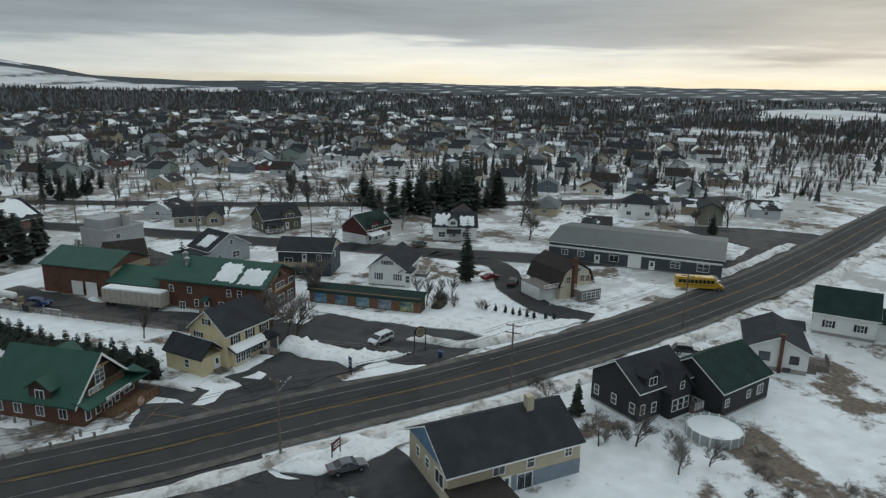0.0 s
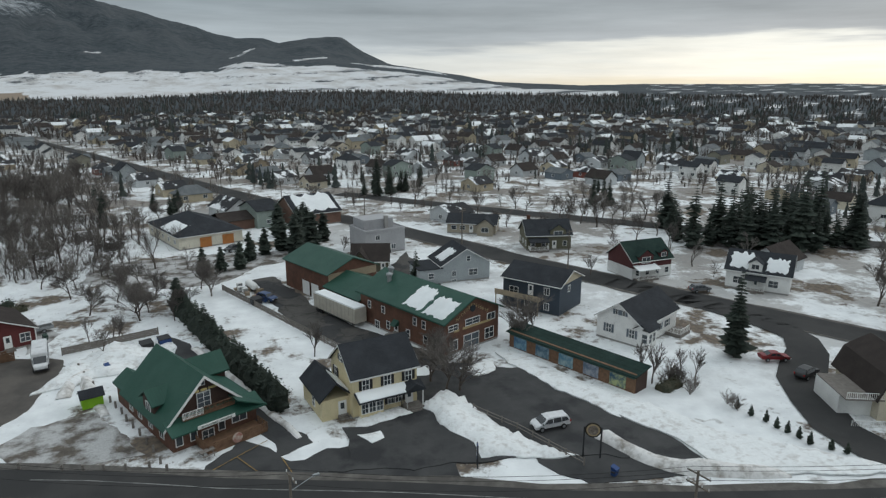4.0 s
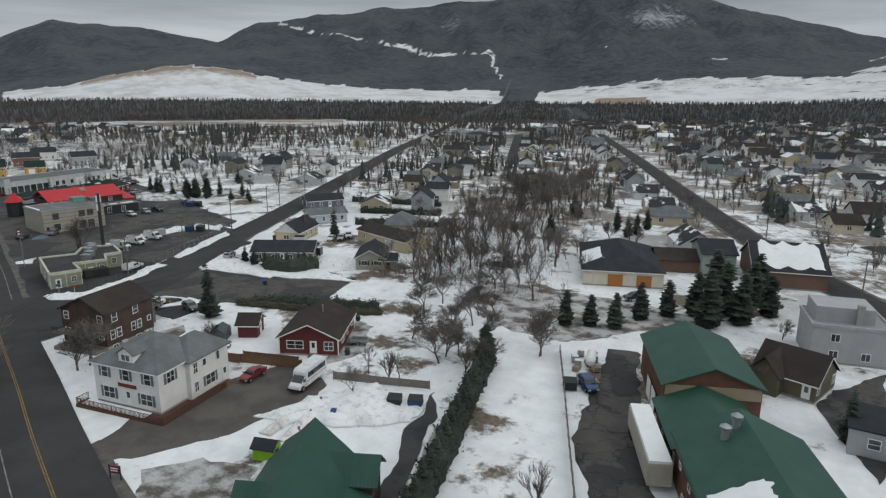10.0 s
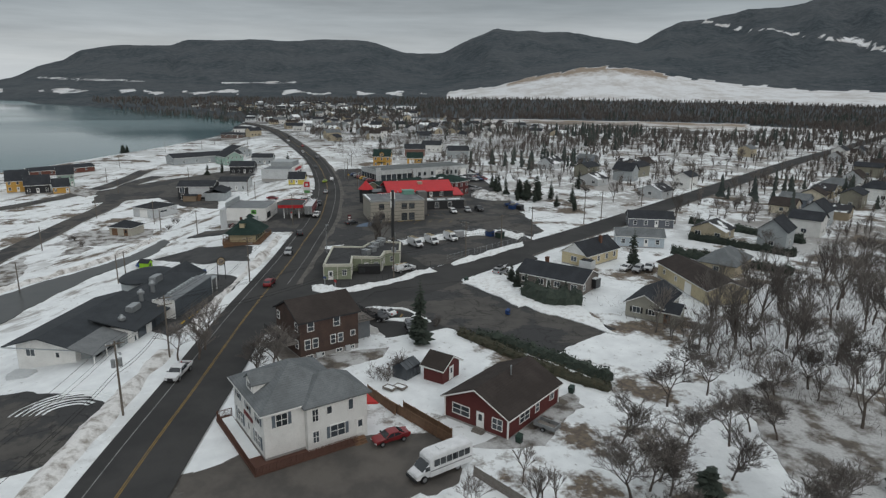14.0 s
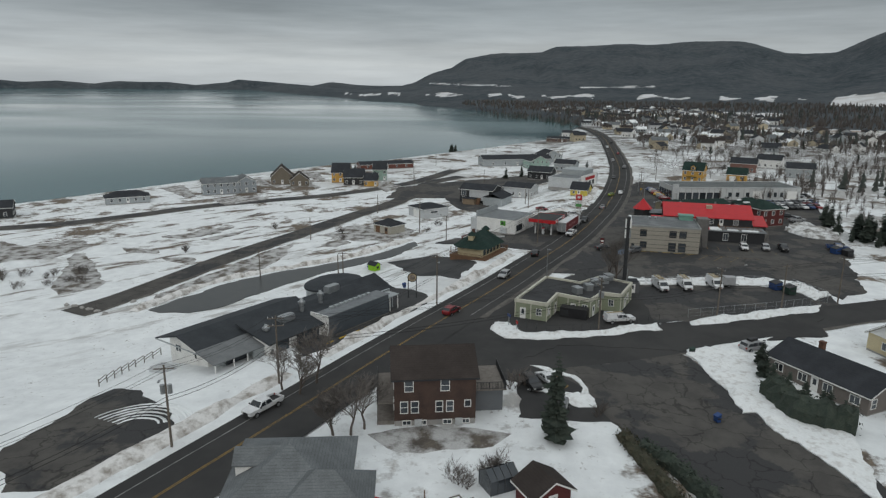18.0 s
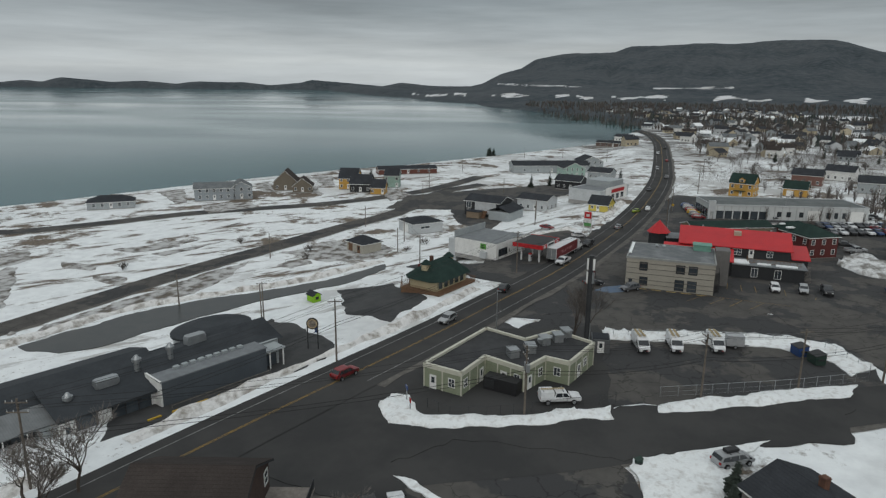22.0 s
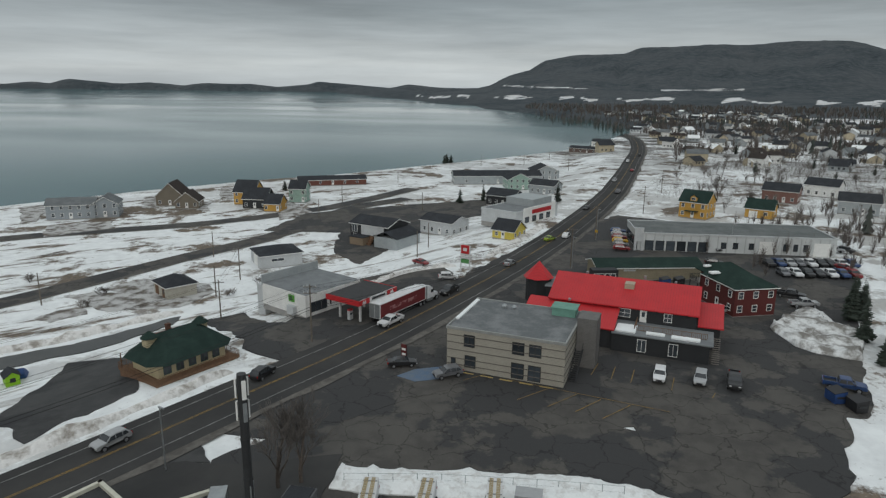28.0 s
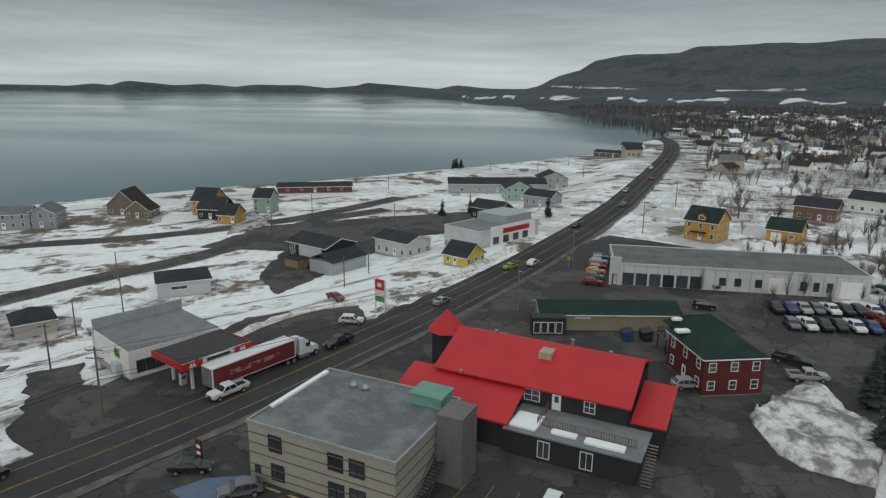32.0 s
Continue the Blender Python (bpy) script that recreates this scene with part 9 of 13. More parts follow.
    rings = [((10.2, 7.2), 2.9), ((7.6, 4.6), 4.5), ((4.5, 0.4), 6.4)]
    prev = None
    for (a, b), h in rings:
        ring = [bm.verts.new((a * sx * (0.72 if k else 1), b * sy * (1 if k else 0.62), h)) for sx, sy, k in ((1, -1, 0), (1, 1, 0), (1, 1, 1), (-1, 1, 1), (-1, 1, 0), (-1, -1, 0), (-1, -1, 1), (1, -1, 1))]
        if prev:
            for i in range(8):
                bm.faces.new((prev[i], prev[(i + 1) % 8], ring[(i + 1) % 8], ring[i]))
        else:
            bm.faces.new(ring[::-1])
        prev = ring
    bm.faces.new(prev)
    bmesh.ops.recalc_face_normals(bm, faces=bm.faces)
    part("roof", bm, GREEN_SHINGLE, r)
    for u in (-6.5, 5.5):
        part("roof_box", boxes((u - 1.2, -0.9, 4.8, u + 1.2, 0.9, 6.3)), cream, r)
        bm = bmesh.new()
        tube(bm, (u, 0, 6.2), (u, 0, 7.2), 1.9, 0.3, n=8)
        part("roof_cap", bm, GREEN_SHINGLE, r)
    chimney(r, -1.0, 2.0, 4.5, 7.0, BRICK_RED, 0.9)
    for i in range(5):
        window(r, pose(-6 + i * 2.9, 5.03, 1.6, 0, 0, 180), 1.6, 1.4, "slider", GREEN_METAL)
        window(r, pose(-6 + i * 2.9, -5.03, 1.6), 1.6, 1.4, "slider", GREEN_METAL)
    part("gallery_floor", boxes((-10, -7.4, 0.1, 10, 7.4, 0.4)), BROWN_WOOD, r)
    part("gallery_skirt", boxes((-9.8, -7.2, -3.0, 9.8, 7.2, 0.1)), BROWN_WOOD, r)
    railing(r, [(-10, -7.3), (10, -7.3), (10, 7.3), (-10, 7.3), (-10, -7.3)], 1.0, BROWN_WOOD, 0.3, 0.4)
    for i in range(6):
        part("gallery_post", boxes((-9.5 + i * 3.8, 7.0, 0.4, -9.3 + i * 3.8, 7.2, 2.9)), BROWN_WOOD, r)
    bd = part("roof_sign", boxes((-2.8, -0.08, 0, 2.8, 0.08, 0.9)), material("maroon_sign", (0.16, 0.03, 0.03), 0.5), r, "maroon and white roof sign")
    bd.matrix_basis = pose(1.0, 6.6, 3.6)
    part("sign_bars", boxes((-2.0, -0.12, 0.3, 2.4, -0.08, 0.6), (-2.0, 0.08, 0.3, 2.4, 0.12, 0.6)), WHITE_TRIM, bd)
    # long motel with the round-ended dining room
    r = thing("motel", -98.0, 56.0, -1.6, 153.8, "long low motel with dark roofs and a round-ended dining room", "motel")
    dk = material("dark_roofing", (0.030, 0.035, 0.040), 0.85, (0.044, 0.049, 0.055), 0.3, grain=0.2)
    metal = material("blue_grey_metal", (0.085, 0.10, 0.115), 0.6, (0.07, 0.082, 0.095), 0.4, stripes=0.3, axis="X", grain=0.08)
    part("rooms_wall", gable_walls(22.6, 10.0, 2.9, 1.3, "x", -3.0), WHITE_SIDING, r).location = (12.6, 8.0, 0)
    bm = bmesh.new()
    profile(bm, [(1.8, 2.65), (8.0, 4.3), (14.0, 2.65), (14.0, 2.85), (8.0, 4.52), (1.8, 2.85)], -0.6, 24.5, "x")
    part("rooms_roof", bm, dk, r)
    part("roof_edge", boxes((-0.66, 1.8, 2.6, -0.6, 8.0, 2.8), (-0.66, 8.0, 2.6, -0.6, 14.0, 2.8)), GREY_SIDING, r)
    window(r, pose(1.27, 10.6, 1.2, 0, 0, -90), 1.4, 1.1, "slider")
    door(r, pose(1.27, 6.0, -0.4, 0, 0, -90), 0.95, 2.0)
    part("porch_roof", boxes((0, 0, 0, 9.8, 4.6, 0.16)), material("weathered_porch_roof", (0.19, 0.20, 0.205), 0.85, (0.14, 0.148, 0.152), 0.5, stripes=0.3, axis="X", grain=0.2), r, "grey weathered sloping porch roof").matrix_basis = pose(-0.8, -1.6, 1.9, 14, 0, 0)
    for u in (-0.4, 3.0, 5.6):
        part("porch_post", boxes((u, -1.3, -1.6, u + 0.14, -1.16, 2.0)), WHITE_TRIM, r)
    part("porch_deck", boxes((-0.6, -1.5, -1.6, 8.6, 2.9, -0.3)), GREY_WOOD, r)
    part("porch_wall", boxes((2.6, 0.6, -0.3, 8.4, 3.0, 2.2)), GREY_SIDING, r)
    for u in (3.6, 4.9, 6.2):
        window(r, pose(u, 0.57, 1.0), 1.15, 1.5, "plain", DARK_TRIM)
    for i in range(8):
        part("louvre", boxes((6.6, -1.42, -0.2 + i * 0.27, 8.9, -1.36, -0.03 + i * 0.27)), GREY_SIDING, r)
    part("front_wall", boxes((8.9, -2.3, -2.5, 20.9, 4.0, 2.8)), WHITE_SIDING, r)
    bm = bmesh.new()
    profile(bm, [(-3.3, 2.5), (5.0, 4.3), (5.0, 4.5), (-3.3, 2.72)], 8.4, 21.3, "x")
    part("front_roof", bm, dk, r)
    door(r, pose(9.7, -2.33, -0.5), 0.95, 2.05)
    for u, ww in ((12.0, 2.4), (15.9, 1.5), (17.6, 1.5), (19.3, 1.5)):
        window(r, pose(u, -2.33, 1.1), ww, 1.9, "plain", DARK_TRIM)
    part("white_pier", boxes((13.7, -2.7, -1.6, 14.7, -2.3, 2.4)), WHITE_SIDING, r)
    part("pale_end_wall", boxes((20.7, -4.1, -2.0, 20.95, 0.2, 4.1)), WHITE_SIDING, r)
    part("metal_block", boxes((20.95, -4.1, -2.5, 37.2, -0.9, 3.9)), metal, r)
    part("metal_block_roof", boxes((20.7, -4.2, 3.9, 37.4, -0.8, 4.06)), material("grey_roof_edge", (0.20, 0.215, 0.225), 0.8, (0.15, 0.16, 0.17), 0.6, grain=0.2), r)
    for i in range(9):
        part("roof_vent", boxes((24.0 + i * 1.25, -1.7, 4.06, 24.8 + i * 1.25, -1.1, 4.45)), GREY_SIDING, r, "white roof vent box")
    part("hall_wall", boxes((20.95, -0.9, -2.5, 41.5, 8.5, 3.4)), GREY_SIDING, r)
    bm = bmesh.new()
    low = [bm.verts.new(p) for p in ((20.4, -1.0, 3.3), (42.5, -1.0, 3.3), (43.4, 3.2, 3.4), (42.5, 9.0, 3.3), (20.4, 9.0, 3.3))]
    up = [bm.verts.new(p) for p in ((21.5, 4.0, 4.3), (36.0, 4.0, 5.0), (41.6, 3.2, 6.0))]
    for f in ((low[0], low[1], up[2], up[1], up[0]), (low[1], low[2], up[2]), (low[2], low[3], up[2]), (low[3], low[4], up[0], up[1], up[2]), (low[4], low[0], up[0]), low[::-1]):
        bm.faces.new(f)
    bmesh.ops.recalc_face_normals(bm, faces=bm.faces)
    part("hall_roof", bm, dk, r, "dark roof sweeping up to a point")
    bm = bmesh.new()
    oval = [(36.0 + 6.3 * math.cos(i * math.tau / 28), 9.4 + 4.6 * math.sin(i * math.tau / 28)) for i in range(28)]
    prism(bm, oval, -3, 4.0)
    part("dining_wall", bm, GREY_SIDING, r, "curved dining room wall")
    bm = bmesh.new()
    prev = None
    for k, h in ((1.07, 3.95), (1.07, 4.3), (0.85, 4.75), (0.5, 5.05)):
        ring = [bm.verts.new((36.0 + (x - 36.0) * k, 9.4 + (y - 9.4) * k, h)) for x, y in oval]
        if prev:
            for i in range(28):
                bm.faces.new((prev[i], prev[(i + 1) % 28], ring[(i + 1) % 28], ring[i]))
        prev = ring
    bm.faces.new(prev)
    part("dining_roof", bm, dk, r, "low dark dome over the dining room")
    part("entrance_wall", boxes((37.4, -2.6, -2.0, 40.4, 2.6, 2.9)), GREY_SIDING, r)
    part("entrance_roof", boxes((37.4, -3.9, 2.9, 40.8, 2.8, 3.1)), GREY_SIDING, r, "grey flat entrance canopy")
    for u in (38.0, 40.4):
        part("entrance_post", boxes((u, -3.8, -1.9, u + 0.16, -3.64, 2.9)), WHITE_TRIM, r)
    window(r, pose(38.9, -2.63, 1.0), 1.8, 2.0, "plain", DARK_TRIM)
    for px, py, h, k in ((11.0, 0.5, 4.6, 0), (16.0, 1.2, 5.0, 1), (20.6, 2.2, 6.2, 0), (25.6, 2.6, 6.4, 0), (30.4, 4.4, 6.2, 1)):
        bm = bmesh.new()
        if k:
            box(bm, px - 1.5, py - 0.7, 3.6, px + 1.5, py + 0.7, h - 0.3)
            bmesh.ops.bevel(bm, geom=bm.edges[:], offset=0.25, segments=2)
        else:
            tube(bm, (px, py, 3.2), (px, py, h - 0.9), 0.4, n=10)
            tube(bm, (px, py, h - 0.9), (px, py, h - 0.5), 0.65, 0.65, n=10)
            tube(bm, (px, py, h - 0.5), (px, py, h), 0.5, 0.2, n=10)
        part("rooftop_unit", bm, STEEL, r, "galvanised kitchen extractor")
    railing(r, [(21.5, -5.4), (37, -5.4)], 0.6, GREY_WOOD, 2.4, 0.25, "kerb_rail")
    for i in range(7):
        st = part("wheel_stop", boxes((-0.9, -0.12, 0, 0.9, 0.12, 0.18)), material("yellow_kerb", (0.55, 0.36, 0.05), 0.8, grain=0.2), r, "yellow wheel stop")
        st.location = (18.5 + i * 3.3, -6.6, 0.56 - 0.062 * i)
    bm = boxes((-3.6, 8.0, -3.5, -1.0, 11.5, -0.6))
    bmesh.ops.bevel(bm, geom=bm.edges[:], offset=0.2, segments=2)
    part("tank", bm, LIGHT_GREY_SIDING, r, "grey covered service tank")
    # small sheds and houses on the flats
    def shed(x, y, rz, w, d, h, rise, wall, roof, label, kind="shed", ridge="hip"):
        q = house(x, y, rz, w, d, h, rise, ridge, wall, roof, label, kind, kind, base=0.3)
        return q
    q = shed(-226.5, 53.0, 59, 8.0, 7.0, 3.0, 1.7, siding("shed_cream", (0.44, 0.42, 0.36)), BLACK_SHINGLE, "cream pump house with a dark hipped roof")
    windows_on(q, 8, 7, 0, [(0.25, 0.1, 1.8, 2.4, "brown_door"), (0.75, 0.1, 1.2, 2.2, "brown_door")])
    q = shed(-259, 61, 46, 10.5, 11.5, 3.6, 1.5, LIGHT_GREY_SIDING, BLACK_SHINGLE, "grey metal garage with a dark roof", "garage")
    windows_on(q, 10.5, 11.5, 1, [(0.4, 2.2, 3.4, 0.7, "slider")])
    windows_on(q, 10.5, 11.5, 0, [(0.5, 0.1, 3.6, 2.8, "garage")])
    q = house(-294, 78, 74, 15, 11, 6.0, 1.8, "x", BLACK_SIDING, BLACK_SHINGLE, "dark modern two-storey house with timber stairs")
    windows_on(q, 15, 11, 0, [(0.12, 4.6, 2.0, 2.4, "slider"), (0.45, 4.8, 1.6, 1.2, "slider"), (0.75, 4.8, 1.2, 1.2, "slider"), (0.15, 1.6, 2.0, 2.2, "slider"), (0.5, 1.6, 1.4, 1.2, "slider")])
    part("pale_panel", boxes((-3.0, -5.6, 1.5, 6.0, -5.5, 5.8)), LIGHT_GREY_SIDING, q)
    part("garage_wing", boxes((4.5, -8.5, -0.8, 13, 4, 3.6)), GREY_SIDING, q)
    part("garage_roof", roof_mesh(8.5, 12.5, 3.6, 1.6, "y", 0.4), BLACK_SHINGLE, q).location = (8.75, -2.2, 0)
    part("timber_stairs", boxes((1.0, -8.0, 0, 2.4, -7.2, 0.9), (1.0, -7.2, 0.9, 2.4, -6.4, 1.8), (1.0, -6.4, 1.8, 2.4, -5.6, 2.7)), BROWN_WOOD, q)
    part("low_annex", boxes((-4.5, -9.5, -1.0, 0.8, -5.6, 2.6)), siding("raw_boards", (0.26, 0.20, 0.14)), q)
    part("low_annex_roof", boxes((-4.8, -9.8, 2.6, 1.0, -5.5, 2.8)), BLACK_SHINGLE, q)
    q = house(-311, 95, 70, 13, 10, 4.6, 1.6, "x", LIGHT_GREY_SIDING, BLACK_SHINGLE, "grey workshop beside the modern house", "workshop", "workshop")
    auto_windows(q, 13, 10, 1)
    q = house(-290.5, 121.0, 72, 7.2, 7.4, 2.9, 2.6, "x", siding("lemon", (0.62, 0.50, 0.10)), BLACK_SHINGLE, "lemon-yellow cottage with a dark gable roof", z=-2.4)
    windows_on(q, 7.2, 7.4, 0, [(0.5, 0.4, 0.9, 2.0, "door"), (0.2, 1.7, 0.8, 1.0, "sash")])
    windows_on(q, 7.2, 7.4, 1, row(3, 1.7, 0.9, 1.0))
    q = house(-322, 119, 66, 14, 26, 4.6, 0.3, "flat", LIGHT_GREY_SIDING, material("grey_membrane", (0.13, 0.145, 0.15), 0.85, (0.09, 0.1, 0.1), 0.4), "grey commercial block with a red and white front", "shop", "shop", z=-2.6)
    parapet(q, 14, 26, 4.6, LIGHT_GREY_SIDING)
    part("front_panel", boxes((7.05, -9, 0.2, 7.3, 11, 5.6)), WHITE_TRIM, q)
    part("red_band", boxes((7.3, -4, 3.2, 7.36, 8, 4.6)), material("canopy_red", (0.5, 0.025, 0.03), 0.45), q, "red sign band")
    for i in range(4):
        window(q, pose(7.33, -7 + i * 4.4, 1.6, 0, 0, 90), 2.2, 1.8, "plain", DARK_TRIM)
    part("upper_block", boxes((-6, 0, 4.6, 5, 12, 7.2)), GREY_SIDING, q)
    # seaside houses
    seaside = []
    seaside.append((-221, -99, 126, 17, 10, 4.2, 2.0, "x", BLACK_SIDING, BLACK_SHINGLE, "dark seaside house with pale porch columns"))
    seaside.append((-262, -70, 128, 17, 9, 3.0, 2.0, "hip", GREY_SIDING, BLACK_SHINGLE, "low grey seaside bungalow with a dark hipped roof"))
    seaside.append((-292, -43, 124, 16, 9, 5.4, 2.0, "x", siding("sea_grey", (0.30, 0.33, 0.35)), GREY_SHINGLE, "grey-blue two-storey seaside house with white windows"))
    seaside.append((-299.5, -34.5, 124, 9, 11, 5.2, 2.6, "y", siding("sea_grey", (0.30, 0.33, 0.35)), GREY_SHINGLE, "grey-blue gabled wing of the seaside house"))
    seaside.append((-329, -28, 112, 11, 12, 4.2, 5.2, "y", siding("driftwood", (0.19, 0.165, 0.13)), BROWN_SHINGLE, "steep-gabled driftwood-brown seaside house"))
    seaside.append((-324.5, -17, 112, 9, 9, 3.2, 3.6, "y", siding("driftwood", (0.19, 0.165, 0.13)), BROWN_SHINGLE, "brown gabled garage beside the steep house"))
    seaside.append((-341, 0, 100, 9, 10, 5.6, 4.2, "x", ORANGE_SIDING, BLACK_SHINGLE, "ochre seaside house under a steep black roof"))
    seaside.append((-334, 9, 100, 10, 9, 4.2, 3.8, "x", BLACK_SIDING, BLACK_SHINGLE, "black gabled front of the ochre house"))
    seaside.append((-330, 19, 100, 6.5, 8, 3.4, 3.2, "x", ORANGE_SIDING, BLACK_SHINGLE, "ochre garage with a black roof"))
    seaside.append((-352, 18, 100, 7, 7, 6.2, 3.0, "x", GREEN_SIDING, BLACK_SHINGLE, "narrow tall green-grey house with a black roof"))
    seaside.append((-404, 8, 122, 34, 9, 3.0, 1.5, "x", siding("rust_red", (0.15, 0.06, 0.045)), BLACK_SHINGLE, "long rust-red row of motel rooms"))
    seaside.append((-440, 86, 112, 46, 12, 4.4, 2.2, "x", GREY_SIDING, BLACK_SHINGLE, "long grey motel wing with gabled fronts"))
    seaside.append((-425, 100, 112, 12, 14, 5.2, 3.0, "y", GREEN_SIDING, BLACK_SHINGLE, "green gabled motel lobby"))
    seaside.append((-462, 108, 112, 14, 14, 5.2, 3.0, "y", GREY_SIDING, BLACK_SHINGLE, "grey gabled motel block"))
    seaside.append((-372, 104, 72, 13, 9, 4.4, 2.4, "x", BLACK_SIDING, BLACK_SHINGLE, "dark house among shrubs near the road"))
    seaside.append((-396, 118, 72, 12, 9, 4.2, 2.0, "x", GREY_SIDING, BLACK_SHINGLE, "grey low house near the road"))
    seaside.append((-620, 122, 70, 30, 9, 3.4, 1.6, "x", siding("wharf_brown", (0.14, 0.10, 0.085)), BLACK_SHINGLE, "long brown wharf shed on the point"))
    seaside.append((-660, 130, 70, 16, 9, 4.4, 2.0, "x", WHITE_SIDING, BLACK_SHINGLE, "white building near the wharf"))
    for x, y, rz, w, d, h, rise, ridge, wall, roof, lb in seaside:
        q = house(x, y, rz, w, d, h, rise, ridge, wall, roof, lb)
        auto_windows(q, w, d, 2 if h > 5 else 1, sides=(0, 1, 3))


shore_side()


# ---- trees ----
RNG = random.Random(7)


def bare_tree_meshes(height, spread, depth=4, seed=1, lean=0.0, multi=1, tip=0.022, most=4):
    """Trunk and crown of a leafless tree, grown branch by branch."""
    rng = random.Random(seed)
    trunk, crown = bmesh.new(), bmesh.new()

    def grow(p, d, l, r, k):
        bm = trunk if k <= 1 else crown
        mid = p + d * l * 0.5 + Vector((rng.uniform(-1, 1), rng.uniform(-1, 1), rng.uniform(-0.3, 0.5))) * l * 0.07
        end = mid + (d + Vector((rng.uniform(-1, 1), rng.uniform(-1, 1), rng.uniform(-0.2, 0.5))) * 0.22).normalized() * l * 0.5
        if k >= depth - 1:
            twig(bm, p, end, r)
        else:
            sides = 6 if k == 0 else 4 if k == 1 else 3
            tube(bm, p, mid, r, r * 0.82, sides, False)
            tube(bm, mid, end, r * 0.82, r * 0.62, sides, False)
        if k >= depth:
            return
        kids = rng.randint(3, 5) if k < 2 else rng.randint(most - 1, most + 1)
        for i in range(kids):
            az = rng.uniform(0, math.tau)
            tilt = rng.uniform(0.35, 0.95) * spread
            nd = (d + Vector((math.cos(az), math.sin(az), 0.12)) * tilt).normalized()
            nd.z = max(nd.z, -0.1)
            at = p.lerp(end, rng.uniform(0.35, 1.0)) if i else end
            grow(at, nd, l * rng.uniform(0.62, 0.86), max(tip, r * rng.uniform(0.40, 0.55)), k + 1)

    def twig(bm, p, e, r):
        s = (e - p).cross(Vector((0.3, 0.2, 1.0))).normalized() * r
        t = (e - p).cross(s).normalized() * r
        v = [bm.verts.new(c) for c in (p + s, p - s * 0.5 + t, p - s * 0.5 - t, e)]
        for a, b in ((0, 1), (1, 2), (2, 0)):
            bm.faces.new((v[a], v[b], v[3]))
    for i in range(multi):
        az = rng.uniform(0, math.tau)
        d = Vector((math.cos(az) * (lean if multi == 1 else 0.35), math.sin(az) * (lean if multi == 1 else 0.35), 1)).normalized()
        grow(Vector((0.15 * i, 0.1 * i, -0.3)), d, height * 0.29, height * (0.02 if multi == 1 else 0.009), 0)
    out = []
    for bm, nm, mt in ((trunk, "trunk", BARK), (crown, "crown", TWIG)):
        me = bpy.data.meshes.new(nm)
        bm.to_mesh(me)
        bm.free()
        me.materials.append(mt)
        out.append(me)
    return out


def conifer_meshes(height, radius, seed=1, bushy=1.0, taper=0.85):
    """Trunk and needled crown of a spruce: whorls of drooping, uneven branches."""
    rng = random.Random(seed)
    bm = bmesh.new()
    tube(bm, (0, 0, -0.3), (0, 0, height * 0.9), height * 0.018, 0.02, 6, False)
    tr = bpy.data.meshes.new("trunk")
    bm.to_mesh(tr)
    bm.free()
    tr.materials.append(BARK)
    bm = bmesh.new()
    k = int(11 + height * 1.2)
    for i in range(k):
        u = i / k
        z = height * (0.07 + 0.93 * u)
        rr = radius * (1 - u) ** taper * min(1.0, 0.6 + u * 3) * rng.uniform(0.78, 1.12) + 0.12
        m = int((9 if u < 0.6 else 7) * bushy)
        for j in range(m):
            a = (j + rng.uniform(-0.3, 0.3)) / m * math.tau + i * 0.7
            if rng.random() < 0.1:
                continue
            r = rr * rng.uniform(0.6, 1.15) * (0.95 + 0.5 * noise.noise((math.cos(a) * 1.4, math.sin(a) * 1.4, z * 0.55 + seed)))
            w = r * rng.uniform(0.28, 0.42) + 0.08
            c, s = math.cos(a), math.sin(a)
            drop = r * rng.uniform(0.18, 0.42)
            root = bm.verts.new((0, 0, z + r * 0.10))
            l = bm.verts.new((c * r * 0.6 - s * w, s * r * 0.6 + c * w, z - drop * 0.75))
            t = bm.verts.new((c * r, s * r, z - drop * 0.55))
            q = bm.verts.new((c * r * 0.6 + s * w, s * r * 0.6 - c * w, z - drop * 0.75))
            mid = bm.verts.new((c * r * 0.62, s * r * 0.62, z - drop * 0.2))
            bm.faces.new((root, l, mid))
            bm.faces.new((root, mid, q))
            bm.faces.new((l, t, mid))
            bm.faces.new((mid, t, q))
    me = bpy.data.meshes.new("crown")
    bm.to_mesh(me)
    bm.free()
    me.materials.append(NEEDLES)
    return [tr, me]


def tree_proto(name, meshes, label, category="tree"):
    root = thing(name, 0, 0, -80, 0, label, category)
    for me in meshes:
        share(me.name.split(".")[0], me, root)
    return root


BARE = [tree_proto("bare_tree", bare_tree_meshes(9.0, 1.0, 5, 11 + i, 0.1), "leafless deciduous tree with a spreading grey-brown crown") for i in range(3)]
TALL = [tree_proto("bare_tree", bare_tree_meshes(13.0, 0.62, 5, 31 + i, 0.05), "tall slender leafless birch with fine twigs") for i in range(3)]
APPLE = [tree_proto("apple_tree", bare_tree_meshes(7.4, 1.25, 5, 51 + i, 0.35, 1, 0.017, 5), "gnarled leafless apple tree with a dense crown") for i in range(3)]
SAPLING = [tree_proto("sapling", bare_tree_meshes(5.5, 0.6, 4, 71 + i, 0.05), "thin leafless sapling standing in the snow") for i in range(2)]
SHRUB = [tree_proto("shrub", bare_tree_meshes(2.6, 0.9, 3, 91 + i, 0.4, 9, 0.012), "low leafless shrub poking through the snow", "shrub") for i in range(2)]
SPRUCE = [tree_proto("spruce", conifer_meshes(h, r, 5 + i, 1.25), "dark green spruce with drooping uneven branches") for i, (h, r) in enumerate(((10, 2.5), (13, 2.8), (8, 2.3)))]
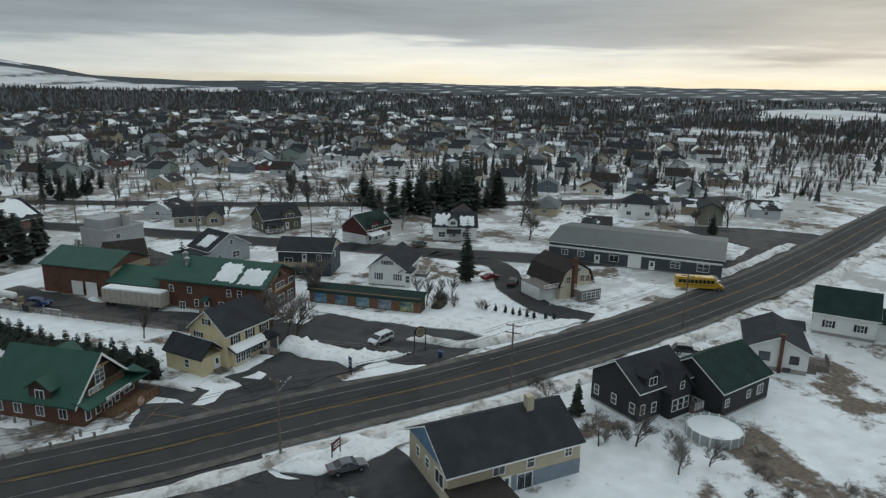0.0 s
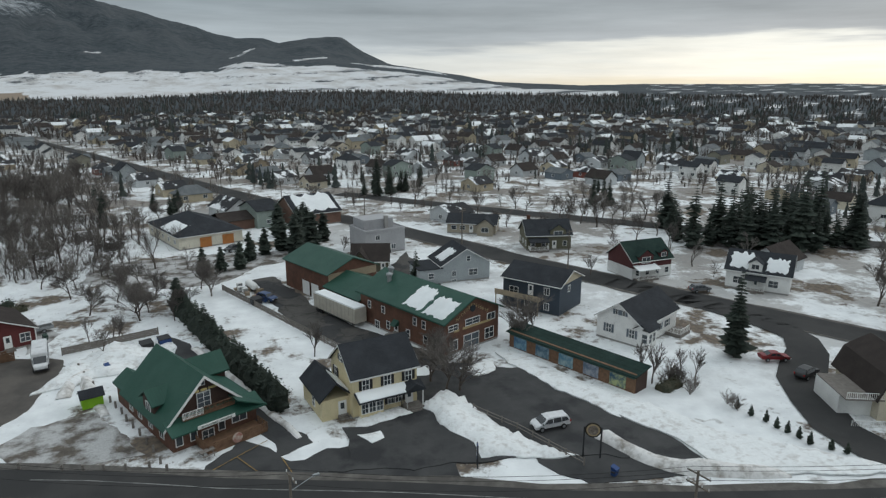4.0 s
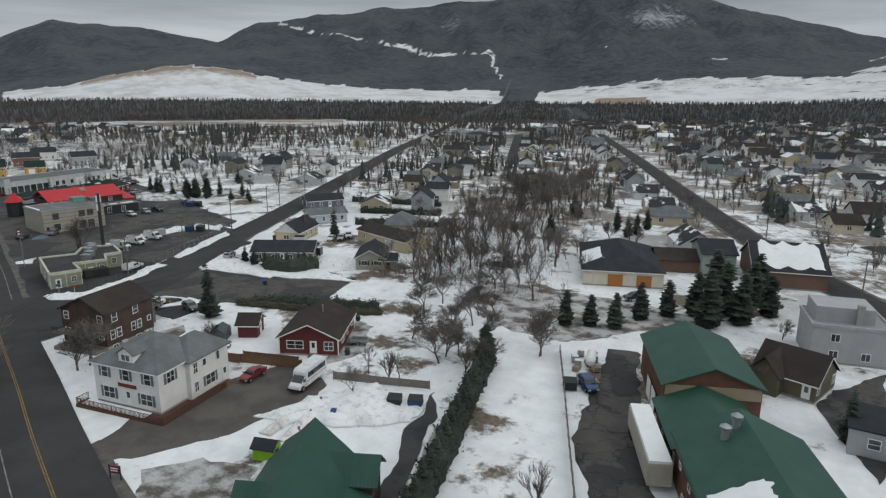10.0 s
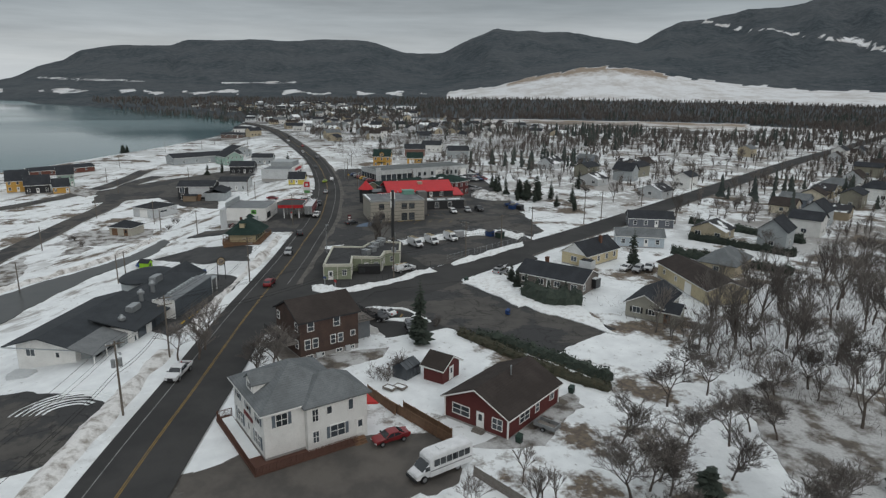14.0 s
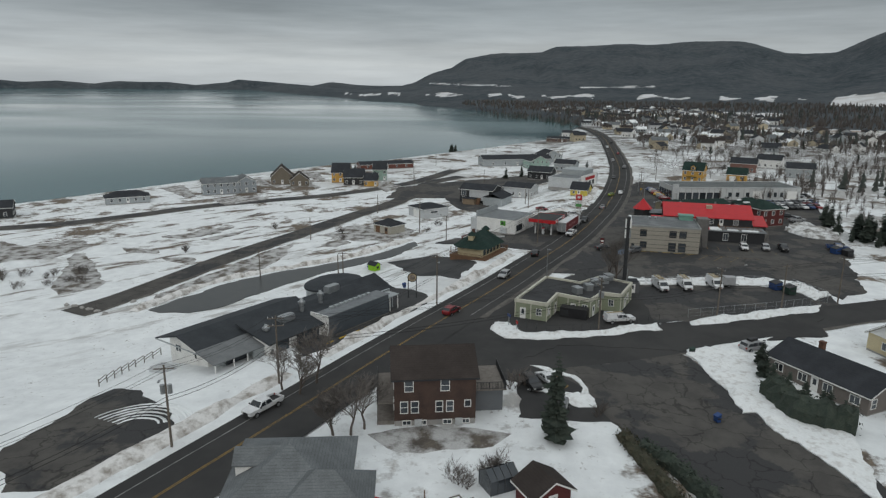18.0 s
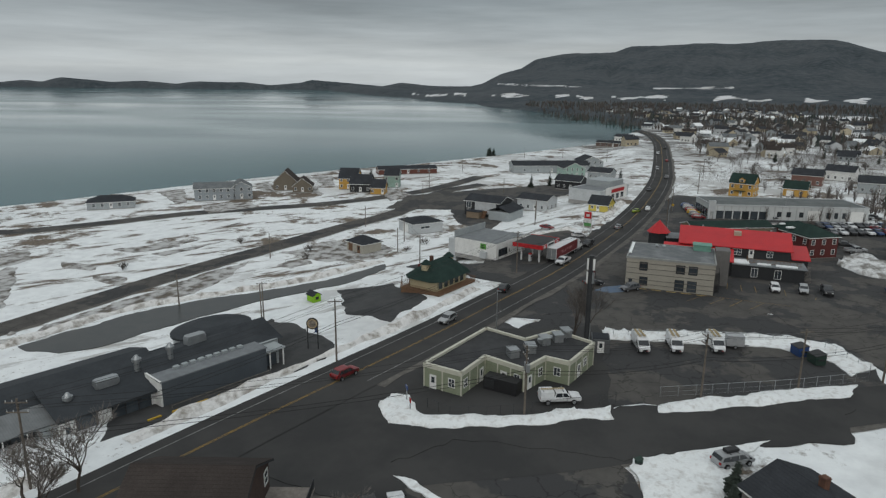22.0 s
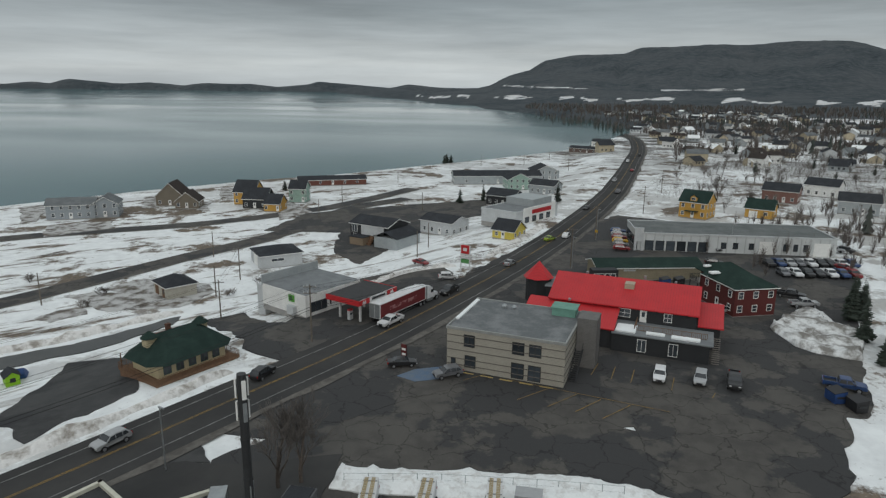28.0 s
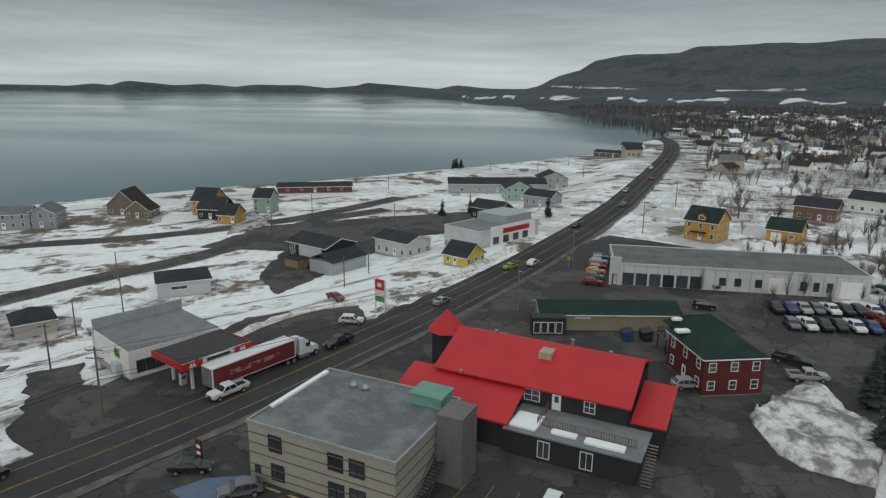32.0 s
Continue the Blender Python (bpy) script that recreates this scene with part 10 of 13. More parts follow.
PINE = [tree_proto("pine", conifer_meshes(8.5, 2.5, 15, 1.6, 0.5), "bushy dark green pine with a broad crown"), tree_proto("cedar", conifer_meshes(5.0, 1.6, 16, 1.4), "small dense dark green garden cedar")]
PROTOS = BARE + TALL + APPLE + SAPLING + SHRUB + SPRUCE + PINE
TREES = {"bare": BARE, "tall": TALL, "apple": APPLE, "sapling": SAPLING, "shrub": SHRUB, "spruce": SPRUCE, "pine": PINE[:1], "cedar": PINE[1:]}
PLANTED = []


def plant(kind, x, y, s=1.0, group="", z=None):
    pr = RNG.choice(TREES[kind])
    ob = copy_thing(pr, pose(x, y, (land_at(x, y) if z is None else z), 0, 0, RNG.uniform(0, 360)) @ Matrix.Diagonal((s, s, s * RNG.uniform(0.9, 1.15), 1)))
    if group:
        ob["group"] = group
    PLANTED.append((x, y))
    return ob


for x, y in [(-28.5, 115.8), (-36.3, 113.7), (-24.2, 125.6), (-38.0, 118.6), (-42.3, 126.4), (-35.3, 126.3), (-42.5, 136.7), (-39.6, 138.1), (-35.4, 117.9), (-26.6, 131.0), (-46.1, 119.6)]:
    plant("apple", x, y, RNG.uniform(0.95, 1.35), "old orchard on the snow")
for x, y in [(-51.8, 131.4), (-52.5, 139.0), (-49.0, 148.0), (-48.6, 154.2), (-40.8, 131.5), (-36.9, 116.4), (-54.4, 167.4), (-57.0, 160.6), (-62.9, 158.5), (-47.3, 162.9), (-59.8, 141.4)]:
    plant("apple", x, y, RNG.uniform(1.0, 1.4), "old orchard on the snow")
for x, y in [(-30.1, 111.8), (-38.2, 103.0), (-39.3, 104.6), (-51.4, 151.2), (-45.5, 152.1)]:
    plant("sapling", x, y, 1.1)
for x, y in [(-39.3, 96.6), (-24.3, 125.2), (-46.9, 144.6)]:
    plant("bare", x, y, 0.7)
for x, y in [(-26.7, 141.4), (-22.7, 143.6), (-18.4, 144.8), (-16.1, 152.2), (-59.2, 206.0), (-65.7, 243.6), (-40.1, 226.5), (-39.7, 235.8), (-12.3, 157.2)]:
    plant("pine", x, y, RNG.uniform(0.7, 0.95), "bushy conifers by the muddy yard")
for x, y in [(-7.8, 160.5), (-3.3, 163.6), (0.1, 174.3), (-4.6, 155.2), (0.3, 160.4), (4.0, 168.7), (-7.8, 178.0), (-0.1, 183.3)]:
    plant("pine", x, y, RNG.uniform(1.0, 1.4), "dark conifers behind the brewery")
for x, y in [(29.0, 242.9), (34.0, 239.6), (39.3, 241.3), (45.2, 248.1), (34.2, 278.9), (41.5, 281.3), (47.7, 283.2), (-41.0, 220.8), (-47.3, 229.5), (-69.2, 248.0)]:
    plant("spruce", x, y, RNG.uniform(0.85, 1.15), "clump of tall conifers in the town")
plant("bare", 119, 94, 1.8)
plant("spruce", -85.5, 107.6, 1.05)
plant("spruce", 58.0, 67.8, 1.1)
plant("spruce", 19.9, 17.9, 0.6)
for k in range(34):
    u, v = RNG.random(), RNG.random() ** 1.5
    x, y = 97.0 + 44.0 * u + 9 * v, 136.0 - 26.0 * u ** 0.7 + 30 * v
    plant("spruce", x + RNG.uniform(-2, 2), y + RNG.uniform(-2, 2), RNG.uniform(1.15, 1.75), "grove of tall spruces among the houses")
for x, y in [(-198.8, 203.5), (-195.7, 209.5), (-204.4, 214.0), (-210.9, 200.9), (-214.8, 210.6), (-216.7, 196.3), (-213.3, 204.1), (-222.7, 205.0), (-190.6, 206.2)]:
    plant("spruce", x, y, RNG.uniform(0.6, 0.85), "dark spruce grove behind the restaurant")
for x, y in [(35.0, 253.2), (39.8, 246.6), (47.0, 247.5), (56.0, 259.3), (105.6, 197.3), (110.5, 194.5)]:
    plant("spruce", x, y, RNG.uniform(1.0, 1.4), "clump of tall conifers in the town")
for x, y in [(103.3, 80.5), (25.7, 82.5), (29.1, 86.0), (87.0, 140.6), (83.3, 147.7), (76.2, 162.2), (140.5, 82.8)]:
    plant("bare", x, y, RNG.uniform(0.9, 1.3))
for x, y in [(19.4, 22.1), (17.9, 8.4), (19.7, -0.1), (14.8, 11.9), (15.5, 2.0)]:
    plant("bare", x, y, RNG.uniform(0.55, 0.8))
for x, y in [(22.2, 26.8), (21.9, 6.0), (18.8, 11.5), (17.1, 2.0), (16.7, -5.7), (19.7, -9.0), (21.4, -6.2), (25.2, -13.5), (17.4, 12.0), (18.1, 14.4)]:
    plant("shrub", x, y, RNG.uniform(0.8, 1.5))
for x, y in [(8.5, 73.2), (11.4, 76.0), (9.8, 69.3), (11.8, 69.3)]:
    plant("bare", x, y, 1.1)
for x, y in [(26.4, 83.8), (29.3, 85.6), (31.5, 87.4), (39.0, 65.0), (39.7, 63.4), (41.6, 62.3), (44.7, 63.4), (46.5, 62.3), (-43.2, 104.4), (-7.0, 87.6), (59.0, 116.2), (-38.2, 105.6)]:
    plant("sapling", x, y, RNG.uniform(1.0, 1.5))
for x, y in [(75.5, 198.9), (86.1, 190.6), (84.5, 175.9), (85.4, 169.4), (87.6, 163.2), (96.7, 169.2), (104.9, 175.7), (108.8, 169.1), (109.5, 163.0), (123.0, 198.3), (128.3, 190.0), (94.2, 182.9), (103.5, 186.5)]:
    plant(RNG.choice(("tall", "bare")), x, y, RNG.uniform(0.8, 1.15), "leafless trees in the snowy park")
for x, y in [(-93.1, 69.3), (-95.8, 73.4), (-91.8, 72.3), (-82.0, 80.5), (-82.4, 82.6), (-84.1, 83.9)]:
    plant("bare", x, y, RNG.uniform(0.95, 1.25), "leafless roadside trees")
for x, y in [(-159.6, 122.4), (-157.9, 120.5)]:
    plant("tall", x, y, 0.95)
for x, y in [(-74.8, 96.4), (-76.5, 99.3), (-75.0, 100.7), (-98.9, 101.2), (-219.5, 37.1), (-223.9, 12.1), (-188.3, -0.7), (-229.8, 66.5), (-240.0, 68.9), (-150.5, -28.7), (-145.7, -19.2), (-155.9, -26.0), (-153.8, -19.5), (-158.2, -19.7), (-152.6, -12.8), (-159.3, -15.0), (-153.2, -7.9), (-154.3, -31.5), (-210.6, 41.0), (-148.8, -15.7), (-92.3, 113.1)]:
    plant("shrub", x, y, RNG.uniform(1.0, 1.9))
for x, y in [(-105.2, 138.8), (-102.5, 140.0), (-99.9, 141.2), (-97.3, 142.4), (-109.7, 139.1), (-95.3, 142.5), (-114.2, 140.1)]:
    plant("cedar", x, y, RNG.uniform(0.8, 1.0), "cedars in front of the bungalow")
for x, y in [(-371.1, 84.6), (-380.3, 92.8), (-361.0, 127.4), (-347.5, 118.6), (-376.1, -2.9)]:
    plant("spruce", x, y, RNG.uniform(0.6, 0.85))
for x, y, k in ((-537, 31, 0.95), (-534.2, 30.2, 0.8), (-539.6, 33.4, 0.8)):
    plant("pine", x, y, k, "dark conifers alone on the shore")
for x, y, k in ((-221.3, 199.6, 1.0), (-218.7, 201.5, 1.1), (-217.0, 200.2, 0.95), (-224.7, 201.3, 1.0), (-215.5, 204.5, 1.1)):
    plant("pine", x, y, k, "dark conifers behind the snow pile")
for x, y in [(-239.2, 197.6), (-251.5, 201.8), (-240.0, 199.6), (-227.7, 196.6), (-249.1, 202.9)]:
    plant("spruce", x, y, 0.8, "spruces beside the dealership lot")
for x, y in [(46.3, 53.4), (46.6, 51.2), (47.3, 49.3), (47.4, 47.6), (47.9, 46.3), (48.2, 44.8), (48.4, 43.3), (49.9, 41.6), (50.9, 40.3)]:
    plant("cedar", x, y, 0.34, "row of little wrapped cedars")
for x, y in [(41.1, 62.8), (43.2, 61.4), (42.7, 58.6), (45.9, 55.1), (44.3, 64.0)]:
    plant("shrub", x, y, 1.5)
for k in range(20):
    u = k / 19
    plant("cedar", -29.6 + 16.2 * u + RNG.uniform(-0.3, 0.3), 117.0 - 46.4 * u + RNG.uniform(-0.3, 0.3), RNG.uniform(0.85, 1.15), "cedars rising out of the hedge")
plant("pine", -30.0, 117.5, 0.9)
# the thicket in the middle of the town
k = 0
while k < 100:
    x, y = RNG.uniform(-125, -25), RNG.uniform(150, 330)
    c = -62 - (y - 160) * 0.28
    if abs(x - c) < 20 + RNG.uniform(-6, 4):
        plant(RNG.choice(("tall", "bare", "sapling", "tall")), x, y, RNG.uniform(0.7, 1.1), "leafless thicket between the lots")
        k += 1
# woodland beyond the road on the inland side to the west
for i in range(45):
    x, y = RNG.uniform(-640, -375), RNG.uniform(175, 330)
    plant(RNG.choice(("tall", "bare", "bare", "spruce")), x, y, RNG.uniform(0.6, 1.0), "sparse leafless wood by the bay")

# ---- the rest of the town ----
A_AX, B_AX = Vector((-0.425, 0.905)), Vector((0.905, 0.425))
BLUE_SIDING_T, GREEN_SIDING_T, OLIVE_T, RED_T = siding("dull_blue", (0.16, 0.19, 0.22)), siding("dull_green", (0.27, 0.32, 0.29)), siding("dull_olive", (0.24, 0.23, 0.18)), siding("dull_red", (0.20, 0.07, 0.055))
TOWN_WALLS = [WHITE_SIDING, LIGHT_GREY_SIDING, BEIGE_SIDING, GREY_SIDING, TAN_SIDING, siding("cream", (0.62, 0.56, 0.44)), WHITE_SIDING, LIGHT_GREY_SIDING, BLUE_SIDING_T, GREEN_SIDING_T, RED_T, LIGHT_GREY_SIDING, OLIVE_T, BEIGE_SIDING]
PATCHY_ROOF = material("half_snowy_roof", (0.035, 0.036, 0.04), 0.9, (0.04, 0.04, 0.042), 0.5, stripes=0.16, grain=0.3, third=(0.80, 0.82, 0.83), third_scale=0.13, third_range=(0.50, 0.53))
TOWN_ROOFS = [BLACK_SHINGLE, PATCHY_ROOF, GREY_SHINGLE, BLACK_SHINGLE, PATCHY_ROOF, BROWN_SHINGLE]
TOWN_WORDS = ["white", "light grey", "beige", "grey", "tan", "cream", "white", "pale grey", "slate-blue", "pale green", "barn-red", "light grey", "olive", "beige"]
TOWN = []
for i, wl in enumerate(TOWN_WALLS):
    w, d = 9 + (i * 37 % 5), 7.5 + (i * 17 % 3)
    two = i % 3 == 0
    h, rise = (5.4 if two else 3.1), 1.9 + (i % 4) * 0.4
    r = house(0, 0, 0, w, d, h, rise, ("x", "y", "hip", "x")[i % 4], wl, TOWN_ROOFS[i % 6], simple=True, label="%s %s house in the snowy town" % (TOWN_WORDS[i], "two-storey" if two else "single-storey"), z=-80, group="houses of the town")
    windows_on(r, w, d, 0, row(2, 1.8, 1.5, 1.3, "slider", 0.22, 0.78) + (row(2, 4.4) if two else []), joined=True)
    windows_on(r, w, d, 3, row(1, 1.8, 1.2, 1.2, "slider"), joined=True)
    windows_on(r, w, d, 1, row(1, 1.8, 1.2, 1.2, "slider"), joined=True)
    windows_on(r, w, d, 2, row(1, 1.8, 1.5, 1.2, "slider"), joined=True)
    TOWN.append(r)
PROTOS += TOWN
KEEP_OUT = [(o.matrix_basis.translation.x, o.matrix_basis.translation.y) for o in scene.objects if o.parent is None and o.get("category") and o.matrix_basis.translation.z > -50 and o.get("kind") != "structure" and o.type == "EMPTY"]
STREETS = [dense(p, 12.0) for p in ([(-105, 81)] + SIDE, [(130, 12), (92, 60), (51, 129), (21, 186), (-50, 322), (-129, 493), (-221, 686)], [(-168, 388), (-222, 498), (-286, 628)], [(230, 60), (150, 120), (75, 190), (20, 250)])]


def clear(x, y, gap, street=9.0):
    if any(abs(x - a) < gap and abs(y - b) < gap and math.hypot(x - a, y - b) < gap for a, b in KEEP_OUT):
        return False
    if abs(road_offset(x, y)) < 24:
        return False
    return not any(abs(p.x - x) < street and abs(p.y - y) < street for s in STREETS for p in s)


def in_thicket(x, y):
    return 150 < y < 330 and abs(x + 62 + (y - 160) * 0.28) < 26


FAR_HOUSES, near_count = [], 0
spots = []
for i in range(-20, 44):
    for j in range(-8, 46):
        if i % 3 == 2:
            continue
        p = Vector((20, 130)) + B_AX * (i * 17 + RNG.uniform(-3, 3)) + A_AX * (j * 19 + RNG.uniform(-4, 4))
        spots.append((math.hypot(p.x + 60, p.y - 60), p.x, p.y, i, j))
spots.sort()
SPOT_D, SPOT_S = poly_distance(np.array([q[1] for q in spots]), np.array([q[2] for q in spots]), ROAD)
SPOT_Z = land([q[1] for q in spots], [q[2] for q in spots])
for (dist, x, y, i, j), off, ground_z in zip(spots, (SPOT_D * SPOT_S).tolist(), SPOT_Z.tolist()):
    if dist > 950 or RNG.random() < 0.16 or in_thicket(x, y) or x < -330 or off > -26:
        continue
    # open ground: park, fields and yards without houses
    if (-42 < x < 34 and 62 < y < 165) or (-205 < x < -105 and 80 < y < 195) or (-62 < x < -10 and 95 < y < 160) or (75 < x < 165 and 150 < y < 235) or (-135 < x < -60 and 110 < y < 155) or (x < -205 and y < 250) or (-190 < x < -165 and y < 190) or (20 < x < 60 and 20 < y < 60) or (x < -230 and 330 < y < 420):
        continue
    if not clear(x, y, 15.0):
        continue
    rot = math.degrees(math.atan2(B_AX.y, B_AX.x)) + RNG.choice((0, 90, 180, 270)) + RNG.uniform(-4, 4)
    if near_count < 165:
        copy_thing(RNG.choice(TOWN), pose(x, y, ground_z, 0, 0, rot))
        KEEP_OUT.append((x, y))
        near_count += 1
    else:
        FAR_HOUSES.append((x, y, rot))
NPR = np.random.RandomState(5)


def street_gap(x, y):
    """Distance of many points from the nearest street."""
    return np.minimum.reduce([poly_distance(x, y, [tuple(p) for p in s[::4]] + [tuple(s[-1])])[0] for s in STREETS])


# the eastern end and the land beyond: houses too far to tell apart
a, rr = np.radians(NPR.uniform(-6, 128, 1600)), NPR.uniform(380, 1250, 1600)
hx, hy = CENTRE[0] + rr * np.cos(a), CENTRE[1] + rr * np.sin(a)
dd, sd = poly_distance(hx, hy, ROAD)
ok = (sd < 0) & (dd > 30) & (street_gap(hx, hy) > 10)
FAR_HOUSES = (FAR_HOUSES + [(x, y, rt) for x, y, rt in zip(hx[ok].tolist(), hy[ok].tolist(), NPR.uniform(0, 360, int(ok.sum())).tolist())])[:1000]
# village round the head of the bay
vx, vy = NPR.uniform(-1500, -520, 260), NPR.uniform(100, 420, 260)
dd, sd = poly_distance(vx, vy, ROAD)
FAR_HOUSES += [(x, y, rt) for x, y, rt, d in zip(vx.tolist(), vy.tolist(), NPR.uniform(0, 360, 260).tolist(), dd.tolist()) if d > 22 and land_at(x, y) > -3.5]
HOUSE_Z = land([q[0] for q in FAR_HOUSES], [q[1] for q in FAR_HOUSES]).tolist()


def stuff(name, verts, faces, mats, index, label, category):
    me = bpy.data.meshes.new(name)
    me.from_pydata(verts, [], faces)
    for m in mats:
        me.materials.append(m)
    me.polygons.foreach_set("material_index", index)
    return tagged(new(name, me), label, category, kind="stuff")


vs, fs, mi = [], [], []
mats = [WHITE_SIDING, LIGHT_GREY_SIDING, BEIGE_SIDING, GREY_SIDING, WHITE_SIDING, BLACK_SHINGLE, BROWN_SHINGLE, GREY_SHINGLE, SNOW, GLASS]
for (x, y, rot), z in zip(FAR_HOUSES, HOUSE_Z):
    w, d, h, q = RNG.uniform(4.5, 7), RNG.uniform(3.5, 4.5), RNG.choice((3.0, 3.2, 5.4)), RNG.uniform(1.6, 3.0)
    c, s = math.cos(radians(rot)), math.sin(radians(rot))
    wall, roof = RNG.randrange(5), RNG.choice((5, 5, 6, 6, 7, 5, 8))

    def put(px, py, pz):
        vs.append((x + c * px - s * py, y + s * px + c * py, z + pz))
        return len(vs) - 1
    b = [put(sx * w, sy * d, zz) for zz in (-0.5, h) for sx, sy in ((-1, -1), (1, -1), (1, 1), (-1, 1))]
    ra, rb = put(-w, 0, h + q), put(w, 0, h + q)
    for f in ((b[0], b[1], b[5], b[4]), (b[1], b[2], b[6], b[5]), (b[2], b[3], b[7], b[6]), (b[3], b[0], b[4], b[7]), (b[5], b[6], rb), (b[7], b[4], ra)):
        fs.append(f)
        mi.append(wall)
    e = [put(sx * (w + 0.5), sy * (d + 0.6), h - 0.3) for sx, sy in ((-1, -1), (1, -1), (1, 1), (-1, 1))]
    ta, tb = put(-w - 0.5, 0, h + q + 0.2), put(w + 0.5, 0, h + q + 0.2)
    for f in ((e[0], e[1], tb, ta), (e[2], e[3], ta, tb)):
        fs.append(f)
        mi.append(roof)
    for sy in (-1, 1):
        for u in (-0.55, 0.1, 0.6):
            g = [put(w * u + a, sy * (d + 0.03), b2) for a, b2 in ((-0.6, 1.1), (0.6, 1.1), (0.6, 2.3), (-0.6, 2.3))]
            fs.append(tuple(g))
            mi.append(9)
stuff("distant_houses", vs, fs, mats, mi, "distant houses of the town under snow", "houses")

# town trees: near ones singly, the rest as woods
for i in range(250):
    p = Vector((RNG.uniform(-320, 330), RNG.uniform(120, 430)))
    if road_offset(p.x, p.y) > -30 or not clear(p.x, p.y, 7.5, 7.0) or (-60 < p.x < -10 and 60 < p.y < 150) or (-140 < p.x < -55 and 60 < p.y < 155) or (p.x < -140 and p.y < 215) or (p.x < 130 and p.y < 110 + 0.1 * p.x):
        continue
    plant(RNG.choice(("bare", "tall", "bare", "apple", "spruce", "shrub", "bare", "tall")), p.x, p.y, RNG.uniform(0.55, 1.0), "yard trees of the town")
for i in range(60):
    a = RNG.uniform(0, 1)
    plant(RNG.choice(("bare", "shrub", "spruce", "tall")), 130 + a * 260 + RNG.uniform(-20, 20), 30 + RNG.uniform(10, 160), RNG.uniform(0.6, 1.1), "trees along the eastern road")
for i in range(26):
    plant(RNG.choice(("bare", "shrub", "spruce")), RNG.uniform(70, 330), RNG.uniform(-70, -12), RNG.uniform(0.6, 1.1), "trees south of the road")

FAR_ROADS = [SIDE[-1], (-520, 900), (-760, 1400), (-1150, 2250)], [(-129, 493), (-221, 686), (-350, 960), (-560, 1400)]
VERTS, FACES, KINDS = [], [], []


def add_faces(v, f, kind):
    """Adds triangles to the woods; kind 0 is needles, 1 twigs."""
    FACES.append(f + sum(len(q) for q in VERTS))
    VERTS.append(v)
    KINDS.append(np.full(len(f), kind))


def twig_crowns(x, y, z, h, twigs, width):
    """Leafless crowns: twigs that fan out from a trunk into an egg."""
    n = len(x)
    wide = h * NPR.uniform(0.22, 0.36, n)
    x, y, z, h, wide, width = (np.repeat(q, twigs) for q in (x, y, z, h, wide, width))
    m = len(x)
    a, up = NPR.uniform(0, 6.283, m), NPR.rand(m)
    low = np.where(np.arange(m) % twigs == 0, 0.0, 0.12 + 0.5 * up * NPR.rand(m))
    tip = np.clip(0.35 + 0.65 * up, 0, 1)
    out = wide * np.sqrt(np.clip(1 - ((tip - 0.6) / 0.42) ** 2, 0.03, 1)) * NPR.uniform(0.35, 1.0, m)
    s, side = NPR.uniform(0, 6.283, m), width * np.where(low == 0, 1.6, 1.0)
    bx, by = x + 0.1 * out * np.cos(a), y + 0.1 * out * np.sin(a)
    v = np.stack([np.stack([bx - np.cos(s) * side, by - np.sin(s) * side, z + h * low - 0.2], -1), np.stack([bx + np.cos(s) * side, by + np.sin(s) * side, z + h * low - 0.2], -1),
                  np.stack([x + out * np.cos(a), y + out * np.sin(a), z + h * tip], -1)], 1).reshape(-1, 3)
    add_faces(v, np.arange(3 * m).reshape(-1, 3), 1)


def needle_crowns(x, y, z, h):
    """Conifers: four ragged skirts of branches one over another."""
    n, sides, levels = len(x), 6, 4
    r = h * NPR.uniform(0.15, 0.26, n)
    for lv in range(levels):
        u = lv / levels
        base, peak, q = z + h * (0.06 + 0.9 * u), z + h * np.minimum(1.0, 0.06 + 0.9 * u + 0.36), r * (1 - 0.8 * u)
        a = NPR.uniform(0, 6.283, (n, 1)) + np.arange(sides) * 6.283 / sides
        w = q[:, None] * NPR.uniform(0.55, 1.25, (n, sides))
        ring = np.stack([x[:, None] + w * np.cos(a), y[:, None] + w * np.sin(a), base[:, None] + h[:, None] * NPR.uniform(-0.05, 0.06, (n, sides))], -1)
        v = np.concatenate([np.stack([x, y, peak], -1)[:, None], ring], 1)
        f = np.array([(0, 1 + i, 1 + (i + 1) % sides) for i in range(sides)])
        add_faces(v.reshape(-1, 3), (f[None] + (np.arange(n) * (sides + 1))[:, None, None]).reshape(-1, 3), 0)


N = 36000
wa = np.radians(NPR.uniform(-12, 186, N))
wr = 190 + 760 * NPR.rand(N) ** 0.72
wx, wy = CENTRE[0] + wr * np.cos(wa), CENTRE[1] + wr * np.sin(wa)
dd, sd = poly_distance(wx, wy, ROAD)
wz = land(wx, wy)
wn = np.array([noise.noise((x * 0.009, y * 0.009, 0.7)) for x, y in zip(wx.tolist(), wy.tolist())])
wdg = np.degrees(wa)
near_house = np.zeros(N, bool)
for hx, hy in KEEP_OUT:
    near_house |= (np.abs(wx - hx) < 6.5) & (np.abs(wy - hy) < 6.5)
open_land = ((wx > -205) & (wx < -55) & (wy < 200)) | ((wx > -62) & (wx < 150) & (wy < 150)) | ((wx < -205) & (wy < 165)) | (wy < 60) | inside(wx, wy, [(75, 150), (165, 150), (165, 235), (75, 235)])
ok = ~near_house & ~(open_land & (wr < 330)) & (sd < 0) & (dd > 26) & (wz > -4) & (street_gap(wx, wy) > 8) & (wn > -0.40 + 0.4 * NPR.rand(N)) & ~inside(wx, wy, BROWN_FIELD) & ~((wdg > 150) & (wr < 480) & (wn < 0.0))
wx, wy, wz, wr, wn = (q[ok][:13500] for q in (wx, wy, wz, wr, wn))
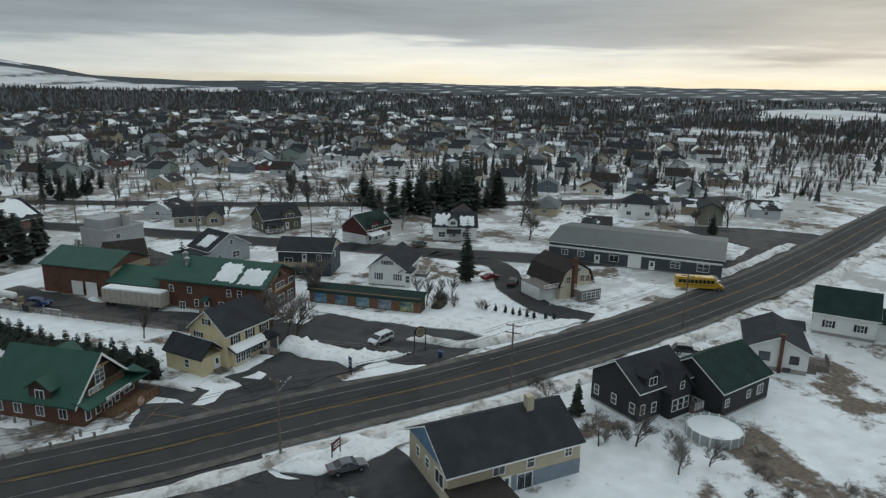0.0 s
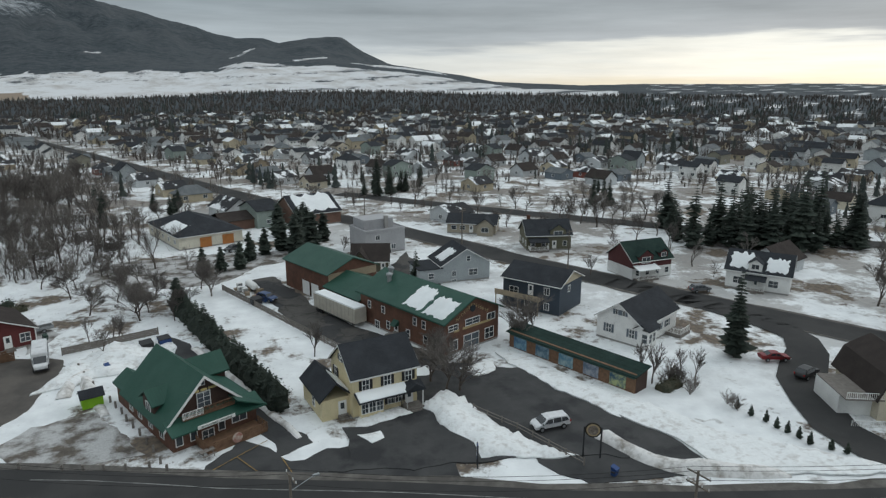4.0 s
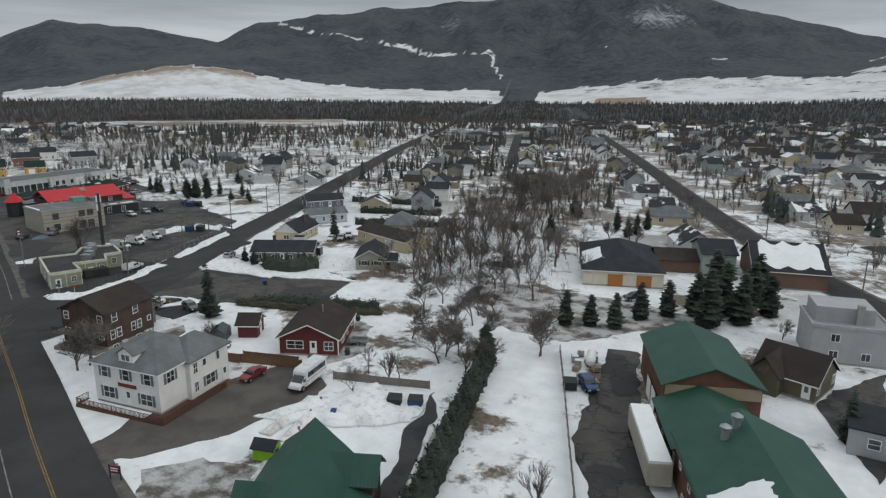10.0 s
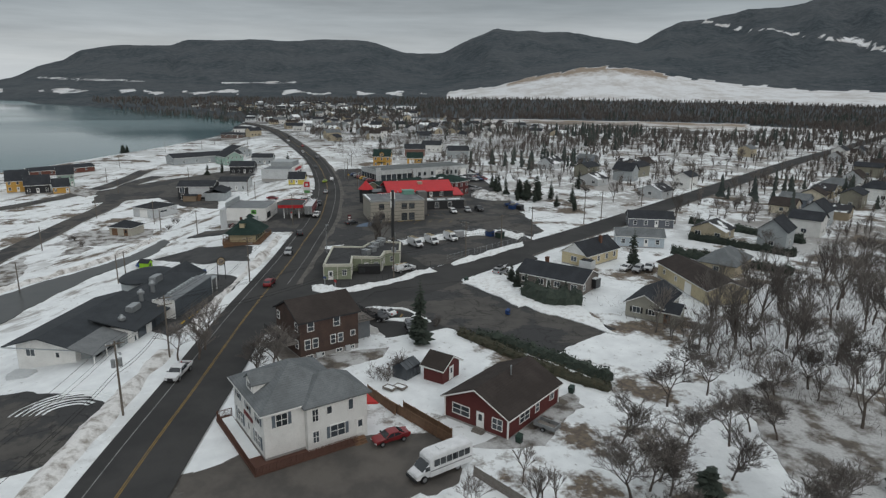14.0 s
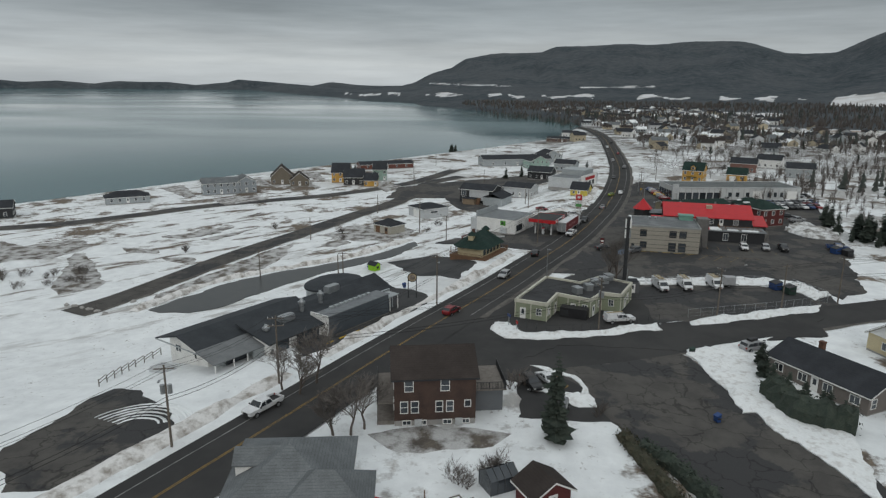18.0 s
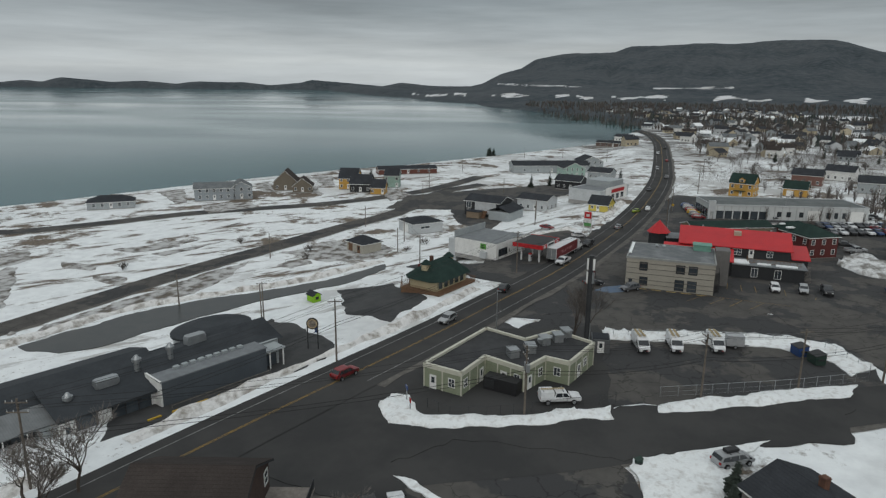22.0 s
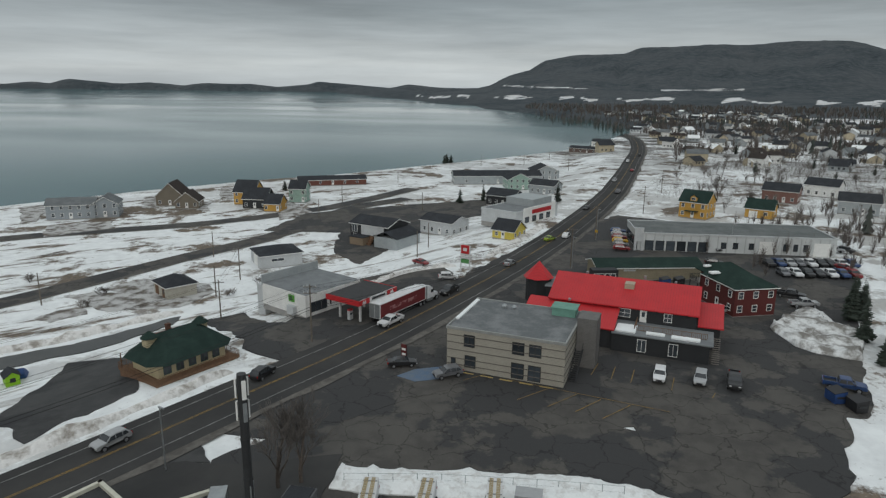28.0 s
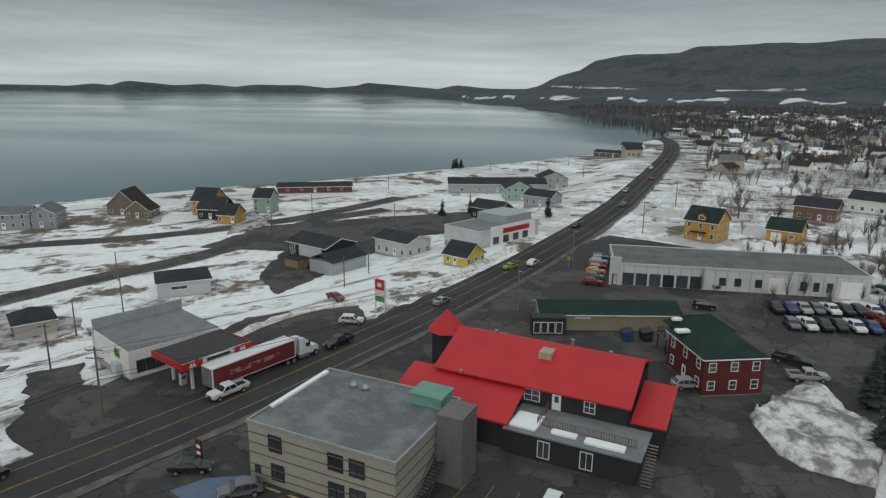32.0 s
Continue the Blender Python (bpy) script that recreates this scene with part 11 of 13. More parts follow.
fir = NPR.rand(len(wx)) < np.where(wn > 0.36, 0.35, 0.01)
hh = NPR.uniform(4.5, 10.5, len(wx)) * np.where(wr > 420, 1.0, 0.8)
twig_crowns(wx[~fir], wy[~fir], wz[~fir], hh[~fir], 34, np.clip(wr[~fir] * 0.00022, 0.05, 0.18))
needle_crowns(wx[fir], wy[fir], wz[fir], hh[fir] * 1.35)
# the woods between the town and the fields
N = 42000
wa, wr = np.radians(NPR.uniform(-10, 186, N)), 800 + 1200 * NPR.rand(N) ** 1.2
wx, wy = CENTRE[0] + wr * np.cos(wa), CENTRE[1] + wr * np.sin(wa)
dd, sd = poly_distance(wx, wy, ROAD)
ok = (sd < 0) & (dd > 26) & (cover(wx, wy)[0] > 0.35 + 0.45 * NPR.rand(N)) & (np.minimum.reduce([poly_distance(wx, wy, list(p))[0] for p in FAR_ROADS]) > 16)
wx, wy, wr = (q[ok][:17000] for q in (wx, wy, wr))
wz = land(wx, wy)
wn = np.array([noise.noise((x * 0.004, y * 0.004, 5.7)) for x, y in zip(wx.tolist(), wy.tolist())])
fir, hh = NPR.rand(len(wx)) < 0.14 + 0.6 * wn, NPR.uniform(7, 13, len(wx))
twig_crowns(wx[~fir], wy[~fir], wz[~fir], hh[~fir], 14, np.clip(wr[~fir] * 0.00030, 0.22, 0.5))
needle_crowns(wx[fir], wy[fir], wz[fir], hh[fir] * 0.95)
vs, fs, mi = np.concatenate(VERTS).tolist(), np.concatenate(FACES).tolist(), np.concatenate(KINDS).tolist()
# fine brush between the houses, in the thicket and along the bay
for k in range(44000):
    if k % 2:
        y = RNG.uniform(148, 335)
        x = -62 - (y - 160) * 0.28 + RNG.gauss(0, 12)
        if not -128 < x < -22:
            continue
        h = RNG.uniform(0.7, 3.4)
    else:
        x, y = RNG.uniform(-640, -370), RNG.uniform(165, 340)
        h = RNG.uniform(2.0, 6.0)
        if noise.noise((x * 0.02, y * 0.02, 3.3)) < 0.0:
            continue
    z = -2.3 if x < -150 else -2.3 * min(1.0, max(0.0, (-30 - x) / 160))
    o, a2, wd = RNG.uniform(0, 6.28), RNG.uniform(0, 6.28), RNG.uniform(0.018, 0.045)
    ln = h * RNG.uniform(0.1, 0.8)
    bx, by = x + RNG.gauss(0, 0.5), y + RNG.gauss(0, 0.5)
    z0 = z if RNG.random() < 0.4 else z + h * RNG.uniform(0.2, 0.6)
    t = len(vs)
    vs.extend(((bx - math.cos(a2) * wd, by - math.sin(a2) * wd, z0), (bx + math.cos(a2) * wd, by + math.sin(a2) * wd, z0), (bx + math.cos(o) * ln, by + math.sin(o) * ln, z + h)))
    fs.append((t, t + 1, t + 2))
    mi.append(1)
FAR_TWIG = material("far_twigs", (0.140, 0.126, 0.116), 0.95, (0.105, 0.088, 0.079), 0.02, (0.4, 0.6), grain=0.3, bump_scale=0.3)
FAR_NEEDLES = material("far_needles", (0.047, 0.058, 0.054), 0.95, (0.066, 0.074, 0.066), 0.02, (0.4, 0.6), grain=0.35, bump_scale=0.3)
stuff("woods", vs, fs, [FAR_NEEDLES, FAR_TWIG], mi, "mixed leafless and conifer woods round the town", "woods")


def tree_crowd(name, spots, label):
    """Many leafless trees too close together to tell apart, as one sheet of branches."""
    kinds = []
    for i in range(4):
        pair = bare_tree_meshes(9.0 if i % 2 else 11.0, 0.95 if i % 2 else 0.65, 4, 300 + i, 0.1, 1, 0.034)
        vv, ff = [], []
        for me in pair:
            o = len(vv)
            vv += [tuple(v.co) for v in me.vertices]
            for p in me.polygons:
                q = [o + k for k in p.vertices]
                ff += [(q[0], q[j], q[j + 1]) for j in range(1, len(q) - 1)]
        kinds.append((np.array(vv), np.array(ff)))
    zs = land([p[0] for p in spots], [p[1] for p in spots])
    va, fa, n = [], [], 0
    for (x, y, s), z in zip(spots, zs.tolist()):
        v, f = RNG.choice(kinds)
        a = RNG.uniform(0, 6.28)
        c, d = math.cos(a) * s, math.sin(a) * s
        va.append(np.stack([x + c * v[:, 0] - d * v[:, 1], y + d * v[:, 0] + c * v[:, 1], z + s * v[:, 2] * RNG.uniform(0.85, 1.15)], -1))
        fa.append(f + n)
        n += len(v)
    v, f = np.concatenate(va), np.concatenate(fa)
    me = bpy.data.meshes.new(name)
    me.vertices.add(len(v))
    me.vertices.foreach_set("co", v.ravel())
    me.loops.add(f.size)
    me.loops.foreach_set("vertex_index", f.ravel())
    me.polygons.add(len(f))
    me.polygons.foreach_set("loop_start", np.arange(0, f.size, 3))
    me.polygons.foreach_set("loop_total", np.full(len(f), 3))
    me.update(calc_edges=True)
    me.validate()
    me.materials.append(TWIG)
    tagged(new(name, me), label, "trees", kind="stuff")


crowd = []
while len(crowd) < 300:
    y = RNG.uniform(148, 335)
    x = -62 - (y - 160) * 0.28 + RNG.gauss(0, 11)
    if -122 < x < -24 and clear(x, y, 5.0, 6.0):
        crowd.append((x, y, RNG.uniform(0.5, 0.95)))
for i in range(170):
    x, y = RNG.uniform(-640, -340), RNG.uniform(172, 340)
    if clear(x, y, 6.0, 6.0):
        crowd.append((x, y, RNG.uniform(0.5, 0.9)))
for i in range(420):
    x, y = RNG.uniform(-330, 330), RNG.uniform(105, 430)
    if road_offset(x, y) < -32 and clear(x, y, 7.0, 7.0) and not ((-205 < x < -55 and y < 200) or (-62 < x < 75 and y < 165) or (75 < x < 165 and 150 < y < 235) or (x < -205 and y < 200)):
        crowd.append((x, y, RNG.uniform(0.5, 1.0)))
for x, y in [(71.7, 203.4), (75.9, 190.7), (82.9, 179.4), (89.2, 172.5), (97.1, 175.8), (98.0, 166.1), (112.1, 182.6), (112.7, 175.6), (119.6, 179.0), (117.1, 169.0), (119.5, 198.3), (113.0, 202.8), (98.4, 198.6), (89.7, 203.1), (105.3, 152.0), (98.1, 147.1)]:
    crowd.append((x, y, RNG.uniform(0.7, 1.1)))
tree_crowd("thicket", crowd, "crowded leafless trees of the thicket, park and gardens")
for pr in PROTOS:
    for o in list(pr.children_recursive) + [pr]:
        bpy.data.objects.remove(o)


# ---- vehicles ----
CAR_GLASS = material("car_glass", (0.02, 0.024, 0.028), 0.06, (0.03, 0.034, 0.04), 0.5, grain=0.03, spec=0.7)
RIM = material("wheel_rim", (0.36, 0.37, 0.38), 0.4, metal=0.6, grain=0.1)
LAMP_CLEAR = material("headlight_lens", (0.62, 0.63, 0.62), 0.2, grain=0.05)
LAMP_RED = material("tail_light_lens", (0.35, 0.02, 0.02), 0.25, grain=0.05)
PAINTS = {k: material("car_paint_" + k, c, 0.32, tuple(v * 0.8 + 0.012 for v in c), 1.3, grain=0.05, spec=0.5) for k, c in (
    ("white", (0.70, 0.71, 0.72)), ("black", (0.018, 0.019, 0.021)), ("grey", (0.15, 0.155, 0.165)), ("silver", (0.36, 0.37, 0.38)), ("red", (0.22, 0.016, 0.02)),
    ("blue", (0.025, 0.06, 0.16)), ("yellow", (0.55, 0.33, 0.02)), ("green", (0.03, 0.05, 0.03)), ("lime", (0.30, 0.42, 0.04)))}
SHELLS = {}


def hull(bm, pts, half, mat=0):
    """A closed body over a side outline (x, z); half(x, z) is half its width there."""
    l, r = [bm.verts.new((x, half(x, z), z)) for x, z in pts], [bm.verts.new((x, -half(x, z), z)) for x, z in pts]
    n = len(pts)
    for i in range(n):
        bm.faces.new((l[i], r[i], r[(i + 1) % n], l[(i + 1) % n])).material_index = mat
    bm.faces.new(l).material_index = mat
    bm.faces.new(r[::-1]).material_index = mat
    bmesh.ops.recalc_face_normals(bm, faces=bm.faces)


def pane_on(bm, pts, half, side):
    """A side window lying just over the body."""
    v = [bm.verts.new((x, side * (half(x, z) + 0.012), z)) for x, z in pts]
    w = [bm.verts.new((x, side * (half(x, z) - 0.03), z)) for x, z in pts]
    n = len(pts)
    bm.faces.new(v)
    for i in range(n):
        bm.faces.new((v[i], w[i], w[(i + 1) % n], v[(i + 1) % n]))
    bmesh.ops.recalc_face_normals(bm, faces=bm.faces)


def screen_on(bm, a, b, half, out):
    """A windscreen or rear window from a (low) to b (high)."""
    n = Vector((b[1] - a[1], -(b[0] - a[0]))).normalized() * out
    ha, hb = half(*a) - 0.09, half(*b) - 0.07
    q = [(a[0], ha, a[1]), (a[0], -ha, a[1]), (b[0], -hb, b[1]), (b[0], hb, b[1])]
    f = [bm.verts.new((x + n.x * 0.02, y, z + n.y * 0.02)) for x, y, z in q]
    k = [bm.verts.new((x - n.x * 0.03, y, z - n.y * 0.03)) for x, y, z in q]
    bm.faces.new(f)
    for i in range(4):
        bm.faces.new((f[i], k[i], k[(i + 1) % 4], f[(i + 1) % 4]))
    bmesh.ops.recalc_face_normals(bm, faces=bm.faces)


CARS = {}   # outline, windscreen, rear window, side windows, wheel places, wheel radius, half width, belt height
CARS["sedan"] = ([(-2.3, .38), (2.2, .32), (2.34, .5), (2.28, .68), (2.0, .8), (1.1, .95), (.4, 1.40), (-.1, 1.46), (-.8, 1.43), (-1.6, 1.08), (-2.25, 1.03), (-2.36, .75)], ((1.05, .98), (.46, 1.37)), ((-1.55, 1.1), (-.88, 1.40)),
              ([(.85, .98), (.38, 1.33), (-.12, 1.38), (-.12, .98)], [(-.2, .98), (-.2, 1.38), (-.75, 1.35), (-1.25, 1.03)]), (-1.4, 1.42), .32, .89, .95)
CARS["suv"] = ([(-2.25, .45), (2.2, .40), (2.32, .62), (2.25, .88), (1.95, 1.0), (1.1, 1.08), (.45, 1.62), (0, 1.70), (-1.6, 1.68), (-2.1, 1.18), (-2.28, 1.0), (-2.3, .7)], ((1.05, 1.11), (.5, 1.58)), ((-2.08, 1.2), (-1.68, 1.62)),
            ([(.88, 1.08), (.42, 1.53), (-.1, 1.58), (-.1, 1.08)], [(-.18, 1.08), (-.18, 1.58), (-1.0, 1.57), (-1.0, 1.08)], [(-1.08, 1.1), (-1.08, 1.55), (-1.5, 1.53), (-1.85, 1.15)]), (-1.36, 1.4), .36, .93, 1.05)
CARS["minivan"] = ([(-2.5, .42), (2.35, .36), (2.52, .6), (2.42, .82), (1.95, .98), (1.75, 1.05), (.85, 1.66), (.3, 1.76), (-2.1, 1.72), (-2.42, 1.2), (-2.55, .95), (-2.55, .6)], ((1.68, 1.1), (.92, 1.62)), ((-2.4, 1.2), (-2.15, 1.64)),
                ([(1.3, 1.08), (.75, 1.55), (.1, 1.62), (.1, 1.08)], [(0, 1.08), (0, 1.62), (-1.1, 1.62), (-1.1, 1.08)], [(-1.2, 1.08), (-1.2, 1.62), (-1.95, 1.58), (-2.2, 1.15)]), (-1.5, 1.55), .35, .98, 1.05)
CARS["pickup"] = ([(-2.9, .55), (2.8, .5), (2.92, .7), (2.85, 1.08), (2.6, 1.16), (1.45, 1.22), (.8, 1.80), (.4, 1.88), (-.7, 1.86), (-.95, 1.22), (-.95, .95), (-2.9, .95)], ((1.4, 1.25), (.86, 1.76)), ((-.93, 1.3), (-.74, 1.8)),
               ([(1.2, 1.24), (.75, 1.72), (.25, 1.76), (.25, 1.24)], [(.15, 1.24), (.15, 1.76), (-.62, 1.74), (-.8, 1.24)]), (-1.85, 1.85), .40, .99, 1.2)
CARS["van"] = ([(-2.9, .45), (2.75, .4), (2.9, .65), (2.8, 1.0), (2.2, 1.25), (1.45, 2.1), (.9, 2.42), (-2.85, 2.42), (-2.95, 1.4), (-2.95, .6)], ((2.15, 1.32), (1.52, 2.0)), ((-2.94, 1.5), (-2.9, 2.1)),
            ([(1.8, 1.3), (1.3, 1.98), (.75, 2.0), (.75, 1.3)],), (-1.9, 1.95), .36, .99, 1.3)


def shell(kind, paint, extra=""):
    key = (kind, paint, extra)
    if key in SHELLS:
        return SHELLS[key]
    pts, ws, rw, sides, wheels, wr, hw, belt = CARS[kind]
    top = max(z for _, z in pts)
    length = pts[1][0]

    def half(x, z):
        k = hw - 0.04 * max(0.0, 0.75 - z) / 0.3
        if z > belt:
            k -= 0.19 * (z - belt) / (top - belt) if kind != "van" else 0.1 * (z - belt) / (top - belt)
        return k - 0.10 * max(0.0, abs(x) / length - 0.86) / 0.16
    out = []

    def keep(name, bm, mat, m=None, label="", smooth=False):
        me = bpy.data.meshes.new(name)
        bm.to_mesh(me)
        bm.free()
        me.materials.append(mat)
        if smooth:
            me.shade_smooth()
        out.append((name, me, m, label))
    bm = bmesh.new()
    hull(bm, pts, half)
    bmesh.ops.bevel(bm, geom=[e for e in bm.edges if len(e.link_faces) == 2 and e.calc_face_angle(0) > 0.5], offset=0.05, segments=2, affect="EDGES", clamp_overlap=True)
    keep("body", bm, PAINTS[paint])
    bm = bmesh.new()
    screen_on(bm, *ws, half, 1)
    keep("windscreen", bm, CAR_GLASS)
    bm = bmesh.new()
    screen_on(bm, *rw, half, -1)
    keep("rear_window", bm, CAR_GLASS)
    for s in (-1, 1):
        for q in sides:
            bm = bmesh.new()
            pane_on(bm, q, half, s)
            keep("side_window", bm, CAR_GLASS)
        z = pts[3][1] - 0.12
        bm = boxes((length - 0.02, s * 0.62 - 0.17, z - 0.09, length + 0.12, s * 0.62 + 0.17, z + 0.07))
        keep("headlight", bm, LAMP_CLEAR)
        z = belt - 0.12
        xr = pts[-1][0]
        bm = boxes((xr - 0.03, s * (hw - 0.22) - 0.1, z - 0.12, xr + 0.16, s * (hw - 0.22) + 0.1, z + 0.14))
        keep("tail_light", bm, LAMP_RED)
        bm = boxes((ws[0][0] - 0.25, s * (hw + 0.02), belt + 0.02, ws[0][0] - 0.08, s * (hw + 0.2), belt + 0.17) if s > 0 else (ws[0][0] - 0.25, -hw - 0.2, belt + 0.02, ws[0][0] - 0.08, -hw - 0.02, belt + 0.17))
        keep("wing_mirror", bm, BLACK_PLASTIC)
    keep("grille", boxes((length + 0.05, -0.42, 0.5, length + 0.15, 0.42, pts[3][1] - 0.12)), BLACK_PLASTIC)
    if kind == "pickup":
        bm = bmesh.new()
        lattice(bm, [-2.92, -2.8, -1.05, -0.97], [-0.97, -0.85, 0.85, 0.97], lambda i, j: i == 1 and j == 1, 0.93, 1.28)
        for v in bm.verts:
            v.co = Vector((v.co.x, v.co.z, v.co.y))
        bmesh.ops.recalc_face_normals(bm, faces=bm.faces)
        keep("cargo_bed", bm, PAINTS[paint])
        keep("bed_liner", boxes((-2.79, -0.84, 0.95, -1.06, 0.84, 1.0)), BLACK_PLASTIC)
    if extra == "ladders":
        for y in (-0.4, 0.35):
            bm = bmesh.new()
            lattice(bm, [-2.4 + 0.15 * i for i in range(25)], [y - 0.2, y - 0.14, y + 0.14, y + 0.2], lambda i, j: j == 1 and i % 2 == 1, top + 0.12, top + 0.18)
            for v in bm.verts:
                v.co = Vector((v.co.x, v.co.z, v.co.y))
            bmesh.ops.recalc_face_normals(bm, faces=bm.faces)
            keep("ladder", bm, material("ladder_wood", (0.42, 0.34, 0.20), 0.7), None, "yellowish roof ladder")
        for x in (-2.0, 0.2):
            keep("roof_rack", boxes((x, -0.75, top - 0.03, x + 0.07, 0.75, top + 0.12)), STEEL)
        keep("cone", boxes((2.86, 0.25, 0.62, 3.1, 0.5, 0.72)), PAINTS["red"], None, "red safety cone on the bumper")
    if extra == "cap":
        bm = bmesh.new()
        hull(bm, [(-2.88, 1.29), (-0.98, 1.29), (-0.98, 1.98), (-2.8, 1.98)], lambda x, z: 0.95 - 0.08 * (z - 1.29))
        keep("service_cap", bm, PAINTS[paint])
        bm = bmesh.new()
        lattice(bm, [-2.7 + 0.15 * i for i in range(23)], [-0.2, -0.14, 0.14, 0.2], lambda i, j: j == 1 and i % 2 == 1, 2.08, 2.14)
        for v in bm.verts:
            v.co = Vector((v.co.x, v.co.z, v.co.y))
        bmesh.ops.recalc_face_normals(bm, faces=bm.faces)
        keep("ladder", bm, material("ladder_wood", (0.42, 0.34, 0.20), 0.7), None, "yellowish roof ladder")
        for x in (-2.5, 0.3):
            keep("roof_rack", boxes((x, -0.75, 1.86, x + 0.07, 0.75, 2.08)), STEEL)
    if extra == "box":
        keep("roof_box", boxes((-1.3, -0.4, top + 0.06, 0.4, 0.4, top + 0.42)), BLACK_PLASTIC)
        for x in (-1.0, 0.1):
            keep("roof_rack", boxes((x, -0.7, top - 0.04, x + 0.06, 0.7, top + 0.06)), DARK_STEEL)
    SHELLS[key] = (out, wheels, wr, hw)
    return SHELLS[key]


WHEELS = {}


def wheel(parent, x, y, r, side, w=0.24, rim=True):
    key = (r, side, w)
    if key not in WHEELS:
        meshes = []
        for nm, rr, y0, y1, mt in (("tyre", r, -w, 0.015, RUBBER), ("rim", r * 0.62, -0.05, 0.03, RIM)):
            bm = bmesh.new()
            tube(bm, (0, side * y0, 0), (0, side * y1, 0), rr, n=14)
            bmesh.ops.recalc_face_normals(bm, faces=bm.faces)
            me = bpy.data.meshes.new(nm)
            bm.to_mesh(me)
            bm.free()
            me.materials.append(mt)
            meshes.append(me)
        WHEELS[key] = meshes
    t = share("tyre", WHEELS[key][0], parent, pose(x, y, r))
    if rim:
        share("rim", WHEELS[key][1], t)


def base_z(x, y):
    return land_at(x, y) + lift(x, y) + 0.08


def car(x, y, rz, kind, paint, label, group="", extra="", far=False, z=None):
    out, wheels, wr, hw = shell(kind, paint, extra)
    root = thing({"suv": "suv", "van": "van"}.get(kind, kind), x, y, base_z(x, y) if z is None else z, rz, label, "truck" if kind == "pickup" else "van" if kind in ("van", "minivan") else "car", group)
    for name, me, m, lb in out:
        if far and name in ("wing_mirror", "grille", "tail_light", "rear_window", "bed_liner", "headlight"):
            continue
        share(name, me, root, m, lb)
    for wx in wheels:
        for s in (-1, 1):
            wheel(root, wx, s * hw, wr, s, 0.24, not far)
    return root


def bus(x, y, rz, kind):
    """A small white shuttle bus, or a yellow school bus."""
    school = kind == "school"
    L = 10.4 if school else 7.6
    paint = PAINTS["yellow" if school else "white"]
    root = thing("school_bus" if school else "shuttle_bus", x, y, base_z(x, y), rz, "yellow school bus parked on the snowy lot" if school else "white shuttle bus with dark side windows", "bus")
    nose = 1.7
    hw = 1.2 if school else 1.12
    top = 2.95
    bm = bmesh.new()
    hull(bm, [(-L / 2, 0.45), (L / 2 - nose, 0.45), (L / 2 - nose, 2.55), (L / 2 - nose - 0.5, top), (-L / 2 + 0.15, top), (-L / 2, top - 0.2)], lambda a, z: hw - 0.12 * max(0, z - 2.6) / 0.35)
    bmesh.ops.bevel(bm, geom=bm.edges[:], offset=0.08, segments=2, affect="EDGES", clamp_overlap=True)
    part("body", bm, paint, root)
    bm = bmesh.new()
    hull(bm, [(L / 2 - nose - 0.1, 0.45), (L / 2 - 0.1, 0.4), (L / 2, 0.6), (L / 2 - 0.1, 1.05), (L / 2 - 0.75, 1.25), (L / 2 - nose - 0.1, 2.2)], lambda a, z: hw - 0.16 - 0.1 * (a > L / 2 - 0.3))
    bmesh.ops.bevel(bm, geom=bm.edges[:], offset=0.06, segments=2, affect="EDGES", clamp_overlap=True)
    part("hood", bm, paint, root)
    bm = bmesh.new()
    screen_on(bm, (L / 2 - 0.8, 1.3), (L / 2 - nose - 0.02, 2.1), lambda a, z: hw - 0.16, 1)
    part("windscreen", bm, CAR_GLASS, root)
    n = 9 if school else 6
    for s in (-1, 1):
        for i in range(n):
            a = -L / 2 + 0.5 + i * (L - nose - 0.9) / n
            part("side_window", boxes((a, s * hw - 0.03, 1.65, a + (L - nose - 0.9) / n - 0.14, s * hw + 0.03, 2.4)), CAR_GLASS, root)
        if not school:
            part("cab_window", boxes((L / 2 - nose + 0.0, s * (hw - 0.15) - 0.03, 1.3, L / 2 - nose + 0.55, s * (hw - 0.15) + 0.03, 1.75)), CAR_GLASS, root)
        part("headlight", boxes((L / 2 - 0.06, s * 0.72 - 0.15, 0.72, L / 2 + 0.03, s * 0.72 + 0.15, 0.95)), LAMP_CLEAR, root)
        part("side_stripe", boxes((-L / 2 + 0.2, s * hw - 0.02, 1.18, L / 2 - nose - 0.1, s * hw + 0.02, 1.26)), BLACK_PLASTIC if school else PAINTS["grey"], root)
    part("roof_hatch", boxes((-0.4, -0.4, top - 0.02, 0.4, 0.4, top + 0.12)), paint, root)
    part("bumper", boxes((L / 2 - 0.05, -hw + 0.1, 0.38, L / 2 + 0.15, hw - 0.1, 0.62)), BLACK_PLASTIC, root)
    for wx in (-L / 2 + 2.1, L / 2 - 1.0):
        for s in (-1, 1):
            wheel(root, wx, s * (hw - 0.06), 0.42, s)


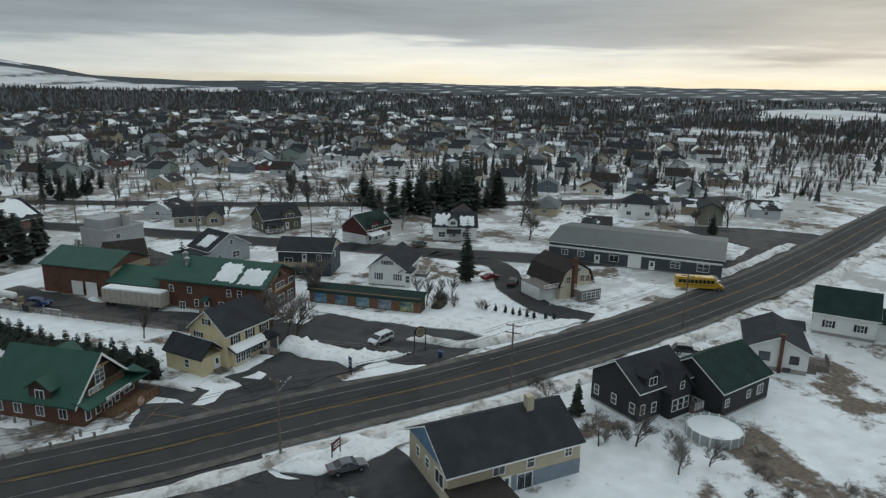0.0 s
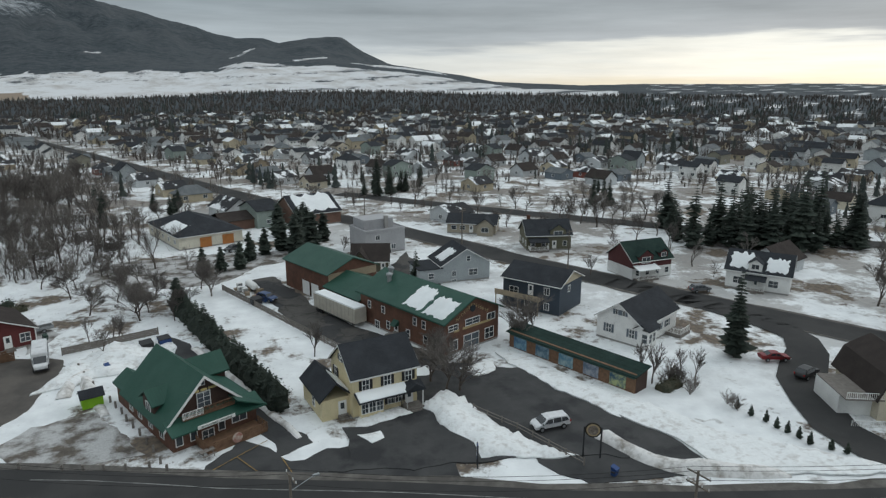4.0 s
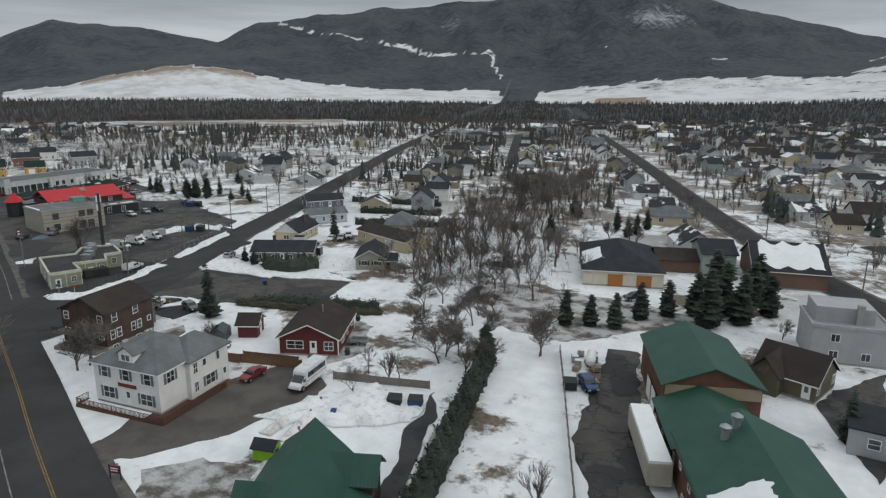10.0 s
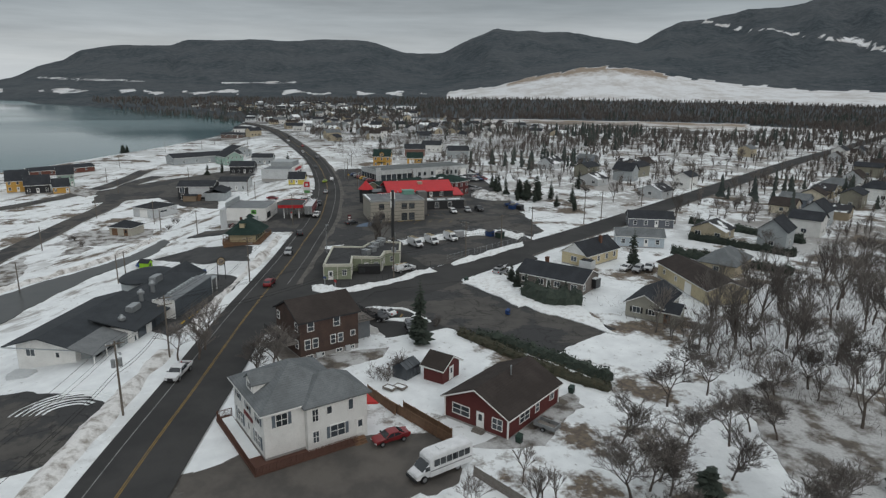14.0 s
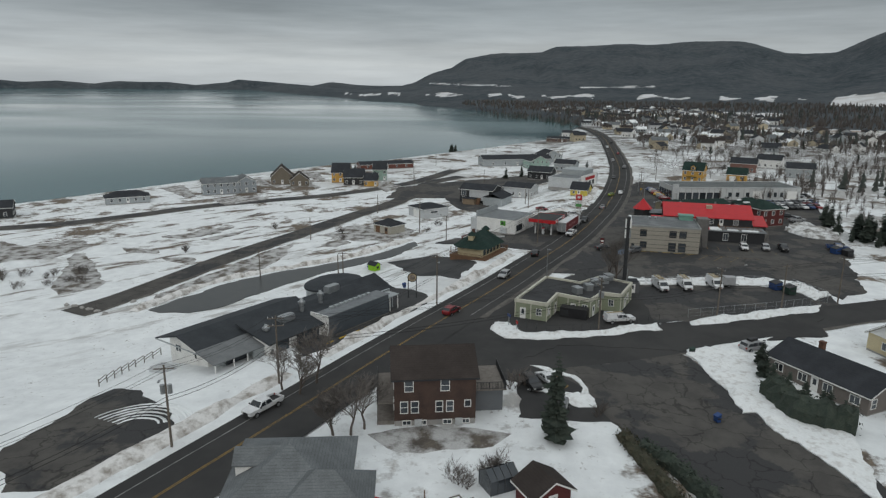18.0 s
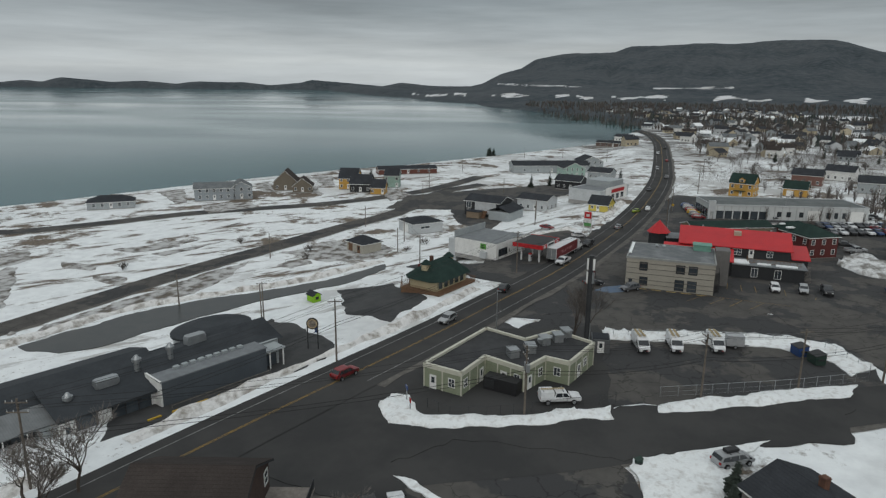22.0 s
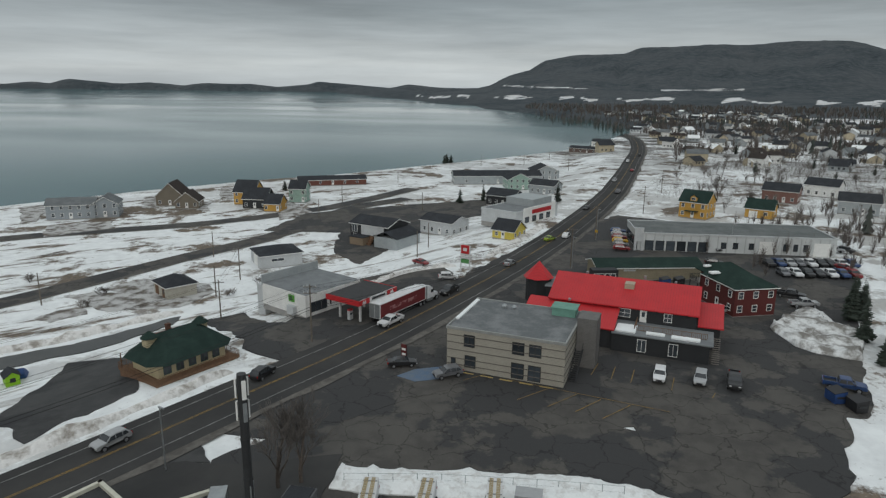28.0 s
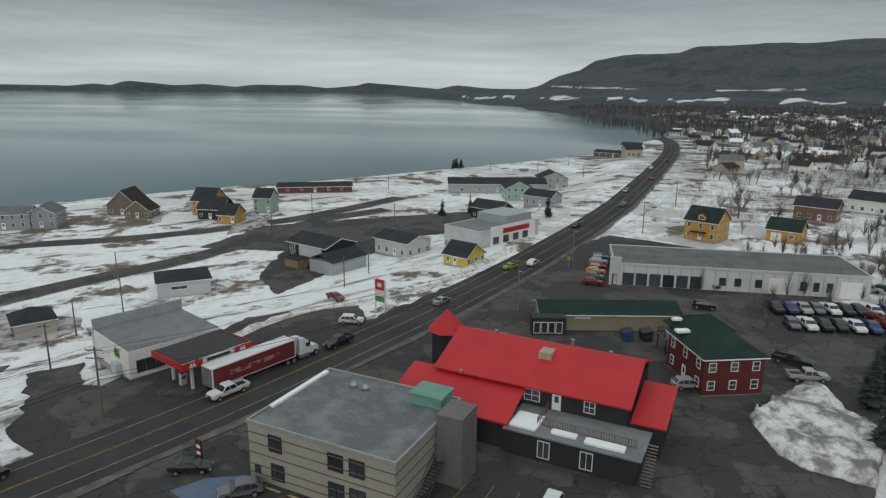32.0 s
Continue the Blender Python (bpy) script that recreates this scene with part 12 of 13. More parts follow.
def semi_truck(rear, front):
    a, b = Vector(rear), Vector(front)
    d = (b - a)
    rz = math.degrees(math.atan2(d.y, d.x))
    n = d.normalized()
    m = a + n * 7.3
    z = base_z(m.x, m.y)
    red = material("trailer_red_panel", (0.17, 0.03, 0.034), 0.5, (0.14, 0.028, 0.03), 0.6, grain=0.08)
    t = thing("semi_trailer", m.x, m.y, z, rz, "long white-topped trailer with plain dark red sides", "trailer")
    part("body", boxes((-7.3, -1.28, 1.15, 7.3, 1.28, 4.0)), PAINTS["white"], t)
    for s in (-1, 1):
        part("side_panel", boxes((-7.1, s * 1.285 - 0.02, 1.3, 7.1, s * 1.285 + 0.02, 3.85)), red, t, "dark red panel")
        part("logo_band", boxes((-4.4, s * 1.31 - 0.02, 2.2, 4.2, s * 1.31 + 0.02, 2.9)), material("faded_pink_paint", (0.36, 0.20, 0.20), 0.5, (0.18, 0.04, 0.045), 0.9, (0.46, 0.52)), t, "pale scrolled marking")
        part("rear_door", boxes((-7.36, s * 0.63 - 0.58, 1.25, -7.29, s * 0.63 + 0.58, 3.9)), STEEL, t)
        part("landing_leg", boxes((3.6, s * 0.8 - 0.08, 0.1, 3.76, s * 0.8 + 0.08, 1.15)), DARK_STEEL, t)
    part("underframe", boxes((-7.0, -0.5, 0.85, 6.9, 0.5, 1.15)), DARK_STEEL, t)
    for wx in (-6.3, -5.0):
        for s in (-1, 1):
            wheel(t, wx, s * 1.22, 0.5, s, 0.5)
    c = a + n * (14.6 + 1.9)
    k = thing("truck_tractor", c.x, c.y, z, rz, "white highway tractor with a sleeper cab", "truck")
    white = PAINTS["white"]
    bm = bmesh.new()
    hull(bm, [(-1.0, 0.9), (1.3, 0.9), (1.3, 2.0), (1.0, 2.9), (0.2, 3.5), (-1.0, 3.7)], lambda x, z: 1.15 - 0.1 * max(0, z - 2.4))
    bmesh.ops.bevel(bm, geom=bm.edges[:], offset=0.08, segments=2, affect="EDGES", clamp_overlap=True)
    part("cab", bm, white, k)
    bm = bmesh.new()
    hull(bm, [(1.2, 0.6), (3.0, 0.55), (3.15, 0.8), (3.05, 1.55), (1.2, 1.95)], lambda x, z: 1.0 - 0.15 * (x - 1.2) / 1.9)
    bmesh.ops.bevel(bm, geom=bm.edges[:], offset=0.08, segments=2, affect="EDGES", clamp_overlap=True)
    part("hood", bm, white, k)
    bm = bmesh.new()
    screen_on(bm, (1.31, 2.05), (1.03, 2.85), lambda x, z: 1.1, 1)
    part("windscreen", bm, CAR_GLASS, k)
    part("grille", boxes((3.08, -0.55, 0.75, 3.18, 0.55, 1.5)), STEEL, k)
    for s in (-1, 1):
        part("side_window", boxes((0.3, s * 1.13 - 0.03, 2.0, 1.15, s * 1.13 + 0.03, 2.65)), CAR_GLASS, k)
        part("fuel_tank", boxes((-1.0, s * 1.0 - 0.2, 0.45, 0.9, s * 1.0 + 0.2, 0.95)), STEEL, k)
        part("headlight", boxes((2.95, s * 0.8 - 0.14, 1.0, 3.1, s * 0.8 + 0.14, 1.3)), LAMP_CLEAR, k)
        bm = bmesh.new()
        tube(bm, (-1.1, s * 1.0, 0.9), (-1.1, s * 1.0, 3.9), 0.08, n=8)
        part("exhaust_stack", bm, STEEL, k)
        for wx in (-2.2, -3.4, 2.3):
            wheel(k, wx, s * 1.2, 0.5, s, 0.4)
    part("chassis", boxes((-3.9, -0.45, 0.6, 2.4, 0.45, 0.9)), DARK_STEEL, k)


bus(-48.4, 96.7, -76, "shuttle")
bus(89.6, 26.4, -57, "school")
semi_truck((-208.8, 111.1), (-227.7, 117.0))
PARKED = ((-56.6, 93.4, -82, "sedan", "red", "dark red sedan on the bakery yard"),
             (19.5, 55.9, -178, "minivan", "white", "white minivan on the brewery lot"),
             (-10.0, 30.9, -24, "sedan", "grey", "grey sedan beside the beige house"),
             (-86.3, 69.4, -24, "pickup", "white", "white pickup driving on the main road"),
             (-159.6, 96.8, -16, "suv", "silver", "silver car driving on the main road"),
             (-131.1, 88.3, 157, "suv", "red", "red hatchback driving on the main road"),
             (-241.4, 116.1, 107, "suv", "white", "white crossover at the filling station"),
             (-231.2, 119.2, -14, "pickup", "black", "dark pickup with ladders on its roof", "", "ladders_no"),
             (-209.5, 114.0, -19, "pickup", "white", "white crew-cab pickup on the main road"),
             (-254.8, 105.0, 66, "sedan", "red", "dark red car behind the filling station"),
             (-192.7, 122.3, 117, "sedan", "black", "black sedan in the disabled bay"),
             (-191.1, 130.3, -50, "suv", "grey", "grey crossover in front of the inn"),
             (-200.2, 161.4, -5, "suv", "white", "white crossover parked at the restaurant"),
             (-200.8, 167.3, -9, "suv", "silver", "silver car parked in the snow"),
             (-201.3, 172.1, -6, "pickup", "black", "black pickup beside the restaurant"))
PARKED += ((-204.7, 187.6, 80, "pickup", "blue", "blue pickup beside the snow pile"),
             (-236.0, 174.1, 117, "suv", "silver", "silver crossover beside the red house"),
             (-245.4, 190.9, 104, "pickup", "silver", "silver pickup behind the red house"),
             (-251.3, 189.6, 73, "pickup", "black", "black pickup behind the red house"),
             (-291.7, 178.6, 21, "pickup", "grey", "grey pickup at the dealership wall"),
             (-275.1, 176.8, 92, "suv", "black", "black car behind the low building"),
             (-182.5, 103.6, 175, "suv", "black", "dark car waiting at the road"),
             (-289.2, 133.4, 156, "sedan", "lime", "lime-yellow car on the road"),
             (-258.3, 127.4, 165, "sedan", "silver", "pale blue car on the main road"),
             (-280.6, 207.3, 48, "sedan", "red", "dark red sedan near the spruces"),
             (-131.9, 120.2, 110, "pickup", "white", "white service pickup with a cap", "", "cap"),
             (-121.6, 141.1, 123, "minivan", "silver", "silver minivan with a roof box", "", "box"),
             (-102.3, 106.6, -151, "sedan", "white", "white sedan behind the brick house"),
             (-100.2, 104.4, 29, "suv", "black", "black car behind the brick house"),
             (-113.4, 171.2, -64, "sedan", "white", "white car covered in old snow"),
             (-111.1, 172.9, -57, "suv", "silver", "silver car parked in a yard"),
             (-111.4, 176.5, -48, "pickup", "white", "white pickup parked in a yard"),
             (-20.6, 163.0, -134, "suv", "black", "black car behind the garage building"),
             (-92.6, 108.4, -10, "suv", "grey", "grey car beside a brick house"),
             (63.0, 64.7, -16, "sedan", "red", "dark red car in a driveway"),
             (63.1, 58.4, 18, "suv", "black", "black car on the curving driveway"),
             (51.1, 14.6, -58, "suv", "black", "black car in front of a dark house"),
             (75.0, 98.1, -3, "suv", "grey", "grey car beside a porch house"),
             (-13.3, 118.4, -47, "suv", "blue", "dark blue car in the rear yard"),
             (-144.0, 361.4, -60, "sedan", "silver", "silver car on the residential street"))
for row_ in PARKED:
    x, y, rz, kind, paint, label, *more = row_
    car(x, y, rz, kind, paint, label, "", more[1] if len(more) > 1 and more[1] in ("cap", "box") else "")
for x, y, rz in ((-156.6, 131.6, 15), (-158.3, 137.2, 9), (-160.4, 144.0, 10)):
    car(x, y, rz, "van", "white", "white service van carrying ladders and a red cone", "vans of the service yard", "ladders")
# dealership rows
for (p, q), n, off in (([(-279.0, 189.8), (-284.8, 210.0)], 9, 0), ([(-270.0, 191.7), (-274.0, 207.6)], 7, 3)):
    p, q = Vector(p), Vector(q)
    face = math.degrees(math.atan2((q - p).y, (q - p).x)) - 90
    for i in range(n):
        c = p.lerp(q, i / (n - 1))
        kind, paint = (("pickup", "black"), ("pickup", "blue"), ("pickup", "silver"), ("suv", "grey"), ("pickup", "white"), ("pickup", "black"), ("suv", "black"), ("pickup", "white"), ("pickup", "blue"), ("pickup", "red"))[(i + off) % 10]
        car(c.x, c.y, face, kind, paint, "%s %s for sale at the dealership" % (paint, {"suv": "crossover"}.get(kind, kind)), "vehicles for sale at the dealership", "", True)
p, q = (Vector(v) for v in [(-283.3, 153.8), (-306.5, 152.2)])
for i, pt in enumerate(("red", "grey", "yellow", "red", "silver", "blue")):
    c = p.lerp(q, i / 5)
    car(c.x, c.y, math.degrees(math.atan2((q - p).y, (q - p).x)) - 90, "suv", pt, "%s crossover lined up beside the showroom" % pt, "cars beside the showroom", "", True)
for i, (x, y) in enumerate([(-301.6, 206.2), (-301.5, 208.6), (-301.3, 211.0), (-301.2, 213.4)]):
    car(x, y, 60, "suv", ("black", "grey", "silver", "black")[i], "dark crossover behind the dealership", "cars behind the dealership", "", True)
# traffic far along the bay road
line_ = dense(ROAD, 6.0)
west = [p for p in line_ if -620 < p.x < -270]
for i, k in enumerate(range(3, len(west) - 2, 7)):
    p, q = west[k], west[k + 1]
    t = (q - p).normalized()
    s = 1 if i % 2 else -1
    c = p + Vector((-t.y, t.x)) * 2.6 * s
    car(c.x, c.y, math.degrees(math.atan2(t.y, t.x)) + (180 if s > 0 else 0), ("suv", "sedan", "pickup")[i % 3], ("white", "black", "grey", "silver", "red")[i % 5], "%s car in the far traffic" % ("white", "black", "grey", "silver", "red")[i % 5], "traffic on the bay road", "", True)

# ---- utility poles and wires ----
def utility_pole(x, y, h=10.5, arm_rz=None, transformer=False, label="weathered wooden utility pole with a crossarm", arms=1, light=False):
    z = land_at(x, y)
    root = thing("utility_pole", x, y, z, arm_rz or 0.0, label, "utility pole", "utility poles")
    bm = bmesh.new()
    tube(bm, (0, 0, -0.4), (0, 0, h), 0.16, 0.11, 8)
    part("pole", bm, POLE_WOOD, root)
    for a in range(arms if arm_rz is not None else 0):
        zz = h - 0.45 - 1.1 * a
        part("crossarm", boxes((-1.15, -0.2, zz, 1.15, -0.09, zz + 0.12)), POLE_WOOD, root)
        for u in (-1.05, -0.4, 1.05) if "town" not in label else ():
            bm = bmesh.new()
            tube(bm, (u, -0.14, zz + 0.12), (u, -0.14, zz + 0.34), 0.05, 0.035, 6)
            part("insulator", bm, LAMP_CLEAR, root)
    if transformer:
        for u in (-0.42, 0.42):
            bm = bmesh.new()
            tube(bm, (u, 0.1, h - 3.6), (u, 0.1, h - 2.5), 0.27, n=12)
            part("transformer", bm, STEEL, root, "grey transformer can")
    if light:
        bm = bmesh.new()
        tube(bm, (0, 0, h - 1.6), (0, -2.2, h - 0.9), 0.035, n=6)
        part("lamp_arm", bm, STEEL, root)
        part("lamp_head", boxes((-0.12, -2.7, h - 0.98, 0.12, -2.1, h - 0.84)), STEEL, root)


WIRE = material("black_cable", (0.02, 0.02, 0.02), 0.7)


def wires(points, h, offsets=(-1.05, -0.4, 1.05), low=(6.4, 5.9), sag=0.9):
    root = thing("power_line", points[0][0], points[0][1], 0, 0, "sagging black cables strung between utility poles", "cable")
    o = Vector((points[0][0], points[0][1], 0))
    for off, zz in [(v, h - 0.1) for v in offsets] + [(0.2, v) for v in low]:
        run = []
        for p, q in zip(points[:-1], points[1:]):
            d = (Vector(q) - Vector(p)).normalized()
            s = Vector((-d.y, d.x, 0)) * off
            a, b = Vector((*p, land_at(*p) + zz)) + s - o, Vector((*q, land_at(*q) + zz)) + s - o
            k = 8
            run += [a.lerp(b, i / k) - Vector((0, 0, sag * 4 * (i / k) * (1 - i / k))) for i in range(k + (q == points[-1]))]
        bm = bmesh.new()
        r = 0.022 if zz > 7 else 0.035
        prev = None
        for i, c in enumerate(run):
            t = (run[min(len(run) - 1, i + 1)] - run[max(0, i - 1)]).normalized()
            u = Vector((-t.y, t.x, 0)).normalized() * r
            ring = [bm.verts.new(c + v) for v in (u, Vector((0, 0, r)), -u, Vector((0, 0, -r)))]
            if prev:
                for j in range(4):
                    bm.faces.new((prev[j], prev[(j + 1) % 4], ring[(j + 1) % 4], ring[j]))
            prev = ring
        part("wire", bm, WIRE, root)


MAIN_POLES = [(63.7, 20.0), (20.0, 29.0), (-13.7, 38.6), (-45.0, 50.5), (-76.0, 62.5), (-95.0, 68.0), (-136.5, 84.5), (-197.5, 104.0)]
for i, (x, y) in enumerate(MAIN_POLES):
    utility_pole(x, y, 10.5, 108, i in (4,), arms=2 if i % 2 else 1, light=i % 2 == 0)
wires(MAIN_POLES, 10.4)
YARD_POLES = [(-95.0, 68.0), (-127.0, 116.0), (-139.0, 139.5), (-153.0, 167.0), (-172.0, 205.0)]
for i, (x, y) in enumerate(YARD_POLES[1:]):
    utility_pole(x, y, 10.0, 25, i == 0, "weathered utility pole at the fenced yard", 2 if i < 2 else 1)
wires(YARD_POLES, 9.9)
SHORE_POLES = [(-136.5, 84.5), (-161.0, 57.0), (-212.7, 75.0), (-241.0, 61.0)]
for x, y in SHORE_POLES[1:]:
    utility_pole(x, y, 8.5, 110, False, "slim wooden pole on the snowy flats")
wires(SHORE_POLES[1:], 8.4, (-0.4, 0.4), ())
BAY_POLES = [(-197.5, 104.0), (-262.0, 142.0), (-296.0, 146.0), (-345.0, 160.0), (-400.0, 168.0)]
for x, y in BAY_POLES[1:]:
    utility_pole(x, y, 10.0, 110, False, "tall wooden pole beside the bay road")
wires(BAY_POLES, 9.9)
TOWN_POLES = [(40.9, 155.6), (18.7, 184.8), (-4.3, 222.8), (-26.1, 270.6)] + [(55.8, 121.1), (39.9, 152.7)]
for x, y in TOWN_POLES:
    utility_pole(x, y, 10.0, 25, False, "wooden utility pole on the town street")
wires(TOWN_POLES[:4], 9.9, (-0.8, 0.8), (6.2,))
for s in (STREETS[0][6::4][:9], STREETS[1][24::5][:8]):
    pts = [tuple(p) for p in offset_line(s, 6.5)]
    for x, y in pts:
        utility_pole(x, y, 9.5, 115, False, "wooden utility pole along a town street")
    wires(pts, 9.4, (-0.8, 0.8), ())
for x, y in [(-165.6, 33.1), (-163.6, 54.9), (-209.8, 30.7), (-258.8, 40.6), (-227.3, 63.5), (-319.5, 43.5), (-357.2, 35.5), (-424.0, 36.6)] + [(-268.3, 99.5), (-283.6, 97.9), (-349.7, 74.4), (-526.4, 86.7), (-567.3, 98.0), (-514.2, 60.7), (-497.5, 118.3)]:
    utility_pole(x, y, 7.5, None, False, "slim wooden service pole in the snow")

# black mast with antennas behind the green office
def mast():
    x, y = -149.2, 122.8
    z = land_at(x, y)
    root = thing("antenna_mast", x, y, z, 20, "black steel monopole with white antenna panels", "mast")
    bm = bmesh.new()
    tube(bm, (0, 0, -0.3), (0, 0, 17.6), 0.42, 0.42, 14)
    part("pole", bm, DARK_STEEL, root)
    for i in range(3):
        a = radians(30 + 120 * i)
        for h in (14.0, 16.2):
            ob = part("antenna_panel", boxes((-0.18, -0.08, -0.9, 0.18, 0.08, 0.9)), WHITE_TRIM if h > 15 or i else STEEL, root, "pale antenna panel")
            ob.matrix_basis = pose(0.56 * math.cos(a), 0.56 * math.sin(a), h, 0, 0, math.degrees(a) - 90)
    for h in (3, 7, 11):
        bm = bmesh.new()
        tube(bm, (0, 0, h), (0, 0, h + 0.25), 0.47, n=14)
        part("collar", bm, DARK_STEEL, root)
    for u in (-0.5, 0.5):
        bm = bmesh.new()
        tube(bm, (u, 0.3, 0), (u, 0.3, 6.5), 0.07, n=6)
        part("conduit", bm, STEEL, root)


mast()


# ---- signs, bins, fences, hedges ----
def board_sign(x, y, rz, w, h, z0, mat, label, legs=2, leg_mat=None, band=None):
    root = thing("sign", x, y, land_at(x, y), rz, label, "sign")
    part("board", boxes((-w / 2, -0.07, z0, w / 2, 0.07, z0 + h)), mat, root)
    for s in ((-1, 1) if legs == 2 else (0,)):
        bm = bmesh.new()
        tube(bm, (s * (w / 2 + 0.04), 0, -0.4), (s * (w / 2 + 0.04), 0, z0 + h + 0.1), 0.08, n=8)
        part("post", bm, leg_mat or DARK_STEEL, root)
    if band:
        for y2 in (-0.085, 0.085):
            for k in (0.3, 0.62):
                part("text_bar", boxes((-w * 0.36, y2 - 0.012, z0 + h * k, w * 0.36, y2 + 0.012, z0 + h * (k + 0.14))), band, root)
    return root


def round_sign(x, y, rz, r, zc, label, gap=0.85):
    root = thing("sign", x, y, land_at(x, y), rz, label, "sign")
    for nm, rr, th, mt in (("disc", r, 0.1, material("dark_sign_face", (0.03, 0.028, 0.026), 0.5)), ("ring", r * 0.82, 0.13, material("gold_sign_ring", (0.42, 0.33, 0.2), 0.5)), ("centre", r * 0.62, 0.16, material("sign_centre", (0.06, 0.05, 0.045), 0.5, (0.35, 0.3, 0.25), 2.5))):
        bm = bmesh.new()
        tube(bm, (0, -th, zc), (0, th, zc), rr, n=24)
        part(nm, bm, mt, root)
    for s in (-1, 1):
        bm = bmesh.new()
        tube(bm, (s * r * gap, 0, -0.4), (s * r * gap, 0, zc + r * 0.4), 0.1, n=8)
        part("post", bm, DARK_STEEL, root)


BLUE_SIGN = material("blue_sign_face", (0.03, 0.06, 0.16), 0.5, (0.05, 0.08, 0.2), 1.0)
MAROON_SIGN = material("maroon_sign_face", (0.13, 0.03, 0.03), 0.6, (0.1, 0.025, 0.025), 1.0)
round_sign(-140.0, 78.7, 105, 1.0, 4.6, "round dark restaurant sign with a gold ring")
x, y, rz = 21.2, 48.3, 34
round_sign(x, y, -25, 0.95, 3.7, "oval brewery sign between two dark posts", 1.05)
x, y, rz = 7.7, 50.5, 75
board_sign(x, y, rz, 0.7, 1.9, 0.9, BLUE_SIGN, "narrow blue and white roadside sign", band=WHITE_TRIM)
x, y, rz = -48.4, 67.1, 20
board_sign(x, y, rz, 1.3, 0.9, 0.9, MAROON_SIGN, "maroon board sign on two posts in snow", band=WHITE_TRIM)
x, y, rz = -8.9, 34.2, 15
board_sign(x, y, rz, 1.6, 1.1, 1.2, MAROON_SIGN, "maroon roadside sign on two posts", band=WHITE_TRIM)
board_sign(-194.5, 122.0, 75, 1.0, 2.6, 0.5, MAROON_SIGN, "tall dark red inn sign with a blue foot", band=WHITE_TRIM)
x, y, rz = -126.2, 99.7, 30
board_sign(x, y, rz, 1.0, 0.5, 1.9, BLUE_SIGN, "small blue street sign on a post", 1, STEEL)
x, y, rz = -122.8, 101.3, 30
board_sign(x, y, rz, 0.6, 0.6, 1.8, material("red_sign_face", (0.4, 0.03, 0.03), 0.5), "red stop sign at the street corner", 1, STEEL)
x, y, rz = -295.7, 146.2, 75
board_sign(x, y, rz, 0.8, 0.8, 2.2, PAINTS["yellow"], "yellow diamond warning sign beside the road", 1, STEEL)


def bin_box(x, y, rz, w, d, h, mat, label, name="dumpster", lid=None):
    root = thing(name, x, y, base_z(x, y) - 0.06, rz, label, "waste bin")
    bm = bmesh.new()
    profile(bm, [(-d / 2 + 0.1, 0.08), (d / 2 - 0.05, 0.08), (d / 2, h), (-d / 2, h * 0.8)], -w / 2, w / 2, "x")
    part("body", bm, mat, root)
    bm = bmesh.new()
    profile(bm, [(-d / 2 - 0.05, h * 0.8), (d / 2 + 0.03, h), (d / 2 + 0.03, h + 0.08), (-d / 2 - 0.05, h * 0.8 + 0.08)], -w / 2 - 0.03, w / 2 + 0.03, "x")
    part("lid", bm, lid or BLACK_PLASTIC, root)
    for s in (-1, 1):
        part("lifting_pocket", boxes((s * (w / 2 + 0.06) - 0.06, -d * 0.3, h * 0.45, s * (w / 2 + 0.06) + 0.06, d * 0.3, h * 0.6)), DARK_STEEL, root)


BLUE_BIN = material("blue_bin_plastic", (0.03, 0.07, 0.20), 0.5, (0.02, 0.05, 0.15), 1.0)
GREEN_BIN = material("dark_green_bin", (0.02, 0.045, 0.035), 0.55, (0.03, 0.05, 0.04), 1.0)
for x, y, c in ((-15.4, 116.8, BLACK_PLASTIC), (-13.2, 118.3, BLUE_BIN), (-33.3, 98.2, BLACK_PLASTIC), (-30.7, 99.5, BLUE_BIN)):
    bin_box(x, y, 25, 1.9, 1.5, 1.5, c, "%s steel dumpster with a black lid" % ("blue" if c is BLUE_BIN else "black"))
for x, y, c in [(*p, BLUE_BIN) for p in [(-161.5, 157.4)]] + [(*p, GREEN_BIN) for p in [(-158.4, 159.2)]] + [(*p, BLUE_BIN) for p in [(-252.4, 164.0), (-200.2, 185.3)]] + [(*p, BLACK_PLASTIC) for p in [(-253.6, 167.1), (-198.0, 187.4)]]:
    bin_box(x, y, 20, 2.3, 1.8, 1.9, c, "%s commercial dumpster with a lid" % {BLUE_BIN.name: "blue", GREEN_BIN.name: "dark green"}.get(c.name, "black"))
for x, y in [(21.8, 44.2)] + [(-93.8, 128.6), (-111.7, 159.8)] + [(-38.0, 91.1)] + [(-148.5, 75.1)]:
    bin_box(x, y, 30, 0.7, 0.7, 1.1, BLUE_BIN, "blue wheeled recycling bin in the snow", "wheelie_bin", BLUE_BIN)
for x, y in [(-118.0, 130.5), (-59.9, 121.3), (-50.6, 107.9)]:
    bin_box(x, y, 30, 0.7, 0.7, 1.1, GREEN_BIN, "dark green wheeled bin beside a house", "wheelie_bin", GREEN_BIN)
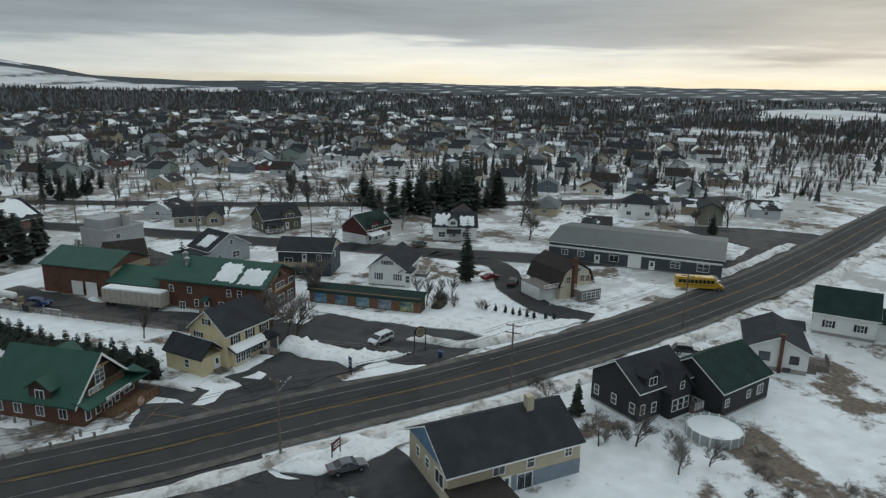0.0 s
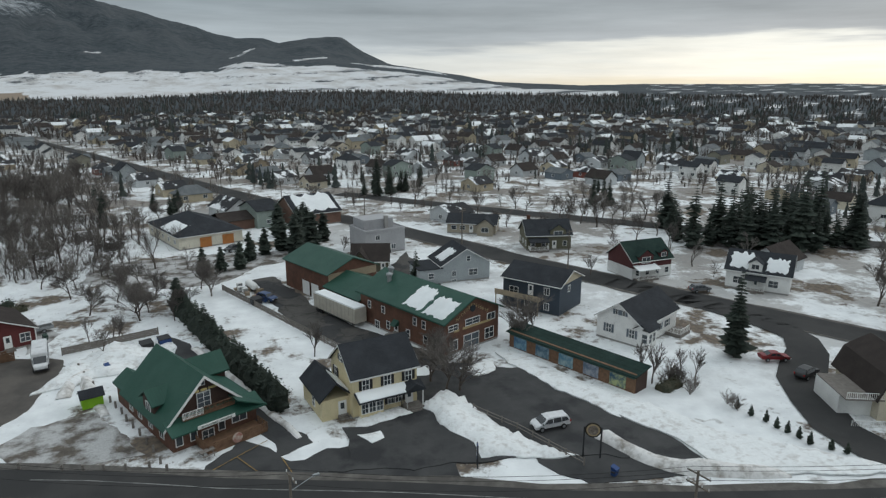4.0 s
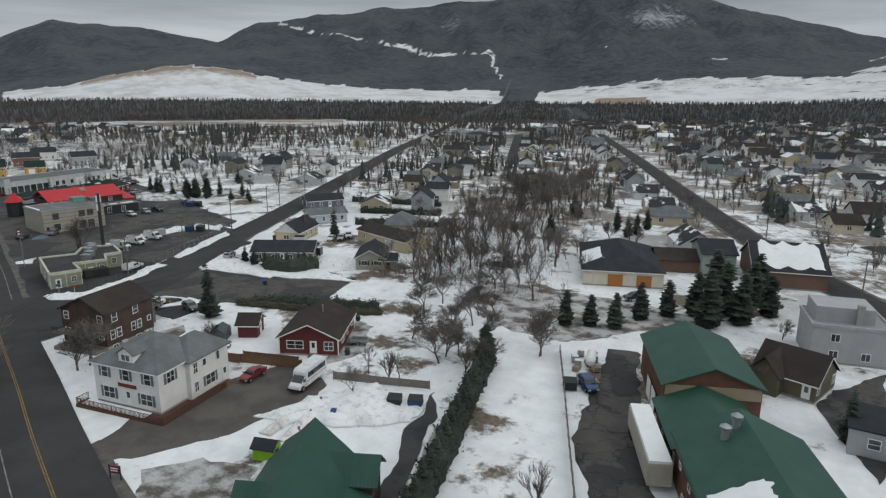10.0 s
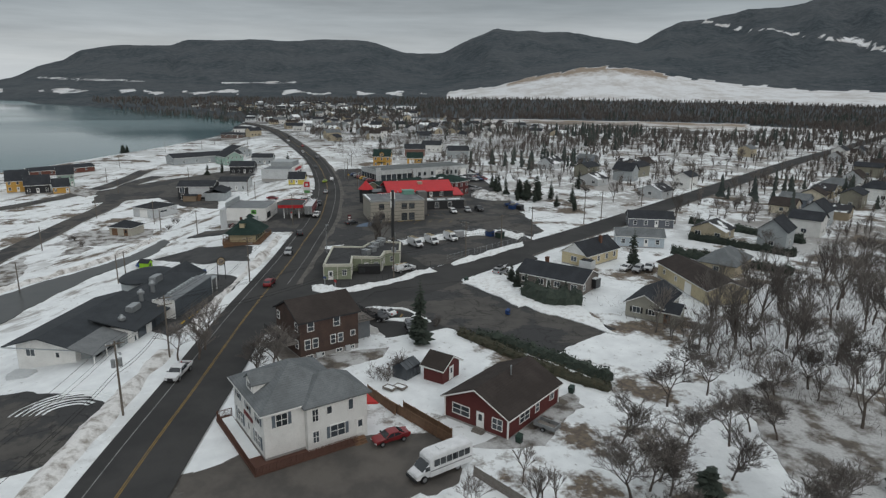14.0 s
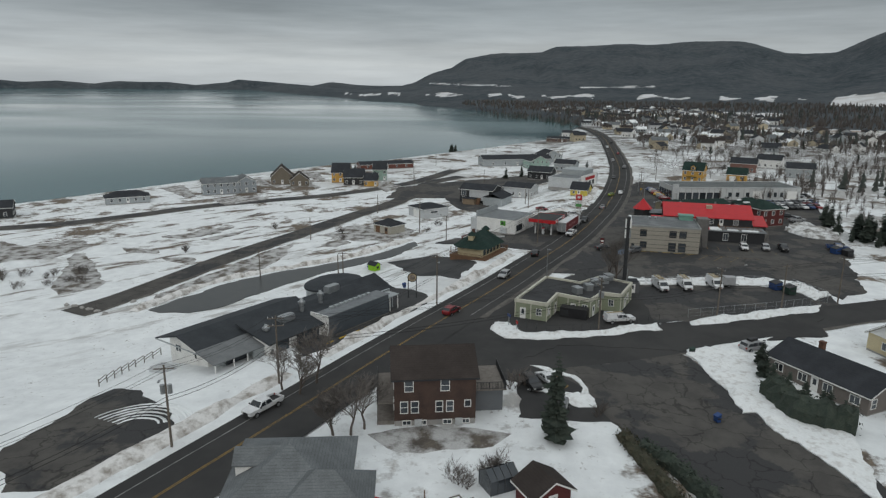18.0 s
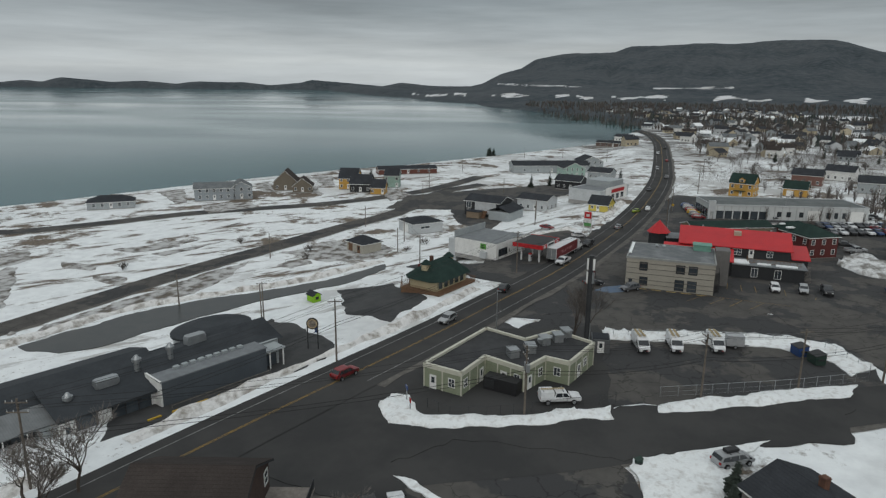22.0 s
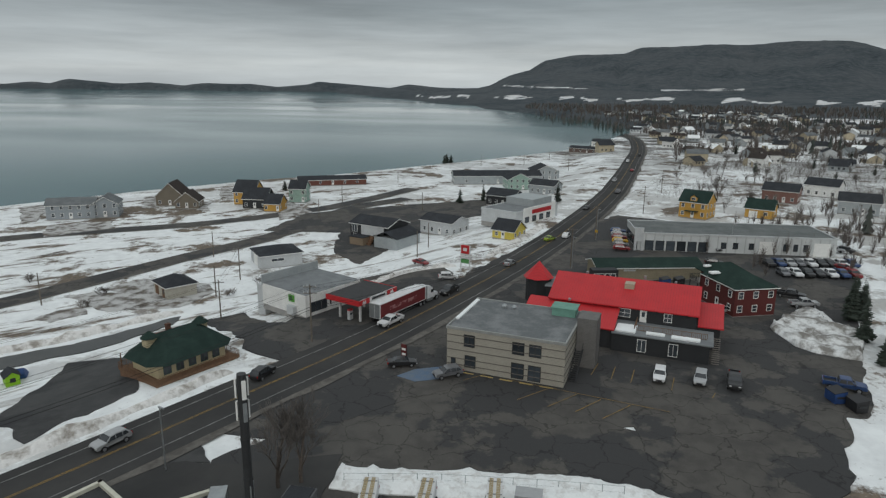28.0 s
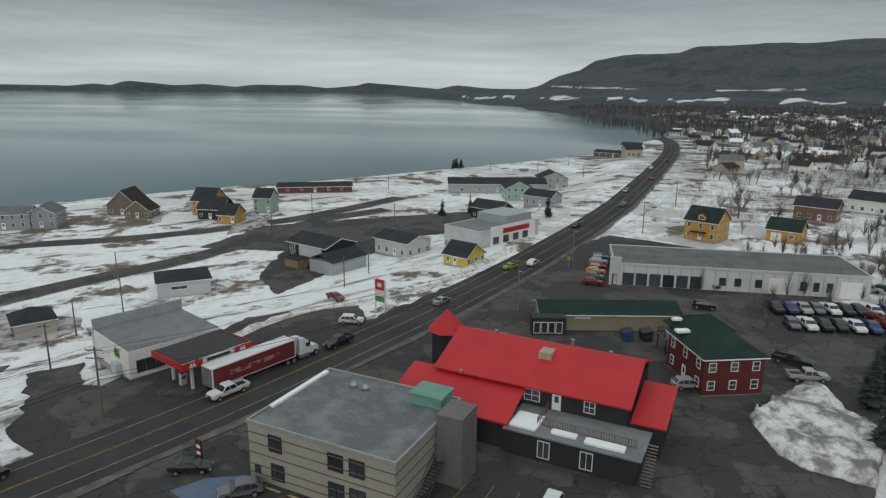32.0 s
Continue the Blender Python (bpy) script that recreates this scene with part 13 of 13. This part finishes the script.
# enclosed trailers and utility trailer
x, y, rz = -161.8, 147.3, 95
rt = thing("cargo_trailer", x, y, base_z(x, y), rz, "small grey enclosed trailer in the service yard", "trailer")
part("body", boxes((-1.4, -0.9, 0.5, 1.4, 0.9, 2.3)), PAINTS["silver"], rt)
part("drawbar", boxes((1.4, -0.06, 0.45, 2.4, 0.06, 0.55)), DARK_STEEL, rt)
for s in (-1, 1):
    wheel(rt, 0, s * 0.98, 0.34, s)
x, y, rz = -102.9, 153.9, 25
rt = thing("cargo_trailer", x, y, base_z(x, y), rz, "black enclosed trailer with a snowy top", "trailer")
part("body", boxes((-1.7, -1.0, 0.5, 1.7, 1.0, 2.5)), PAINTS["black"], rt)
part("roof_snow", boxes((-1.5, -0.85, 2.5, 1.4, 0.8, 2.6)), SNOW, rt)
for s in (-1, 1):
    wheel(rt, 0, s * 1.06, 0.34, s)
x, y, rz = -52.1, 112.7, 30
rt = thing("utility_trailer", x, y, base_z(x, y), rz, "small open utility trailer with mesh sides", "trailer")
bm = bmesh.new()
lattice(bm, [-1.5, -1.42, 1.42, 1.5], [-0.85, -0.77, 0.77, 0.85], lambda i, j: i == 1 and j == 1, 0.5, 1.0)
for v in bm.verts:
    v.co = Vector((v.co.x, v.co.z, v.co.y))
bmesh.ops.recalc_face_normals(bm, faces=bm.faces)
part("side_rail", bm, STEEL, rt)
part("bed", boxes((-1.45, -0.8, 0.45, 1.45, 0.8, 0.52)), GREY_WOOD, rt)
for s in (-1, 1):
    wheel(rt, -0.1, s * 0.98, 0.3, s)
# play hut in lime green, twice, and a blue tarpaulin
LIME = material("lime_green_boards", (0.24, 0.48, 0.02), 0.6, (0.2, 0.4, 0.02), 1.0)
for x, y, rz in ((-37.9, 79.6, 20), (-176.5, 60.8, 60)):
    r = thing("play_hut", x, y, base_z(x, y) - 0.05, rz, "little lime-green hut with a black tarred roof", "hut")
    part("wall", gable_walls(2.6, 2.0, 1.6, 0.7, "x", 0.0), LIME, r)
    part("roof", roof_mesh(2.6, 2.0, 1.6, 0.7, "x", 0.25, 0.08), BLACK_SHINGLE, r)
    part("opening", boxes((1.28, -0.4, 0.6, 1.34, 0.4, 1.3)), BLACK_PLASTIC, r)
x, y = -179.2, 59.5
r = thing("tarpaulin_heap", x, y, base_z(x, y), 40, "blue tarpaulin over a heap in the snow", "tarpaulin")
bm = bmesh.new()
hull(bm, [(-1.4, 0), (1.3, 0), (0.9, 1.0), (0.1, 1.5), (-0.9, 1.1)], lambda a, z: 1.1 - 0.4 * z)
bmesh.ops.bevel(bm, geom=bm.edges[:], offset=0.12, segments=2, affect="EDGES", clamp_overlap=True)
part("tarpaulin", bm, BLUE_BIN, r)
# round pool behind the dark houses
r = thing("swimming_pool", 27.5, 2.0, land_at(27.5, 2.0), 0, "round above-ground pool filled with snow", "pool")
for i in range(18):
    ob = part("wall_panel", boxes((-0.62, -0.05, 0, 0.62, 0.05, 1.3)), GREY_SIDING, r)
    a = math.tau * i / 18
    ob.matrix_basis = pose(3.5 * math.cos(a), 3.5 * math.sin(a), 0, 0, 0, math.degrees(a) + 90)
    ob = part("upright", boxes((-0.07, -0.1, 0, 0.07, 0.1, 1.36)), WHITE_TRIM, r)
    a += math.pi / 18
    ob.matrix_basis = pose(3.55 * math.cos(a), 3.55 * math.sin(a), 0, 0, 0, math.degrees(a) + 90)
bm = bmesh.new()
tube(bm, (0, 0, 0.2), (0, 0, 1.02), 3.45, n=36)
part("snow_cover", bm, SNOW, r, "snow filling the pool")


def fence(pts, h, label, kind="board", mat=None, step=2.4):
    """A fence along a line: posts with boards, rails or chain-link wires."""
    x0, y0 = pts[0]
    root = thing("fence", x0, y0, 0, 0, label, "fence")
    mat = mat or BROWN_WOOD
    line = []
    for p, q in zip(pts[:-1], pts[1:]):
        p, q = Vector(p), Vector(q)
        k = max(1, round((q - p).length / step))
        line += [p.lerp(q, i / k) for i in range(k)]
    line.append(Vector(pts[-1]))
    zs = [land_at(p.x, p.y) + 0.05 for p in line]
    for p, z in zip(line, zs):
        bm = bmesh.new()
        if kind == "chain":
            tube(bm, (0, 0, -0.3), (0, 0, h + 0.05), 0.04, n=5)
        else:
            box(bm, -0.06, -0.06, -0.3, 0.06, 0.06, h + 0.08)
        part("post", bm, mat, root).location = (p.x - x0, p.y - y0, z)
    for (p, za), (q, zb) in zip(zip(line[:-1], zs[:-1]), zip(line[1:], zs[1:])):
        d = q - p
        L = d.length
        bm = bmesh.new()
        if kind == "board":
            k = max(2, int(h / 0.28))
            zz = [0.06 + (h - 0.06) * j / (2 * k - 1) * 1.0 for j in range(2 * k)]
            lattice(bm, [0.05, 0.12, L - 0.12, L - 0.05], [0.06 + (h - 0.06) * v for j in range(k) for v in (j / k, (j + 0.9) / k)], lambda i, j: i == 1 and j % 2 == 1, -0.03, 0.03)
            nm = "panel"
        elif kind == "slat":
            k = max(3, int(L / 0.3))
            lattice(bm, [0.05 + (L - 0.1) * v for j in range(k) for v in (j / k, (j + 0.62) / k)], [0.1, 0.35, 0.45, h - 0.35, h - 0.25, h], lambda i, j: i % 2 == 1 and j in (0, 2, 4), -0.025, 0.025)
            nm = "panel"
        elif kind == "log":
            for z in (h * 0.45, h * 0.9):
                tube(bm, (0, 0, z), (L, 0, z), 0.06, n=6)
            nm = "rail"
        else:
            for z in (h, h * 0.5, 0.15):
                tube(bm, (0, 0, z), (L, 0, z), 0.028 if z == h else 0.012, n=4)
            nm = "wire_panel"
        ob = part(nm, bm, mat, root)
        ob.matrix_basis = pose(p.x - x0, p.y - y0, za, 0, 0, math.degrees(math.atan2(d.y, d.x)))
    return root


fence([(-22.2, 128.7), (-15.7, 115.4), (-9.3, 102.0), (-4.8, 92.7), (-1.6, 86.4)], 1.3, "dark slatted fence along the icy driveway", "slat", GREY_WOOD)
fence([(-69.9, 94.2), (-62.9, 96.0)], 1.6, "brown horizontal-board privacy fence", "board", BROWN_WOOD)
fence([(-63.3, 97.3), (-54.2, 100.5)], 1.6, "brown horizontal-board privacy fence in snow", "board", BROWN_WOOD)
fence([(-46.2, 99.9), (-38.7, 102.6), (-32.3, 105.2)], 1.3, "dark board fence behind the bus", "board", GREY_WOOD)
fence([(11.6, 63.0), (15.3, 56.7), (19.5, 47.0)], 1.0, "weathered log rail fence on a snow heap", "log", GREY_WOOD)
fence([(-125.1, 103.0), (-123.5, 106.6), (-124.9, 111.3), (-126.7, 114.6), (-129.3, 119.2), (-134.0, 127.8)], 1.5, "dark chain-link fence on the street corner", "chain", DARK_STEEL)
fence([(-138.0, 133.9), (-140.2, 139.0), (-146.4, 152.7), (-153.0, 165.0), (-156.6, 166.4), (-165.3, 162.3)], 1.6, "chain-link fence along the service yard", "chain", STEEL)
fence([(-160.6, 127.1), (-163.7, 137.4), (-165.9, 147.6), (-167.4, 156.8)], 1.5, "chain-link fence behind the service vans", "chain", STEEL)
fence([(-92.8, 40.5), (-103.6, 39.1), (-111.3, 38.8)], 1.1, "low post fence on the snowy verge", "log", GREY_WOOD)
fence([(-243.2, 189.2), (-238.3, 192.1), (-231.4, 192.5)], 1.5, "chain-link fence over the snow pile", "chain", STEEL)
fence([(-65.0, 95.6), (-53.0, 100.0)], 1.5, "brown board fence beside the red cottage", "board", BROWN_WOOD)

for x, y in [(-37.8, 63.0), (-35.5, 62.3), (-33.3, 61.7), (-30.9, 61.1), (-28.4, 60.9), (-26.4, 59.6), (-27.3, 61.6), (-28.4, 64.5), (-29.4, 66.6), (-30.5, 69.1), (-31.6, 71.4), (-32.7, 73.5), (-33.6, 75.8), (-34.7, 77.9), (-35.7, 79.9)] + [(-50.0, 68.2), (-45.5, 65.9), (-42.6, 64.9), (-38.9, 85.7), (-40.9, 89.8), (-42.4, 93.3)]:
    r = thing("bollard", x, y, land_at(x, y), 0, "short dark wooden bollard standing in snow", "bollard", "bollards round the bakery yard")
    part("post", boxes((-0.13, -0.13, -0.3, 0.13, 0.13, 0.95)), GREY_WOOD, r)


def hedge(pts, width, height, label, mat=None, seed=1):
    """A dense clipped hedge: a knobbly core under many small leafy tufts."""
    rng = random.Random(seed)
    line = dense(pts, 0.8)
    bm = bmesh.new()
    prev = None
    n = len(line)
    zz = land(np.array([p.x for p in line]), np.array([p.y for p in line]))
    tufts = []
    for i, p in enumerate(line):
        t = (line[min(n - 1, i + 1)] - line[max(0, i - 1)]).normalized()
        s = Vector((-t.y, t.x))
        hh = height * (0.85 + 0.5 * noise.noise((p.x * 0.8, p.y * 0.8, seed)))
        row = []
        for a, b in ((-0.5, 0), (-0.5, 0.55), (-0.3, 0.93), (0, 1.0), (0.3, 0.93), (0.5, 0.55), (0.5, 0)):
            w = width * a * (0.85 + 0.6 * noise.noise((p.x * 0.9 + a, p.y * 0.9, b * 3 + seed)))
            q = p + s * w
            v = Vector((q.x, q.y, zz[i] + hh * b - (0.2 if b == 0 else 0)))
            row.append(bm.verts.new(v))
            for _ in range(7 if b else 3):
                tufts.append(v + Vector((rng.gauss(0, 0.24), rng.gauss(0, 0.24), rng.gauss(0.05, 0.24))))
        if prev:
            for k in range(6):
                bm.faces.new((prev[k], row[k], row[k + 1], prev[k + 1]))
        else:
            bm.faces.new(row)
        prev = row
    bm.faces.new(prev[::-1])
    for c in tufts:
        r = rng.uniform(0.16, 0.34)
        d = [Vector((rng.gauss(0, 1), rng.gauss(0, 1), rng.gauss(0.4, 0.8))).normalized() * r for _ in range(3)]
        bm.faces.new([bm.verts.new(c + q) for q in d])
    root = thing("hedge", 0, 0, 0, 0, label, "hedge")
    part("foliage", bm, mat or HEDGE_LEAF, root)


hedge([(-29.6, 116.4), (-24.0, 100.6), (-18.5, 84.8), (-13.4, 70.6)], 3.0, 3.5, "tall dense dark cedar hedge beside the bakery", NEEDLES, 2)
hedge([(-87.5, 116.0), (-76.0, 119.6), (-65.0, 123.5), (-58.7, 127.1)], 1.8, 1.3, "low clipped dark green hedge along the lot", None, 3)
for k, pts in enumerate(([(-156.9, 230.3), (-138.7, 234.8), (-119.5, 238.3)], [(-136.8, 212.1), (-124.6, 216.6), (-108.6, 222.0)], [(-119.3, 197.4), (-107.8, 200.8), (-95.6, 205.9)], [(-151.1, 227.2), (-138.1, 235.6), (-123.6, 242.7)], [(-124.2, 194.7), (-115.3, 196.3), (-108.3, 197.9)])):
    hedge(pts, 2.2, 2.2, "long dark cedar hedge between snowy lots", NEEDLES, 5 + k)
hedge([(-61.2, 128.8), (-71.2, 125.3), (-80.4, 121.0), (-84.8, 118.0)], 1.8, 1.8, "dark hedge behind the empty lot", NEEDLES, 12)
hedge([(-103.6, 138.6), (-97.2, 140.0), (-94.4, 145.6)], 4.0, 3.6, "thick rounded cedar clump before the bungalow", NEEDLES, 14)
hedge([(43.2, 62.1), (39.3, 60.7)], 2.0, 1.2, "low clipped shrubs on a snowy lawn", None, 15)
# small things: picnic tables, planters and pallets
def picnic_table(x, y, rz, mat, label):
    r = thing("picnic_table", x, y, base_z(x, y) - 0.05, rz, label, "table")
    part("tabletop", boxes((-0.9, -0.38, 0.70, 0.9, 0.38, 0.76)), mat, r)
    for s in (-1, 1):
        part("bench", boxes((-0.9, s * 0.72 - 0.14, 0.42, 0.9, s * 0.72 + 0.14, 0.47)), mat, r)
        part("brace", boxes((s * 0.6 - 0.04, -0.8, 0.36, s * 0.6 + 0.04, 0.8, 0.42)), mat, r)
        for q in (-1, 1):
            bm = bmesh.new()
            tube(bm, (s * 0.6, q * 0.75, 0), (s * 0.6, q * 0.25, 0.72), 0.05, n=4)
            part("leg", bm, mat, r)


for x, y in [(26.5, -3.9)] + [(-22.2, 61.6)]:
    picnic_table(x, y, 30, GREY_WOOD, "dark weathered picnic table in the snow")
for i, (x, y) in enumerate([(-19.1, 127.7), (-16.4, 126.7), (-14.5, 124.8), (-15.5, 121.5), (-12.7, 120.1), (-17.1, 123.4)] + [(1.7, 72.9), (4.5, 103.1)]):
    r = thing("stacked_pallets", x, y, base_z(x, y), 25 + i * 13, "stack of pale wooden pallets with snow", "pallets")
    for k in range(3 + i % 3):
        bm = bmesh.new()
        lattice(bm, [-0.6 + 0.12 * j for j in range(11)], [-0.5, -0.4, -0.05, 0.05, 0.4, 0.5], lambda a, b: a % 2 == 1 and b % 2 == 1, 0.0, 0.12)
        for v in bm.verts:
            v.co = Vector((v.co.x, v.co.z, v.co.y + 0.14 * k))
        bmesh.ops.recalc_face_normals(bm, faces=bm.faces)
        part("pallet", bm, material("pale_pallet_wood", (0.34, 0.27, 0.19), 0.85, (0.25, 0.2, 0.15), 2.0), r)


# ---- yard behind the brewery, park fixtures and lot details ----
def liquid_tank(x, y, rz):
    r = thing("storage_tank", x, y, base_z(x, y), rz, "white horizontal tank on steel saddles", "tank")
    bm = bmesh.new()
    tube(bm, (-1.9, 0, 1.1), (1.9, 0, 1.1), 0.75, n=16)
    part("shell", bm, WHITE_TRIM, r)
    for s in (-1, 1):
        bm = bmesh.new()
        tube(bm, (s * 1.9, 0, 1.1), (s * 2.3, 0, 1.1), 0.75, 0.35, n=16)
        part("end_cap", bm, WHITE_TRIM, r)
        part("saddle", boxes((s * 1.2 - 0.12, -0.6, 0, s * 1.2 + 0.12, 0.6, 0.6)), DARK_STEEL, r)


def tote(x, y, rz):
    r = thing("bulk_tote", x, y, base_z(x, y), rz, "white plastic bulk tote in a steel cage", "container", "totes behind the brewery")
    part("tank", boxes((-0.5, -0.45, 0.15, 0.5, 0.45, 1.05)), WHITE_TRIM, r)
    bm = bmesh.new()
    lattice(bm, [-0.55 + 0.11 * i for i in range(11)], [0.15 + 0.115 * i for i in range(9)], lambda a, b: a % 2 == 1 and b % 2 == 1, -0.49, -0.47)
    part("cage", bm, STEEL, r)
    part("pallet", boxes((-0.55, -0.5, 0, 0.55, 0.5, 0.14)), GREY_WOOD, r)


for x, y, rz in ((-16.1, 126.9, 108),):
    liquid_tank(x, y, rz)
for x, y in [(-17.5, 125.0), (-18.5, 126.3), (-16.0, 128.1), (-16.8, 130.0), (-18.7, 129.1)]:
    tote(x, y, 25)
# light poles of the parking lots
for x, y in [(-261.0, 142.4), (-292.2, 182.7), (-302.6, 146.0)] + [(-157.1, 106.6)]:
    r = thing("lamp_post", x, y, land_at(x, y), 75, "slim grey parking-lot lamp post", "lamp post")
    bm = bmesh.new()
    tube(bm, (0, 0, -0.3), (0, 0, 8.0), 0.09, 0.06, n=8)
    part("pole", bm, STEEL, r)
    part("lamp_head", boxes((-0.15, -0.1, 7.9, 0.75, 0.1, 8.05)), STEEL, r)
# raised beds and rubble on the snow
for x, y in [(-70.5, 97.6), (-70.3, 99.1)]:
    r = thing("raised_bed", x, y, base_z(x, y), 34, "empty wooden raised bed full of snow", "planter")
    bm = bmesh.new()
    lattice(bm, [-0.9, -0.8, 0.8, 0.9], [-0.6, -0.5, 0.5, 0.6], lambda i, j: i == 1 and j == 1, 0.0, 0.35)
    for v in bm.verts:
        v.co = Vector((v.co.x, v.co.z, v.co.y))
    bmesh.ops.recalc_face_normals(bm, faces=bm.faces)
    part("frame", bm, GREY_WOOD, r)
    part("snow_fill", boxes((-0.8, -0.5, 0, 0.8, 0.5, 0.25)), SNOW, r)
RK = random.Random(3)
for x, y in [(-135.7, 0.7), (-135.3, 3.0), (-134.5, 5.4), (-133.7, 7.8), (-133.0, 10.2), (-131.9, 12.8), (-140.7, 13.5)]:
    r = thing("boulder", x, y, base_z(x, y) - 0.1, RK.uniform(0, 180), "pale boulder blocking the end of a lane", "boulder", "boulders across the lane")
    bm = bmesh.new()
    bmesh.ops.create_icosphere(bm, subdivisions=2, radius=1.0)
    for v in bm.verts:
        k = 0.75 + 0.45 * noise.noise(v.co * 1.3 + Vector((x, y, 0)))
        v.co = Vector((v.co.x * k * 1.0, v.co.y * k * 0.7, max(-0.2, v.co.z * k * 0.65)))
    part("stone", bm, CONCRETE, r)
# ground-mounted tyre tracks: thin slush ridges over the roadside yard
for k in range(6):
    c, s = Vector([(-79.0, 55.4)][0]), 3.0 + k * 0.85
    pts = [(c.x + s * math.cos(a), c.y + s * math.sin(a)) for a in np.linspace(2.2, 4.4, 9)]
    bank("snow_ridge", pts, 0.45, 0.12, SNOW, "curved ridge of snow between tyre tracks", 0.9, k * 1.3)
